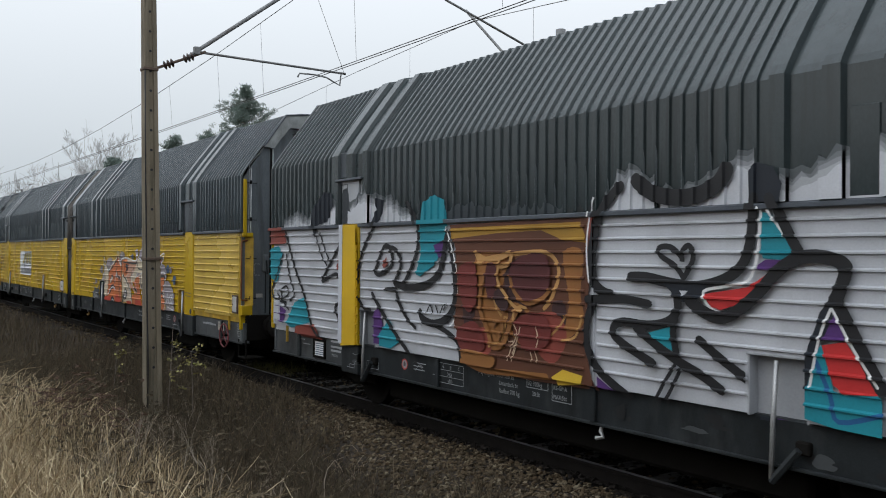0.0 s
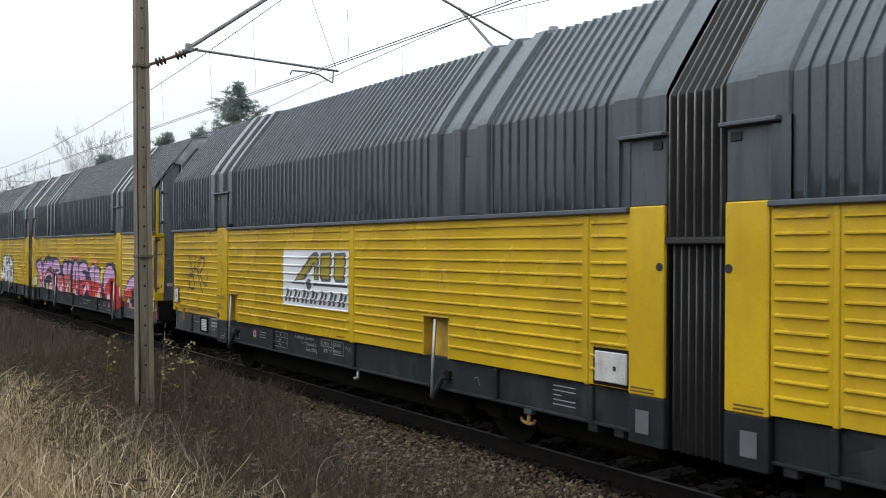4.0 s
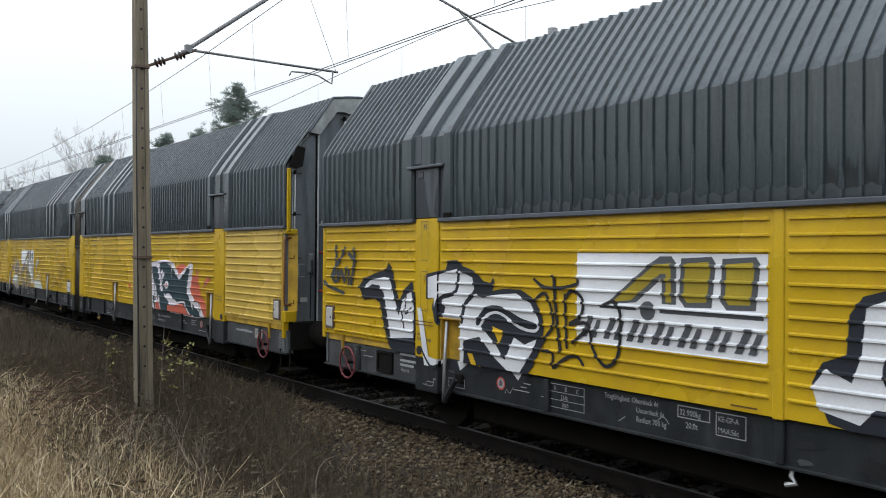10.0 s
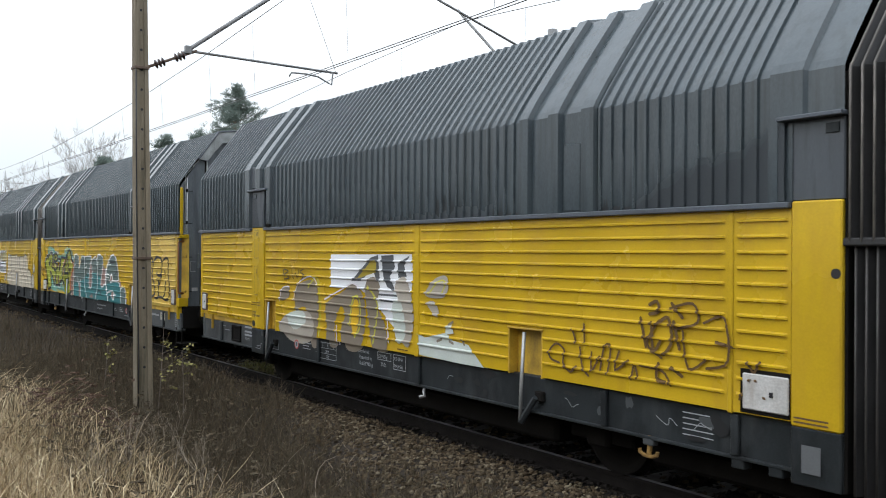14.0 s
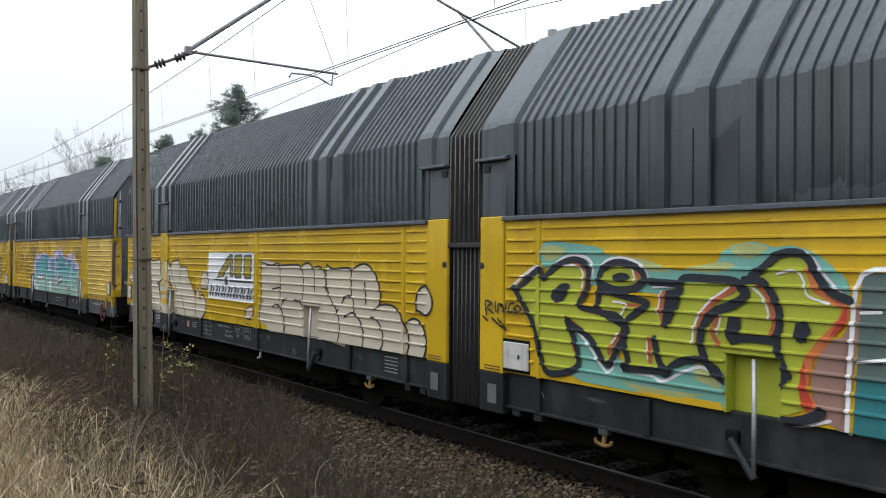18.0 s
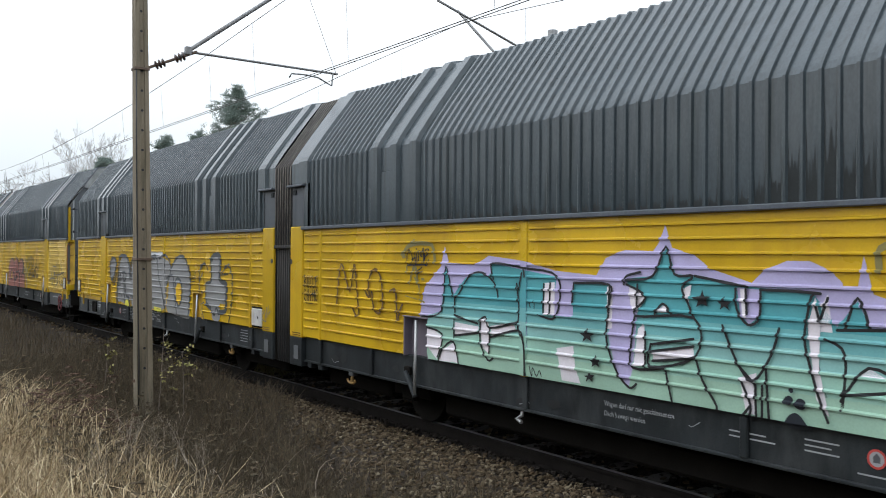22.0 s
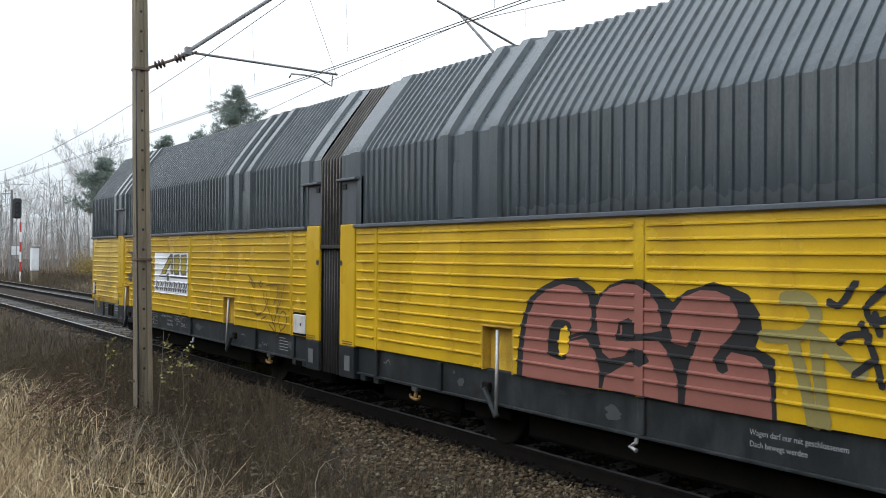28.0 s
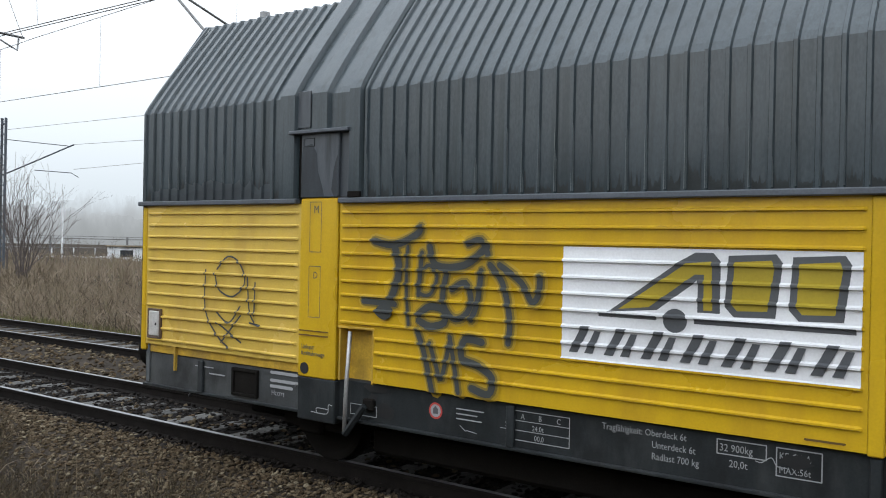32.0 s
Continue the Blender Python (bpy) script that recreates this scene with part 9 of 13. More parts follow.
    a.line("inkgrey", 0.05, (-12.39, 1.91), (-12.38, 1.76), (-12.3, 1.9), (-12.22, 1.74), (-12.18, 1.89), (-12.14, 1.94))
    a.line("inkgrey", 0.05, (-12.1, 1.9), (-12.1, 1.72))
    a.line("inkgrey", 0.055, (-12.11, 2.13), (-11.91, 2.04))
    a.line("inkgrey", 0.06, (-11.96, 2.19), (-11.96, 2), (-12.03, 1.73))
    a.line("inkgrey", 0.05, (-12.8, 1.74), (-12.67, 1.68), (-12.23, 1.6))


white_piece()


def teal_black_piece():
    a = Art(WAGONS[3], "dark teal lettering with white and red edges")
    a.blob("coral", (5.29, 1.08), (5.48, 1.33), (5.57, 1.6), (5.66, 1.67), (5.72, 1.15), (5.6, 0.92), (5.1, 0.94))
    a.fill("coral", (4.67, 1.42), (4.89, 1.39), (4.99, 1.23))
    a.fill("coral", (8.62, 1.39), (8.73, 1.65), (9.02, 1.7), (9.18, 1.63), (9.28, 1.44), (9.34, 1.31), (9.54, 1.23), (9.68, 0.96), (9.34, 0.93), (9.16, 1), (8.96, 1.22), (8.69, 1.32))
    a.blob("coral", (9.09, 1.77), (9.16, 1.79), (9.21, 1.53), (9.2, 1.44), (9.14, 1.58))
    a.blob("coral", (9.43, 1.44), (9.57, 1.63), (9.72, 1.68), (9.72, 1.59), (9.54, 1.51))
    a.blob("coral", (7.99, 1.8), (8.14, 1.87), (8.4, 1.89), (8.56, 1.82), (8.41, 1.72), (8.13, 1.61))
    a.fill("whitep", (5.57, 1.92), (6.05, 1.96), (6.27, 1.9), (6.79, 1.93), (6.89, 1.95), (7.31, 1.97), (7.78, 1.93), (8.14, 1.68), (8.74, 1.92), (8.91, 1.89), (8.85, 1.61), (8.75, 1.4), (9, 1.22), (9.25, 1.18), (9.49, 0.94), (9.09, 0.89), (8.56, 0.89), (7.79, 0.9), (6.6, 0.92), (5.66, 0.92), (5.42, 0.99), (5.57, 1.27), (5.59, 1.54))
    a.fill("dteal", (5.66, 1.88), (6.11, 1.89), (6.27, 1.84), (6.44, 1.82), (6.41, 1.45), (6.28, 1.32), (5.95, 1.42), (5.74, 1.15), (5.95, 1.04), (6.5, 0.96), (6.58, 0.92), (5.66, 0.92), (5.58, 1.13), (5.83, 1.42), (5.77, 1.68))
    a.fill("dteal", (6.49, 1.82), (6.79, 1.84), (6.99, 1.49), (6.91, 1.25), (6.94, 1.01), (6.68, 1.23), (6.63, 1.47), (6.46, 1.71))
    a.fill("dteal", (6.94, 1.9), (7.31, 1.92), (7.68, 1.83), (7.66, 1.53), (7.6, 1.3), (7.36, 1.28), (7.27, 1.16), (7.08, 1.5), (6.98, 1.73))
    a.fill("dteal", (7.72, 1.83), (8.13, 1.58), (8.74, 1.87), (8.64, 1.59), (8.55, 1.38), (8.76, 1.2), (9.06, 1.08), (9.25, 1.01), (9.29, 0.92), (9.03, 0.9), (8.56, 0.91), (8.19, 1.09), (7.79, 1.21), (7.53, 1.3), (7.67, 1.53))
    a.fill("dteal", (6.79, 1.42), (7.27, 1.28), (7.58, 1.08), (7.45, 0.9), (6.99, 0.91), (6.65, 0.92), (6.49, 1.15))
    a.fill("whitep", (5.81, 1.61), (5.89, 1.71), (5.97, 1.62), (6, 1.46), (5.77, 1.35), (5.89, 1.29), (5.72, 1.13), (5.77, 1.41))
    a.fill("whitep", (6.1, 1.14), (6.22, 1.38), (6.42, 1.47), (6.38, 1.13))
    a.fill("coral", (6.18, 1.19), (6.28, 1.32), (6.37, 1.18))
    a.fill("whitep", (6.61, 1.37), (6.71, 1.47), (6.82, 1.12), (6.91, 1.25), (7.03, 0.92), (6.68, 0.92))
    a.fill("coral", (6.68, 1.07), (6.91, 1.11), (7.01, 0.92), (6.7, 0.92))
    a.fill("whitep", (7.05, 1.73), (7.13, 1.77), (7.19, 1.68), (7.33, 1.72), (7.16, 1.58), (7.14, 1.5))
    a.blob("whitep", (7.52, 1.47), (7.47, 1.4), (7.37, 1.38), (7.28, 1.41), (7.28, 1.48), (7.37, 1.54), (7.47, 1.53))
    a.blob("coral", (7.45, 1.46), (7.43, 1.43), (7.38, 1.41), (7.34, 1.43), (7.34, 1.47), (7.38, 1.49), (7.43, 1.48))
    a.fill("coral", (7.43, 1.06), (7.79, 1.06), (8.37, 1.13), (8.56, 1.01), (8.78, 0.9), (7.79, 0.92), (7.45, 0.93))
    a.line("whitep", 0.035, (7.25, 1.27), (7.54, 1.14), (7.79, 1.07), (8.03, 1.12), (8.41, 1.16), (8.56, 1.05), (8.78, 0.91))
    a.line("whitep", 0.05, (8.68, 1.37), (8.91, 1.06))
    a.line("whitep", 0.04, (8.95, 1.17), (9.22, 1.14), (9.35, 0.94))
    a.line("whitep", 0.045, (8.83, 1.86), (8.62, 1.39))
    a.line("black", 0.018, (5.64, 1.87), (5.72, 1.41), (5.54, 1.05))
    a.line("black", 0.018, (6.44, 1.83), (6.61, 1.47), (6.72, 1.11))
    a.line("black", 0.02, (7.74, 1.8), (8.13, 1.56), (8.72, 1.84), (8.58, 1.38), (8.89, 1.07))
    a.line("black", 0.018, (6.94, 1.89), (7.31, 1.91), (7.68, 1.83), (7.64, 1.31))
    a.line("black", 0.02, (9, 1.2), (9.22, 1.2), (9.29, 1.02))
    a.line("stencil", 0.014, (2.85, 0.78), (2.94, 0.85), (2.98, 0.7), (2.82, 0.68))
    a.line("stencil", 0.014, (3.04, 0.85), (3.08, 0.69))
    a.line("stencil", 0.014, (3.14, 0.88), (3.1, 0.77), (3.2, 0.76))
    a.line("stencil", 0.014, (3.2, 0.7), (3.29, 0.9))
    a.line("stencil", 0.014, (3.24, 0.87), (3.32, 0.74))
    a.line("stencil", 0.014, (2.87, 0.63), (3.15, 0.64))
    a.line("stencil", 0.014, (0.88, 0.79), (0.98, 0.85), (1.06, 0.68))
    a.line("stencil", 0.014, (1.1, 0.86), (1.16, 0.68))
    a.line("brownink", 0.022, (-1.93, 1.6), (-2.06, 1.4), (-1.9, 1.29))
    a.line("brownink", 0.022, (-1.81, 1.71), (-1.58, 1.76), (-1.53, 1.61), (-1.77, 1.54))
    a.line("brownink", 0.022, (-1.68, 1.53), (-1.62, 1.23), (-1.44, 1.32))
    a.line("brownink", 0.022, (-1.47, 1.61), (-1.27, 1.66), (-1.23, 1.33), (-1.44, 1.25))
    a.line("brownink", 0.022, (-2.12, 1.2), (-1.89, 1.18), (-1.8, 1.07))
    a.line("brownink", 0.022, (-1.35, 1.47), (-1.18, 1.44))
    a.line("brownink", 0.022, (-1.06, 1.34), (-0.89, 1.07))
    a.line("brownink", 0.022, (-1.13, 1.05), (-0.95, 1.35))


teal_black_piece()


def green_piece():
    a = Art(WAGONS[2], "lime lettering with black outlines")
    a.blob("haloteal", (1.29, 2.26), (1.61, 2.27), (2.05, 2.22), (2.14, 2.16), (2.4, 2.14), (2.65, 2.1), (2.96, 2.03), (3.29, 2.08), (3.43, 2.21), (3.66, 2.26), (3.85, 2.22), (3.99, 2.23), (4.17, 2.18), (4.3, 2.09), (4.42, 1.98), (4.42, 1.88), (4.17, 1.89), (3.51, 1.86), (2.66, 1.83), (1.76, 1.9), (1.29, 2.05))
    a.blob("minthaze", (2.19, 2.15), (2.46, 2.13), (2.84, 2.05), (2.78, 2.01), (2.33, 2.06))
    a.blob("minthaze", (3.02, 2.04), (3.35, 2.1), (3.51, 2.08), (3.35, 2.02))
    a.blob("minthaze", (3.45, 2.23), (3.66, 2.25), (3.8, 2.21), (3.61, 2.13))
    a.blob("minthaze", (1.25, 2.21), (1.49, 2.24), (1.61, 2.18), (1.37, 2.09))
    a.fill("haloteal", (1.5, 1.08), (1.69, 1.36), (1.91, 1.59), (2.34, 1.22), (2.72, 1.16), (3.19, 1.35), (3.43, 1.24), (3.71, 1.1), (3.65, 0.94), (3.41, 0.97), (2.96, 0.96), (2.34, 0.97), (1.84, 0.98))
    a.fill("yellow", (2.72, 1), (3.38, 1), (3.4, 0.94), (2.85, 0.94), (2.47, 0.98))
    a.fill("minthaze", (2.34, 1.04), (2.84, 1.03), (3.25, 1.04), (2.96, 0.98), (2.47, 0.99))
    a.fill("minthaze", (3.13, 1.3), (3.38, 1.24), (3.38, 1.1), (3.14, 1.15))
    a.line("whitep", 0.03, (0.82, 1.83), (1.2, 2.04), (1.31, 1.94), (1.57, 2.12), (1.84, 2.14), (1.97, 2.06), (1.95, 1.9))
    a.line("whitep", 0.024, (1.28, 1.55), (1.31, 1.11), (1.43, 1), (1.69, 1.05), (1.83, 1.16))
    a.line("whitep", 0.026, (1.75, 1.47), (1.92, 1.33), (2.17, 1.1), (2.31, 1.32))
    a.line("whitep", 0.026, (2.34, 1.14), (2.66, 1.13), (2.81, 1.1), (2.99, 1.19), (3.19, 1.26), (3.31, 1.22))
    a.line("whitep", 0.024, (2.05, 1.96), (2.12, 2.09), (2.33, 2.13), (2.56, 2.07), (2.63, 1.97))
    a.line("whitep", 0.024, (3.85, 2.16), (3.99, 2.2), (4.14, 2.16), (4.26, 2.01), (4.42, 1.86))
    a.line("whitep", 0.024, (3.76, 1.06), (3.86, 0.95), (4.04, 0.92), (4.3, 1))
    a.fill("lime", (0.88, 1.81), (1.27, 2.02), (1.31, 1.88), (1.49, 2.03), (1.72, 2.1), (1.92, 2.02), (1.91, 1.84), (1.76, 1.68), (1.99, 1.61), (2.27, 1.55), (2.39, 1.47), (2.3, 1.35), (2.17, 1.2), (1.99, 1.32), (1.77, 1.53), (1.64, 1.59), (1.64, 1.46), (1.8, 1.16), (1.71, 1.08), (1.4, 1.01), (1.3, 1.11), (1.21, 1.38), (1.04, 1.59))
    a.fill("lime", (2.07, 1.9), (2.1, 2.01), (2.26, 2.07), (2.53, 2.03), (2.57, 1.93), (2.46, 1.86), (2.24, 1.84), (2.08, 1.84))
    a.fill("lime", (2.07, 1.8), (2.33, 1.76), (2.64, 1.74), (2.77, 1.7), (3.02, 1.93), (3.46, 1.95), (3.6, 1.86), (3.61, 1.76), (3.46, 1.73), (3.23, 1.67), (3.2, 1.49), (3.21, 1.31), (2.96, 1.28), (2.78, 1.17), (2.4, 1.18), (2.35, 1.42), (2.09, 1.6))
    a.fill("lime", (3.46, 1.95), (3.71, 2), (3.89, 2.15), (4.04, 2.17), (4.12, 2.13), (4.21, 1.97), (4.42, 1.85), (4.41, 1.74), (4.26, 1.57), (4.11, 1.4), (4.06, 1.15), (4.09, 1.04), (3.95, 0.99), (3.81, 1.03), (3.76, 1.11), (3.51, 1.12), (3.36, 1.28), (3.23, 1.31), (3.21, 1.53), (3.24, 1.71), (3.51, 1.82))
    a.fill("orange", (4.13, 2.09), (4.21, 1.94), (4.45, 1.84), (4.43, 1.71), (4.3, 1.56), (4.17, 1.4), (4.13, 1.2), (4.21, 1.08), (4.11, 1.03), (4.05, 1.19), (4.09, 1.4), (4.17, 1.52), (4.36, 1.72), (4.38, 1.79), (4.17, 1.89), (4.1, 2.05))
    a.line("rimorange", 0.05, (4.28, 1.89), (4.39, 1.83))
    a.fill("redorange", (4.42, 1.82), (4.42, 1.69), (4.34, 1.61), (4.29, 1.59), (4.38, 1.74))
    a.fill("redorange", (4.07, 1.31), (4.1, 1.4), (4.12, 1.2), (4.18, 1.08), (4.11, 1.04), (4.06, 1.15))
    a.blob("dusty", (4.2, 1.41), (4.3, 1.55), (4.41, 1.58), (4.4, 1.35), (4.39, 1.02), (4.3, 1.02), (4.21, 1.11), (4.16, 1.24))
    a.line("rimorange", 0.045, (1.75, 2.09), (1.9, 2), (1.88, 1.84), (1.81, 1.74))
    a.line("whitep", 0.02, (1.61, 2.05), (1.78, 2.05), (1.85, 1.98), (1.84, 1.85))
    a.line("rimorange", 0.03, (1.45, 1.73), (1.53, 1.7))
    a.line("rimorange", 0.035, (1.64, 1.57), (1.71, 1.42), (1.74, 1.26))
    a.line("rimorange", 0.05, (2.39, 1.5), (2.27, 1.41), (2.19, 1.28))
    a.line("whitep", 0.018, (2.3, 1.46), (2.21, 1.36))
    a.line("rimorange", 0.05, (2.82, 1.84), (2.78, 1.71), (2.82, 1.56))
    a.line("whitep", 0.016, (2.78, 1.85), (2.74, 1.66))
    a.line("rimorange", 0.05, (2.66, 1.44), (2.67, 1.25))
    a.line("whitep", 0.016, (2.63, 1.42), (2.64, 1.27))
    a.line("rimorange", 0.05, (3.51, 1.9), (3.31, 1.78), (3.19, 1.62), (3.17, 1.44))
    a.line("whitep", 0.02, (3.46, 1.91), (3.24, 1.76), (3.13, 1.59), (3.11, 1.45))
    a.line("whitep", 0.018, (2.69, 1.88), (2.98, 1.9))
    a.line("rimorange", 0.045, (3.73, 1.93), (3.82, 1.83), (3.86, 1.67), (3.84, 1.58))
    a.line("whitep", 0.018, (3.66, 1.92), (3.77, 1.83), (3.82, 1.68))
    a.line("rimorange", 0.04, (3.35, 1.68), (3.31, 1.54), (3.38, 1.45))
    a.line("whitep", 0.018, (3.39, 1.7), (3.35, 1.54))
    a.line("rimorange", 0.035, (2.5, 2.02), (2.54, 1.94))
    a.line("whitep", 0.018, (2.46, 2.04), (2.5, 1.92))
    a.line("whitep", 0.018, (3.88, 2.02), (4.03, 2.05), (4.1, 1.97), (4.13, 1.87), (4.3, 1.82))
    a.line("rimorange", 0.03, (2.37, 1.72), (2.53, 1.72))
    a.line("whitep", 0.018, (2.24, 1.74), (2.4, 1.72), (2.33, 1.63))
    a.line("blackf", 0.062, (0.92, 1.8), (1.25, 2.01), (1.31, 1.92), (1.49, 2.04), (1.74, 2.11), (1.92, 2.04), (1.91, 1.83), (1.81, 1.68), (2.08, 1.64), (2.33, 1.55), (2.41, 1.49), (2.31, 1.35), (2.17, 1.17), (1.97, 1.38), (1.72, 1.5), (1.64, 1.54), (1.74, 1.38), (1.81, 1.16), (1.69, 1.06), (1.4, 1.01), (1.3, 1.12), (1.19, 1.43), (1.02, 1.65), (0.86, 1.82))
    a.blob("blackf", (1.49, 1.7), (1.42, 1.76), (1.55, 1.87), (1.67, 1.88), (1.67, 1.82), (1.58, 1.72))
    a.line("blackf", 0.062, (2.06, 1.9), (2.1, 2.02), (2.28, 2.09), (2.48, 2.06), (2.59, 1.99), (2.57, 1.91), (2.45, 1.86), (2.26, 1.85), (2.08, 1.9))
    a.line("blackf", 0.04, (2.25, 1.96), (2.33, 1.94), (2.42, 1.96), (2.34, 1.98), (2.25, 1.96))
    a.line("blackf", 0.062, (2.08, 1.88), (2.06, 1.65), (2.27, 1.62), (2.39, 1.54))
    a.line("blackf", 0.062, (2.1, 1.84), (2.4, 1.79), (2.64, 1.74), (2.52, 1.66), (2.4, 1.57), (2.36, 1.42), (2.42, 1.22), (2.36, 1.16), (2.72, 1.18), (2.84, 1.16))
    a.line("blackf", 0.062, (2.72, 1.45), (2.77, 1.26), (2.87, 1.18))
    a.line("blackf", 0.062, (2.66, 1.93), (2.95, 1.92))
    a.fill("blackf", (2.84, 1.86), (3.03, 1.89), (2.96, 1.72), (2.85, 1.54), (2.8, 1.57))
    a.line("blackf", 0.062, (2.97, 1.88), (3.03, 1.97), (3.3, 1.97), (3.51, 1.96), (3.59, 1.91))
    a.line("blackf", 0.074, (3.57, 1.91), (3.62, 1.86), (3.51, 1.78), (3.3, 1.69), (3.2, 1.53), (3.22, 1.37), (3.34, 1.23), (3.56, 1.12), (3.69, 1.1))
    a.line("blackf", 0.062, (2.84, 1.17), (2.96, 1.27), (3.19, 1.32), (3.36, 1.25))
    a.line("blackf", 0.062, (3.6, 1.97), (3.76, 1.96), (3.88, 1.81), (3.91, 1.67), (3.88, 1.52), (3.92, 1.38), (3.98, 1.28))
    a.line("blackf", 0.062, (3.56, 1.52), (3.71, 1.53), (3.88, 1.52))
    a.fill("blackf", (3.46, 1.68), (3.57, 1.68), (3.57, 1.49), (3.49, 1.46), (3.43, 1.53))
    a.line("blackf", 0.062, (3.66, 2), (3.76, 2.06), (3.89, 2.16), (4.03, 2.18), (4.13, 2.14), (4.21, 2.01), (4.3, 1.91), (4.45, 1.85))
    a.fill("blackf", (4.04, 1.67), (4.13, 1.69), (4.16, 1.62), (4.12, 1.54), (4.05, 1.53), (4.02, 1.59))
    a.line("blackf", 0.08, (3.71, 1.08), (3.86, 1.16), (3.95, 1.28))
    a.line("blackf", 0.074, (3.73, 1.08), (3.84, 0.97), (4, 0.95), (4.18, 1.01), (4.24, 1.06))
    a.line("black", 0.022, (0.46, 1.52), (0.44, 1.66), (0.55, 1.64), (0.47, 1.6), (0.57, 1.54))
    a.line("black", 0.022, (0.61, 1.66), (0.61, 1.56))
    a.line("black", 0.022, (0.64, 1.55), (0.67, 1.65), (0.74, 1.56), (0.76, 1.67))
    a.line("black", 0.022, (0.88, 1.66), (0.81, 1.64), (0.81, 1.57), (0.88, 1.58), (0.88, 1.61))
    a.line("black", 0.022, (0.93, 1.64), (0.99, 1.61), (0.94, 1.57), (0.9, 1.61), (0.93, 1.64))
    a.line("black", 0.022, (0.55, 1.49), (0.66, 1.43), (0.76, 1.38), (0.65, 1.49))
    a.line("black", 0.022, (0.4, 1.5), (0.48, 1.46))


green_piece()


def teal_piece():
    a = Art(WAGONS[2], "grey-teal block lettering with white edges")
    a.fill("greyteal", (4.53, 2.05), (4.94, 2.02), (5.08, 1.68), (5.31, 2.02), (5.66, 2.02), (6.23, 2.03), (6.29, 1.93), (6.78, 1.99), (6.89, 2.04), (7.04, 2.08), (7.41, 1.98), (7.39, 1.72), (7.67, 1.74), (7.88, 1.9), (8.02, 1.98), (8.03, 0.93), (7.33, 0.95), (6.58, 0.9), (5.67, 0.92), (4.46, 0.92))
    a.fill("seateal", (4.5, 1.32), (5.02, 1.31), (5.39, 1.39), (6.05, 1.59), (6.84, 1.6), (7.33, 1.47), (8.03, 1.46), (8.03, 0.93), (7.33, 0.95), (6.58, 0.9), (5.67, 0.92), (4.46, 0.92))
    a.fill("dusty", (6.08, 1.26), (6.14, 1.83), (6.35, 1.82), (6.36, 1.38), (6.29, 1.23), (6.17, 1.2))
    a.fill("dusty", (7.21, 1.29), (7.32, 1.71), (7.41, 1.82), (7.67, 1.66), (7.63, 1.42), (7.51, 1.3))
    a.fill("dusty", (5.02, 0.94), (5.06, 1.36), (5.22, 1.27), (5.2, 0.91))
    a.fill("dusty", (4.11, 1.05), (4.53, 1.88), (4.42, 0.92))
    a.fill("dusty", (6.11, 0.98), (6.41, 1.06), (6.47, 0.95))
    a.line("white", 0.035, (4.42, 0.93), (4.45, 1.54), (4.53, 2.03), (4.94, 2.03), (5.01, 1.89), (5.08, 1.68), (5.28, 2), (5.63, 2.01))
    a.line("white", 0.035, (5.66, 1.96), (5.69, 2.01), (6.23, 2.02), (6.26, 1.93), (6.11, 1.59), (6.08, 1.3), (6.2, 1.19), (6.35, 1.28), (6.38, 1.66), (6.32, 1.88), (6.52, 1.98), (6.73, 2.01), (6.84, 1.86), (6.9, 1.69), (6.9, 1.34), (6.84, 1.12), (6.68, 0.94), (6.79, 0.94))
    a.line("white", 0.035, (6.84, 1.86), (6.92, 2.04), (7.09, 2.07), (7.41, 1.98), (7.37, 1.72), (7.23, 1.29), (7.63, 1.36), (7.65, 1.62), (7.8, 1.82), (7.99, 1.96))
    a.line("white", 0.035, (7.66, 1.42), (7.76, 1.2), (7.84, 0.96))
    a.line("white", 0.02, (7.76, 1.14), (8.03, 1.2))
    a.line("white", 0.03, (5.66, 1.96), (5.65, 1.41), (5.7, 1.17), (5.83, 0.99), (5.79, 0.93))
    a.line("white", 0.03, (4.9, 1.46), (5.02, 1.25), (5.21, 1.38), (5.22, 0.91), (5.07, 0.94))
    a.line("white", 0.022, (6.88, 1.86), (7.01, 1.88))
    a.line("white", 0.022, (6.88, 1.8), (6.99, 1.81))
    a.line("white", 0.022, (6.36, 1.61), (6.49, 1.64))
    a.line("white", 0.022, (6.38, 1.47), (6.52, 1.5))
    a.line("white", 0.022, (6.38, 1.33), (6.46, 1.35))
    a.line("white", 0.022, (5.69, 1.81), (5.83, 1.84))
    a.line("white", 0.022, (5.69, 1.71), (5.86, 1.74))
    a.line("white", 0.022, (4.52, 1.77), (4.66, 1.78))
    a.line("white", 0.022, (4.5, 1.43), (4.7, 1.47))
    a.line("white", 0.022, (7.7, 1.74), (7.84, 1.8))
    a.line("white", 0.022, (7.72, 1.58), (7.84, 1.62))
    a.line("white", 0.022, (7.72, 1.43), (7.82, 1.45))
    a.line("white", 0.022, (7.82, 1.05), (7.92, 1.05))
    a.line("white", 0.022, (7.76, 1.24), (7.84, 1.23))
    a.line("blackf", 0.03, (5.7, 1.61), (5.99, 1.49))
    a.line("blackf", 0.03, (5.24, 1.85), (5.63, 1.91))
    a.line("blackf", 0.03, (6.89, 1.69), (7.18, 1.73))
    a.line("blackf", 0.03, (6.89, 1.08), (7.09, 1.19), (7.33, 1.06))


teal_piece()


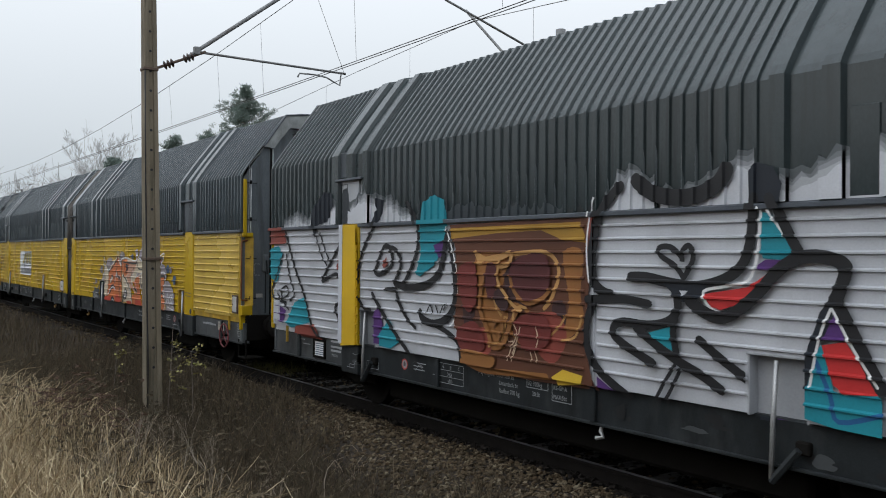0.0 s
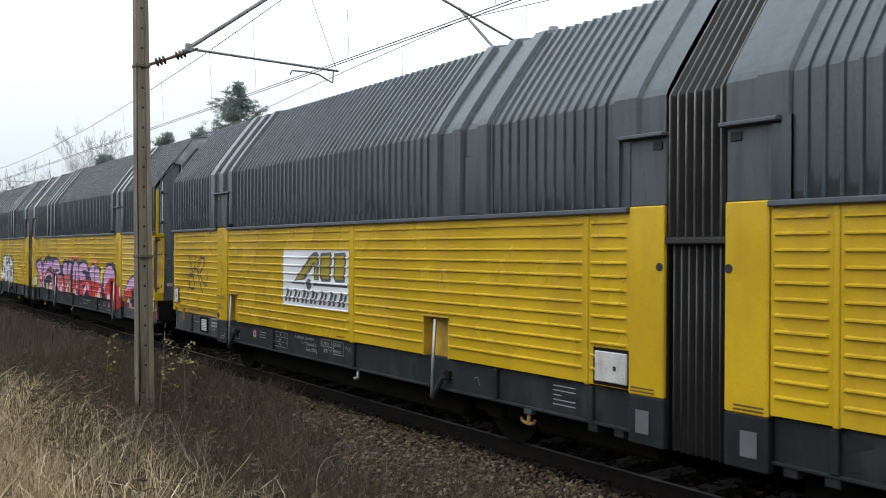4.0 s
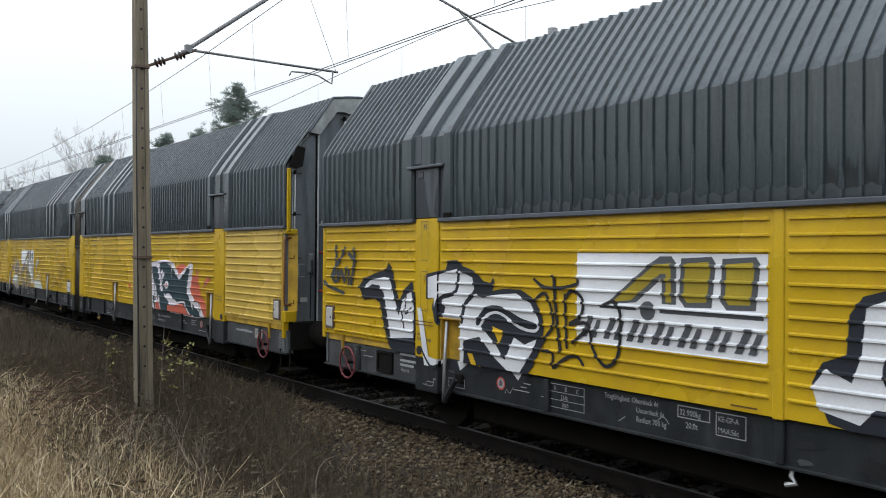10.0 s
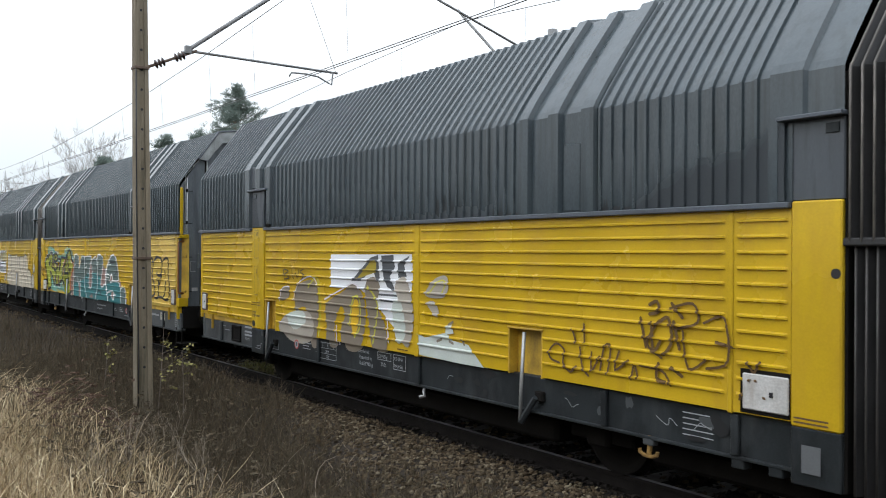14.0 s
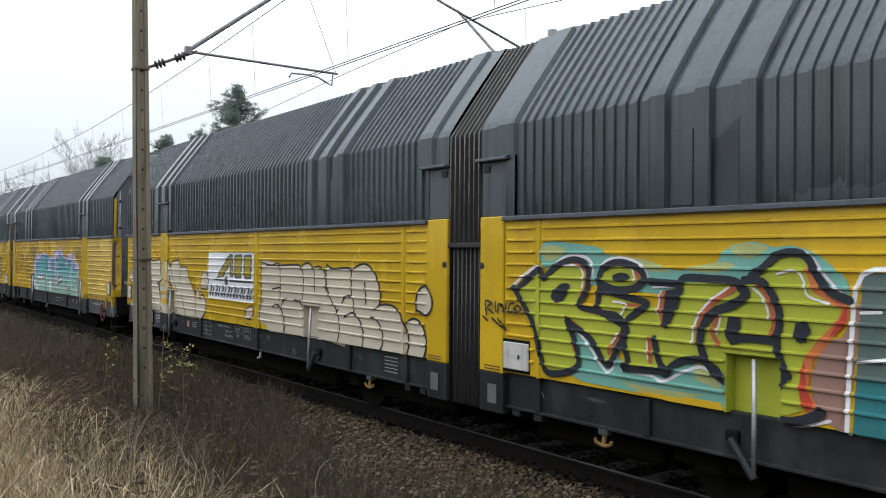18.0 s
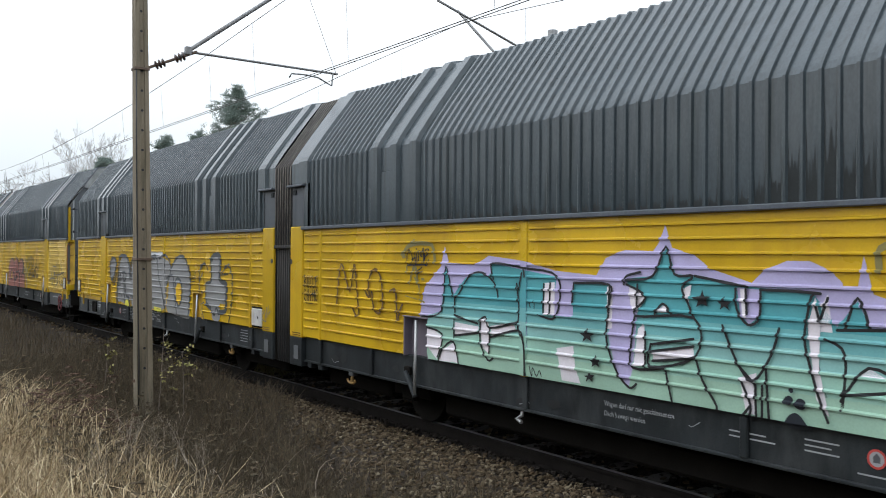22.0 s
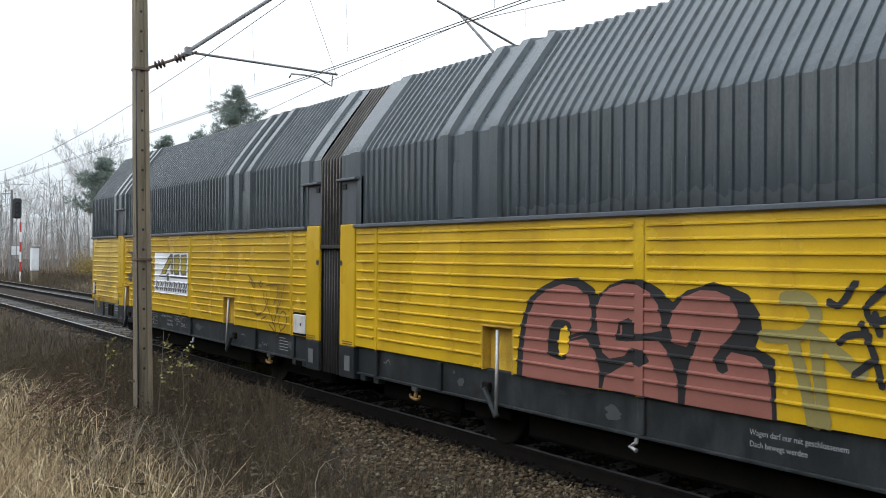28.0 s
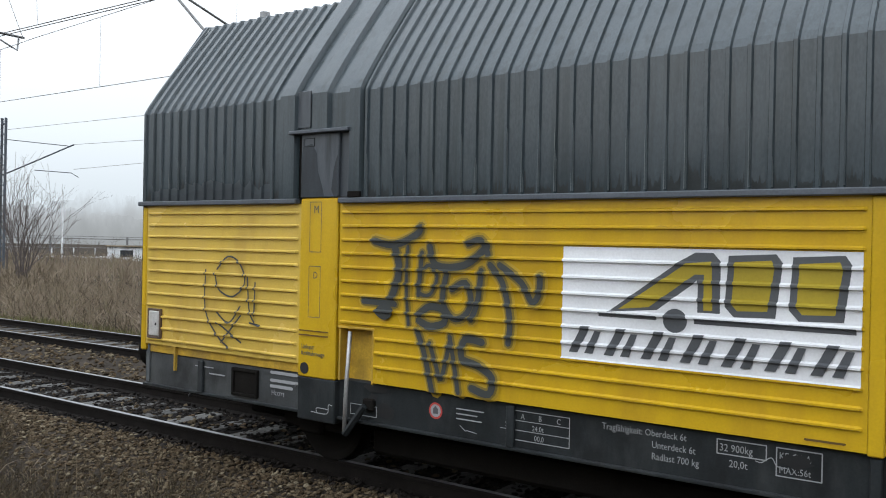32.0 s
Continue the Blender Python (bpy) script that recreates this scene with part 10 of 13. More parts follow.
def cream_piece():
    a = Art(WAGONS[2], "cream bubble lettering with thin black outlines")
    a.blob("creamw", (-5.41, 2), (-5.05, 2.02), (-4.72, 1.97), (-4.06, 1.97), (-3.95, 1.85), (-3.96, 1.49), (-4.29, 1.44), (-4.65, 1.39), (-4.7, 0.99), (-4.91, 1.02), (-5.48, 1.05), (-5.47, 1.32), (-5.38, 1.43))
    a.blob("creamw", (-6.05, 1.1), (-5.99, 1.22), (-5.79, 1.28), (-5.75, 1.13), (-5.87, 1.04))
    a.line("black", 0.022, (-5.41, 2), (-5.42, 1.43), (-5.48, 1.26), (-5.46, 0.95))
    a.line("black", 0.022, (-5.41, 2), (-5.05, 1.96), (-4.72, 1.97), (-4.7, 1.48))
    a.line("black", 0.022, (-5.33, 1.41), (-5.48, 1.16), (-5.4, 0.9))
    a.line("black", 0.022, (-6.05, 1.1), (-5.99, 1.22), (-5.79, 1.28), (-5.71, 1.2), (-5.83, 1.07), (-6.03, 1.07))
    a.fill("creamw", (-5.22, 1.95), (-4.72, 1.96), (-4.16, 1.97), (-4, 1.94), (-3.87, 2), (-3.72, 1.99), (-3.64, 1.94), (-3.51, 1.95), (-3.33, 1.92), (-3.18, 1.88), (-3.2, 1.98), (-2.84, 1.93), (-2.54, 1.95), (-2.47, 1.59), (-2.76, 0.88), (-3.32, 0.93), (-3.86, 0.93), (-5.2, 0.91))
    a.fill("creamw", (-3.2, 1.98), (-2.84, 1.93), (-2.54, 1.95), (-2.34, 1.99), (-2.16, 2.01), (-1.96, 1.95), (-1.83, 1.82), (-1.75, 1.66), (-1.74, 1.56), (-1.79, 1.5), (-1.58, 1.52), (-1.43, 1.51), (-1.31, 1.44), (-1.21, 1.31), (-1.15, 1.14), (-1.17, 0.94), (-1.79, 0.94), (-2.83, 0.92), (-3.2, 0.93), (-3.2, 1.55))
    a.blob("creamw", (-1.13, 1.32), (-1.02, 1.37), (-0.89, 1.37), (-0.77, 1.26), (-0.72, 1.1), (-0.77, 0.95), (-0.94, 0.94), (-1.13, 0.95), (-1.14, 1.09))
    a.blob("creamw", (-0.93, 1.5), (-0.93, 1.64), (-0.85, 1.73), (-0.74, 1.77), (-0.63, 1.7), (-0.59, 1.6), (-0.61, 1.5), (-0.69, 1.45), (-0.81, 1.47))
    a.line("black", 0.027, (-5.22, 1.96), (-4.72, 1.96), (-4.16, 1.98), (-4, 1.95), (-3.92, 1.8), (-3.94, 1.5), (-4.04, 1.45))
    a.line("black", 0.027, (-4.72, 1.96), (-4.7, 1.65), (-4.71, 1.42))
    a.line("black", 0.027, (-3.98, 1.91), (-3.95, 1.97), (-3.8, 2.01), (-3.67, 1.98), (-3.57, 1.87), (-3.56, 1.61))
    a.line("black", 0.027, (-3.58, 1.94), (-3.44, 1.97), (-3.29, 1.92), (-3.23, 1.82), (-3.21, 1.63))
    a.line("black", 0.027, (-3.19, 2), (-3.21, 1.85), (-3.18, 1.66), (-3.08, 1.53), (-2.92, 1.39), (-2.84, 1.25), (-2.82, 1.09), (-2.88, 0.94))
    a.line("black", 0.027, (-3.19, 1.99), (-3, 1.94), (-2.69, 1.96), (-2.51, 1.95), (-2.5, 1.9))
    a.line("black", 0.027, (-2.5, 1.91), (-2.36, 1.98), (-2.16, 2.02), (-1.99, 1.97), (-1.85, 1.85), (-1.76, 1.68), (-1.75, 1.58), (-1.79, 1.5), (-1.88, 1.44))
    a.line("black", 0.027, (-2.5, 1.91), (-2.5, 1.75), (-2.49, 1.59))
    a.line("black", 0.027, (-2.75, 1.48), (-2.67, 1.56), (-2.54, 1.59), (-2.45, 1.54), (-2.42, 1.44), (-2.42, 1.36))
    a.line("black", 0.027, (-2.69, 1.29), (-2.54, 1.35), (-2.41, 1.36), (-2.25, 1.26), (-2.17, 1.11), (-2.2, 0.94))
    a.line("black", 0.027, (-2.9, 1.35), (-2.85, 1.39))
    a.line("black", 0.027, (-2.15, 1.78), (-2.12, 1.66), (-2.11, 1.5))
    a.line("black", 0.027, (-1.97, 1.34), (-1.86, 1.32), (-1.74, 1.23), (-1.68, 1.11), (-1.7, 1), (-1.75, 0.94))
    a.line("black", 0.027, (-1.79, 1.5), (-1.64, 1.52), (-1.46, 1.51), (-1.32, 1.45), (-1.21, 1.32), (-1.11, 1.21), (-1.09, 1.06), (-1.13, 0.94))
    a.line("black", 0.027, (-1.14, 1.32), (-1.05, 1.37), (-0.94, 1.38), (-0.81, 1.32), (-0.73, 1.19), (-0.71, 1.08), (-0.77, 0.94))
    a.line("black", 0.027, (-0.93, 1.46), (-0.94, 1.6), (-0.89, 1.71), (-0.79, 1.77), (-0.68, 1.76), (-0.6, 1.67), (-0.57, 1.58), (-0.61, 1.49), (-0.7, 1.44), (-0.81, 1.46), (-0.93, 1.49))
    a.line("black", 0.027, (-4.98, 1.59), (-4.71, 1.63))
    a.line("black", 0.027, (-4.95, 1.31), (-4.84, 1.36), (-4.71, 1.34))
    a.line("black", 0.027, (-4.65, 1.33), (-4.6, 1.42), (-4.44, 1.47))
    a.line("black", 0.027, (-4.19, 1.46), (-4.04, 1.44), (-3.9, 1.33), (-3.84, 1.16), (-3.88, 0.95))
    a.line("black", 0.027, (-4.69, 1.33), (-4.58, 1.21), (-4.54, 1.06), (-4.56, 0.91))


cream_piece()


def mint_piece():
    a = Art(WAGONS[1], "mint and sea-green lettering with lilac halo")
    a.fill("lilac", (3.76, 1.42), (3.86, 1.77), (4.19, 2.02), (4.26, 2.25), (4.34, 2.06), (4.82, 2.04), (5.06, 2.14), (5.64, 2.09), (6.1, 2), (6.64, 1.97), (6.76, 2.13), (6.99, 2.2), (7.31, 2.19), (7.37, 2.26), (7.44, 2.41), (7.51, 2.22), (7.74, 2.16), (7.9, 2.05), (8.28, 1.95), (8.39, 2.05), (8.58, 2.12), (8.76, 2.12), (8.91, 2.06), (9.01, 1.97), (9.01, 1.54), (3.77, 1.02))
    body = [(3.76, 1.39), (4.2, 1.51), (4.28, 2.01), (4.44, 1.71), (4.66, 1.9), (4.93, 1.97), (5.08, 1.91), (5.12, 2.06), (6.14, 1.94), (6.36, 1.89), (6.81, 1.89), (7.02, 1.91), (7.03, 1.95), (7.31, 1.98), (7.46, 2.23), (7.55, 2), (7.76, 1.99), (8.25, 1.92), (8.79, 1.89), (8.97, 1.66), (9.12, 1.85), (9.21, 1.66), (9.59, 1.66), (9.65, 1.31), (9.64, 0.93), (3.95, 0.93)]
    for color, lo, hi in (("seatop", 1.62, 2.5), ("seaupper", 1.48, 1.62), ("seamid", 1.34, 1.48), ("sealower", 1.16, 1.34), ("seafoot", 0.5, 1.16)):
        a.band(color, body, lo, hi)
    a.fill("lilac", (6.11, 1.94), (6.34, 1.9), (6.34, 1.57), (6.06, 1.57))
    a.fill("lilac", (6.82, 1.9), (7.01, 1.91), (7.15, 1.8), (7.11, 1.38), (7.09, 1.18), (7.04, 0.99), (6.89, 1.13), (6.8, 1.41), (6.82, 1.68))
    a.fill("lilac", (8.15, 1.91), (8.36, 1.9), (8.35, 1.7), (8.26, 1.63), (8.18, 1.71))
    a.fill("whitep", (3.79, 1.31), (4.02, 1.3), (4.23, 1.22), (4.19, 1.07), (4.12, 0.95), (3.87, 1.12))
    a.fill("whitep", (4.24, 1.07), (4.46, 1.18), (4.52, 0.95), (4.14, 0.94))
    a.fill("whitep", (4.92, 1.45), (5.03, 1.48), (5.09, 1.38), (5.07, 1.11), (4.98, 1.15), (4.94, 1.27))
    a.fill("whitep", (5.1, 1.4), (5.48, 1.46), (5.52, 1.38), (5.13, 1.3))
    a.fill("whitep", (4.47, 1.4), (4.9, 1.38), (4.89, 1.3), (4.47, 1.25))
    a.fill("whitep", (5.95, 1.88), (6.09, 1.89), (6.09, 1.58), (5.94, 1.57))
    a.fill("whitep", (6.78, 1.87), (6.85, 1.88), (6.84, 1.5), (6.78, 1.49))
    a.fill("whitep", (7.04, 1.89), (7.18, 1.84), (7.24, 1.79), (7.14, 1.66), (7.06, 1.72))
    a.fill("whitep", (6.12, 1.26), (6.35, 1.3), (6.38, 1.1), (6.45, 0.96), (6.2, 0.96))
    a.fill("whitep", (7.15, 1.52), (7.22, 1.57), (7.24, 1.21), (7.1, 1.19))
    a.fill("whitep", (7.63, 1.88), (7.72, 1.92), (7.69, 1.77), (7.64, 1.82))
    a.fill("whitep", (7.34, 1.67), (7.43, 1.74), (7.51, 1.68))
    a.fill("whitep", (8.18, 1.9), (8.24, 1.9), (8.25, 1.67), (8.2, 1.71))
    a.fill("whitep", (7.32, 1.33), (7.74, 1.41), (7.75, 1.33), (7.32, 1.26))
    a.fill("whitep", (8.18, 1.22), (8.33, 1.27), (8.32, 0.95), (8.24, 0.96))
    a.fill("whitep", (8.75, 1.65), (8.81, 1.87), (8.85, 1.7), (8.84, 1.36), (8.92, 1.02), (8.82, 1.14))
    a.line("black", 0.022, (3.8, 1.42), (4.21, 1.51), (4.29, 2.02), (4.46, 1.67), (4.72, 1.91), (4.96, 1.96), (5.17, 1.85), (5.23, 1.71))
    a.line("black", 0.022, (4.46, 1.67), (4.47, 1.51))
    a.line("black", 0.022, (5.15, 1.9), (5.14, 2.06), (5.64, 2.02), (6.14, 1.94), (6.11, 1.56), (5.87, 1.56))
    a.line("black", 0.022, (5.64, 2.02), (5.66, 1.93))
    a.line("black", 0.022, (5.53, 1.86), (5.57, 1.59), (5.55, 1.41), (5.65, 1.27), (5.67, 0.94))
    a.line("black", 0.022, (5.62, 1.97), (5.57, 1.8))
    a.line("black", 0.022, (5.94, 1.87), (5.93, 1.59))
    a.line("black", 0.022, (6.03, 1.88), (6.02, 1.58))
    a.line("black", 0.022, (3.8, 1.31), (4.23, 1.25), (4.14, 0.98))
    a.line("black", 0.022, (4.15, 0.91), (4.23, 1.07), (4.45, 1.18), (4.55, 0.92))
    a.line("black", 0.022, (4.46, 1.48), (4.89, 1.41))
    a.line("black", 0.022, (4.46, 1.25), (4.94, 1.32))
    a.line("black", 0.022, (4.46, 1.43), (4.46, 1.23))
    a.line("black", 0.022, (4.94, 1.46), (5.03, 1.49), (5.1, 1.38), (5.55, 1.47))
    a.line("black", 0.022, (4.94, 1.46), (4.94, 1.21), (5.07, 1.04), (5.16, 1.07))
    a.line("black", 0.022, (5.1, 1.28), (5.57, 1.39), (5.65, 1.27))
    a.line("black", 0.022, (5.1, 1.38), (5.09, 1.11))
    a.line("black", 0.022, (6.36, 1.89), (6.34, 1.71))
    a.line("black", 0.022, (6.36, 1.89), (6.81, 1.89), (6.82, 1.74), (6.78, 1.46), (6.81, 1.31), (6.92, 1.11), (7.06, 1), (7.14, 1.04))
    a.line("black", 0.022, (6.82, 1.87), (6.8, 1.65))
    a.line("black", 0.022, (7.02, 1.9), (7.24, 1.8), (7.12, 1.63), (7.75, 1.65), (7.77, 1.34), (7.3, 1.21), (7.3, 1.4))
    a.line("black", 0.022, (6.99, 1.9), (7.02, 1.97), (7.18, 2.01))
    a.line("black", 0.022, (7.03, 1.94), (7.32, 1.98), (7.46, 2.23), (7.55, 2), (7.74, 1.99), (7.63, 1.89), (7.69, 1.77), (7.75, 1.65))
    a.line("black", 0.022, (7.34, 1.66), (7.43, 1.75), (7.52, 1.67))
    a.line("black", 0.022, (7.12, 1.63), (7.08, 1.38), (7.1, 1.18), (7.46, 1.21))
    a.line("black", 0.022, (7.24, 1.5), (7.24, 1.19))
    a.line("black", 0.022, (7.31, 1.34), (7.75, 1.42))
    a.line("black", 0.022, (7.32, 1.26), (7.75, 1.32))
    a.line("black", 0.022, (7.32, 1.4), (7.75, 1.48))
    a.line("black", 0.022, (7.15, 1.9), (7.14, 1.72))
    a.line("black", 0.022, (7.46, 1.21), (7.54, 0.92))
    a.line("black", 0.022, (7.77, 1.34), (7.84, 1.16), (7.98, 0.97), (7.94, 0.92))
    a.line("black", 0.022, (7.76, 1.99), (8.11, 1.94), (8.26, 1.92))
    a.line("black", 0.022, (8.15, 1.9), (8.16, 1.75), (8.26, 1.63), (8.36, 1.69), (8.37, 1.9))
    a.line("black", 0.022, (8.24, 1.9), (8.25, 1.71))
    a.line("black", 0.022, (8.03, 1.61), (8.17, 1.33), (8.31, 1.21), (8.46, 1.41), (8.53, 1.62))
    a.line("black", 0.022, (8.17, 1.32), (8.33, 1.18))
    a.line("black", 0.022, (8.2, 1.2), (8.29, 1.02), (8.26, 0.9))
    a.line("black", 0.022, (8.19, 0.9), (8.29, 1.02))
    a.line("black", 0.022, (8.42, 1.31), (8.45, 0.92))
    a.line("black", 0.022, (8.33, 1.18), (8.34, 0.92))
    a.line("black", 0.022, (8.39, 1.18), (8.39, 0.93))
    a.line("black", 0.022, (8.37, 1.9), (8.66, 1.9), (8.86, 1.89))
    a.line("black", 0.022, (8.75, 1.69), (8.79, 1.87), (8.86, 1.89))
    a.line("black", 0.022, (8.75, 1.69), (8.74, 1.52), (8.84, 1.18), (8.92, 0.99))
    a.line("black", 0.022, (8.82, 1.8), (8.85, 1.7))
    a.fill("black", (6.55, 1.49), (6.58, 1.44), (6.65, 1.44), (6.59, 1.41), (6.61, 1.36), (6.55, 1.39), (6.49, 1.35), (6.51, 1.4), (6.45, 1.43), (6.53, 1.44))
    a.fill("black", (6.66, 1.25), (6.68, 1.21), (6.74, 1.21), (6.69, 1.18), (6.71, 1.14), (6.66, 1.16), (6.61, 1.13), (6.62, 1.17), (6.58, 1.2), (6.64, 1.2))
    a.fill("black", (6.58, 1.08), (6.6, 1.06), (6.65, 1.06), (6.61, 1.03), (6.62, 1), (6.58, 1.02), (6.54, 0.99), (6.55, 1.03), (6.51, 1.04), (6.56, 1.05))
    a.fill("black", (7.84, 1.88), (7.86, 1.83), (7.93, 1.83), (7.88, 1.8), (7.89, 1.75), (7.84, 1.77), (7.78, 1.74), (7.8, 1.79), (7.75, 1.82), (7.82, 1.83))
    a.fill("black", (8.05, 1.84), (8.07, 1.8), (8.12, 1.8), (8.08, 1.77), (8.1, 1.73), (8.05, 1.76), (8.01, 1.73), (8.02, 1.77), (7.98, 1.8), (8.03, 1.8))
    a.blob("blackf", (8.65, 1.11), (8.64, 1.08), (8.61, 1.07), (8.58, 1.08), (8.57, 1.1), (8.59, 1.13), (8.62, 1.14), (8.64, 1.13))
    a.blob("blackf", (8.75, 1.1), (8.74, 1.06), (8.7, 1.05), (8.67, 1.06), (8.66, 1.08), (8.68, 1.12), (8.71, 1.13), (8.74, 1.12))
    a.blob("blackf", (8.65, 1.18), (8.65, 1.17), (8.63, 1.16), (8.62, 1.17), (8.61, 1.18), (8.62, 1.19), (8.63, 1.2), (8.65, 1.19))
    a.blob("blackf", (8.58, 0.9), (8.61, 0.99), (8.68, 1.02), (8.75, 0.96), (8.76, 0.91))
    a.line("black", 0.012, (5.75, 1.05), (5.79, 0.95), (5.8, 1.04), (5.86, 0.96), (5.9, 1.02), (5.93, 0.97))
    a.line("black", 0.012, (5.74, 1.69), (5.76, 1.63))
    a.line("black", 0.012, (5.82, 1.7), (5.82, 1.62))


mint_piece()


def grey_piece():
    a = Art(WAGONS[1], "silver-grey bubble lettering with dark outlines")
    a.fill("white2", (-7.74, 2.17), (-5.72, 2.17), (-5.72, 1.98), (-7.74, 2.01))
    a.blob("sgrey", (-9.6, 1.89), (-9.4, 2.03), (-9.09, 1.95), (-9.14, 1.74), (-9.39, 1.51), (-9.55, 1.56))
    a.blob("sgrey", (-9, 1.06), (-8.86, 1.76), (-8.67, 2.03), (-8.25, 2.06), (-7.99, 1.79), (-7.95, 1.14), (-8.23, 0.97), (-8.69, 1.01))
    a.blob("sgrey", (-7.95, 1.36), (-7.85, 1.86), (-7.55, 2.05), (-7.17, 2.07), (-6.92, 1.82), (-6.7, 1.56), (-6.73, 1.1), (-7.03, 0.88), (-7.54, 0.89), (-7.88, 1))
    a.blob("sgrey", (-6.92, 1.95), (-6.46, 2.06), (-6.03, 2.1), (-5.62, 2.04), (-5.25, 1.93), (-5.23, 1.64), (-5.43, 1.51), (-5.52, 1.03), (-6.23, 0.96), (-6.67, 1.11))
    a.blob("sgrey", (-5.25, 1.75), (-4.9, 2.02), (-4.49, 2.07), (-4.18, 1.85), (-4.03, 1.6), (-4.06, 1.18), (-4.17, 0.91), (-4.72, 0.89), (-5.42, 0.98), (-5.33, 1.34))
    a.blob("sgrey", (-3.17, 1.62), (-2.97, 1.66), (-2.97, 2.03), (-2.56, 2.06), (-2.55, 1.73), (-2.25, 1.62), (-2.28, 1.28), (-2.55, 1.25), (-2.55, 0.98), (-2.88, 0.96), (-2.99, 1.2), (-3.22, 1.22))
    a.blob("yellow", (-4.87, 1.43), (-4.77, 1.55), (-4.6, 1.53), (-4.54, 1.35), (-4.64, 1.15), (-4.8, 1.19))
    a.blob("yellow", (-7.50, 1.36), (-7.34, 1.42), (-7.22, 1.36), (-7.32, 1.26))
    a.blob("white2", (-7.55, 1.52), (-7.36, 1.6), (-7.26, 1.4), (-7.33, 1.22), (-7.52, 1.31))
    a.line("slate", 0.05, (-6.86, 1.96), (-6.35, 2.08), (-6.08, 2.03), (-5.92, 1.6), (-5.64, 1.26), (-5.52, 0.97))
    a.line("slate", 0.05, (-5.92, 2.03), (-5.53, 2.1), (-5.2, 1.93), (-5.24, 1.7), (-5.43, 1.51))
    a.line("slate", 0.05, (-5.43, 1.63), (-5.07, 1.7), (-4.98, 1.42), (-4.8, 0.88))
    a.line("slate", 0.05, (-5.2, 1.81), (-4.81, 2.05), (-4.41, 2.07), (-4.1, 1.8), (-4.03, 1.49), (-4.17, 0.91))
    a.line("slate", 0.05, (-4.93, 1.43), (-4.85, 1.63), (-4.63, 1.62), (-4.51, 1.46), (-4.56, 1.21), (-4.72, 1.11), (-4.89, 1.26))
    a.line("slate", 0.05, (-3.22, 1.6), (-2.95, 1.66), (-2.99, 2.03), (-2.83, 2.1), (-2.59, 2.09), (-2.53, 1.95), (-2.56, 1.68), (-2.25, 1.6))
    a.line("slate", 0.05, (-3.22, 1.6), (-3.2, 1.27), (-3.02, 1.19))
    a.line("slate", 0.09, (-2.93, 2.03), (-2.83, 2.11), (-2.56, 2.1), (-2.52, 1.91), (-2.55, 1.69), (-2.25, 1.61), (-2.24, 1.37), (-2.27, 1.15), (-2.55, 1.11))
    a.line("slate", 0.08, (-3.19, 1.22), (-2.99, 1.16))
    a.line("slate", 0.04, (-2.91, 1.11), (-2.79, 1.04), (-2.71, 1.18), (-2.58, 1.07))
    a.line("slate", 0.03, (-3.3, 1.97), (-3.49, 1.9), (-3.56, 1.72), (-3.54, 1.43), (-3.42, 1.15), (-3.29, 0.88))
    a.line("slate", 0.03, (-2.45, 1.76), (-2.26, 1.92), (-2.07, 1.88), (-1.96, 1.72), (-1.95, 1.48), (-2.02, 1.18), (-2.13, 0.94))
    a.line("slate", 0.028, (-3.55, 1.82), (-3.36, 1.93))
    a.line("slate", 0.028, (-3.56, 1.62), (-3.39, 1.78))
    a.line("slate", 0.028, (-3.52, 1.38), (-3.36, 1.44))
    a.line("slate", 0.028, (-3.45, 1.19), (-3.32, 1.25))
    a.line("slate", 0.028, (-3.49, 1.9), (-3.24, 1.95), (-3.12, 1.84))
    a.line("slate", 0.028, (-2.26, 1.89), (-2.11, 1.96), (-2.02, 1.8))
    a.line("slate", 0.028, (-2.04, 1.84), (-1.95, 1.78))
    a.line("slate", 0.028, (-2.02, 1.64), (-1.93, 1.6))
    a.line("slate", 0.028, (-2, 1.47), (-1.91, 1.44))
    a.line("slate", 0.028, (-2.04, 1.26), (-1.95, 1.31))
    a.line("slate", 0.028, (-2.35, 1.78), (-2.16, 1.79))
    a.line("black", 0.016, (-4.1, 1.77), (-4.03, 1.79), (-4, 1.73), (-4.09, 1.64), (-3.97, 1.65))
    a.line("black", 0.016, (-3.92, 1.76), (-3.94, 1.68), (-3.87, 1.67), (-3.87, 1.77))
    a.line("black", 0.016, (-3.82, 1.79), (-3.8, 1.67))
    a.line("black", 0.016, (-3.74, 1.79), (-3.78, 1.69), (-3.7, 1.69), (-3.72, 1.74))
    a.line("black", 0.016, (-3.99, 1.6), (-3.78, 1.62))
    a.fill("ylw", (-6.23, 1.02), (-5.75, 1.01), (-5.76, 0.91), (-6.16, 0.91))
    a.fill("ylw", (-8.38, 1.03), (-8.09, 1.09), (-8.02, 0.92), (-8.32, 0.91))
    a.line("slate", 0.07, (-8.97, 0.92), (-9.01, 1.17), (-8.9, 1.6), (-8.82, 2.01), (-8.56, 2.08), (-8.23, 2.05), (-8.05, 1.88), (-7.96, 1.56))
    a.line("slate", 0.05, (-8.35, 1), (-8.42, 1.33), (-8.49, 1.62), (-8.55, 1.69), (-8.29, 1.68), (-8.29, 1.56), (-8.45, 1.48))
    a.line("slate", 0.05, (-8.36, 1.43), (-8.23, 1.16), (-8.04, 1.13), (-7.95, 0.91))
    a.line("slate", 0.06, (-9.6, 1.89), (-9.4, 2.03), (-9.09, 1.95), (-9.14, 1.74), (-9.39, 1.51), (-9.55, 1.56), (-9.6, 1.89))
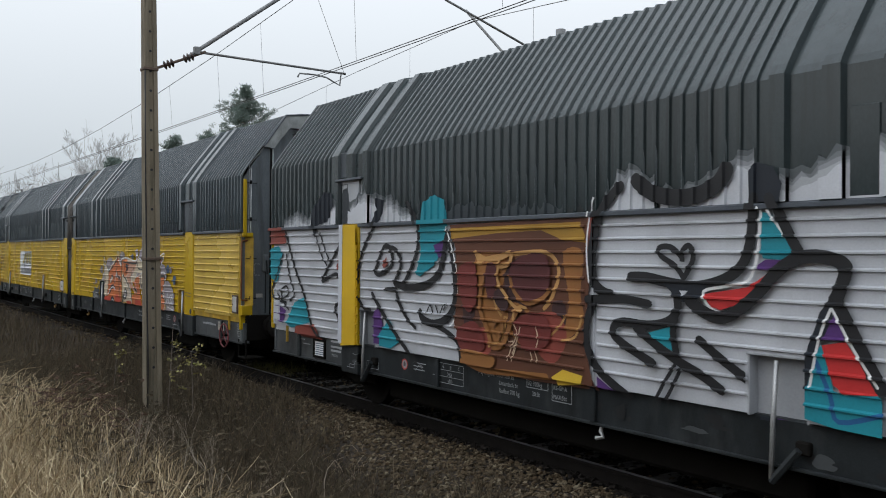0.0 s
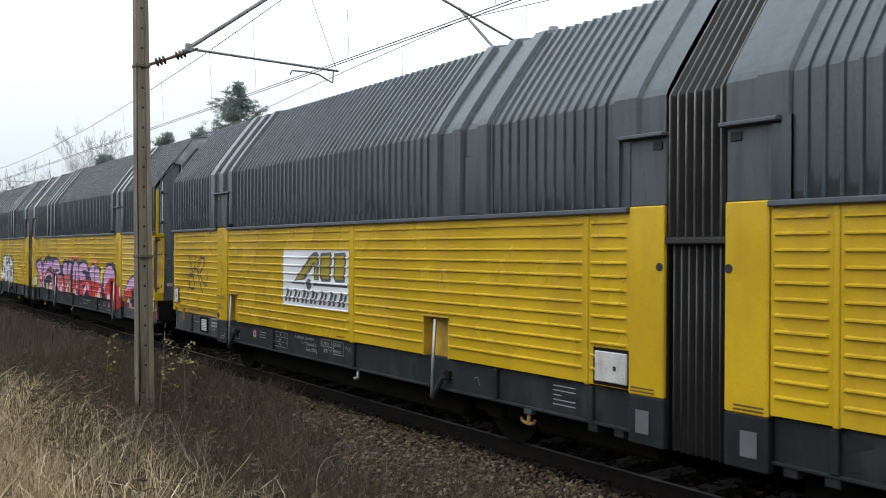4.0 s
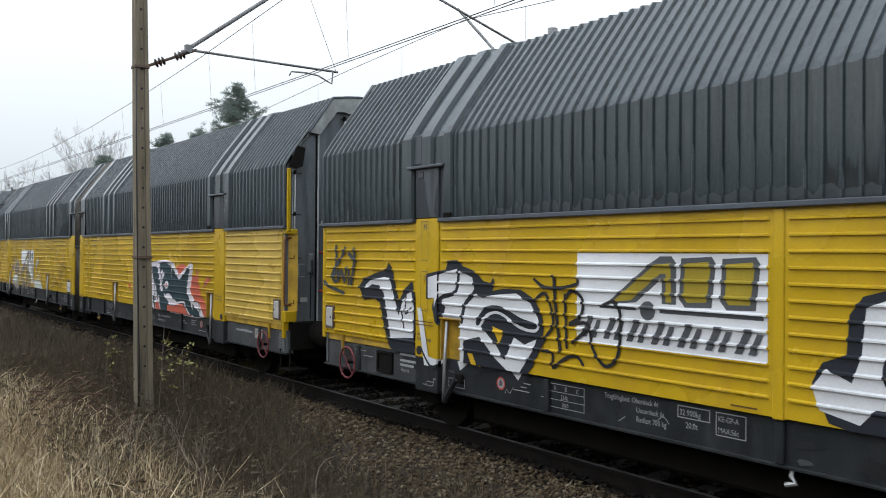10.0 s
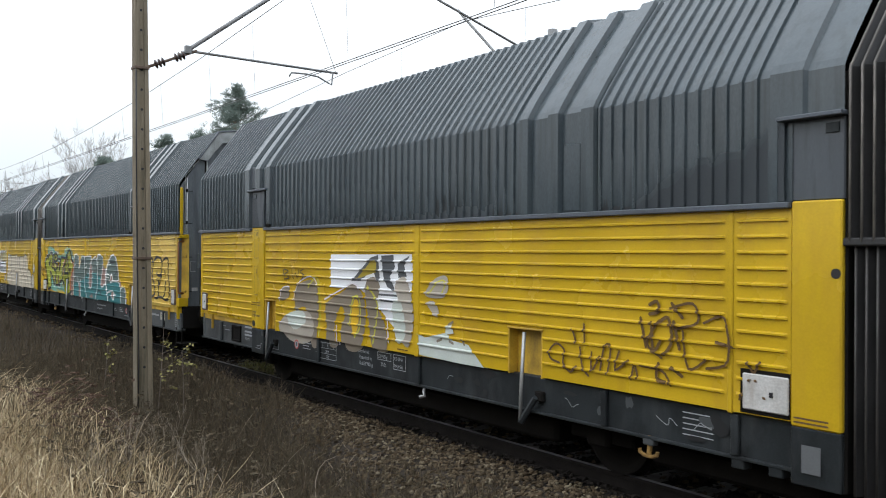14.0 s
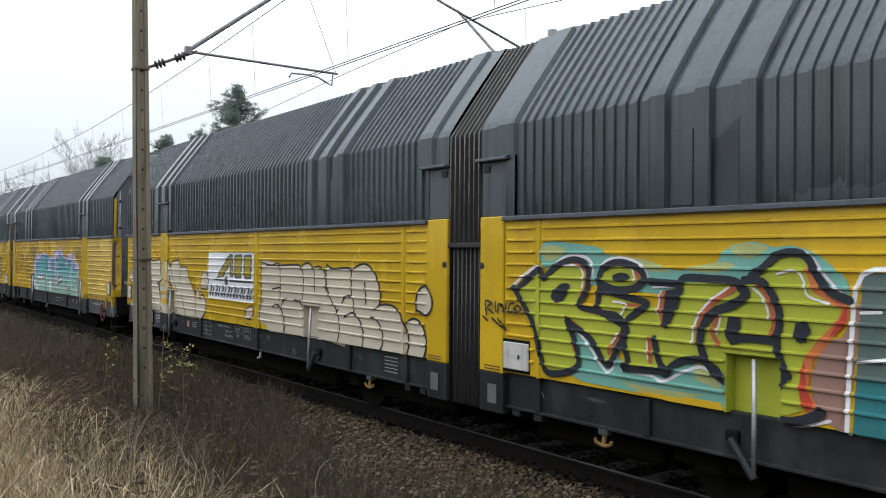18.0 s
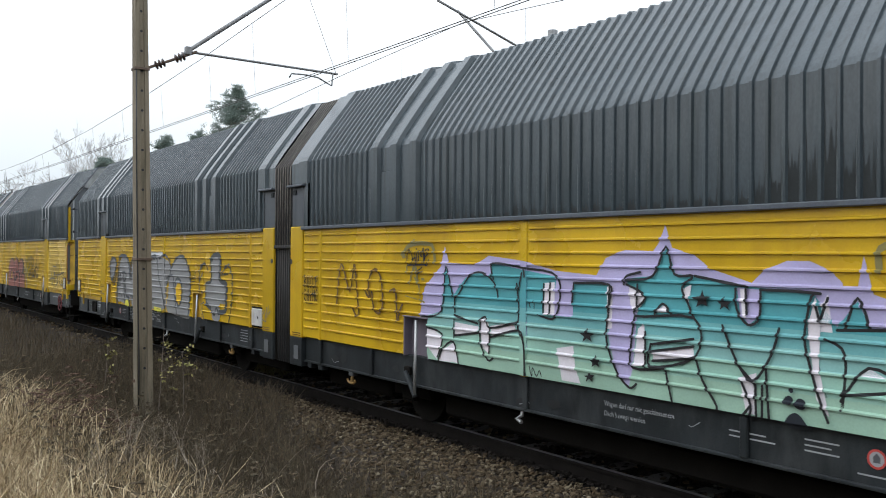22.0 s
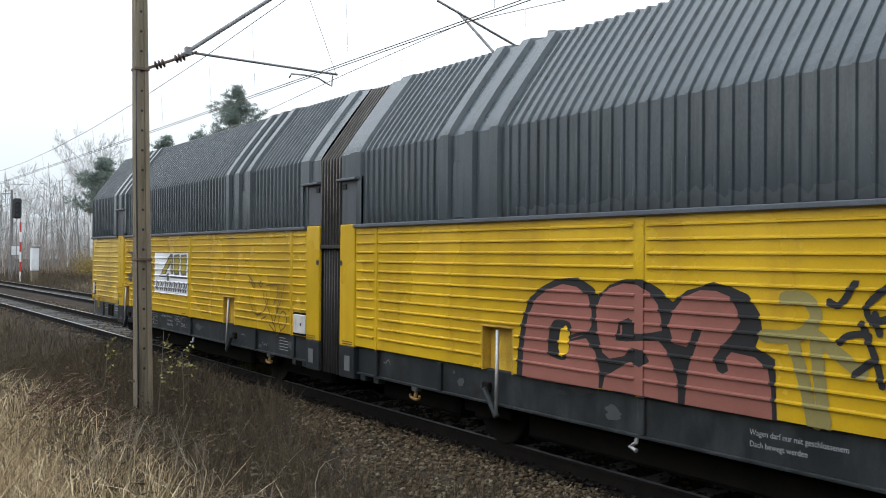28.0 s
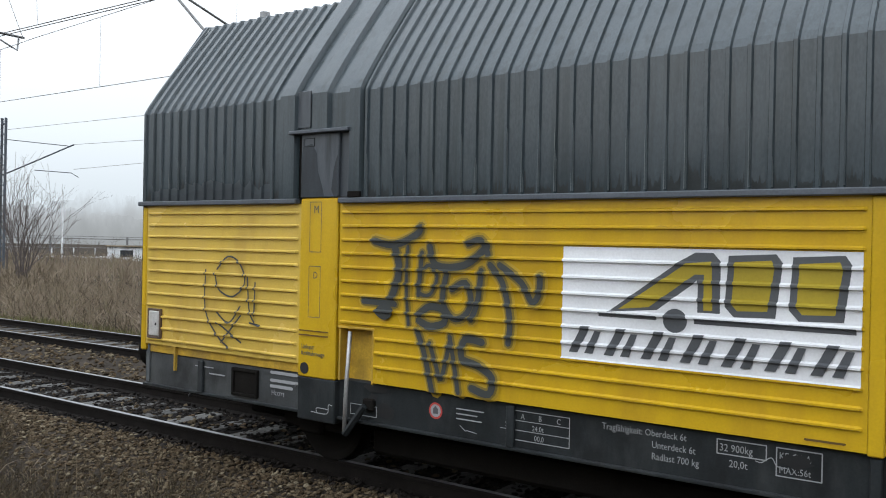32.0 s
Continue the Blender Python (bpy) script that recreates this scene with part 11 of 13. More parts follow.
    a.line("slate", 0.07, (-7.87, 1.57), (-7.93, 1.75), (-7.79, 1.98), (-7.48, 2.06), (-7.18, 2), (-6.94, 1.76), (-6.8, 1.4), (-6.8, 1.15), (-6.93, 0.97))
    a.line("slate", 0.07, (-7.59, 1.54), (-7.51, 1.66), (-7.33, 1.69), (-7.2, 1.57), (-7.22, 1.35), (-7.32, 1.24), (-7.48, 1.31), (-7.59, 1.5))
    a.line("slate", 0.022, (-8.01, 0.99), (-7.87, 1.2), (-7.78, 1.14), (-7.7, 1.19), (-7.59, 1.09), (-7.37, 1.12), (-7.22, 1.1), (-7.12, 1.2), (-7.03, 1.12), (-6.96, 1.17), (-6.84, 1.19), (-6.67, 1.29), (-6.56, 1.23), (-6.48, 1.33), (-6.42, 1.13), (-6.26, 1.19))
    a.line("slate", 0.022, (-9.12, 1.16), (-8.97, 1.23), (-8.83, 1.19), (-8.69, 1.2), (-8.58, 1.12))
    a.line("slate", 0.06, (-6.94, 1.92), (-6.67, 2.01), (-6.54, 1.98), (-6.46, 2.06), (-6.19, 2.02))


grey_piece()


def brown_piece():
    a = Art(WAGONS[0], "dusky red bubble lettering with black shadow")
    a.fill("black", (3.99, 0.9), (4.01, 1.16), (4.07, 1.48), (4.18, 1.72), (4.36, 1.84), (4.56, 1.92), (4.88, 1.95), (5.07, 1.86), (5.14, 1.79), (5.27, 1.89), (5.47, 1.95), (5.68, 1.95), (5.86, 1.87), (5.99, 1.77), (6.13, 1.87), (6.31, 1.92), (6.4, 1.95), (6.55, 1.92), (6.72, 1.86), (6.82, 1.72), (6.84, 1.6), (6.78, 1.47), (6.84, 1.45), (6.95, 1.39), (6.97, 0.91), (6.1, 0.93), (5.69, 0.94), (5.16, 0.95))
    a.fill("brownr", (4.08, 0.92), (4.1, 1.23), (4.16, 1.54), (4.29, 1.73), (4.46, 1.82), (4.66, 1.88), (4.85, 1.86), (5, 1.79), (5.05, 1.65), (5.05, 1.51), (5, 1.43), (4.76, 1.36), (4.72, 1.24), (4.76, 1.34), (4.98, 1.39), (5.1, 1.27), (5.16, 1.1), (5.14, 0.94), (4.57, 0.92))
    a.blob("black", (4.47, 1.21), (4.48, 1.41), (4.54, 1.52), (4.64, 1.54), (4.76, 1.52), (4.79, 1.44), (4.75, 1.24), (4.69, 1.16), (4.55, 1.17))
    a.fill("yellow", (4.63, 1.42), (4.71, 1.49), (4.77, 1.44), (4.75, 1.24), (4.65, 1.18), (4.61, 1.27))
    a.line("black", 0.03, (4.76, 1.38), (4.89, 1.42), (5.02, 1.44))
    a.fill("brownr", (5.13, 1.46), (5.11, 1.65), (5.16, 1.77), (5.27, 1.86), (5.44, 1.91), (5.61, 1.9), (5.74, 1.84), (5.83, 1.74), (5.87, 1.61), (5.88, 1.51), (5.69, 1.48), (5.58, 1.48), (5.58, 1.57), (5.5, 1.61), (5.39, 1.56), (5.35, 1.4), (5.47, 1.4), (5.64, 1.42), (5.84, 1.44), (5.93, 1.36), (6, 1.24), (6.05, 1.12), (6.05, 0.94), (5.69, 0.95), (5.19, 0.95), (5.22, 1.06), (5.36, 1.14), (5.53, 1.23), (5.64, 1.19), (5.74, 1.25), (5.69, 1.34), (5.54, 1.35), (5.45, 1.27), (5.28, 1.23), (5.19, 1.28))
    a.line("black", 0.05, (5.54, 1.44), (5.74, 1.47), (5.92, 1.51))
    a.fill("brownr", (5.95, 1.58), (6, 1.7), (6.11, 1.82), (6.27, 1.88), (6.42, 1.88), (6.55, 1.84), (6.62, 1.74), (6.65, 1.65), (6.57, 1.54), (6.49, 1.46), (6.45, 1.41), (6.4, 1.35), (6.44, 1.25), (6.49, 1.23), (6.54, 1.26), (6.52, 1.36), (6.57, 1.41), (6.78, 1.39), (6.89, 1.31), (6.92, 1.16), (6.93, 0.94), (6.53, 0.93), (6.12, 0.94), (6.14, 1.13), (6.16, 1.26), (6.2, 1.35), (6.25, 1.47), (6.29, 1.56), (6.23, 1.57), (6.19, 1.53), (6.17, 1.45), (6.13, 1.41), (6, 1.43))
    a.line("brownr", 0.02, (5.42, 1.53), (5.42, 1.46))
    a.line("smoke", 0.1, (7.03, 1.85), (7.2, 1.85), (7.28, 1.72), (7.14, 1.58), (6.86, 1.56))
    a.line("smoke", 0.1, (7.1, 1.53), (7.2, 1.22), (7.26, 0.96))
    a.line("smoke", 0.1, (7.28, 1.54), (7.31, 1.28), (7.35, 0.97))
    a.line("smoke", 0.1, (7.28, 1.59), (7.46, 1.47), (7.62, 1.36))
    a.line("black", 0.05, (7.56, 1.95), (7.57, 1.98), (7.46, 1.82), (7.38, 1.84))
    a.line("black", 0.05, (7.83, 1.98), (7.66, 1.83), (7.69, 1.72), (7.81, 1.75))
    a.line("black", 0.05, (7.71, 1.77), (7.74, 1.64))
    a.line("black", 0.05, (8.08, 1.99), (7.95, 1.95), (7.93, 1.8), (8.03, 1.72))
    a.line("black", 0.05, (8.15, 1.89), (8.26, 1.94), (8.38, 1.86), (8.4, 1.75), (8.26, 1.68), (8.14, 1.73), (8.13, 1.85))
    a.line("black", 0.05, (7.46, 1.56), (7.52, 1.61), (7.62, 1.63), (7.67, 1.62))
    a.line("black", 0.05, (7.62, 1.7), (7.72, 1.45), (7.76, 1.29))
    a.line("black", 0.05, (7.57, 1.35), (7.69, 1.45))
    a.line("black", 0.05, (7.81, 1.31), (7.88, 1.47), (8.04, 1.62))
    a.line("black", 0.05, (7.93, 1.47), (8.04, 1.4))
    a.line("black", 0.05, (8.13, 1.57), (8.32, 1.6))
    a.line("black", 0.05, (8.17, 1.57), (8.15, 1.33), (8.13, 1.29))
    a.line("black", 0.05, (8.17, 1.45), (8.34, 1.51))
    a.line("black", 0.05, (8.17, 1.33), (8.38, 1.4), (8.5, 1.35))
    a.line("black", 0.05, (8.52, 1.37), (8.48, 1.44), (8.56, 1.57), (8.65, 1.63))
    a.line("inkgrey", 0.035, (10.91, 1.64), (10.98, 1.5), (11.09, 1.26), (11.21, 1.12))
    a.line("inkgrey", 0.03, (10.8, 1.34), (11.12, 1.38), (11.38, 1.36))
    a.line("inkgrey", 0.035, (11.17, 1.73), (11.54, 1.72))
    a.line("inkgrey", 0.035, (11.22, 1.73), (11.29, 1.51), (11.38, 1.28))
    a.line("inkgrey", 0.035, (11.54, 1.72), (11.49, 1.56), (11.29, 1.51), (11.54, 1.44), (11.59, 1.27))
    a.line("inkgrey", 0.035, (11.6, 1.84), (11.68, 1.61), (11.78, 1.3), (11.72, 1.2))
    a.line("inkgrey", 0.035, (11.79, 1.88), (11.86, 1.61), (11.97, 1.39), (12.05, 1.23))
    a.line("inkgrey", 0.03, (11.56, 1.48), (11.86, 1.48), (12.17, 1.51))
    a.line("inkgrey", 0.035, (12.18, 1.91), (12.24, 1.66), (12.3, 1.56), (12.02, 1.48))
    a.line("inkgrey", 0.03, (12.3, 1.57), (12.51, 1.42), (12.17, 1.21), (12.51, 1.24), (12.61, 1.32))
    a.line("inkgrey", 0.025, (12.3, 1.54), (12.65, 1.57))
    a.line("inkgrey", 0.025, (11.43, 1.08), (11.63, 1.21), (11.85, 1.3))
    a.line("inkgrey", 0.025, (11.66, 1.2), (11.79, 1.09))


brown_piece()


def ink_tag():
    a = Art(WAGONS[0], "blurry black tag")
    a.line("inkhaze", 0.135, (-9.58, 2.17), (-9.35, 2.14), (-9.12, 2.23), (-9.08, 2.29))
    a.line("inkhaze", 0.145, (-9.35, 2.12), (-9.3, 1.92), (-9.39, 1.67), (-9.47, 1.55))
    a.line("inkhaze", 0.125, (-9.69, 1.65), (-9.34, 1.64))
    a.line("inkhaze", 0.105, (-9.21, 2.13), (-9.22, 1.83), (-9.19, 1.48))
    a.line("inkhaze", 0.115, (-9.06, 2.08), (-9.09, 1.73))
    a.line("inkhaze", 0.135, (-8.98, 2.13), (-8.91, 1.98), (-8.63, 1.99), (-8.42, 2.14))
    a.line("inkhaze", 0.125, (-8.6, 2.16), (-8.48, 2.19), (-8.41, 2.08))
    a.line("inkhaze", 0.105, (-9.07, 1.92), (-8.98, 1.98), (-8.9, 1.89), (-8.97, 1.74), (-9.09, 1.76), (-9.07, 1.92))
    a.line("inkhaze", 0.125, (-8.8, 1.94), (-8.84, 1.7), (-8.74, 1.56), (-8.62, 1.59), (-8.56, 1.71), (-8.62, 1.85), (-8.75, 1.79))
    a.line("inkhaze", 0.135, (-9.08, 1.57), (-8.97, 1.64), (-8.83, 1.62), (-8.82, 1.52), (-8.96, 1.48), (-9.08, 1.52))
    a.line("inkhaze", 0.125, (-8.47, 1.95), (-8.5, 1.71), (-8.56, 1.56))
    a.line("inkhaze", 0.125, (-8.39, 2), (-8.27, 1.86), (-8.2, 1.59), (-8.21, 1.4))
    a.line("inkhaze", 0.125, (-8.3, 2), (-8.1, 1.87), (-8.01, 1.73), (-7.95, 1.79), (-7.94, 1.92))
    a.line("inkhaze", 0.125, (-9.09, 1.43), (-9.01, 1.24), (-8.93, 0.95))
    a.line("inkhaze", 0.115, (-8.96, 1.34), (-8.89, 1.16), (-8.84, 1.06), (-8.76, 1.36))
    a.line("inkhaze", 0.115, (-8.76, 1.41), (-8.7, 1.13), (-8.67, 0.97))
    a.line("inkhaze", 0.135, (-8.45, 1.39), (-8.61, 1.4), (-8.64, 1.25), (-8.48, 1.2), (-8.35, 1.12), (-8.38, 0.99), (-8.54, 1.02))
    a.line("inkmist", 0.095, (-9.58, 2.17), (-9.35, 2.14), (-9.12, 2.23), (-9.08, 2.29))
    a.line("inkmist", 0.105, (-9.35, 2.12), (-9.3, 1.92), (-9.39, 1.67), (-9.47, 1.55))
    a.line("inkmist", 0.085, (-9.69, 1.65), (-9.34, 1.64))
    a.line("inkmist", 0.065, (-9.21, 2.13), (-9.22, 1.83), (-9.19, 1.48))
    a.line("inkmist", 0.075, (-9.06, 2.08), (-9.09, 1.73))
    a.line("inkmist", 0.095, (-8.98, 2.13), (-8.91, 1.98), (-8.63, 1.99), (-8.42, 2.14))
    a.line("inkmist", 0.085, (-8.6, 2.16), (-8.48, 2.19), (-8.41, 2.08))
    a.line("inkmist", 0.065, (-9.07, 1.92), (-8.98, 1.98), (-8.9, 1.89), (-8.97, 1.74), (-9.09, 1.76), (-9.07, 1.92))
    a.line("inkmist", 0.085, (-8.8, 1.94), (-8.84, 1.7), (-8.74, 1.56), (-8.62, 1.59), (-8.56, 1.71), (-8.62, 1.85), (-8.75, 1.79))
    a.line("inkmist", 0.095, (-9.08, 1.57), (-8.97, 1.64), (-8.83, 1.62), (-8.82, 1.52), (-8.96, 1.48), (-9.08, 1.52))
    a.line("inkmist", 0.085, (-8.47, 1.95), (-8.5, 1.71), (-8.56, 1.56))
    a.line("inkmist", 0.085, (-8.39, 2), (-8.27, 1.86), (-8.2, 1.59), (-8.21, 1.4))
    a.line("inkmist", 0.085, (-8.3, 2), (-8.1, 1.87), (-8.01, 1.73), (-7.95, 1.79), (-7.94, 1.92))
    a.line("inkmist", 0.085, (-9.09, 1.43), (-9.01, 1.24), (-8.93, 0.95))
    a.line("inkmist", 0.075, (-8.96, 1.34), (-8.89, 1.16), (-8.84, 1.06), (-8.76, 1.36))
    a.line("inkmist", 0.075, (-8.76, 1.41), (-8.7, 1.13), (-8.67, 0.97))
    a.line("inkmist", 0.095, (-8.45, 1.39), (-8.61, 1.4), (-8.64, 1.25), (-8.48, 1.2), (-8.35, 1.12), (-8.38, 0.99), (-8.54, 1.02))
    a.line("inkgrey", 0.06, (-9.58, 2.17), (-9.35, 2.14), (-9.12, 2.23), (-9.08, 2.29))
    a.line("inkgrey", 0.07, (-9.35, 2.12), (-9.3, 1.92), (-9.39, 1.67), (-9.47, 1.55))
    a.line("inkgrey", 0.05, (-9.69, 1.65), (-9.34, 1.64))
    a.line("inkgrey", 0.03, (-9.21, 2.13), (-9.22, 1.83), (-9.19, 1.48))
    a.line("inkgrey", 0.04, (-9.06, 2.08), (-9.09, 1.73))
    a.line("inkgrey", 0.06, (-8.98, 2.13), (-8.91, 1.98), (-8.63, 1.99), (-8.42, 2.14))
    a.line("inkgrey", 0.05, (-8.6, 2.16), (-8.48, 2.19), (-8.41, 2.08))
    a.line("inkgrey", 0.03, (-9.07, 1.92), (-8.98, 1.98), (-8.9, 1.89), (-8.97, 1.74), (-9.09, 1.76), (-9.07, 1.92))
    a.line("inkgrey", 0.05, (-8.8, 1.94), (-8.84, 1.7), (-8.74, 1.56), (-8.62, 1.59), (-8.56, 1.71), (-8.62, 1.85), (-8.75, 1.79))
    a.line("inkgrey", 0.06, (-9.08, 1.57), (-8.97, 1.64), (-8.83, 1.62), (-8.82, 1.52), (-8.96, 1.48), (-9.08, 1.52))
    a.line("inkgrey", 0.05, (-8.47, 1.95), (-8.5, 1.71), (-8.56, 1.56))
    a.line("inkgrey", 0.05, (-8.39, 2), (-8.27, 1.86), (-8.2, 1.59), (-8.21, 1.4))
    a.line("inkgrey", 0.05, (-8.3, 2), (-8.1, 1.87), (-8.01, 1.73), (-7.95, 1.79), (-7.94, 1.92))
    a.line("inkgrey", 0.05, (-9.09, 1.43), (-9.01, 1.24), (-8.93, 0.95))
    a.line("inkgrey", 0.04, (-8.96, 1.34), (-8.89, 1.16), (-8.84, 1.06), (-8.76, 1.36))
    a.line("inkgrey", 0.04, (-8.76, 1.41), (-8.7, 1.13), (-8.67, 0.97))
    a.line("inkgrey", 0.06, (-8.45, 1.39), (-8.61, 1.4), (-8.64, 1.25), (-8.48, 1.2), (-8.35, 1.12), (-8.38, 0.99), (-8.54, 1.02))
    a.blob("inkgrey", (-9.56, 1.56), (-9.46, 1.64), (-9.35, 1.58), (-9.44, 1.5))
    a.line("inkgrey", 0.018, (-11.62, 1.86), (-11.46, 1.99), (-11.29, 1.93), (-11.21, 1.74), (-11.38, 1.6), (-11.59, 1.66), (-11.65, 1.82))
    a.line("inkgrey", 0.018, (-11.79, 1.85), (-11.79, 1.45), (-11.6, 1.2), (-11.42, 1.09))
    a.line("inkgrey", 0.018, (-11.61, 1.43), (-11.43, 1.34), (-11.27, 1.51))
    a.line("inkgrey", 0.018, (-11.54, 1.14), (-11.26, 1.42))
    a.line("inkgrey", 0.018, (-11.6, 1.33), (-11.25, 1.16))
    a.line("inkgrey", 0.018, (-11.17, 1.81), (-11.14, 1.49), (-11.07, 1.37))
    a.line("inkgrey", 0.018, (-11.06, 1.75), (-11.07, 1.43))
    a.line("inkgrey", 0.018, (-11.13, 1.36), (-10.98, 1.34))
    a.line("brownink", 0.02, (-2.78, 1.79), (-2.52, 1.65), (-2.56, 1.6), (-2.74, 1.73))
    a.line("brownink", 0.02, (-2.35, 1.66), (-2.29, 1.71), (-2.22, 1.67), (-2.29, 1.62), (-2.35, 1.66))
    a.line("brownink", 0.02, (-2.73, 1.41), (-2.55, 1.2), (-2.26, 1.2), (-2.02, 1.36), (-2.06, 1.51))
    a.line("brownink", 0.02, (-2.18, 1.51), (-2.06, 1.35), (-1.86, 1.16), (-1.71, 0.96), (-1.8, 0.89))
    a.line("brownink", 0.02, (-2.06, 1.65), (-1.72, 1.67), (-1.64, 1.54), (-1.79, 1.36))
    a.line("brownink", 0.02, (-1.64, 1.71), (-1.6, 1.49), (-1.75, 1.11))
    a.line("brownink", 0.02, (-1.39, 1.72), (-1.57, 1.39), (-1.8, 1.05))
    a.line("brownink", 0.02, (-1.53, 0.97), (-1.6, 1.13), (-1.49, 1.27), (-1.35, 1.23), (-1.35, 1.08), (-1.52, 0.98))
    a.line("brownink", 0.02, (-2.24, 1.11), (-2.06, 1.17))
    a.line("brownink", 0.02, (-1.94, 1.04), (-1.72, 0.94))


ink_tag()


def dark_tag():
    a = Art(WAGONS[5], "dark marker tag")
    a.line("inkblue", 0.035, (-11.98, 2.06), (-11.83, 1.79), (-11.76, 1.72))
    a.line("inkblue", 0.035, (-11.61, 2.05), (-11.66, 1.8), (-11.52, 1.83), (-11.46, 1.9))
    a.line("inkblue", 0.035, (-11.46, 1.95), (-11.34, 2), (-11.14, 1.98), (-11.22, 1.82), (-11.37, 1.7), (-11.05, 1.49), (-11, 1.72))
    a.line("inkblue", 0.035, (-11.51, 1.76), (-11.42, 1.62), (-11.24, 1.36))
    a.line("inkblue", 0.035, (-11.67, 1.68), (-11.93, 1.69), (-11.98, 1.54), (-11.83, 1.41), (-11.67, 1.46), (-11.73, 1.63), (-11.86, 1.65))
    a.line("inkblue", 0.035, (-12.09, 1.68), (-12.06, 1.68))
    a.line("inkblue", 0.035, (-11.98, 1.39), (-11.96, 1.4))
    a.line("inkblue", 0.035, (-11.53, 1.78), (-11.42, 1.72))


dark_tag()


def faded_piece():
    a = Art(WAGONS[3], "faded lilac and grey lettering")
    a.fill("signwhite", (-7.79, 2.13), (-5.74, 2.14), (-5.72, 1.87), (-5.81, 1.25), (-6.16, 1.25), (-6.54, 1.49), (-6.69, 1.57), (-6.95, 1.68), (-7.78, 1.68))
    a.fill("signgrey", (-7.21, 1.78), (-6.72, 2.09), (-6.53, 2.13), (-6.47, 1.78), (-6.59, 1.84), (-6.65, 1.95), (-6.95, 1.79))
    a.fill("signgold", (-7.07, 1.81), (-6.7, 2.05), (-6.57, 2.06), (-6.57, 1.91))
    a.fill("signgrey", (-6.45, 2.12), (-6.16, 2.13), (-6.12, 1.98), (-6.24, 1.86), (-6.1, 1.68), (-6.3, 1.73), (-6.39, 1.85))
    a.fill("signgrey", (-6.06, 2.02), (-5.78, 2.13), (-5.91, 2), (-5.85, 1.87), (-6.04, 1.85))
    a.line("signgrey", 0.025, (-6.54, 1.63), (-5.99, 1.63))
    a.line("signgrey", 0.025, (-6.45, 1.56), (-5.94, 1.55))
    a.blob("fadebrown", (-8.91, 1.49), (-8.81, 1.67), (-8.41, 1.76), (-8.19, 1.66), (-8.14, 1.25), (-8.26, 0.82), (-8.46, 0.84), (-8.49, 1.3), (-8.67, 1.36), (-8.85, 1.28))
    a.blob("fadebrown", (-7.89, 0.86), (-7.89, 1.14), (-7.93, 1.4), (-7.78, 1.51), (-7.43, 1.63), (-7.16, 1.74), (-6.89, 1.59), (-6.82, 1.29), (-6.92, 0.97), (-7.15, 0.84), (-7.42, 0.87), (-7.48, 1.11), (-7.37, 1.31), (-7.49, 1.43), (-7.66, 1.16), (-7.65, 0.88))
    a.blob("fadebrown", (-6.84, 1.72), (-6.64, 1.85), (-6.47, 1.73), (-6.54, 1.49), (-6.35, 1.27), (-6.3, 0.95), (-6.63, 0.93), (-6.74, 1.29))
    a.blob("fadegrey", (-6.12, 1.75), (-5.9, 1.87), (-5.75, 1.65), (-5.69, 1.32), (-5.81, 1.02), (-6.03, 1.18), (-6.01, 1.52))
    a.blob("fadebrown", (-9.43, 1.46), (-9.31, 1.62), (-9.09, 1.63), (-9.11, 1.48), (-9.31, 1.42))
    a.blob("fadegrey", (-9.45, 1.01), (-9.16, 1.22), (-8.47, 1.3), (-8.27, 1.04), (-8.59, 0.83), (-9.15, 0.83))
    a.blob("yellow", (-7.2, 1.26), (-7.12, 1.53), (-7, 1.49), (-7.01, 1.21), (-7.12, 1.06))
    a.line("ylwhaze", 0.03, (-7.24, 1.19), (-7.16, 1.53), (-6.99, 1.56), (-6.96, 1.21), (-7.11, 1.04))
    a.line("ylwhaze", 0.03, (-8.47, 1.65), (-8.19, 1.8), (-8.08, 1.39), (-8.13, 0.98))
    a.line("ylwhaze", 0.03, (-6.78, 1.72), (-6.52, 1.49), (-6.63, 1))
    a.blob("paleblue", (-9.16, 1.22), (-8.65, 1.3), (-8.54, 1.14), (-8.93, 1.01))
    a.blob("paleblue", (-6.17, 1.51), (-5.97, 1.55), (-5.86, 1.19), (-6.05, 1.06))
    a.line("whitep", 0.02, (-8.95, 1.45), (-8.77, 1.71), (-8.34, 1.81), (-8.15, 1.66))
    a.line("whitep", 0.02, (-7.96, 1.5), (-7.49, 1.65), (-7.16, 1.75), (-6.86, 1.65))
    a.line("whitep", 0.02, (-9.43, 1.42), (-9.34, 1.61), (-9.09, 1.64))
    a.line("whitep", 0.02, (-7.6, 1.16), (-7.59, 0.9))
    a.line("whitep", 0.02, (-6.3, 1.5), (-6.25, 1.04))
    a.blob("fadegrey", (-5.45, 1.69), (-5.25, 1.86), (-5.03, 1.9), (-4.98, 1.79), (-5.06, 1.66), (-5.33, 1.64))
    a.line("ylwhaze", 0.02, (-5.37, 1.68), (-5.18, 1.83), (-5.04, 1.83), (-5.1, 1.71))
    a.blob("fadegrey", (-5.41, 1.57), (-5.25, 1.6), (-5.16, 1.47), (-5.23, 1.43))
    a.fill("paleblue", (-5.58, 1.21), (-5.44, 1.17), (-5.02, 1.26), (-4.88, 1.18), (-4.6, 1.16), (-4.31, 0.93), (-5.56, 0.96))
    a.fill("paleblue", (-5.04, 1.24), (-5.01, 1.34), (-4.91, 1.36), (-4.87, 1.26))
    a.line("fadebrown", 0.03, (-5.19, 1.15), (-5.1, 1.18))
    a.line("fadebrown", 0.03, (-4.95, 1.17), (-4.88, 1.15))
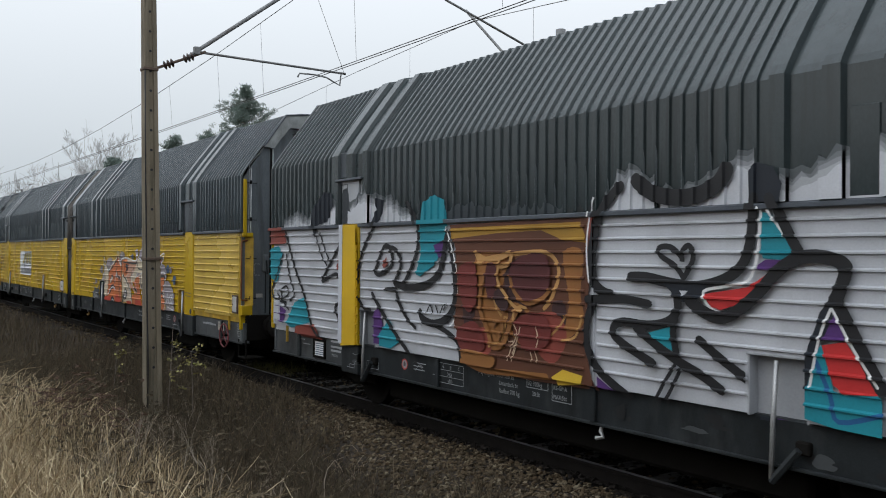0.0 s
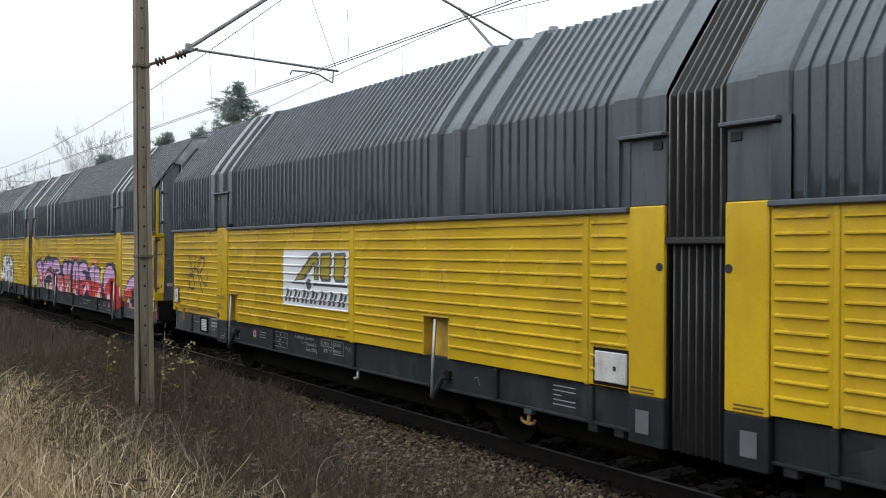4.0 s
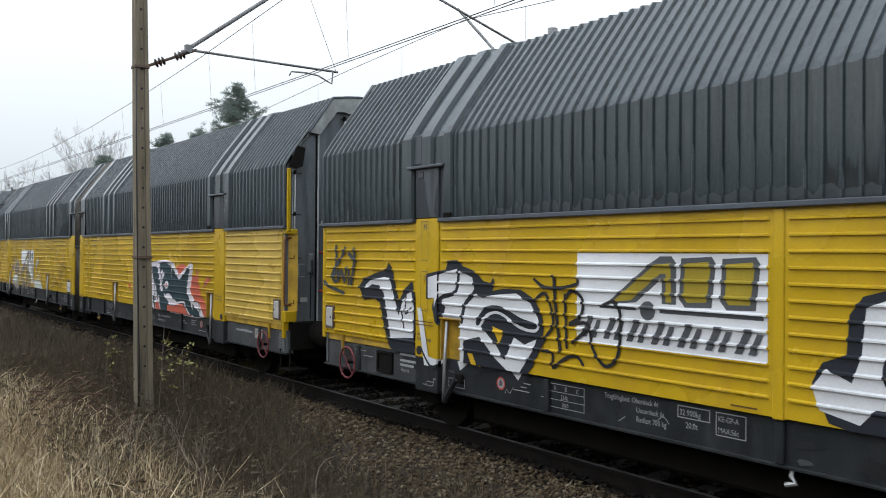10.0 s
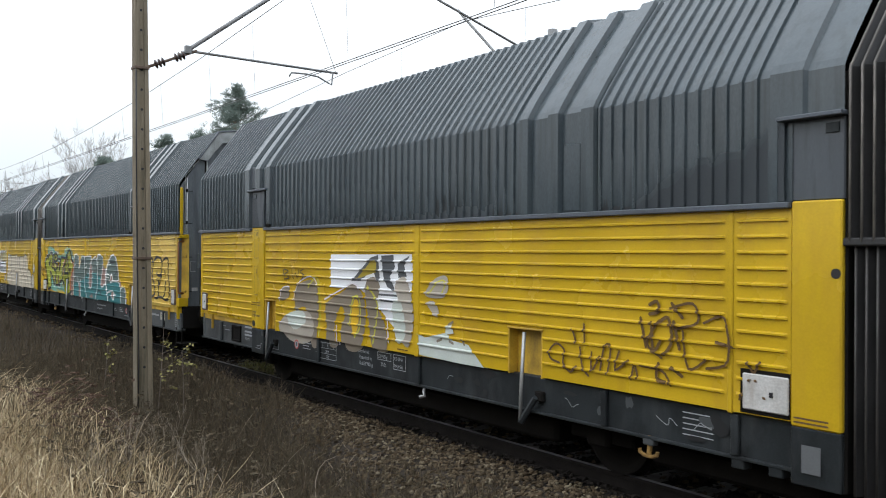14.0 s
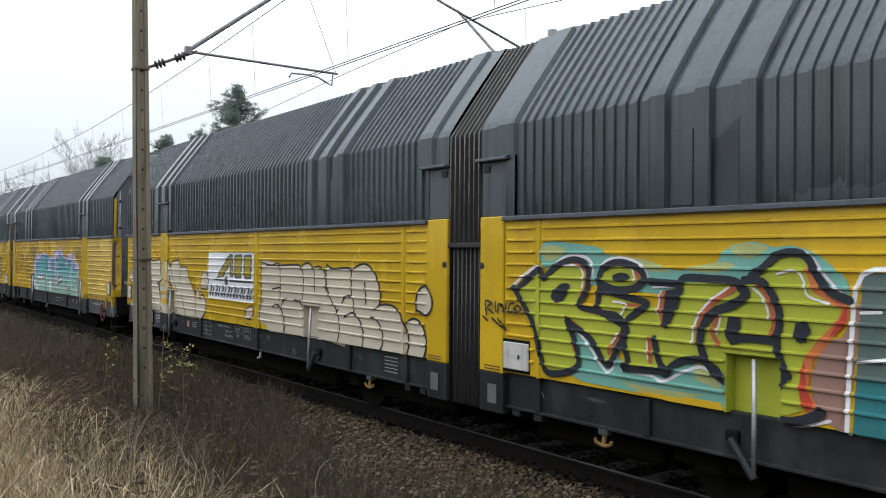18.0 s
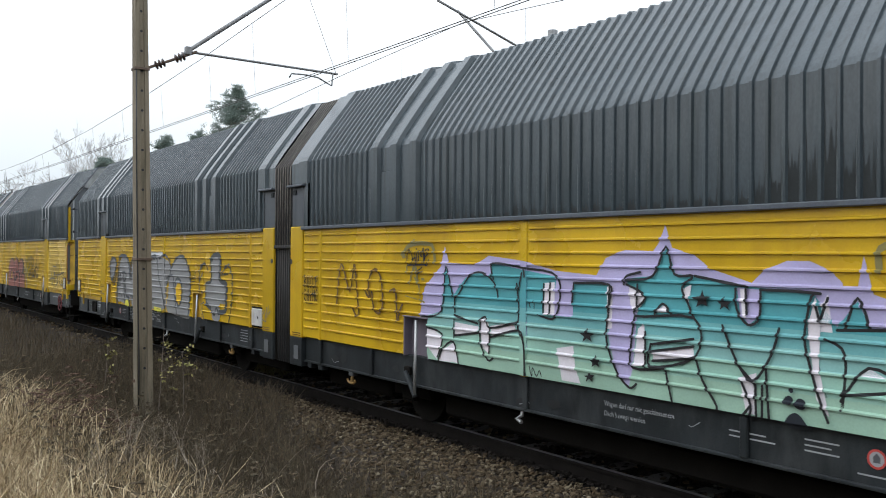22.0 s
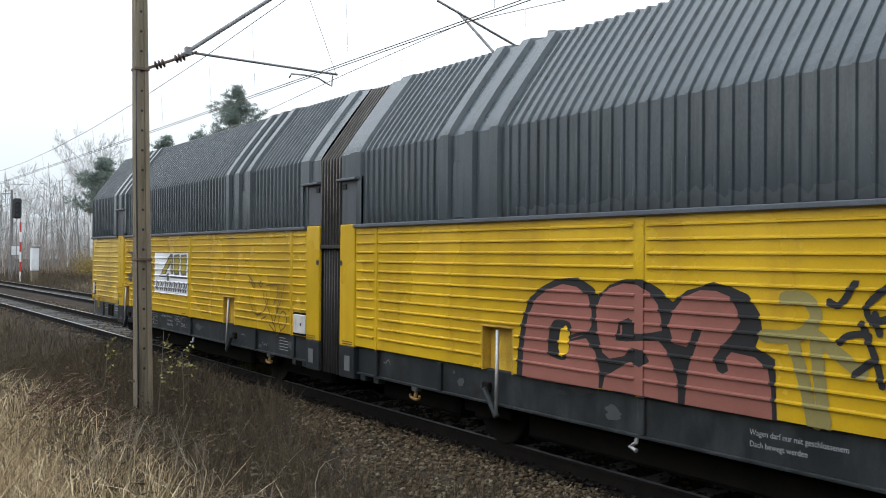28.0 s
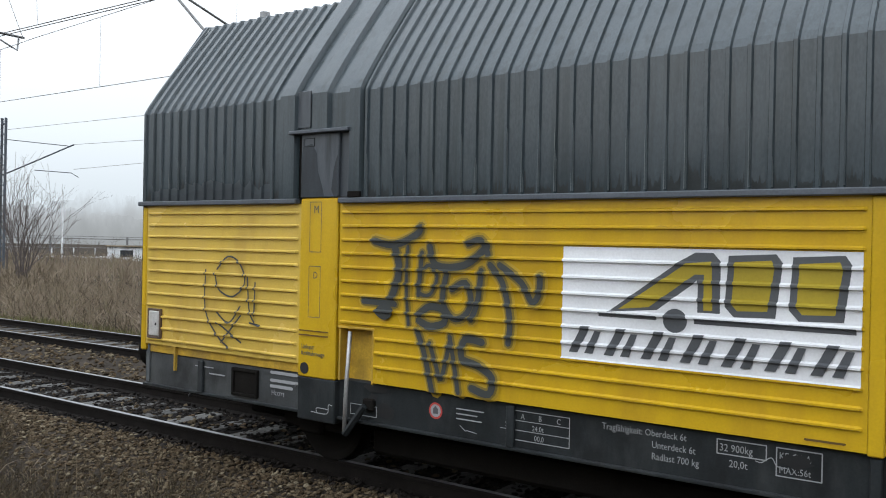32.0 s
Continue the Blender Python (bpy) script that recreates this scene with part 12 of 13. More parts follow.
    a.line("fadebrown", 0.03, (-4.7, 1.2), (-4.67, 1.15))
    a.line("fadebrown", 0.03, (-4.97, 1.35), (-4.89, 1.39))
    a.line("black", 0.016, (-9.29, 1.9), (-9.26, 1.74))
    a.line("black", 0.016, (-9.26, 1.9), (-9.11, 1.87), (-9.23, 1.83), (-9.08, 1.77), (-9.26, 1.75))
    a.line("black", 0.016, (-9, 1.89), (-8.95, 1.76), (-8.88, 1.85), (-8.81, 1.77), (-8.77, 1.9))
    a.line("black", 0.016, (-8.61, 1.91), (-8.72, 1.87), (-8.58, 1.82), (-8.69, 1.76))
    a.line("brownink", 0.022, (-3.15, 1.12), (-3.27, 1.15), (-3.29, 1.22), (-3.19, 1.3), (-3.08, 1.24), (-3.1, 1.13), (-3, 1.05), (-2.92, 1.11))
    a.line("brownink", 0.022, (-2.87, 1.29), (-2.84, 1.12), (-2.76, 1.04))
    a.line("brownink", 0.022, (-2.72, 1.26), (-2.72, 1.09), (-2.62, 1.23))
    a.line("brownink", 0.022, (-2.61, 1.11), (-2.56, 1.32), (-2.48, 1.33), (-2.52, 1.08))
    a.line("brownink", 0.022, (-2.38, 1.3), (-2.43, 1.13), (-2.27, 1.23))
    a.line("brownink", 0.022, (-2.24, 1.07), (-2.2, 1.2), (-2.16, 1.09))
    a.line("brownink", 0.022, (-2.82, 1.51), (-2.81, 1.34))
    a.line("brownink", 0.022, (-2.97, 1.45), (-2.92, 1.33))
    a.line("brownink", 0.03, (-2.13, 1.61), (-2.1, 1.49), (-2.07, 1.37))
    a.line("brownink", 0.03, (-2.03, 1.73), (-1.95, 1.76), (-1.93, 1.68), (-2.03, 1.65))
    a.line("brownink", 0.03, (-2.01, 1.58), (-1.99, 1.34), (-1.91, 1.43))
    a.line("brownink", 0.03, (-1.93, 1.58), (-1.83, 1.63), (-1.79, 1.44), (-1.87, 1.32))
    a.line("brownink", 0.03, (-1.77, 1.6), (-1.71, 1.38))
    a.line("brownink", 0.03, (-1.93, 1.24), (-1.95, 1.12), (-1.85, 1.09))
    a.line("brownink", 0.03, (-1.79, 1.75), (-1.68, 1.64))
    a.line("brownink", 0.03, (-1.79, 1.22), (-1.68, 1.16))


faded_piece()


def word_tag():
    a = Art(WAGONS[1], "black handwritten words")
    a.line("black", 0.022, (-9.42, 1.55), (-9.42, 1.65), (-9.34, 1.63), (-9.4, 1.6), (-9.34, 1.59), (-9.42, 1.55))
    a.line("black", 0.022, (-9.22, 1.66), (-9.29, 1.65), (-9.29, 1.56), (-9.22, 1.56))
    a.line("black", 0.022, (-9.29, 1.61), (-9.23, 1.61))
    a.line("black", 0.022, (-9.16, 1.56), (-9.16, 1.66), (-9.1, 1.64), (-9.15, 1.61), (-9.08, 1.57))
    a.line("black", 0.022, (-9.03, 1.66), (-9.03, 1.57), (-8.97, 1.57))
    a.line("black", 0.022, (-8.89, 1.57), (-8.89, 1.65))
    a.line("black", 0.022, (-8.79, 1.58), (-8.79, 1.67), (-8.73, 1.58), (-8.73, 1.67))
    a.line("black", 0.022, (-9.36, 1.51), (-9.42, 1.49), (-9.36, 1.45), (-9.42, 1.41))
    a.line("black", 0.022, (-9.31, 1.52), (-9.31, 1.43), (-9.25, 1.42), (-9.24, 1.52))
    a.line("black", 0.022, (-9.2, 1.43), (-9.2, 1.52), (-9.14, 1.51), (-9.19, 1.47), (-9.14, 1.46), (-9.2, 1.43))
    a.line("black", 0.022, (-9, 1.53), (-8.97, 1.44), (-8.96, 1.51), (-8.94, 1.44), (-8.93, 1.54))
    a.line("black", 0.022, (-8.9, 1.45), (-8.87, 1.54), (-8.84, 1.45))
    a.line("black", 0.022, (-8.89, 1.48), (-8.85, 1.49))
    a.line("black", 0.022, (-8.8, 1.54), (-8.77, 1.5), (-8.74, 1.55))
    a.line("black", 0.022, (-8.77, 1.5), (-8.77, 1.45))
    a.line("black", 0.022, (-8.68, 1.55), (-8.68, 1.49))
    a.line("black", 0.022, (-8.68, 1.46), (-8.68, 1.46))
    a.line("black", 0.016, (-9.39, 1.37), (-9.21, 1.39))
    a.line("black", 0.016, (-8.97, 1.37), (-8.74, 1.39))
    a.line("smoke", 0.05, (3.4, 2.12), (3.43, 2.19), (3.52, 2.25), (3.72, 2.28), (3.97, 2.27), (4.03, 2.23), (4.06, 2.15), (4.07, 2.06))
    a.line("smoke", 0.035, (3.36, 2.15), (3.44, 2.12))
    a.line("smoke", 0.03, (3.61, 2.3), (3.64, 2.32))
    a.line("smoke", 0.03, (3.48, 2), (3.49, 1.93))
    a.line("smoke", 0.045, (3.61, 1.93), (3.64, 2), (3.69, 1.97), (3.7, 1.91))
    a.line("smoke", 0.028, (3.58, 1.9), (3.55, 1.8))
    a.line("smoke", 0.03, (3.66, 1.87), (3.69, 1.84))
    a.line("smoke", 0.035, (3.7, 1.9), (3.73, 1.82), (3.75, 1.77))
    a.line("smoke", 0.014, (3.75, 1.77), (3.78, 1.64))
    a.line("smoke", 0.03, (3.81, 1.86), (3.85, 1.86))
    a.line("smoke", 0.02, (3.75, 1.62), (3.87, 1.59))
    a.line("smoke", 0.012, (3.46, 1.65), (3.71, 1.62))
    a.line("black", 0.017, (3.57, 2.17), (3.54, 2.2), (3.5, 2.18), (3.49, 2.08), (3.51, 2.03), (3.55, 2.02), (3.58, 2.04))
    a.line("black", 0.017, (3.59, 2.19), (3.62, 2.04))
    a.line("black", 0.017, (3.66, 2.16), (3.68, 2.04))
    a.line("black", 0.017, (3.6, 2.09), (3.67, 2.11))
    a.line("black", 0.017, (3.7, 2.18), (3.71, 2.05))
    a.line("black", 0.017, (3.69, 2.22), (3.7, 2.21))
    a.line("black", 0.017, (3.74, 2.05), (3.75, 2.2), (3.8, 2.12), (3.84, 2.23), (3.85, 2.05))
    a.line("black", 0.017, (3.88, 2.12), (3.94, 2.16), (3.95, 2.21), (3.89, 2.2), (3.87, 2.13), (3.88, 2.04), (3.91, 2.02), (3.95, 2.06), (3.95, 2.09))
    a.line("black", 0.017, (3.51, 2.02), (3.9, 2.03))
    a.line("black", 0.017, (3.72, 1.95), (3.82, 2))
    a.line("black", 0.017, (3.74, 1.92), (3.83, 1.95))
    a.line("brownink", 0.032, (1.75, 1.47), (1.87, 2.02), (2.11, 1.65), (2.22, 2.02), (2.29, 1.72), (2.34, 1.4), (2.29, 1.34), (2.18, 1.44))
    a.line("brownink", 0.032, (2.51, 1.68), (2.56, 1.62), (2.62, 1.61), (2.59, 1.74), (2.63, 1.87), (2.75, 1.96), (2.86, 1.9), (2.92, 1.78), (2.94, 1.6), (2.93, 1.48), (2.86, 1.41), (2.77, 1.42), (2.71, 1.51), (2.68, 1.67))
    a.line("brownink", 0.032, (3.14, 1.7), (3.22, 1.72), (3.26, 1.66), (3.27, 1.51), (3.29, 1.34), (3.35, 1.47), (3.4, 1.54))
    a.line("black", 0.017, (0.77, 1.67), (0.77, 1.83), (0.83, 1.8), (0.78, 1.75), (0.83, 1.72), (0.77, 1.67))
    a.line("black", 0.017, (0.87, 1.83), (0.87, 1.69), (0.91, 1.67), (0.92, 1.83))
    a.line("black", 0.017, (0.96, 1.83), (0.96, 1.68), (1, 1.68))
    a.line("black", 0.017, (1.04, 1.83), (1.05, 1.68), (1.09, 1.68))
    a.line("black", 0.017, (1.13, 1.76), (1.18, 1.77), (1.16, 1.83), (1.13, 1.79), (1.14, 1.68), (1.18, 1.7))
    a.line("black", 0.017, (0.83, 1.61), (0.78, 1.63), (0.77, 1.52), (0.82, 1.47))
    a.line("black", 0.017, (0.87, 1.47), (0.87, 1.63))
    a.line("black", 0.017, (0.91, 1.47), (0.91, 1.63))
    a.line("black", 0.017, (0.87, 1.55), (0.91, 1.55))
    a.line("black", 0.017, (0.98, 1.48), (0.97, 1.6))
    a.line("black", 0.017, (1.05, 1.48), (1.05, 1.64), (1.07, 1.54), (1.1, 1.64), (1.11, 1.48))
    a.line("black", 0.017, (1.13, 1.56), (1.18, 1.58), (1.17, 1.64), (1.13, 1.59), (1.14, 1.49), (1.18, 1.5))
    a.line("black", 0.016, (0.85, 1.44), (1.09, 1.44))
    a.line("slateblue", 0.016, (-0.6, 1.19), (-0.55, 1.25), (-0.5, 1.09), (-0.62, 1.1))
    a.line("slateblue", 0.016, (-0.48, 1.3), (-0.46, 1.15))
    a.line("slateblue", 0.016, (-0.41, 1.33), (-0.42, 1.2), (-0.34, 1.25))


word_tag()


def pink_wave():
    a = Art(WAGONS[4], "pink and red bubble lettering with black shadow")
    a.fill("redd", (10.02, 1.31), (10.45, 1.3), (10.53, 0.83), (10.03, 0.67))
    a.fill("red", (10.09, 1.28), (10.39, 1.25), (10.45, 1), (10.3, 0.95), (10.03, 0.98))
    a.fill("pinkl", (10.33, 1.29), (10.45, 1.25), (10.47, 1.01), (10.36, 1.07))
    a.blob("pink", (10.67, 1.09), (10.9, 1.33), (11.14, 1.48), (11.53, 1.54), (11.83, 1.52), (12.07, 1.45), (12.18, 1.21), (12.35, 1.13), (12.62, 1.11), (12.86, 1.13), (12.86, 1.07), (12.46, 1.03), (12.13, 1.07), (12.01, 1.2), (11.83, 1.29), (11.53, 1.3), (11.14, 1.24))
    a.fill("red", (10.67, 1.05), (10.81, 1.21), (11.27, 1.27), (11.38, 1.19), (11.15, 1.03), (10.67, 1.04))
    a.fill("redd", (10.74, 0.99), (11.15, 1.03), (11.15, 0.84), (10.77, 0.79))
    a.blob("navy", (11.28, 1.07), (11.34, 1.22), (11.65, 1.34), (11.89, 1.31), (12.03, 1.2), (12.1, 1.11), (11.34, 1.04))
    a.fill("navy", (11.28, 1.03), (12.13, 1.08), (12.27, 0.9), (12.01, 0.94), (11.53, 0.93), (11.15, 0.78))
    a.fill("yellow", (11.56, 0.96), (11.72, 1.06), (11.96, 1.07), (12.13, 0.95), (11.78, 0.93))
    a.fill("mauve", (12.22, 1.08), (12.46, 1.09), (12.46, 0.85), (12.35, 0.91))
    a.fill("lilac", (12.52, 1.05), (12.86, 1.05), (12.9, 0.85), (12.59, 0.84))
    a.fill("rust", (12.41, 0.82), (12.93, 0.85), (12.98, 0.7), (12.47, 0.61))
    a.blob("pinkl", (10.93, 0.94), (11.04, 1.04), (11.15, 0.98), (11.12, 0.86), (10.96, 0.85))
    a.line("black", 0.04, (10.67, 1.09), (10.85, 1.29), (11.14, 1.48), (11.46, 1.57), (11.89, 1.59), (12.07, 1.5), (12.18, 1.31), (12.33, 1.23), (12.59, 1.23))
    a.line("black", 0.05, (11.28, 1.07), (11.38, 1.22), (11.71, 1.34), (11.95, 1.3), (12.15, 1.11))
    a.line("black", 0.03, (9.42, 1.71), (9.67, 1.83), (9.91, 1.76), (10.3, 1.4))


pink_wave()


def mint_piece_end():
    a = Art(WAGONS[1], "mint and turquoise lettering with lilac halo")
    a.fill("lilac", (8.78, 1.90), (8.80, 2.02), (8.84, 2.07), (8.93, 2.05), (9.01, 1.95), (9.12, 1.95), (9.16, 2.16), (9.23, 1.9), (9.45, 1.83), (9.66, 1.79), (9.68, 1.41), (9.66, 1.16), (9.59, 1.61), (8.97, 1.66), (8.90, 1.88))
    a.fill("whitep", (8.84, 1.78), (8.9, 1.89), (8.97, 1.36), (9.01, 1.09), (8.94, 1.03), (8.86, 1.24))
    a.fill("whitep", (9.34, 1.54), (9.59, 1.66), (9.61, 1.31), (9.59, 1.21), (9.42, 1.34))
    a.fill("whitep", (9.01, 1.23), (9.2, 1.4), (9.42, 1.29))
    a.line("black", 0.022, (8.9, 1.86), (8.81, 1.56), (8.86, 1.24), (8.94, 1.06), (9.01, 1.04))
    a.line("black", 0.022, (8.89, 1.57), (9.03, 1.47), (9.01, 1.09))
    a.line("black", 0.022, (8.97, 1.64), (9.59, 1.68))
    a.line("black", 0.022, (9.03, 1.65), (9.12, 1.87), (9.21, 1.66))
    a.line("black", 0.022, (9.59, 1.66), (9.34, 1.54), (9.45, 1.29), (9.64, 0.94))
    a.line("black", 0.022, (9, 1.15), (9.2, 1.4), (9.43, 1.28), (9, 1.19))
    a.line("black", 0.022, (9.49, 1.6), (9.5, 1.35))
    a.line("black", 0.022, (9.61, 1.61), (9.63, 1.01))
    a.line("smoke", 0.05, (9.27, 2.06), (9.28, 2.21), (9.48, 2.25), (9.67, 2.21), (9.77, 2.02), (9.77, 1.89), (9.41, 1.9))
    a.line("black", 0.02, (9.34, 2.11), (9.41, 1.98), (9.47, 2.14))
    a.line("black", 0.02, (9.51, 2.14), (9.52, 1.97), (9.57, 2.06), (9.51, 2.07))
    a.line("black", 0.02, (9.67, 2.15), (9.61, 2.09), (9.68, 1.99))


mint_piece_end()


def teal_piece_end():
    a = Art(WAGONS[2], "grey-teal block lettering with white edges")
    a.fill("dusty", (8.53, 1.44), (8.76, 1.53), (8.9, 1.45), (9.03, 1.31), (8.76, 1.26))
    a.fill("dusty", (9.24, 1.31), (9.31, 1.15), (9.43, 1.06), (9.41, 0.97), (9.29, 0.95))
    a.blob("greyteal", (7.73, 1.75), (7.9, 1.91), (8.1, 2.04), (8.32, 2.07), (8.53, 1.98), (8.68, 1.8), (8.75, 1.62), (8.73, 1.5), (8.62, 1.43), (8.1, 1.4), (7.63, 1.29), (7.64, 1.49))
    a.fill("seateal", (7.63, 1.34), (8.1, 1.4), (8.73, 1.43), (8.88, 1.31), (8.95, 1.14), (8.97, 0.93), (8.42, 0.91), (7.84, 0.91), (7.77, 1.15))
    a.fill("greyteal", (8.92, 1.27), (9.19, 1.32), (9.31, 1.23), (9.36, 1.07), (9.34, 0.94), (8.98, 0.94))
    a.blob("dusty", (8.04, 1.47), (8.1, 1.57), (8.2, 1.58), (8.26, 1.44), (8.07, 1.39))
    a.blob("dusty", (8.17, 1.17), (8.39, 1.19), (8.41, 1.03), (8.23, 1.01))
    a.line("white", 0.04, (7.86, 0.93), (7.76, 1.15), (7.67, 1.34), (7.67, 1.55), (7.77, 1.76), (8.03, 1.99), (8.29, 2.07), (8.53, 1.98), (8.68, 1.77), (8.76, 1.57), (8.68, 1.45), (8.29, 1.44), (8.09, 1.4), (8.04, 1.47), (8.12, 1.59), (8.23, 1.57), (8.28, 1.44))
    a.line("white", 0.035, (8.68, 1.44), (8.85, 1.38), (8.94, 1.23), (8.96, 0.93))
    a.line("white", 0.03, (8.92, 1.28), (9.19, 1.32), (9.34, 1.19), (9.35, 0.95))
    a.line("white", 0.035, (7.81, 1.14), (8.17, 1.2), (8.36, 1.19), (8.41, 1.08), (8.3, 0.99), (8.17, 1.1))
    a.line("white", 0.022, (7.8, 1.87), (8.02, 1.89))
    a.line("white", 0.022, (7.77, 1.81), (8.09, 1.83))
    a.line("white", 0.022, (7.73, 1.6), (7.97, 1.59))
    a.line("white", 0.022, (7.71, 1.52), (7.94, 1.52))
    a.line("white", 0.022, (8.3, 1.11), (8.57, 1.12))
    a.line("white", 0.022, (8.32, 1.55), (8.37, 1.57))
    a.line("blackf", 0.03, (8.35, 1.54), (8.53, 1.63), (8.73, 1.69))
    a.line("blackf", 0.03, (7.98, 1.07), (8.11, 0.94))
    a.line("blackf", 0.025, (8.1, 1.88), (8.47, 1.9))


teal_piece_end()


def black_outline_tag():
    a = Art(WAGONS[2], "black outlined bubble tag")
    a.line("black", 0.05, (10.67, 1.86), (10.57, 1.6), (10.58, 1.3), (10.71, 1.11), (10.9, 1.16), (11.06, 1.39), (11.1, 1.61))
    a.line("black", 0.05, (10.67, 1.86), (10.83, 2.01), (11.06, 2.05), (11.24, 2), (11.3, 1.91), (11.27, 1.65), (11.36, 1.51), (11.42, 1.38), (11.36, 1.23), (10.97, 1.18))
    a.line("black", 0.05, (11.09, 1.85), (11.11, 1.78))
    a.line("black", 0.05, (11.3, 1.91), (11.44, 2), (11.64, 2.04), (11.83, 1.99), (11.88, 1.86), (11.85, 1.68))
    a.line("black", 0.05, (11.56, 1.73), (11.6, 1.67), (11.75, 1.65), (11.88, 1.71), (11.8, 1.59), (11.72, 1.47), (11.61, 1.58))
    a.line("black", 0.05, (11.67, 1.54), (11.68, 1.31), (11.62, 1.19), (11.42, 1.19))
    a.line("black", 0.05, (11.87, 1.88), (11.98, 1.99), (12.18, 2.02), (12.27, 1.96), (12.27, 1.75), (12.32, 1.55), (12.37, 1.38), (12.3, 1.21), (12.13, 1.17), (11.88, 1.21), (11.64, 1.22))
    a.line("black", 0.05, (12.06, 1.76), (12.08, 1.7))
    a.line("black", 0.05, (12.11, 1.53), (12.08, 1.31), (11.98, 1.22))


black_outline_tag()


def black_tag_end():
    a = Art(WAGONS[0], "black marker tag")
    a.line("black", 0.05, (8.59, 1.79), (8.64, 1.64), (8.69, 1.51), (8.84, 1.3))
    a.line("black", 0.05, (8.45, 1.4), (8.5, 1.54), (8.66, 1.64), (8.87, 1.66), (8.94, 1.61))
    a.line("black", 0.05, (8.84, 2), (8.79, 1.87), (8.86, 1.69), (8.94, 1.61))
    a.line("black", 0.05, (8.53, 1.32), (8.6, 1.37), (8.66, 1.55))
    a.line("black", 0.05, (8.39, 1.39), (8.36, 1.32), (8.47, 1.36))
    a.line("black", 0.05, (9.18, 1.8), (9.14, 1.67), (9.07, 1.54))
    a.line("black", 0.05, (8.97, 1.4), (9.03, 1.44), (9.06, 1.37), (8.99, 1.32), (8.95, 1.36))


black_tag_end()


def cream_piece_end():
    a = Art(WAGONS[2], "cream bubble lettering with thin black outlines")
    a.blob("creamw", (-12.05, 1.42), (-12.01, 1.82), (-11.86, 1.99), (-11.71, 1.97), (-11.68, 1.83), (-11.51, 1.88), (-11.35, 1.98), (-10.84, 1.96), (-10.45, 1.99), (-10.4, 1.63), (-10.43, 1.04), (-11.13, 1.03), (-12.14, 1.07), (-12.12, 1.28))
    a.blob("creamw", (-9.97, 1.88), (-9.84, 1.85), (-9.72, 1.95), (-9.44, 2), (-9.29, 1.9), (-9.22, 1.86), (-8.93, 1.85), (-8.8, 1.66), (-8.47, 1.35), (-8.38, 1.16), (-8.44, 0.93), (-8.93, 0.91), (-9.51, 0.96), (-9.52, 1.36), (-9.84, 1.55))
    a.blob("creamw", (-8.38, 1.35), (-8.29, 1.47), (-8.17, 1.44), (-8.14, 1.28), (-8.02, 1.36), (-7.88, 1.31), (-7.86, 1.18), (-7.96, 1.03), (-8.08, 0.94), (-8.4, 0.93))
    a.blob("creamw", (-8.12, 1.54), (-8.08, 1.73), (-7.97, 1.81), (-7.83, 1.79), (-7.75, 1.63), (-7.82, 1.5), (-8.05, 1.49))
    a.blob("creamw", (-12.66, 1.59), (-12.56, 1.75), (-12.43, 1.7), (-12.45, 1.49), (-12.59, 1.48))
    a.line("black", 0.022, (-11.86, 1.95), (-12.01, 1.82), (-12.05, 1.55), (-12, 1.45), (-12.15, 1.21), (-12.17, 1), (-12.08, 0.88))
    a.line("black", 0.022, (-11.86, 1.97), (-11.73, 2.04), (-11.72, 1.57))
    a.line("black", 0.022, (-11.74, 1.86), (-11.46, 1.89), (-11.35, 1.59), (-11.19, 1.41), (-11.03, 1.23), (-10.88, 1.11))
    a.line("black", 0.022, (-11.57, 1.96), (-11.35, 2.01), (-10.94, 1.97), (-10.55, 2.01), (-10.43, 1.92), (-10.45, 1.63))
    a.line("black", 0.022, (-11.19, 1.5), (-11.05, 1.55), (-11.13, 1.46))
    a.line("black", 0.022, (-10.66, 1.5), (-10.5, 1.54), (-10.45, 1.27))
    a.line("black", 0.022, (-10.66, 1.5), (-10.36, 1.59))
    a.line("black", 0.022, (-10.1, 1.98), (-9.88, 1.88), (-9.72, 1.67), (-9.52, 1.46), (-9.4, 1.26), (-9.44, 1.07), (-9.51, 0.95))
    a.line("black", 0.022, (-9.84, 1.94), (-9.72, 1.97), (-9.41, 1.99), (-9.29, 1.9), (-9.27, 1.53))
    a.line("black", 0.022, (-9.29, 1.86), (-9, 1.88), (-8.87, 1.84), (-8.73, 1.67), (-8.47, 1.43))
    a.line("black", 0.022, (-9.88, 1.63), (-9.77, 1.46))
    a.line("black", 0.022, (-9.2, 1.34), (-9.07, 1.14), (-8.98, 0.99), (-9.03, 0.91))
    a.line("black", 0.022, (-8.44, 1.4), (-8.38, 1.21), (-8.44, 0.93))
    a.line("black", 0.022, (-8.44, 1.4), (-8.35, 1.46), (-8.23, 1.46), (-8.17, 1.28))
    a.line("black", 0.022, (-8.15, 1.28), (-8.08, 1.37), (-7.94, 1.35), (-7.86, 1.22), (-7.91, 1.06), (-8.08, 0.94))
    a.line("black", 0.022, (-8.11, 1.52), (-8.13, 1.61), (-8.08, 1.75), (-7.94, 1.8), (-7.78, 1.74), (-7.74, 1.61), (-7.83, 1.49), (-8.08, 1.49), (-8.11, 1.42))
    a.line("black", 0.022, (-12.66, 1.66), (-12.56, 1.75), (-12.45, 1.67), (-12.37, 1.5), (-12.59, 1.48), (-12.69, 1.59))
    a.line("black", 0.028, (-10.52, 1.43), (-10.43, 1.3), (-10.39, 1.14))
    a.line("black", 0.028, (-10.68, 1.52), (-10.54, 1.45), (-10.49, 1.5))
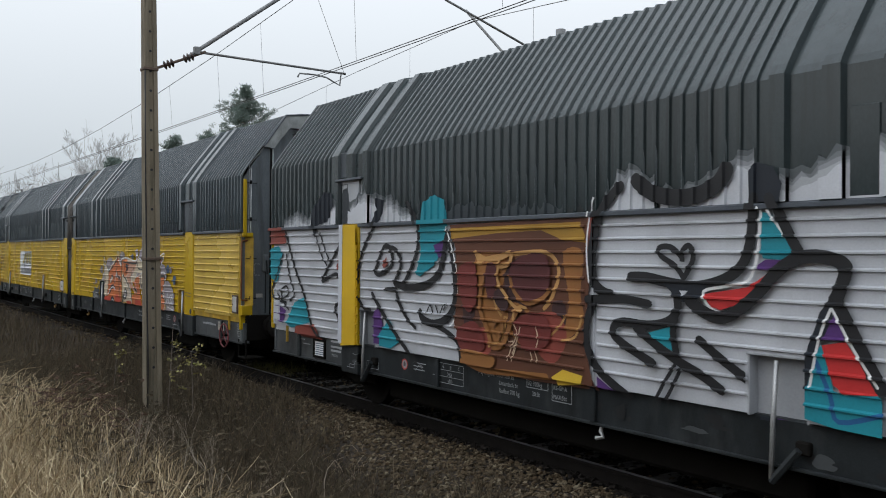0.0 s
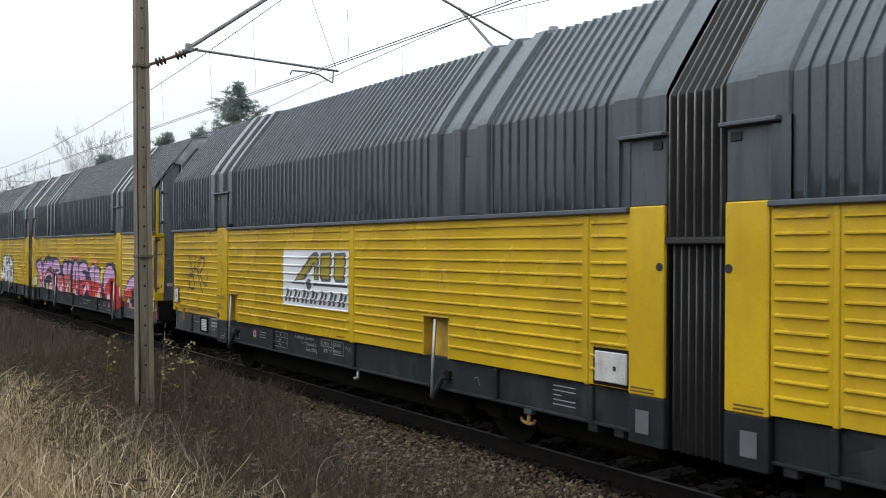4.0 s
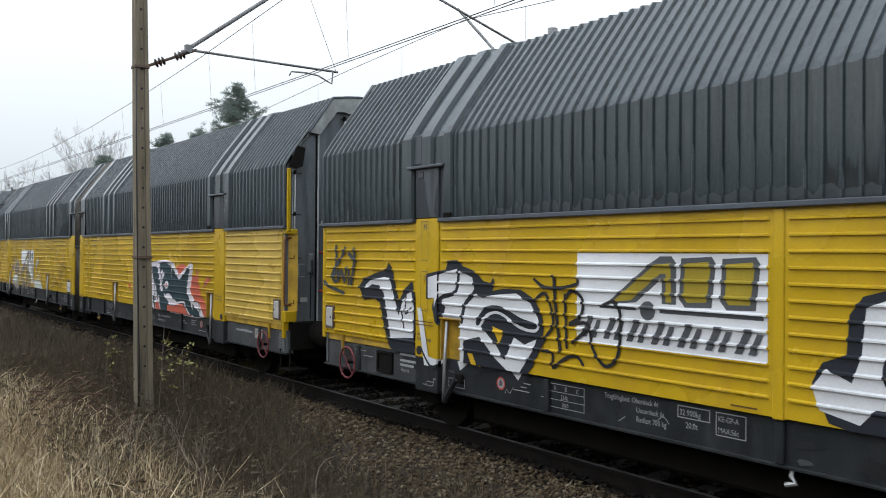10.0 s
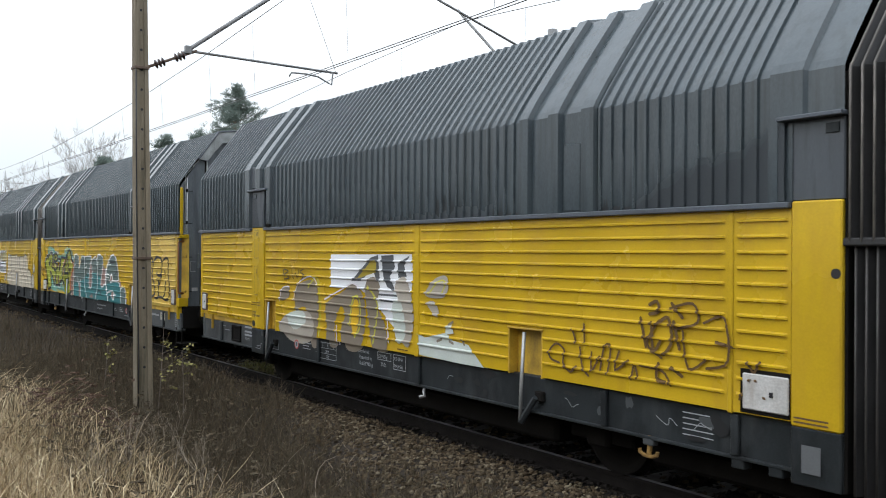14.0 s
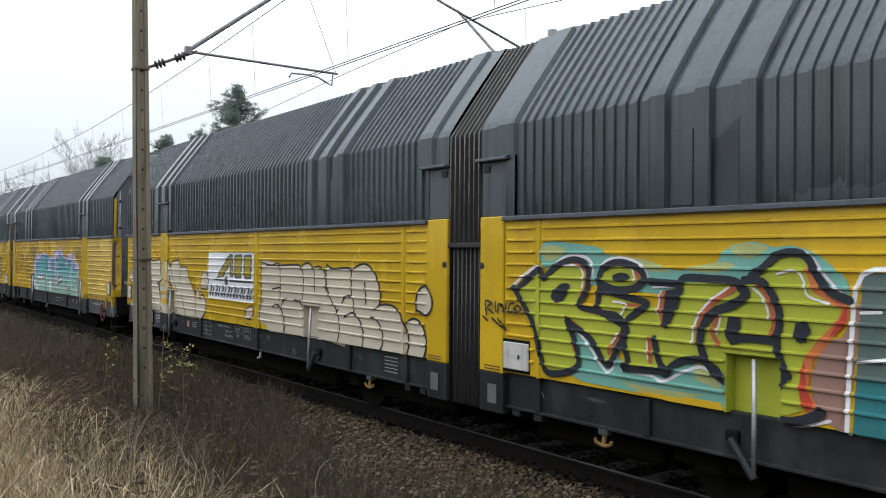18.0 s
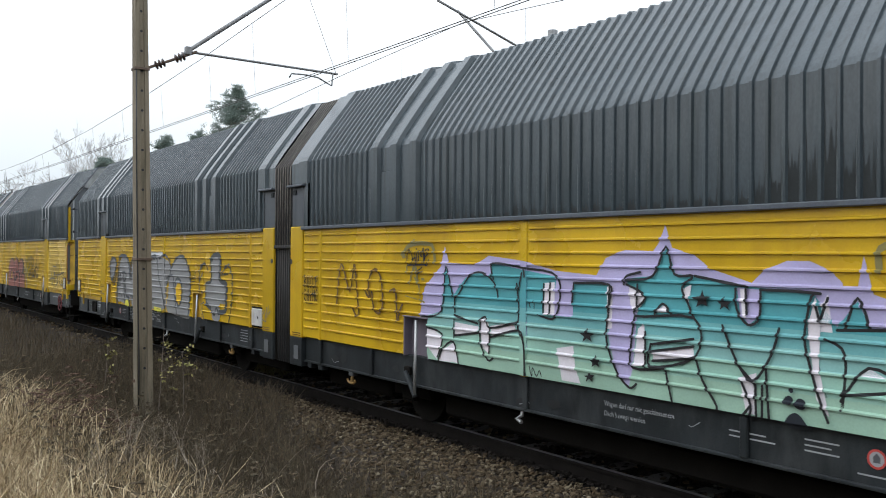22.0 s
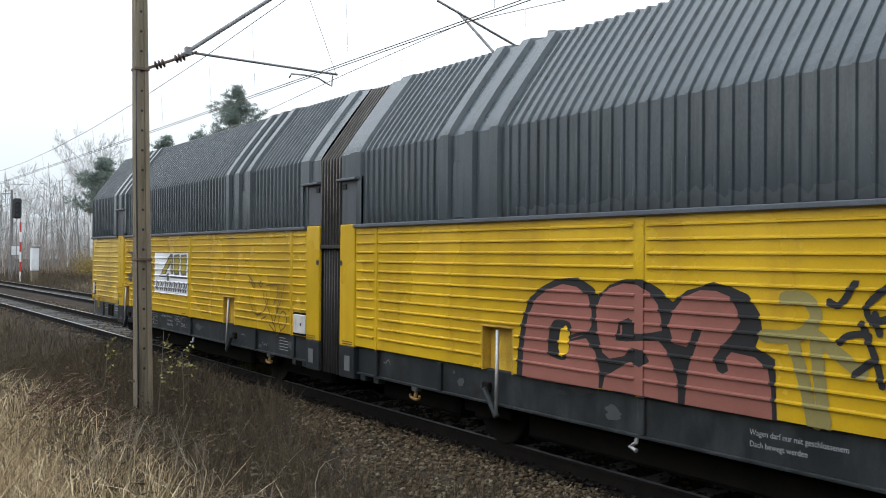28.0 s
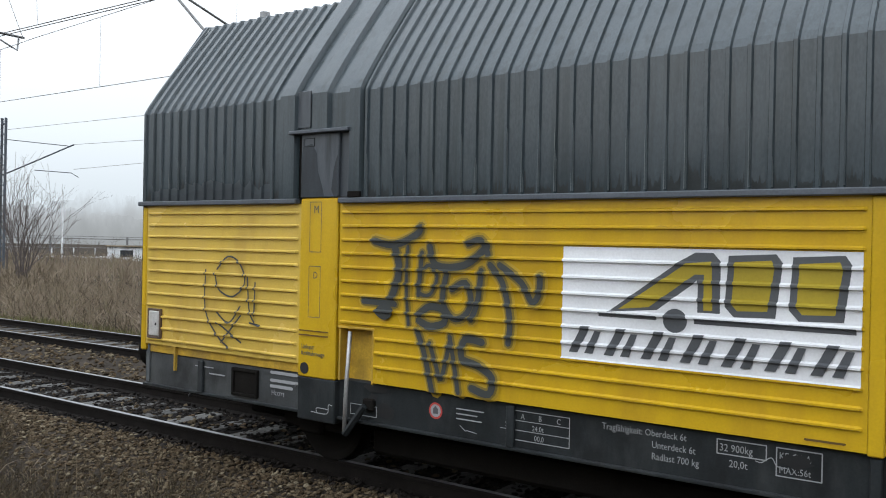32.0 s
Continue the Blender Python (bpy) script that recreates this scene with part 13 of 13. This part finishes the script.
    a.line("black", 0.02, (-9.94, 1.55), (-9.75, 1.47))
    a.fill("creamw", (-12.04, 1.11), (-10.43, 1.11), (-10.42, 1.01), (-12.12, 1.04))
    a.fill("creamw", (-10.38, 1.75), (-10.36, 1.89), (-10.3, 1.97), (-10.02, 1.99), (-9.95, 1.92), (-9.92, 1.42), (-9.9, 0.91), (-10.38, 0.93))
    a.fill("yellow", (-10.25, 2.01), (-10.1, 2.01), (-10.1, 1.46), (-10.25, 1.45))
    a.fill("yellow", (-10.32, 1.36), (-9.99, 1.37), (-10, 1.3), (-10.32, 1.28))
    a.fill("yellow", (-10.31, 1.22), (-10.04, 1.24), (-9.97, 1.09), (-10.3, 1.11))
    a.line("black", 0.006, (-10.25, 1.94), (-10.25, 1.46), (-10.11, 1.47), (-10.12, 1.94))
    a.line("black", 0.028, (-10.38, 1.72), (-10.36, 1.88), (-10.28, 1.97))
    a.line("black", 0.028, (-10.13, 1.98), (-10.01, 1.98), (-9.94, 1.91))
    a.line("black", 0.028, (-10.5, 1.53), (-10.26, 1.6))
    a.line("black", 0.028, (-10.05, 1.58), (-9.92, 1.55))
    a.line("black", 0.028, (-10.38, 1.03), (-10.27, 0.93))


cream_piece_end()


def sign_panel(w, seen=1.0):
    """The operator's white sign: a gold roof-like wedge and two blocks, a bar with a disc, a row of dark strokes."""
    a = Art(w, "white sign with gold and dark grey shapes")
    x0, x1, z0, z1 = -7.755, -5.72, 1.335, 2.155
    u = lambda s, t: (x0 + (x1 - x0) * s, z1 - (z1 - z0) * t)
    a.fill("signwhite", u(0, 0), u(seen, 0), u(seen, 1), u(0, 1))
    a.fill("signgrey", u(0.18, 0.56), u(0.44, 0.10), u(0.49, 0.03), u(0.55, 0.03), u(0.575, 0.10), u(0.575, 0.52), u(0.50, 0.52), u(0.50, 0.26), u(0.36, 0.52))
    a.fill("signgold", u(0.22, 0.53), u(0.46, 0.12), u(0.545, 0.10), u(0.55, 0.50), u(0.52, 0.50), u(0.52, 0.21), u(0.49, 0.21), u(0.33, 0.50))
    for s in (0.60, 0.80):
        a.fill("signgrey", u(s, 0.05), u(s + 0.15, 0.03), u(s + 0.17, 0.10), u(s + 0.15, 0.53), u(s + 0.02, 0.54), u(s - 0.01, 0.46))
        a.fill("signgold", u(s + 0.02, 0.10), u(s + 0.135, 0.08), u(s + 0.145, 0.13), u(s + 0.125, 0.48), u(s + 0.03, 0.49), u(s + 0.012, 0.44))
    a.fill("signgrey", u(0.145, 0.57), u(0.36, 0.57), u(0.36, 0.605), u(0.145, 0.605))
    a.fill("signgrey", u(0.49, 0.57), u(0.985, 0.57), u(0.985, 0.615), u(0.49, 0.615))
    a.blob("signgrey", *[u(0.425 + 0.042 * math.cos(k), 0.60 + 0.10 * math.sin(k)) for k in np.arange(0, 6.2, 0.7)])
    for i in range(7):                      # a row of plain slanted bars
        s = 0.03 + 0.138 * i
        a.fill("signgrey", u(s, 0.94), u(s + 0.05, 0.70), u(s + 0.085, 0.70), u(s + 0.035, 0.94))
        a.fill("signgrey", u(s + 0.062, 0.94), u(s + 0.10, 0.74), u(s + 0.125, 0.74), u(s + 0.095, 0.94))


for k in (5, 4, 2, 0):
    sign_panel(WAGONS[k])


def lettering(w, text, x, z, size, color="stencil", out=WALL - 0.046, squeeze=0.85):
    """Stencilled lettering on the camera side."""
    cu = bpy.data.curves.new("stencil_text", "FONT")
    cu.body, cu.size, cu.extrude = text, size, 0.0004
    cu.resolution_u = 2
    cu.materials.append(PAINT[color])
    ob = new("stencil_text", cu)
    ob.parent = w
    ob.matrix_basis = Matrix.Translation((x, -out, z)) @ Matrix.Rotation(math.pi / 2, 4, "X") @ Matrix.Diagonal((squeeze, 1, 1, 1))
    return ob


def frame_lines(a, color, x0, x1, z0, z1, t=0.008):
    for p, r in (((x0, z0), (x1, z0)), ((x1, z0), (x1, z1)), ((x1, z1), (x0, z1)), ((x0, z1), (x0, z0))):
        a.line(color, t, p, r)


def rear_half_marks(w, plain=True):
    """Load figures and notes on the rear half; running numbers and unreadable lines are bars."""
    a = Art(w, "pale stencilled markings")
    lettering(w, "Tragfähigkeit: Oberdeck 6t", -7.44, 0.845, 0.068)
    lettering(w, "Unterdeck 6t", -7.06, 0.765, 0.068)
    lettering(w, "Radlast 700 kg", -7.06, 0.685, 0.068)
    frame_lines(a, "stencil", -6.60, -6.28, 0.80, 0.895)
    lettering(w, "32 900kg", -6.585, 0.82, 0.07)
    lettering(w, "20,0t", -6.52, 0.72, 0.07)
    frame_lines(a, "stencil", -6.215, -5.94, 0.715, 0.895)
    lettering(w, "KE-GP-A", -6.20, 0.825, 0.062)
    lettering(w, "MAX:56t", -6.20, 0.735, 0.062)
    frame_lines(a, "stencil", -8.18, -7.70, 0.66, 0.885, 0.007)
    a.line("stencil", 0.006, (-8.30, 0.735), (-7.70, 0.735))
    a.line("stencil", 0.006, (-8.18, 0.81), (-7.70, 0.81))
    for i, ch in enumerate("ABC"):
        lettering(w, ch, -8.12 + 0.155 * i, 0.825, 0.06)
    lettering(w, "24,0t", -8.02, 0.745, 0.058)
    lettering(w, "00,0", -8.0, 0.672, 0.058)
    lettering(w, "S", -8.26, 0.752, 0.058)
    for z, l in ((0.83, 0.26), (0.79, 0.20), (0.75, 0.24)):
        a.line("stencil", 0.010, (-8.72, z), (-8.72 + l, z))
    a.blob("stencilred", *[(-8.93 + 0.068 * math.cos(k), 0.785 + 0.068 * math.sin(k)) for k in np.arange(0, 6.2, 0.5)])
    a.blob("stencil", *[(-8.93 + 0.052 * math.cos(k), 0.785 + 0.052 * math.sin(k)) for k in np.arange(0, 6.2, 0.5)])
    a.fill("signgrey", (-8.955, 0.76), (-8.905, 0.76), (-8.905, 0.80), (-8.93, 0.825), (-8.955, 0.80))
    for z, l in ((0.905, 0.34), (0.83, 0.38)):
        a.line("stencil", 0.030, (-10.88, z), (-10.88 + l, z))
    a.line("stencil", 0.030, (-10.88, 0.775), (-10.60, 0.775))
    lettering(w, "Hccrrs", -10.88, 0.69, 0.075)
    a.line("stencil", 0.014, (-11.78, 0.80), (-11.55, 0.80))
    a.line("stencil", 0.010, (-12.0, 0.86), (-11.72, 0.86))
    frame_lines(a, "stencil", -9.86, -9.56, 0.645, 0.735, 0.007)
    a.line("stencil", 0.008, (-10.27, 0.62), (-10.08, 0.62), (-10.06, 0.70), (-10.02, 0.70))
    a.line("stencil", 0.008, (-10.20, 0.62), (-10.20, 0.66), (-10.06, 0.66))
    if plain:
        o = WALL + 0.0265
        frame_lines(a, "signgrey", -10.33, -10.19, 2.06, 2.51, 0.006)
        frame_lines(a, "signgrey", -10.33, -10.19, 1.47, 1.93, 0.006)
        lettering(w, "M", -10.295, 2.41, 0.10, "signgrey", o)
        lettering(w, "D", -10.29, 1.82, 0.09, "signgrey", o)
        for z in (1.345, 1.305):
            a.line("brownink", 0.012, (-10.44, z), (-10.08, z))
        lettering(w, "Ladegut", -10.42, 1.18, 0.058, "signgrey", o)
        lettering(w, "Kraftfahrzeuge", -10.42, 1.12, 0.058, "signgrey", o)
        a.line("brownink", 0.014, (-6.03, 0.985), (-5.80, 0.985))


def front_half_marks(w):
    a = Art(w, "pale stencilled markings")
    for z in (1.36, 1.30):
        a.line("brownink", 0.013, (10.06, z), (10.40, z - 0.012))
    lettering(w, "Wagen darf nur mit geschlossenem", 6.70, 0.79, 0.066)
    lettering(w, "Dach bewegt werden", 6.70, 0.70, 0.066)
    for x, z, l in ((8.05, 0.79, 0.32), (8.05, 0.75, 0.40), (8.70, 0.83, 0.26), (8.70, 0.79, 0.20), (8.70, 0.75, 0.26), (11.08, 0.84, 0.30), (9.10, 0.665, 0.36)):
        a.line("stencil", 0.012, (x, z), (x + l, z))
    a.blob("stencilred", *[(9.23 + 0.068 * math.cos(k), 0.785 + 0.068 * math.sin(k)) for k in np.arange(0, 6.2, 0.5)])
    a.blob("stencil", *[(9.23 + 0.052 * math.cos(k), 0.785 + 0.052 * math.sin(k)) for k in np.arange(0, 6.2, 0.5)])
    a.fill("signgrey", (9.205, 0.76), (9.255, 0.76), (9.255, 0.80), (9.23, 0.825), (9.205, 0.80))
    frame_lines(a, "stencil", 12.59, 12.71, 0.66, 0.90, 0.008)
    for i in range(1, 6):
        a.line("stencil", 0.008, (12.59, 0.66 + 0.04 * i), (12.71, 0.66 + 0.04 * i))
    a.line("stencil", 0.006, (12.65, 0.66), (12.65, 0.90))
    for x, l in ((10.92, 0.12), (11.07, 0.07), (11.17, 0.05), (11.26, 0.16), (11.45, 0.12)):
        a.line("stencil", 0.034, (x, 0.822), (x + l, 0.822))
    a.fill("creamdull", (11.68, 0.74), (11.98, 0.74), (11.98, 0.895), (11.68, 0.895))
    a.line("signgrey", 0.012, (11.72, 0.85), (11.94, 0.85))
    a.line("signgrey", 0.010, (11.72, 0.81), (11.88, 0.81))


def inner_marks(w):
    a = Art(w, "faint markings beside the bellows")
    for z in (0.985, 0.955):
        a.line("brownink", 0.014, (-0.66, z), (-0.40, z))
        a.line("brownink", 0.014, (0.40, z), (0.66, z))
    for i in range(5):
        a.line("stencil", 0.010, (-1.72, 0.86 - 0.045 * i), (-1.42, 0.86 - 0.045 * i))
    for x in (-0.60, 0.46):
        a.fill("smokegrey", (x, 0.60), (x + 0.15, 0.60), (x + 0.15, 0.80), (x, 0.80))


PAINT["creamdull"] = spray("dull_cream_plate", (0.34, 0.32, 0.27))
PAINT["sillpale"] = spray("scuffed_pale_grey", (0.058, 0.063, 0.066))
PAINT["silldark"] = spray("oily_black_stain", (0.013, 0.0135, 0.0145))
PAINT["smokegrey"] = spray("worn_grey_patch", (0.11, 0.115, 0.12))
for k in range(7):
    rear_half_marks(WAGONS[k], k not in (6,))
    front_half_marks(WAGONS[k])
    inner_marks(WAGONS[k])


def sill_wear(w, seed):
    """Scuffed, oily and repainted patches along the side sill, with small chalk scribbles."""
    rng = random.Random(seed)
    a = Art(w, "scuffs and oil stains on the sill")
    for i in range(30):
        x = rng.uniform(0.9, 10.3) * rng.choice((-1, 1))
        if 6.4 < abs(x) < 9.4:                    # the lettered stretch stays clean
            continue
        z, rx, rz = rng.uniform(0.64, 0.90), rng.uniform(0.03, 0.15), rng.uniform(0.015, 0.07)
        pts = [(x + rx * math.cos(k) * rng.uniform(0.6, 1.2), min(0.935, max(0.59, z + rz * math.sin(k) * rng.uniform(0.6, 1.2)))) for k in np.arange(0, 6.2, 0.6)]
        a.blob("silldark" if i % 3 else "sillpale", *pts)
    for i in range(7):
        x, z = rng.uniform(1.0, 10.2) * rng.choice((-1, 1)), rng.uniform(0.66, 0.84)
        a.line("stencil", 0.006, *[(x + 0.05 * j + rng.uniform(-0.02, 0.02), z + rng.uniform(-0.04, 0.04)) for j in range(rng.randint(3, 5))])


for k in range(7):
    sill_wear(WAGONS[k], 500 + k)


def end_tag(w):
    """White spray strokes on the front end doors, and a torn dark flap at the eave."""
    for pts in (((-0.63, 3.45), (-0.60, 3.32), (-0.56, 3.20)), ((-0.62, 3.44), (-0.50, 3.33), (-0.33, 3.31)), ((-0.63, 3.0), (-0.485, 3.07), (-0.33, 3.02), (-0.42, 2.94), (-0.575, 2.88), (-0.63, 3.0)),
                ((-0.30, 3.28), (-0.20, 3.36), (-0.09, 3.42), (-0.02, 3.36), (-0.05, 3.1), (0.0, 2.78)), ((-0.28, 3.12), (-0.20, 2.85), (-0.15, 3.18), (-0.10, 2.88), (-0.04, 3.0)), ((-0.19, 3.29), (-0.11, 3.28), (-0.12, 3.1), (-0.20, 3.06)),
                ((-0.82, 2.62), (-0.64, 2.56), (-0.28, 2.61)), ((-0.30, 2.62), (-0.16, 2.42), (-0.10, 2.64), (-0.02, 2.40), (0.06, 2.66), (0.12, 2.4)), ((0.10, 3.46), (0.22, 3.38), (0.16, 3.24), (0.08, 3.30), (0.10, 3.46)), ((0.05, 3.1), (0.16, 3.2), (0.22, 3.0), (0.12, 2.9))):
        c = smoothed(pts, False, 4)
        left, right = [], []
        for i, p in enumerate(c):
            d = Vector(c[min(i + 1, len(c) - 1)]) - Vector(c[max(i - 1, 0)])
            n = Vector((-d.y, d.x)).normalized() * 0.018
            left.append((12.836, p[0] + n.x, p[1] + n.y))
            right.append((12.836, p[0] - n.x, p[1] - n.y))
        part("paint_line", Shape().sheet([left, right]), PAINT["white2"], w, "white spray strokes on the end doors")
    flap = [(12.90, -1.40, 3.47), (12.91, -1.27, 3.78), (12.93, -1.15, 3.75), (12.95, -1.20, 3.46), (12.93, -1.30, 3.42)]
    part("torn_flap", Shape().add(flap + [(x - 0.03, y, z) for x, y, z in flap], ((0, 1, 2, 3, 4), (9, 8, 7, 6, 5), (0, 5, 6, 1), (1, 6, 7, 2), (2, 7, 8, 3), (3, 8, 9, 4), (4, 9, 5, 0))), M_UNDER, w, "torn dark rubber flap at the eave")


end_tag(WAGONS[3])


def label_holder(w, sheet):
    """A dark holder on the sill, with or without its paper."""
    fr = Shape()
    for a, b, c, d in ((-11.43, -11.40, 0.63, 0.90), (-11.09, -11.06, 0.63, 0.90), (-11.40, -11.09, 0.63, 0.66), (-11.40, -11.09, 0.87, 0.90)):
        fr.box(a, b, -WALL + 0.02, -WALL + 0.055, c, d, 0.004)
    h = part("label_holder", fr, M_UNDER, w, "dark label holder")
    part("backing", Shape().box(-11.40, -11.09, -WALL + 0.04, -WALL + 0.055, 0.66, 0.87, 0.003), M_WHITE if sheet else M_UNDER, h, "white printed sheet" if sheet else "empty dark backing")
    if sheet:
        for i in range(6):
            part("print_bar", Shape().box(-11.38, -11.11, -WALL + 0.037, -WALL + 0.0395, 0.68 + 0.03 * i, 0.690 + 0.03 * i, 0.0005), PAINT["slateblue"], h)


for k in range(7):
    label_holder(WAGONS[k], k in (6, 5, 2))


def recolour(w, names, x0, x1, color):
    """Give the camera-side parts of these names between x0 and x1 the paint that was sprayed over them."""
    for o in list(w.children_recursive):
        if o.type == "MESH" and o.name.startswith(names):
            c = sum((v.co for v in o.data.vertices), Vector()) / len(o.data.vertices)
            if x0 < c.x < x1 and c.y < 0:
                o.data = o.data.copy()
                o.data.materials[0] = PAINT[color]


recolour(WAGONS[6], ("pocket", "rim"), -4.2, -3.2, "silver_dense")
recolour(WAGONS[6], ("skirt_strip", "hatch", "frame", "latch"), -12.9, -10.4, "silver")
recolour(WAGONS[6], ("pocket", "rim"), -10.1, -9.4, "silver_thin")
recolour(WAGONS[6], ("head_panel", "post_head"), -10.8, -9.8, "silver_dense")
recolour(WAGONS[4], ("pocket", "rim"), 9.4, 10.1, "redd")
recolour(WAGONS[4], ("pocket", "rim"), -4.2, -3.2, "white2")
recolour(WAGONS[4], ("pocket", "rim"), 3.2, 4.2, "navy")
recolour(WAGONS[2], ("pocket", "rim"), -4.2, -3.2, "creamw")
recolour(WAGONS[2], ("pocket", "rim"), -10.1, -9.4, "creamw")
recolour(WAGONS[2], ("skirt_strip",), -12.9, -10.4, "creamw")
recolour(WAGONS[2], ("pocket", "rim"), 3.2, 4.2, "lime")
# The darker mauve puts the shade inside the pocket into its paint.
recolour(WAGONS[1], ("pocket", "rim"), 3.2, 4.2, "mauved")
recolour(WAGONS[1], ("pocket", "rim"), 9.4, 10.1, "mauve")
recolour(WAGONS[5], ("pocket", "rim"), 3.2, 4.2, "slate")


# four of the wagons have paler, more weathered dark sheets; the head wagon is sootier
M_DARK_PALE = mat("faded_dark_grey_paint", (0.043, 0.056, 0.064), 0.21, vary=0.16, scale=2.0, grain=0.10, bump=0.06, stretch=(1.2, 1.2, 0.5), dirt=(0.075, 0.087, 0.092), dirt_amount=0.45, gloss=0.45, streak=(0.024, 0.031, 0.032), streak_amount=0.65)
M_DARK_DEEP = mat("sooty_dark_grey_paint", (0.027, 0.037, 0.039), 0.21, vary=0.18, scale=2.0, grain=0.10, bump=0.06, stretch=(1.2, 1.2, 0.5), dirt=(0.048, 0.056, 0.056), dirt_amount=0.45, gloss=0.45, streak=(0.015, 0.019, 0.020), streak_amount=0.7)
for k in (0, 1, 3, 5, 6):
    for o in WAGONS[k].children:
        if o.type == "MESH" and o.data.materials and o.data.materials[0] == M_DARK and not o.name.startswith(("end_wall", "end_arch", "post_head")):
            o.material_slots[0].link = "OBJECT"
            o.material_slots[0].material = M_DARK_DEEP if k == 6 else M_DARK_PALE


for k in (0, 1):                                  # the last two wagons have a deeper golden yellow
    for o in WAGONS[k].children:
        if o.type == "MESH" and o.data.materials and o.data.materials[0] == M_YELLOW:
            o.material_slots[0].link = "OBJECT"
            o.material_slots[0].material = M_YELLOW_PALE if k == 0 and o.name.startswith("wall_panel") and o.data.vertices[0].co.x < -10.4 else M_YELLOW_DEEP


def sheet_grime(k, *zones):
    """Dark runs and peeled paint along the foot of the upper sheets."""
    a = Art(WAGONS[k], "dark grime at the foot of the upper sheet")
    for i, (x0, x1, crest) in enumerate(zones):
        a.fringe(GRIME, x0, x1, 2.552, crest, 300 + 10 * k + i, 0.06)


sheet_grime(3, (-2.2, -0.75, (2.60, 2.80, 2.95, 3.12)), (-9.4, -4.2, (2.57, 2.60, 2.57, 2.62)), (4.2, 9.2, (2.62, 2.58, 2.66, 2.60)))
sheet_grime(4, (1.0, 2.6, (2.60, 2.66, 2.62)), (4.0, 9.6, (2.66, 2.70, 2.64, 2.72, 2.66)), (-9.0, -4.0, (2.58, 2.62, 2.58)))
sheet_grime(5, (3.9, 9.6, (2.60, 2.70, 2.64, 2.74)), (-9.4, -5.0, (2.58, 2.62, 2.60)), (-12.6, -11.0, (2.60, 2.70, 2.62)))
# The first zone stands in for a dark door-like panel between battens.
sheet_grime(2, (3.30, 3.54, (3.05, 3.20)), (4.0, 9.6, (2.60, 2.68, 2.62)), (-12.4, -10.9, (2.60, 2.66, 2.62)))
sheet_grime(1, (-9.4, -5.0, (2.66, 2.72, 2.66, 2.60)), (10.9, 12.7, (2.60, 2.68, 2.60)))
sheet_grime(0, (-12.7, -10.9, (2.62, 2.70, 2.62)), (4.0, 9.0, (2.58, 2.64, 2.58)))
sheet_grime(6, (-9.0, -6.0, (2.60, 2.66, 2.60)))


# ---- motion ----
# Place of the tail wagon's bellows along the line, every half second: steady, then braking.
RUN = (-162.312, -159.347, -156.474, -153.674, -150.889, -148.080, -145.279, -142.479, -139.676, -136.871, -134.066, -131.265, -128.467, -125.668, -122.860, -120.046,
       -117.262, -114.548, -111.831, -109.049, -106.267, -103.547, -100.842, -98.086, -95.283, -92.466, -89.660, -86.874, -84.088, -81.289, -78.498, -75.719,
       -72.944, -70.159, -67.361, -64.559, -61.785, -59.009, -56.220, -53.426, -50.660, -47.896, -45.055, -42.148, -39.418, -36.940, -34.563, -32.169,
       -29.748, -27.312, -24.879, -22.436, -20.001, -17.606, -15.281, -13.045, -10.881, -8.728, -6.629, -4.626, -2.661, -0.761, 1.071, 2.856,
       4.635)


def run(t):
    """Smooth travel between the half seconds (Catmull-Rom)."""
    i = min(int(t * 2), 63)
    f = t * 2 - i
    p1, p2 = RUN[i], RUN[i + 1]
    p0 = RUN[i - 1] if i else 2 * p1 - p2
    p3 = RUN[i + 2] if i < 63 else 2 * p2 - p1
    return p1 + 0.5 * f * (p2 - p0 + f * (2 * p0 - 5 * p1 + 4 * p2 - p3 + f * (3 * (p1 - p2) + p3 - p0)))


def motions():
    for k, w in enumerate(WAGONS):
        rows = []
        for i in range(65):
            x = run(i / 2) + k * PITCH
            rows.append((i / 2, pose(x, bend(x), 0, 0, 0, heading(x))))
        walk(w, rows)
        wheels = [o for o in w.children if o.name.startswith("wheelset")]
        turn = [(i / 10, (run(i / 10) - RUN[0]) / 0.42) for i in range(321)]
        for o in wheels:
            c = o.location.copy()
            walk(o, [(t, Matrix.Translation(c) @ Matrix.Rotation(a, 4, "Y")) for t, a in turn])


motions()
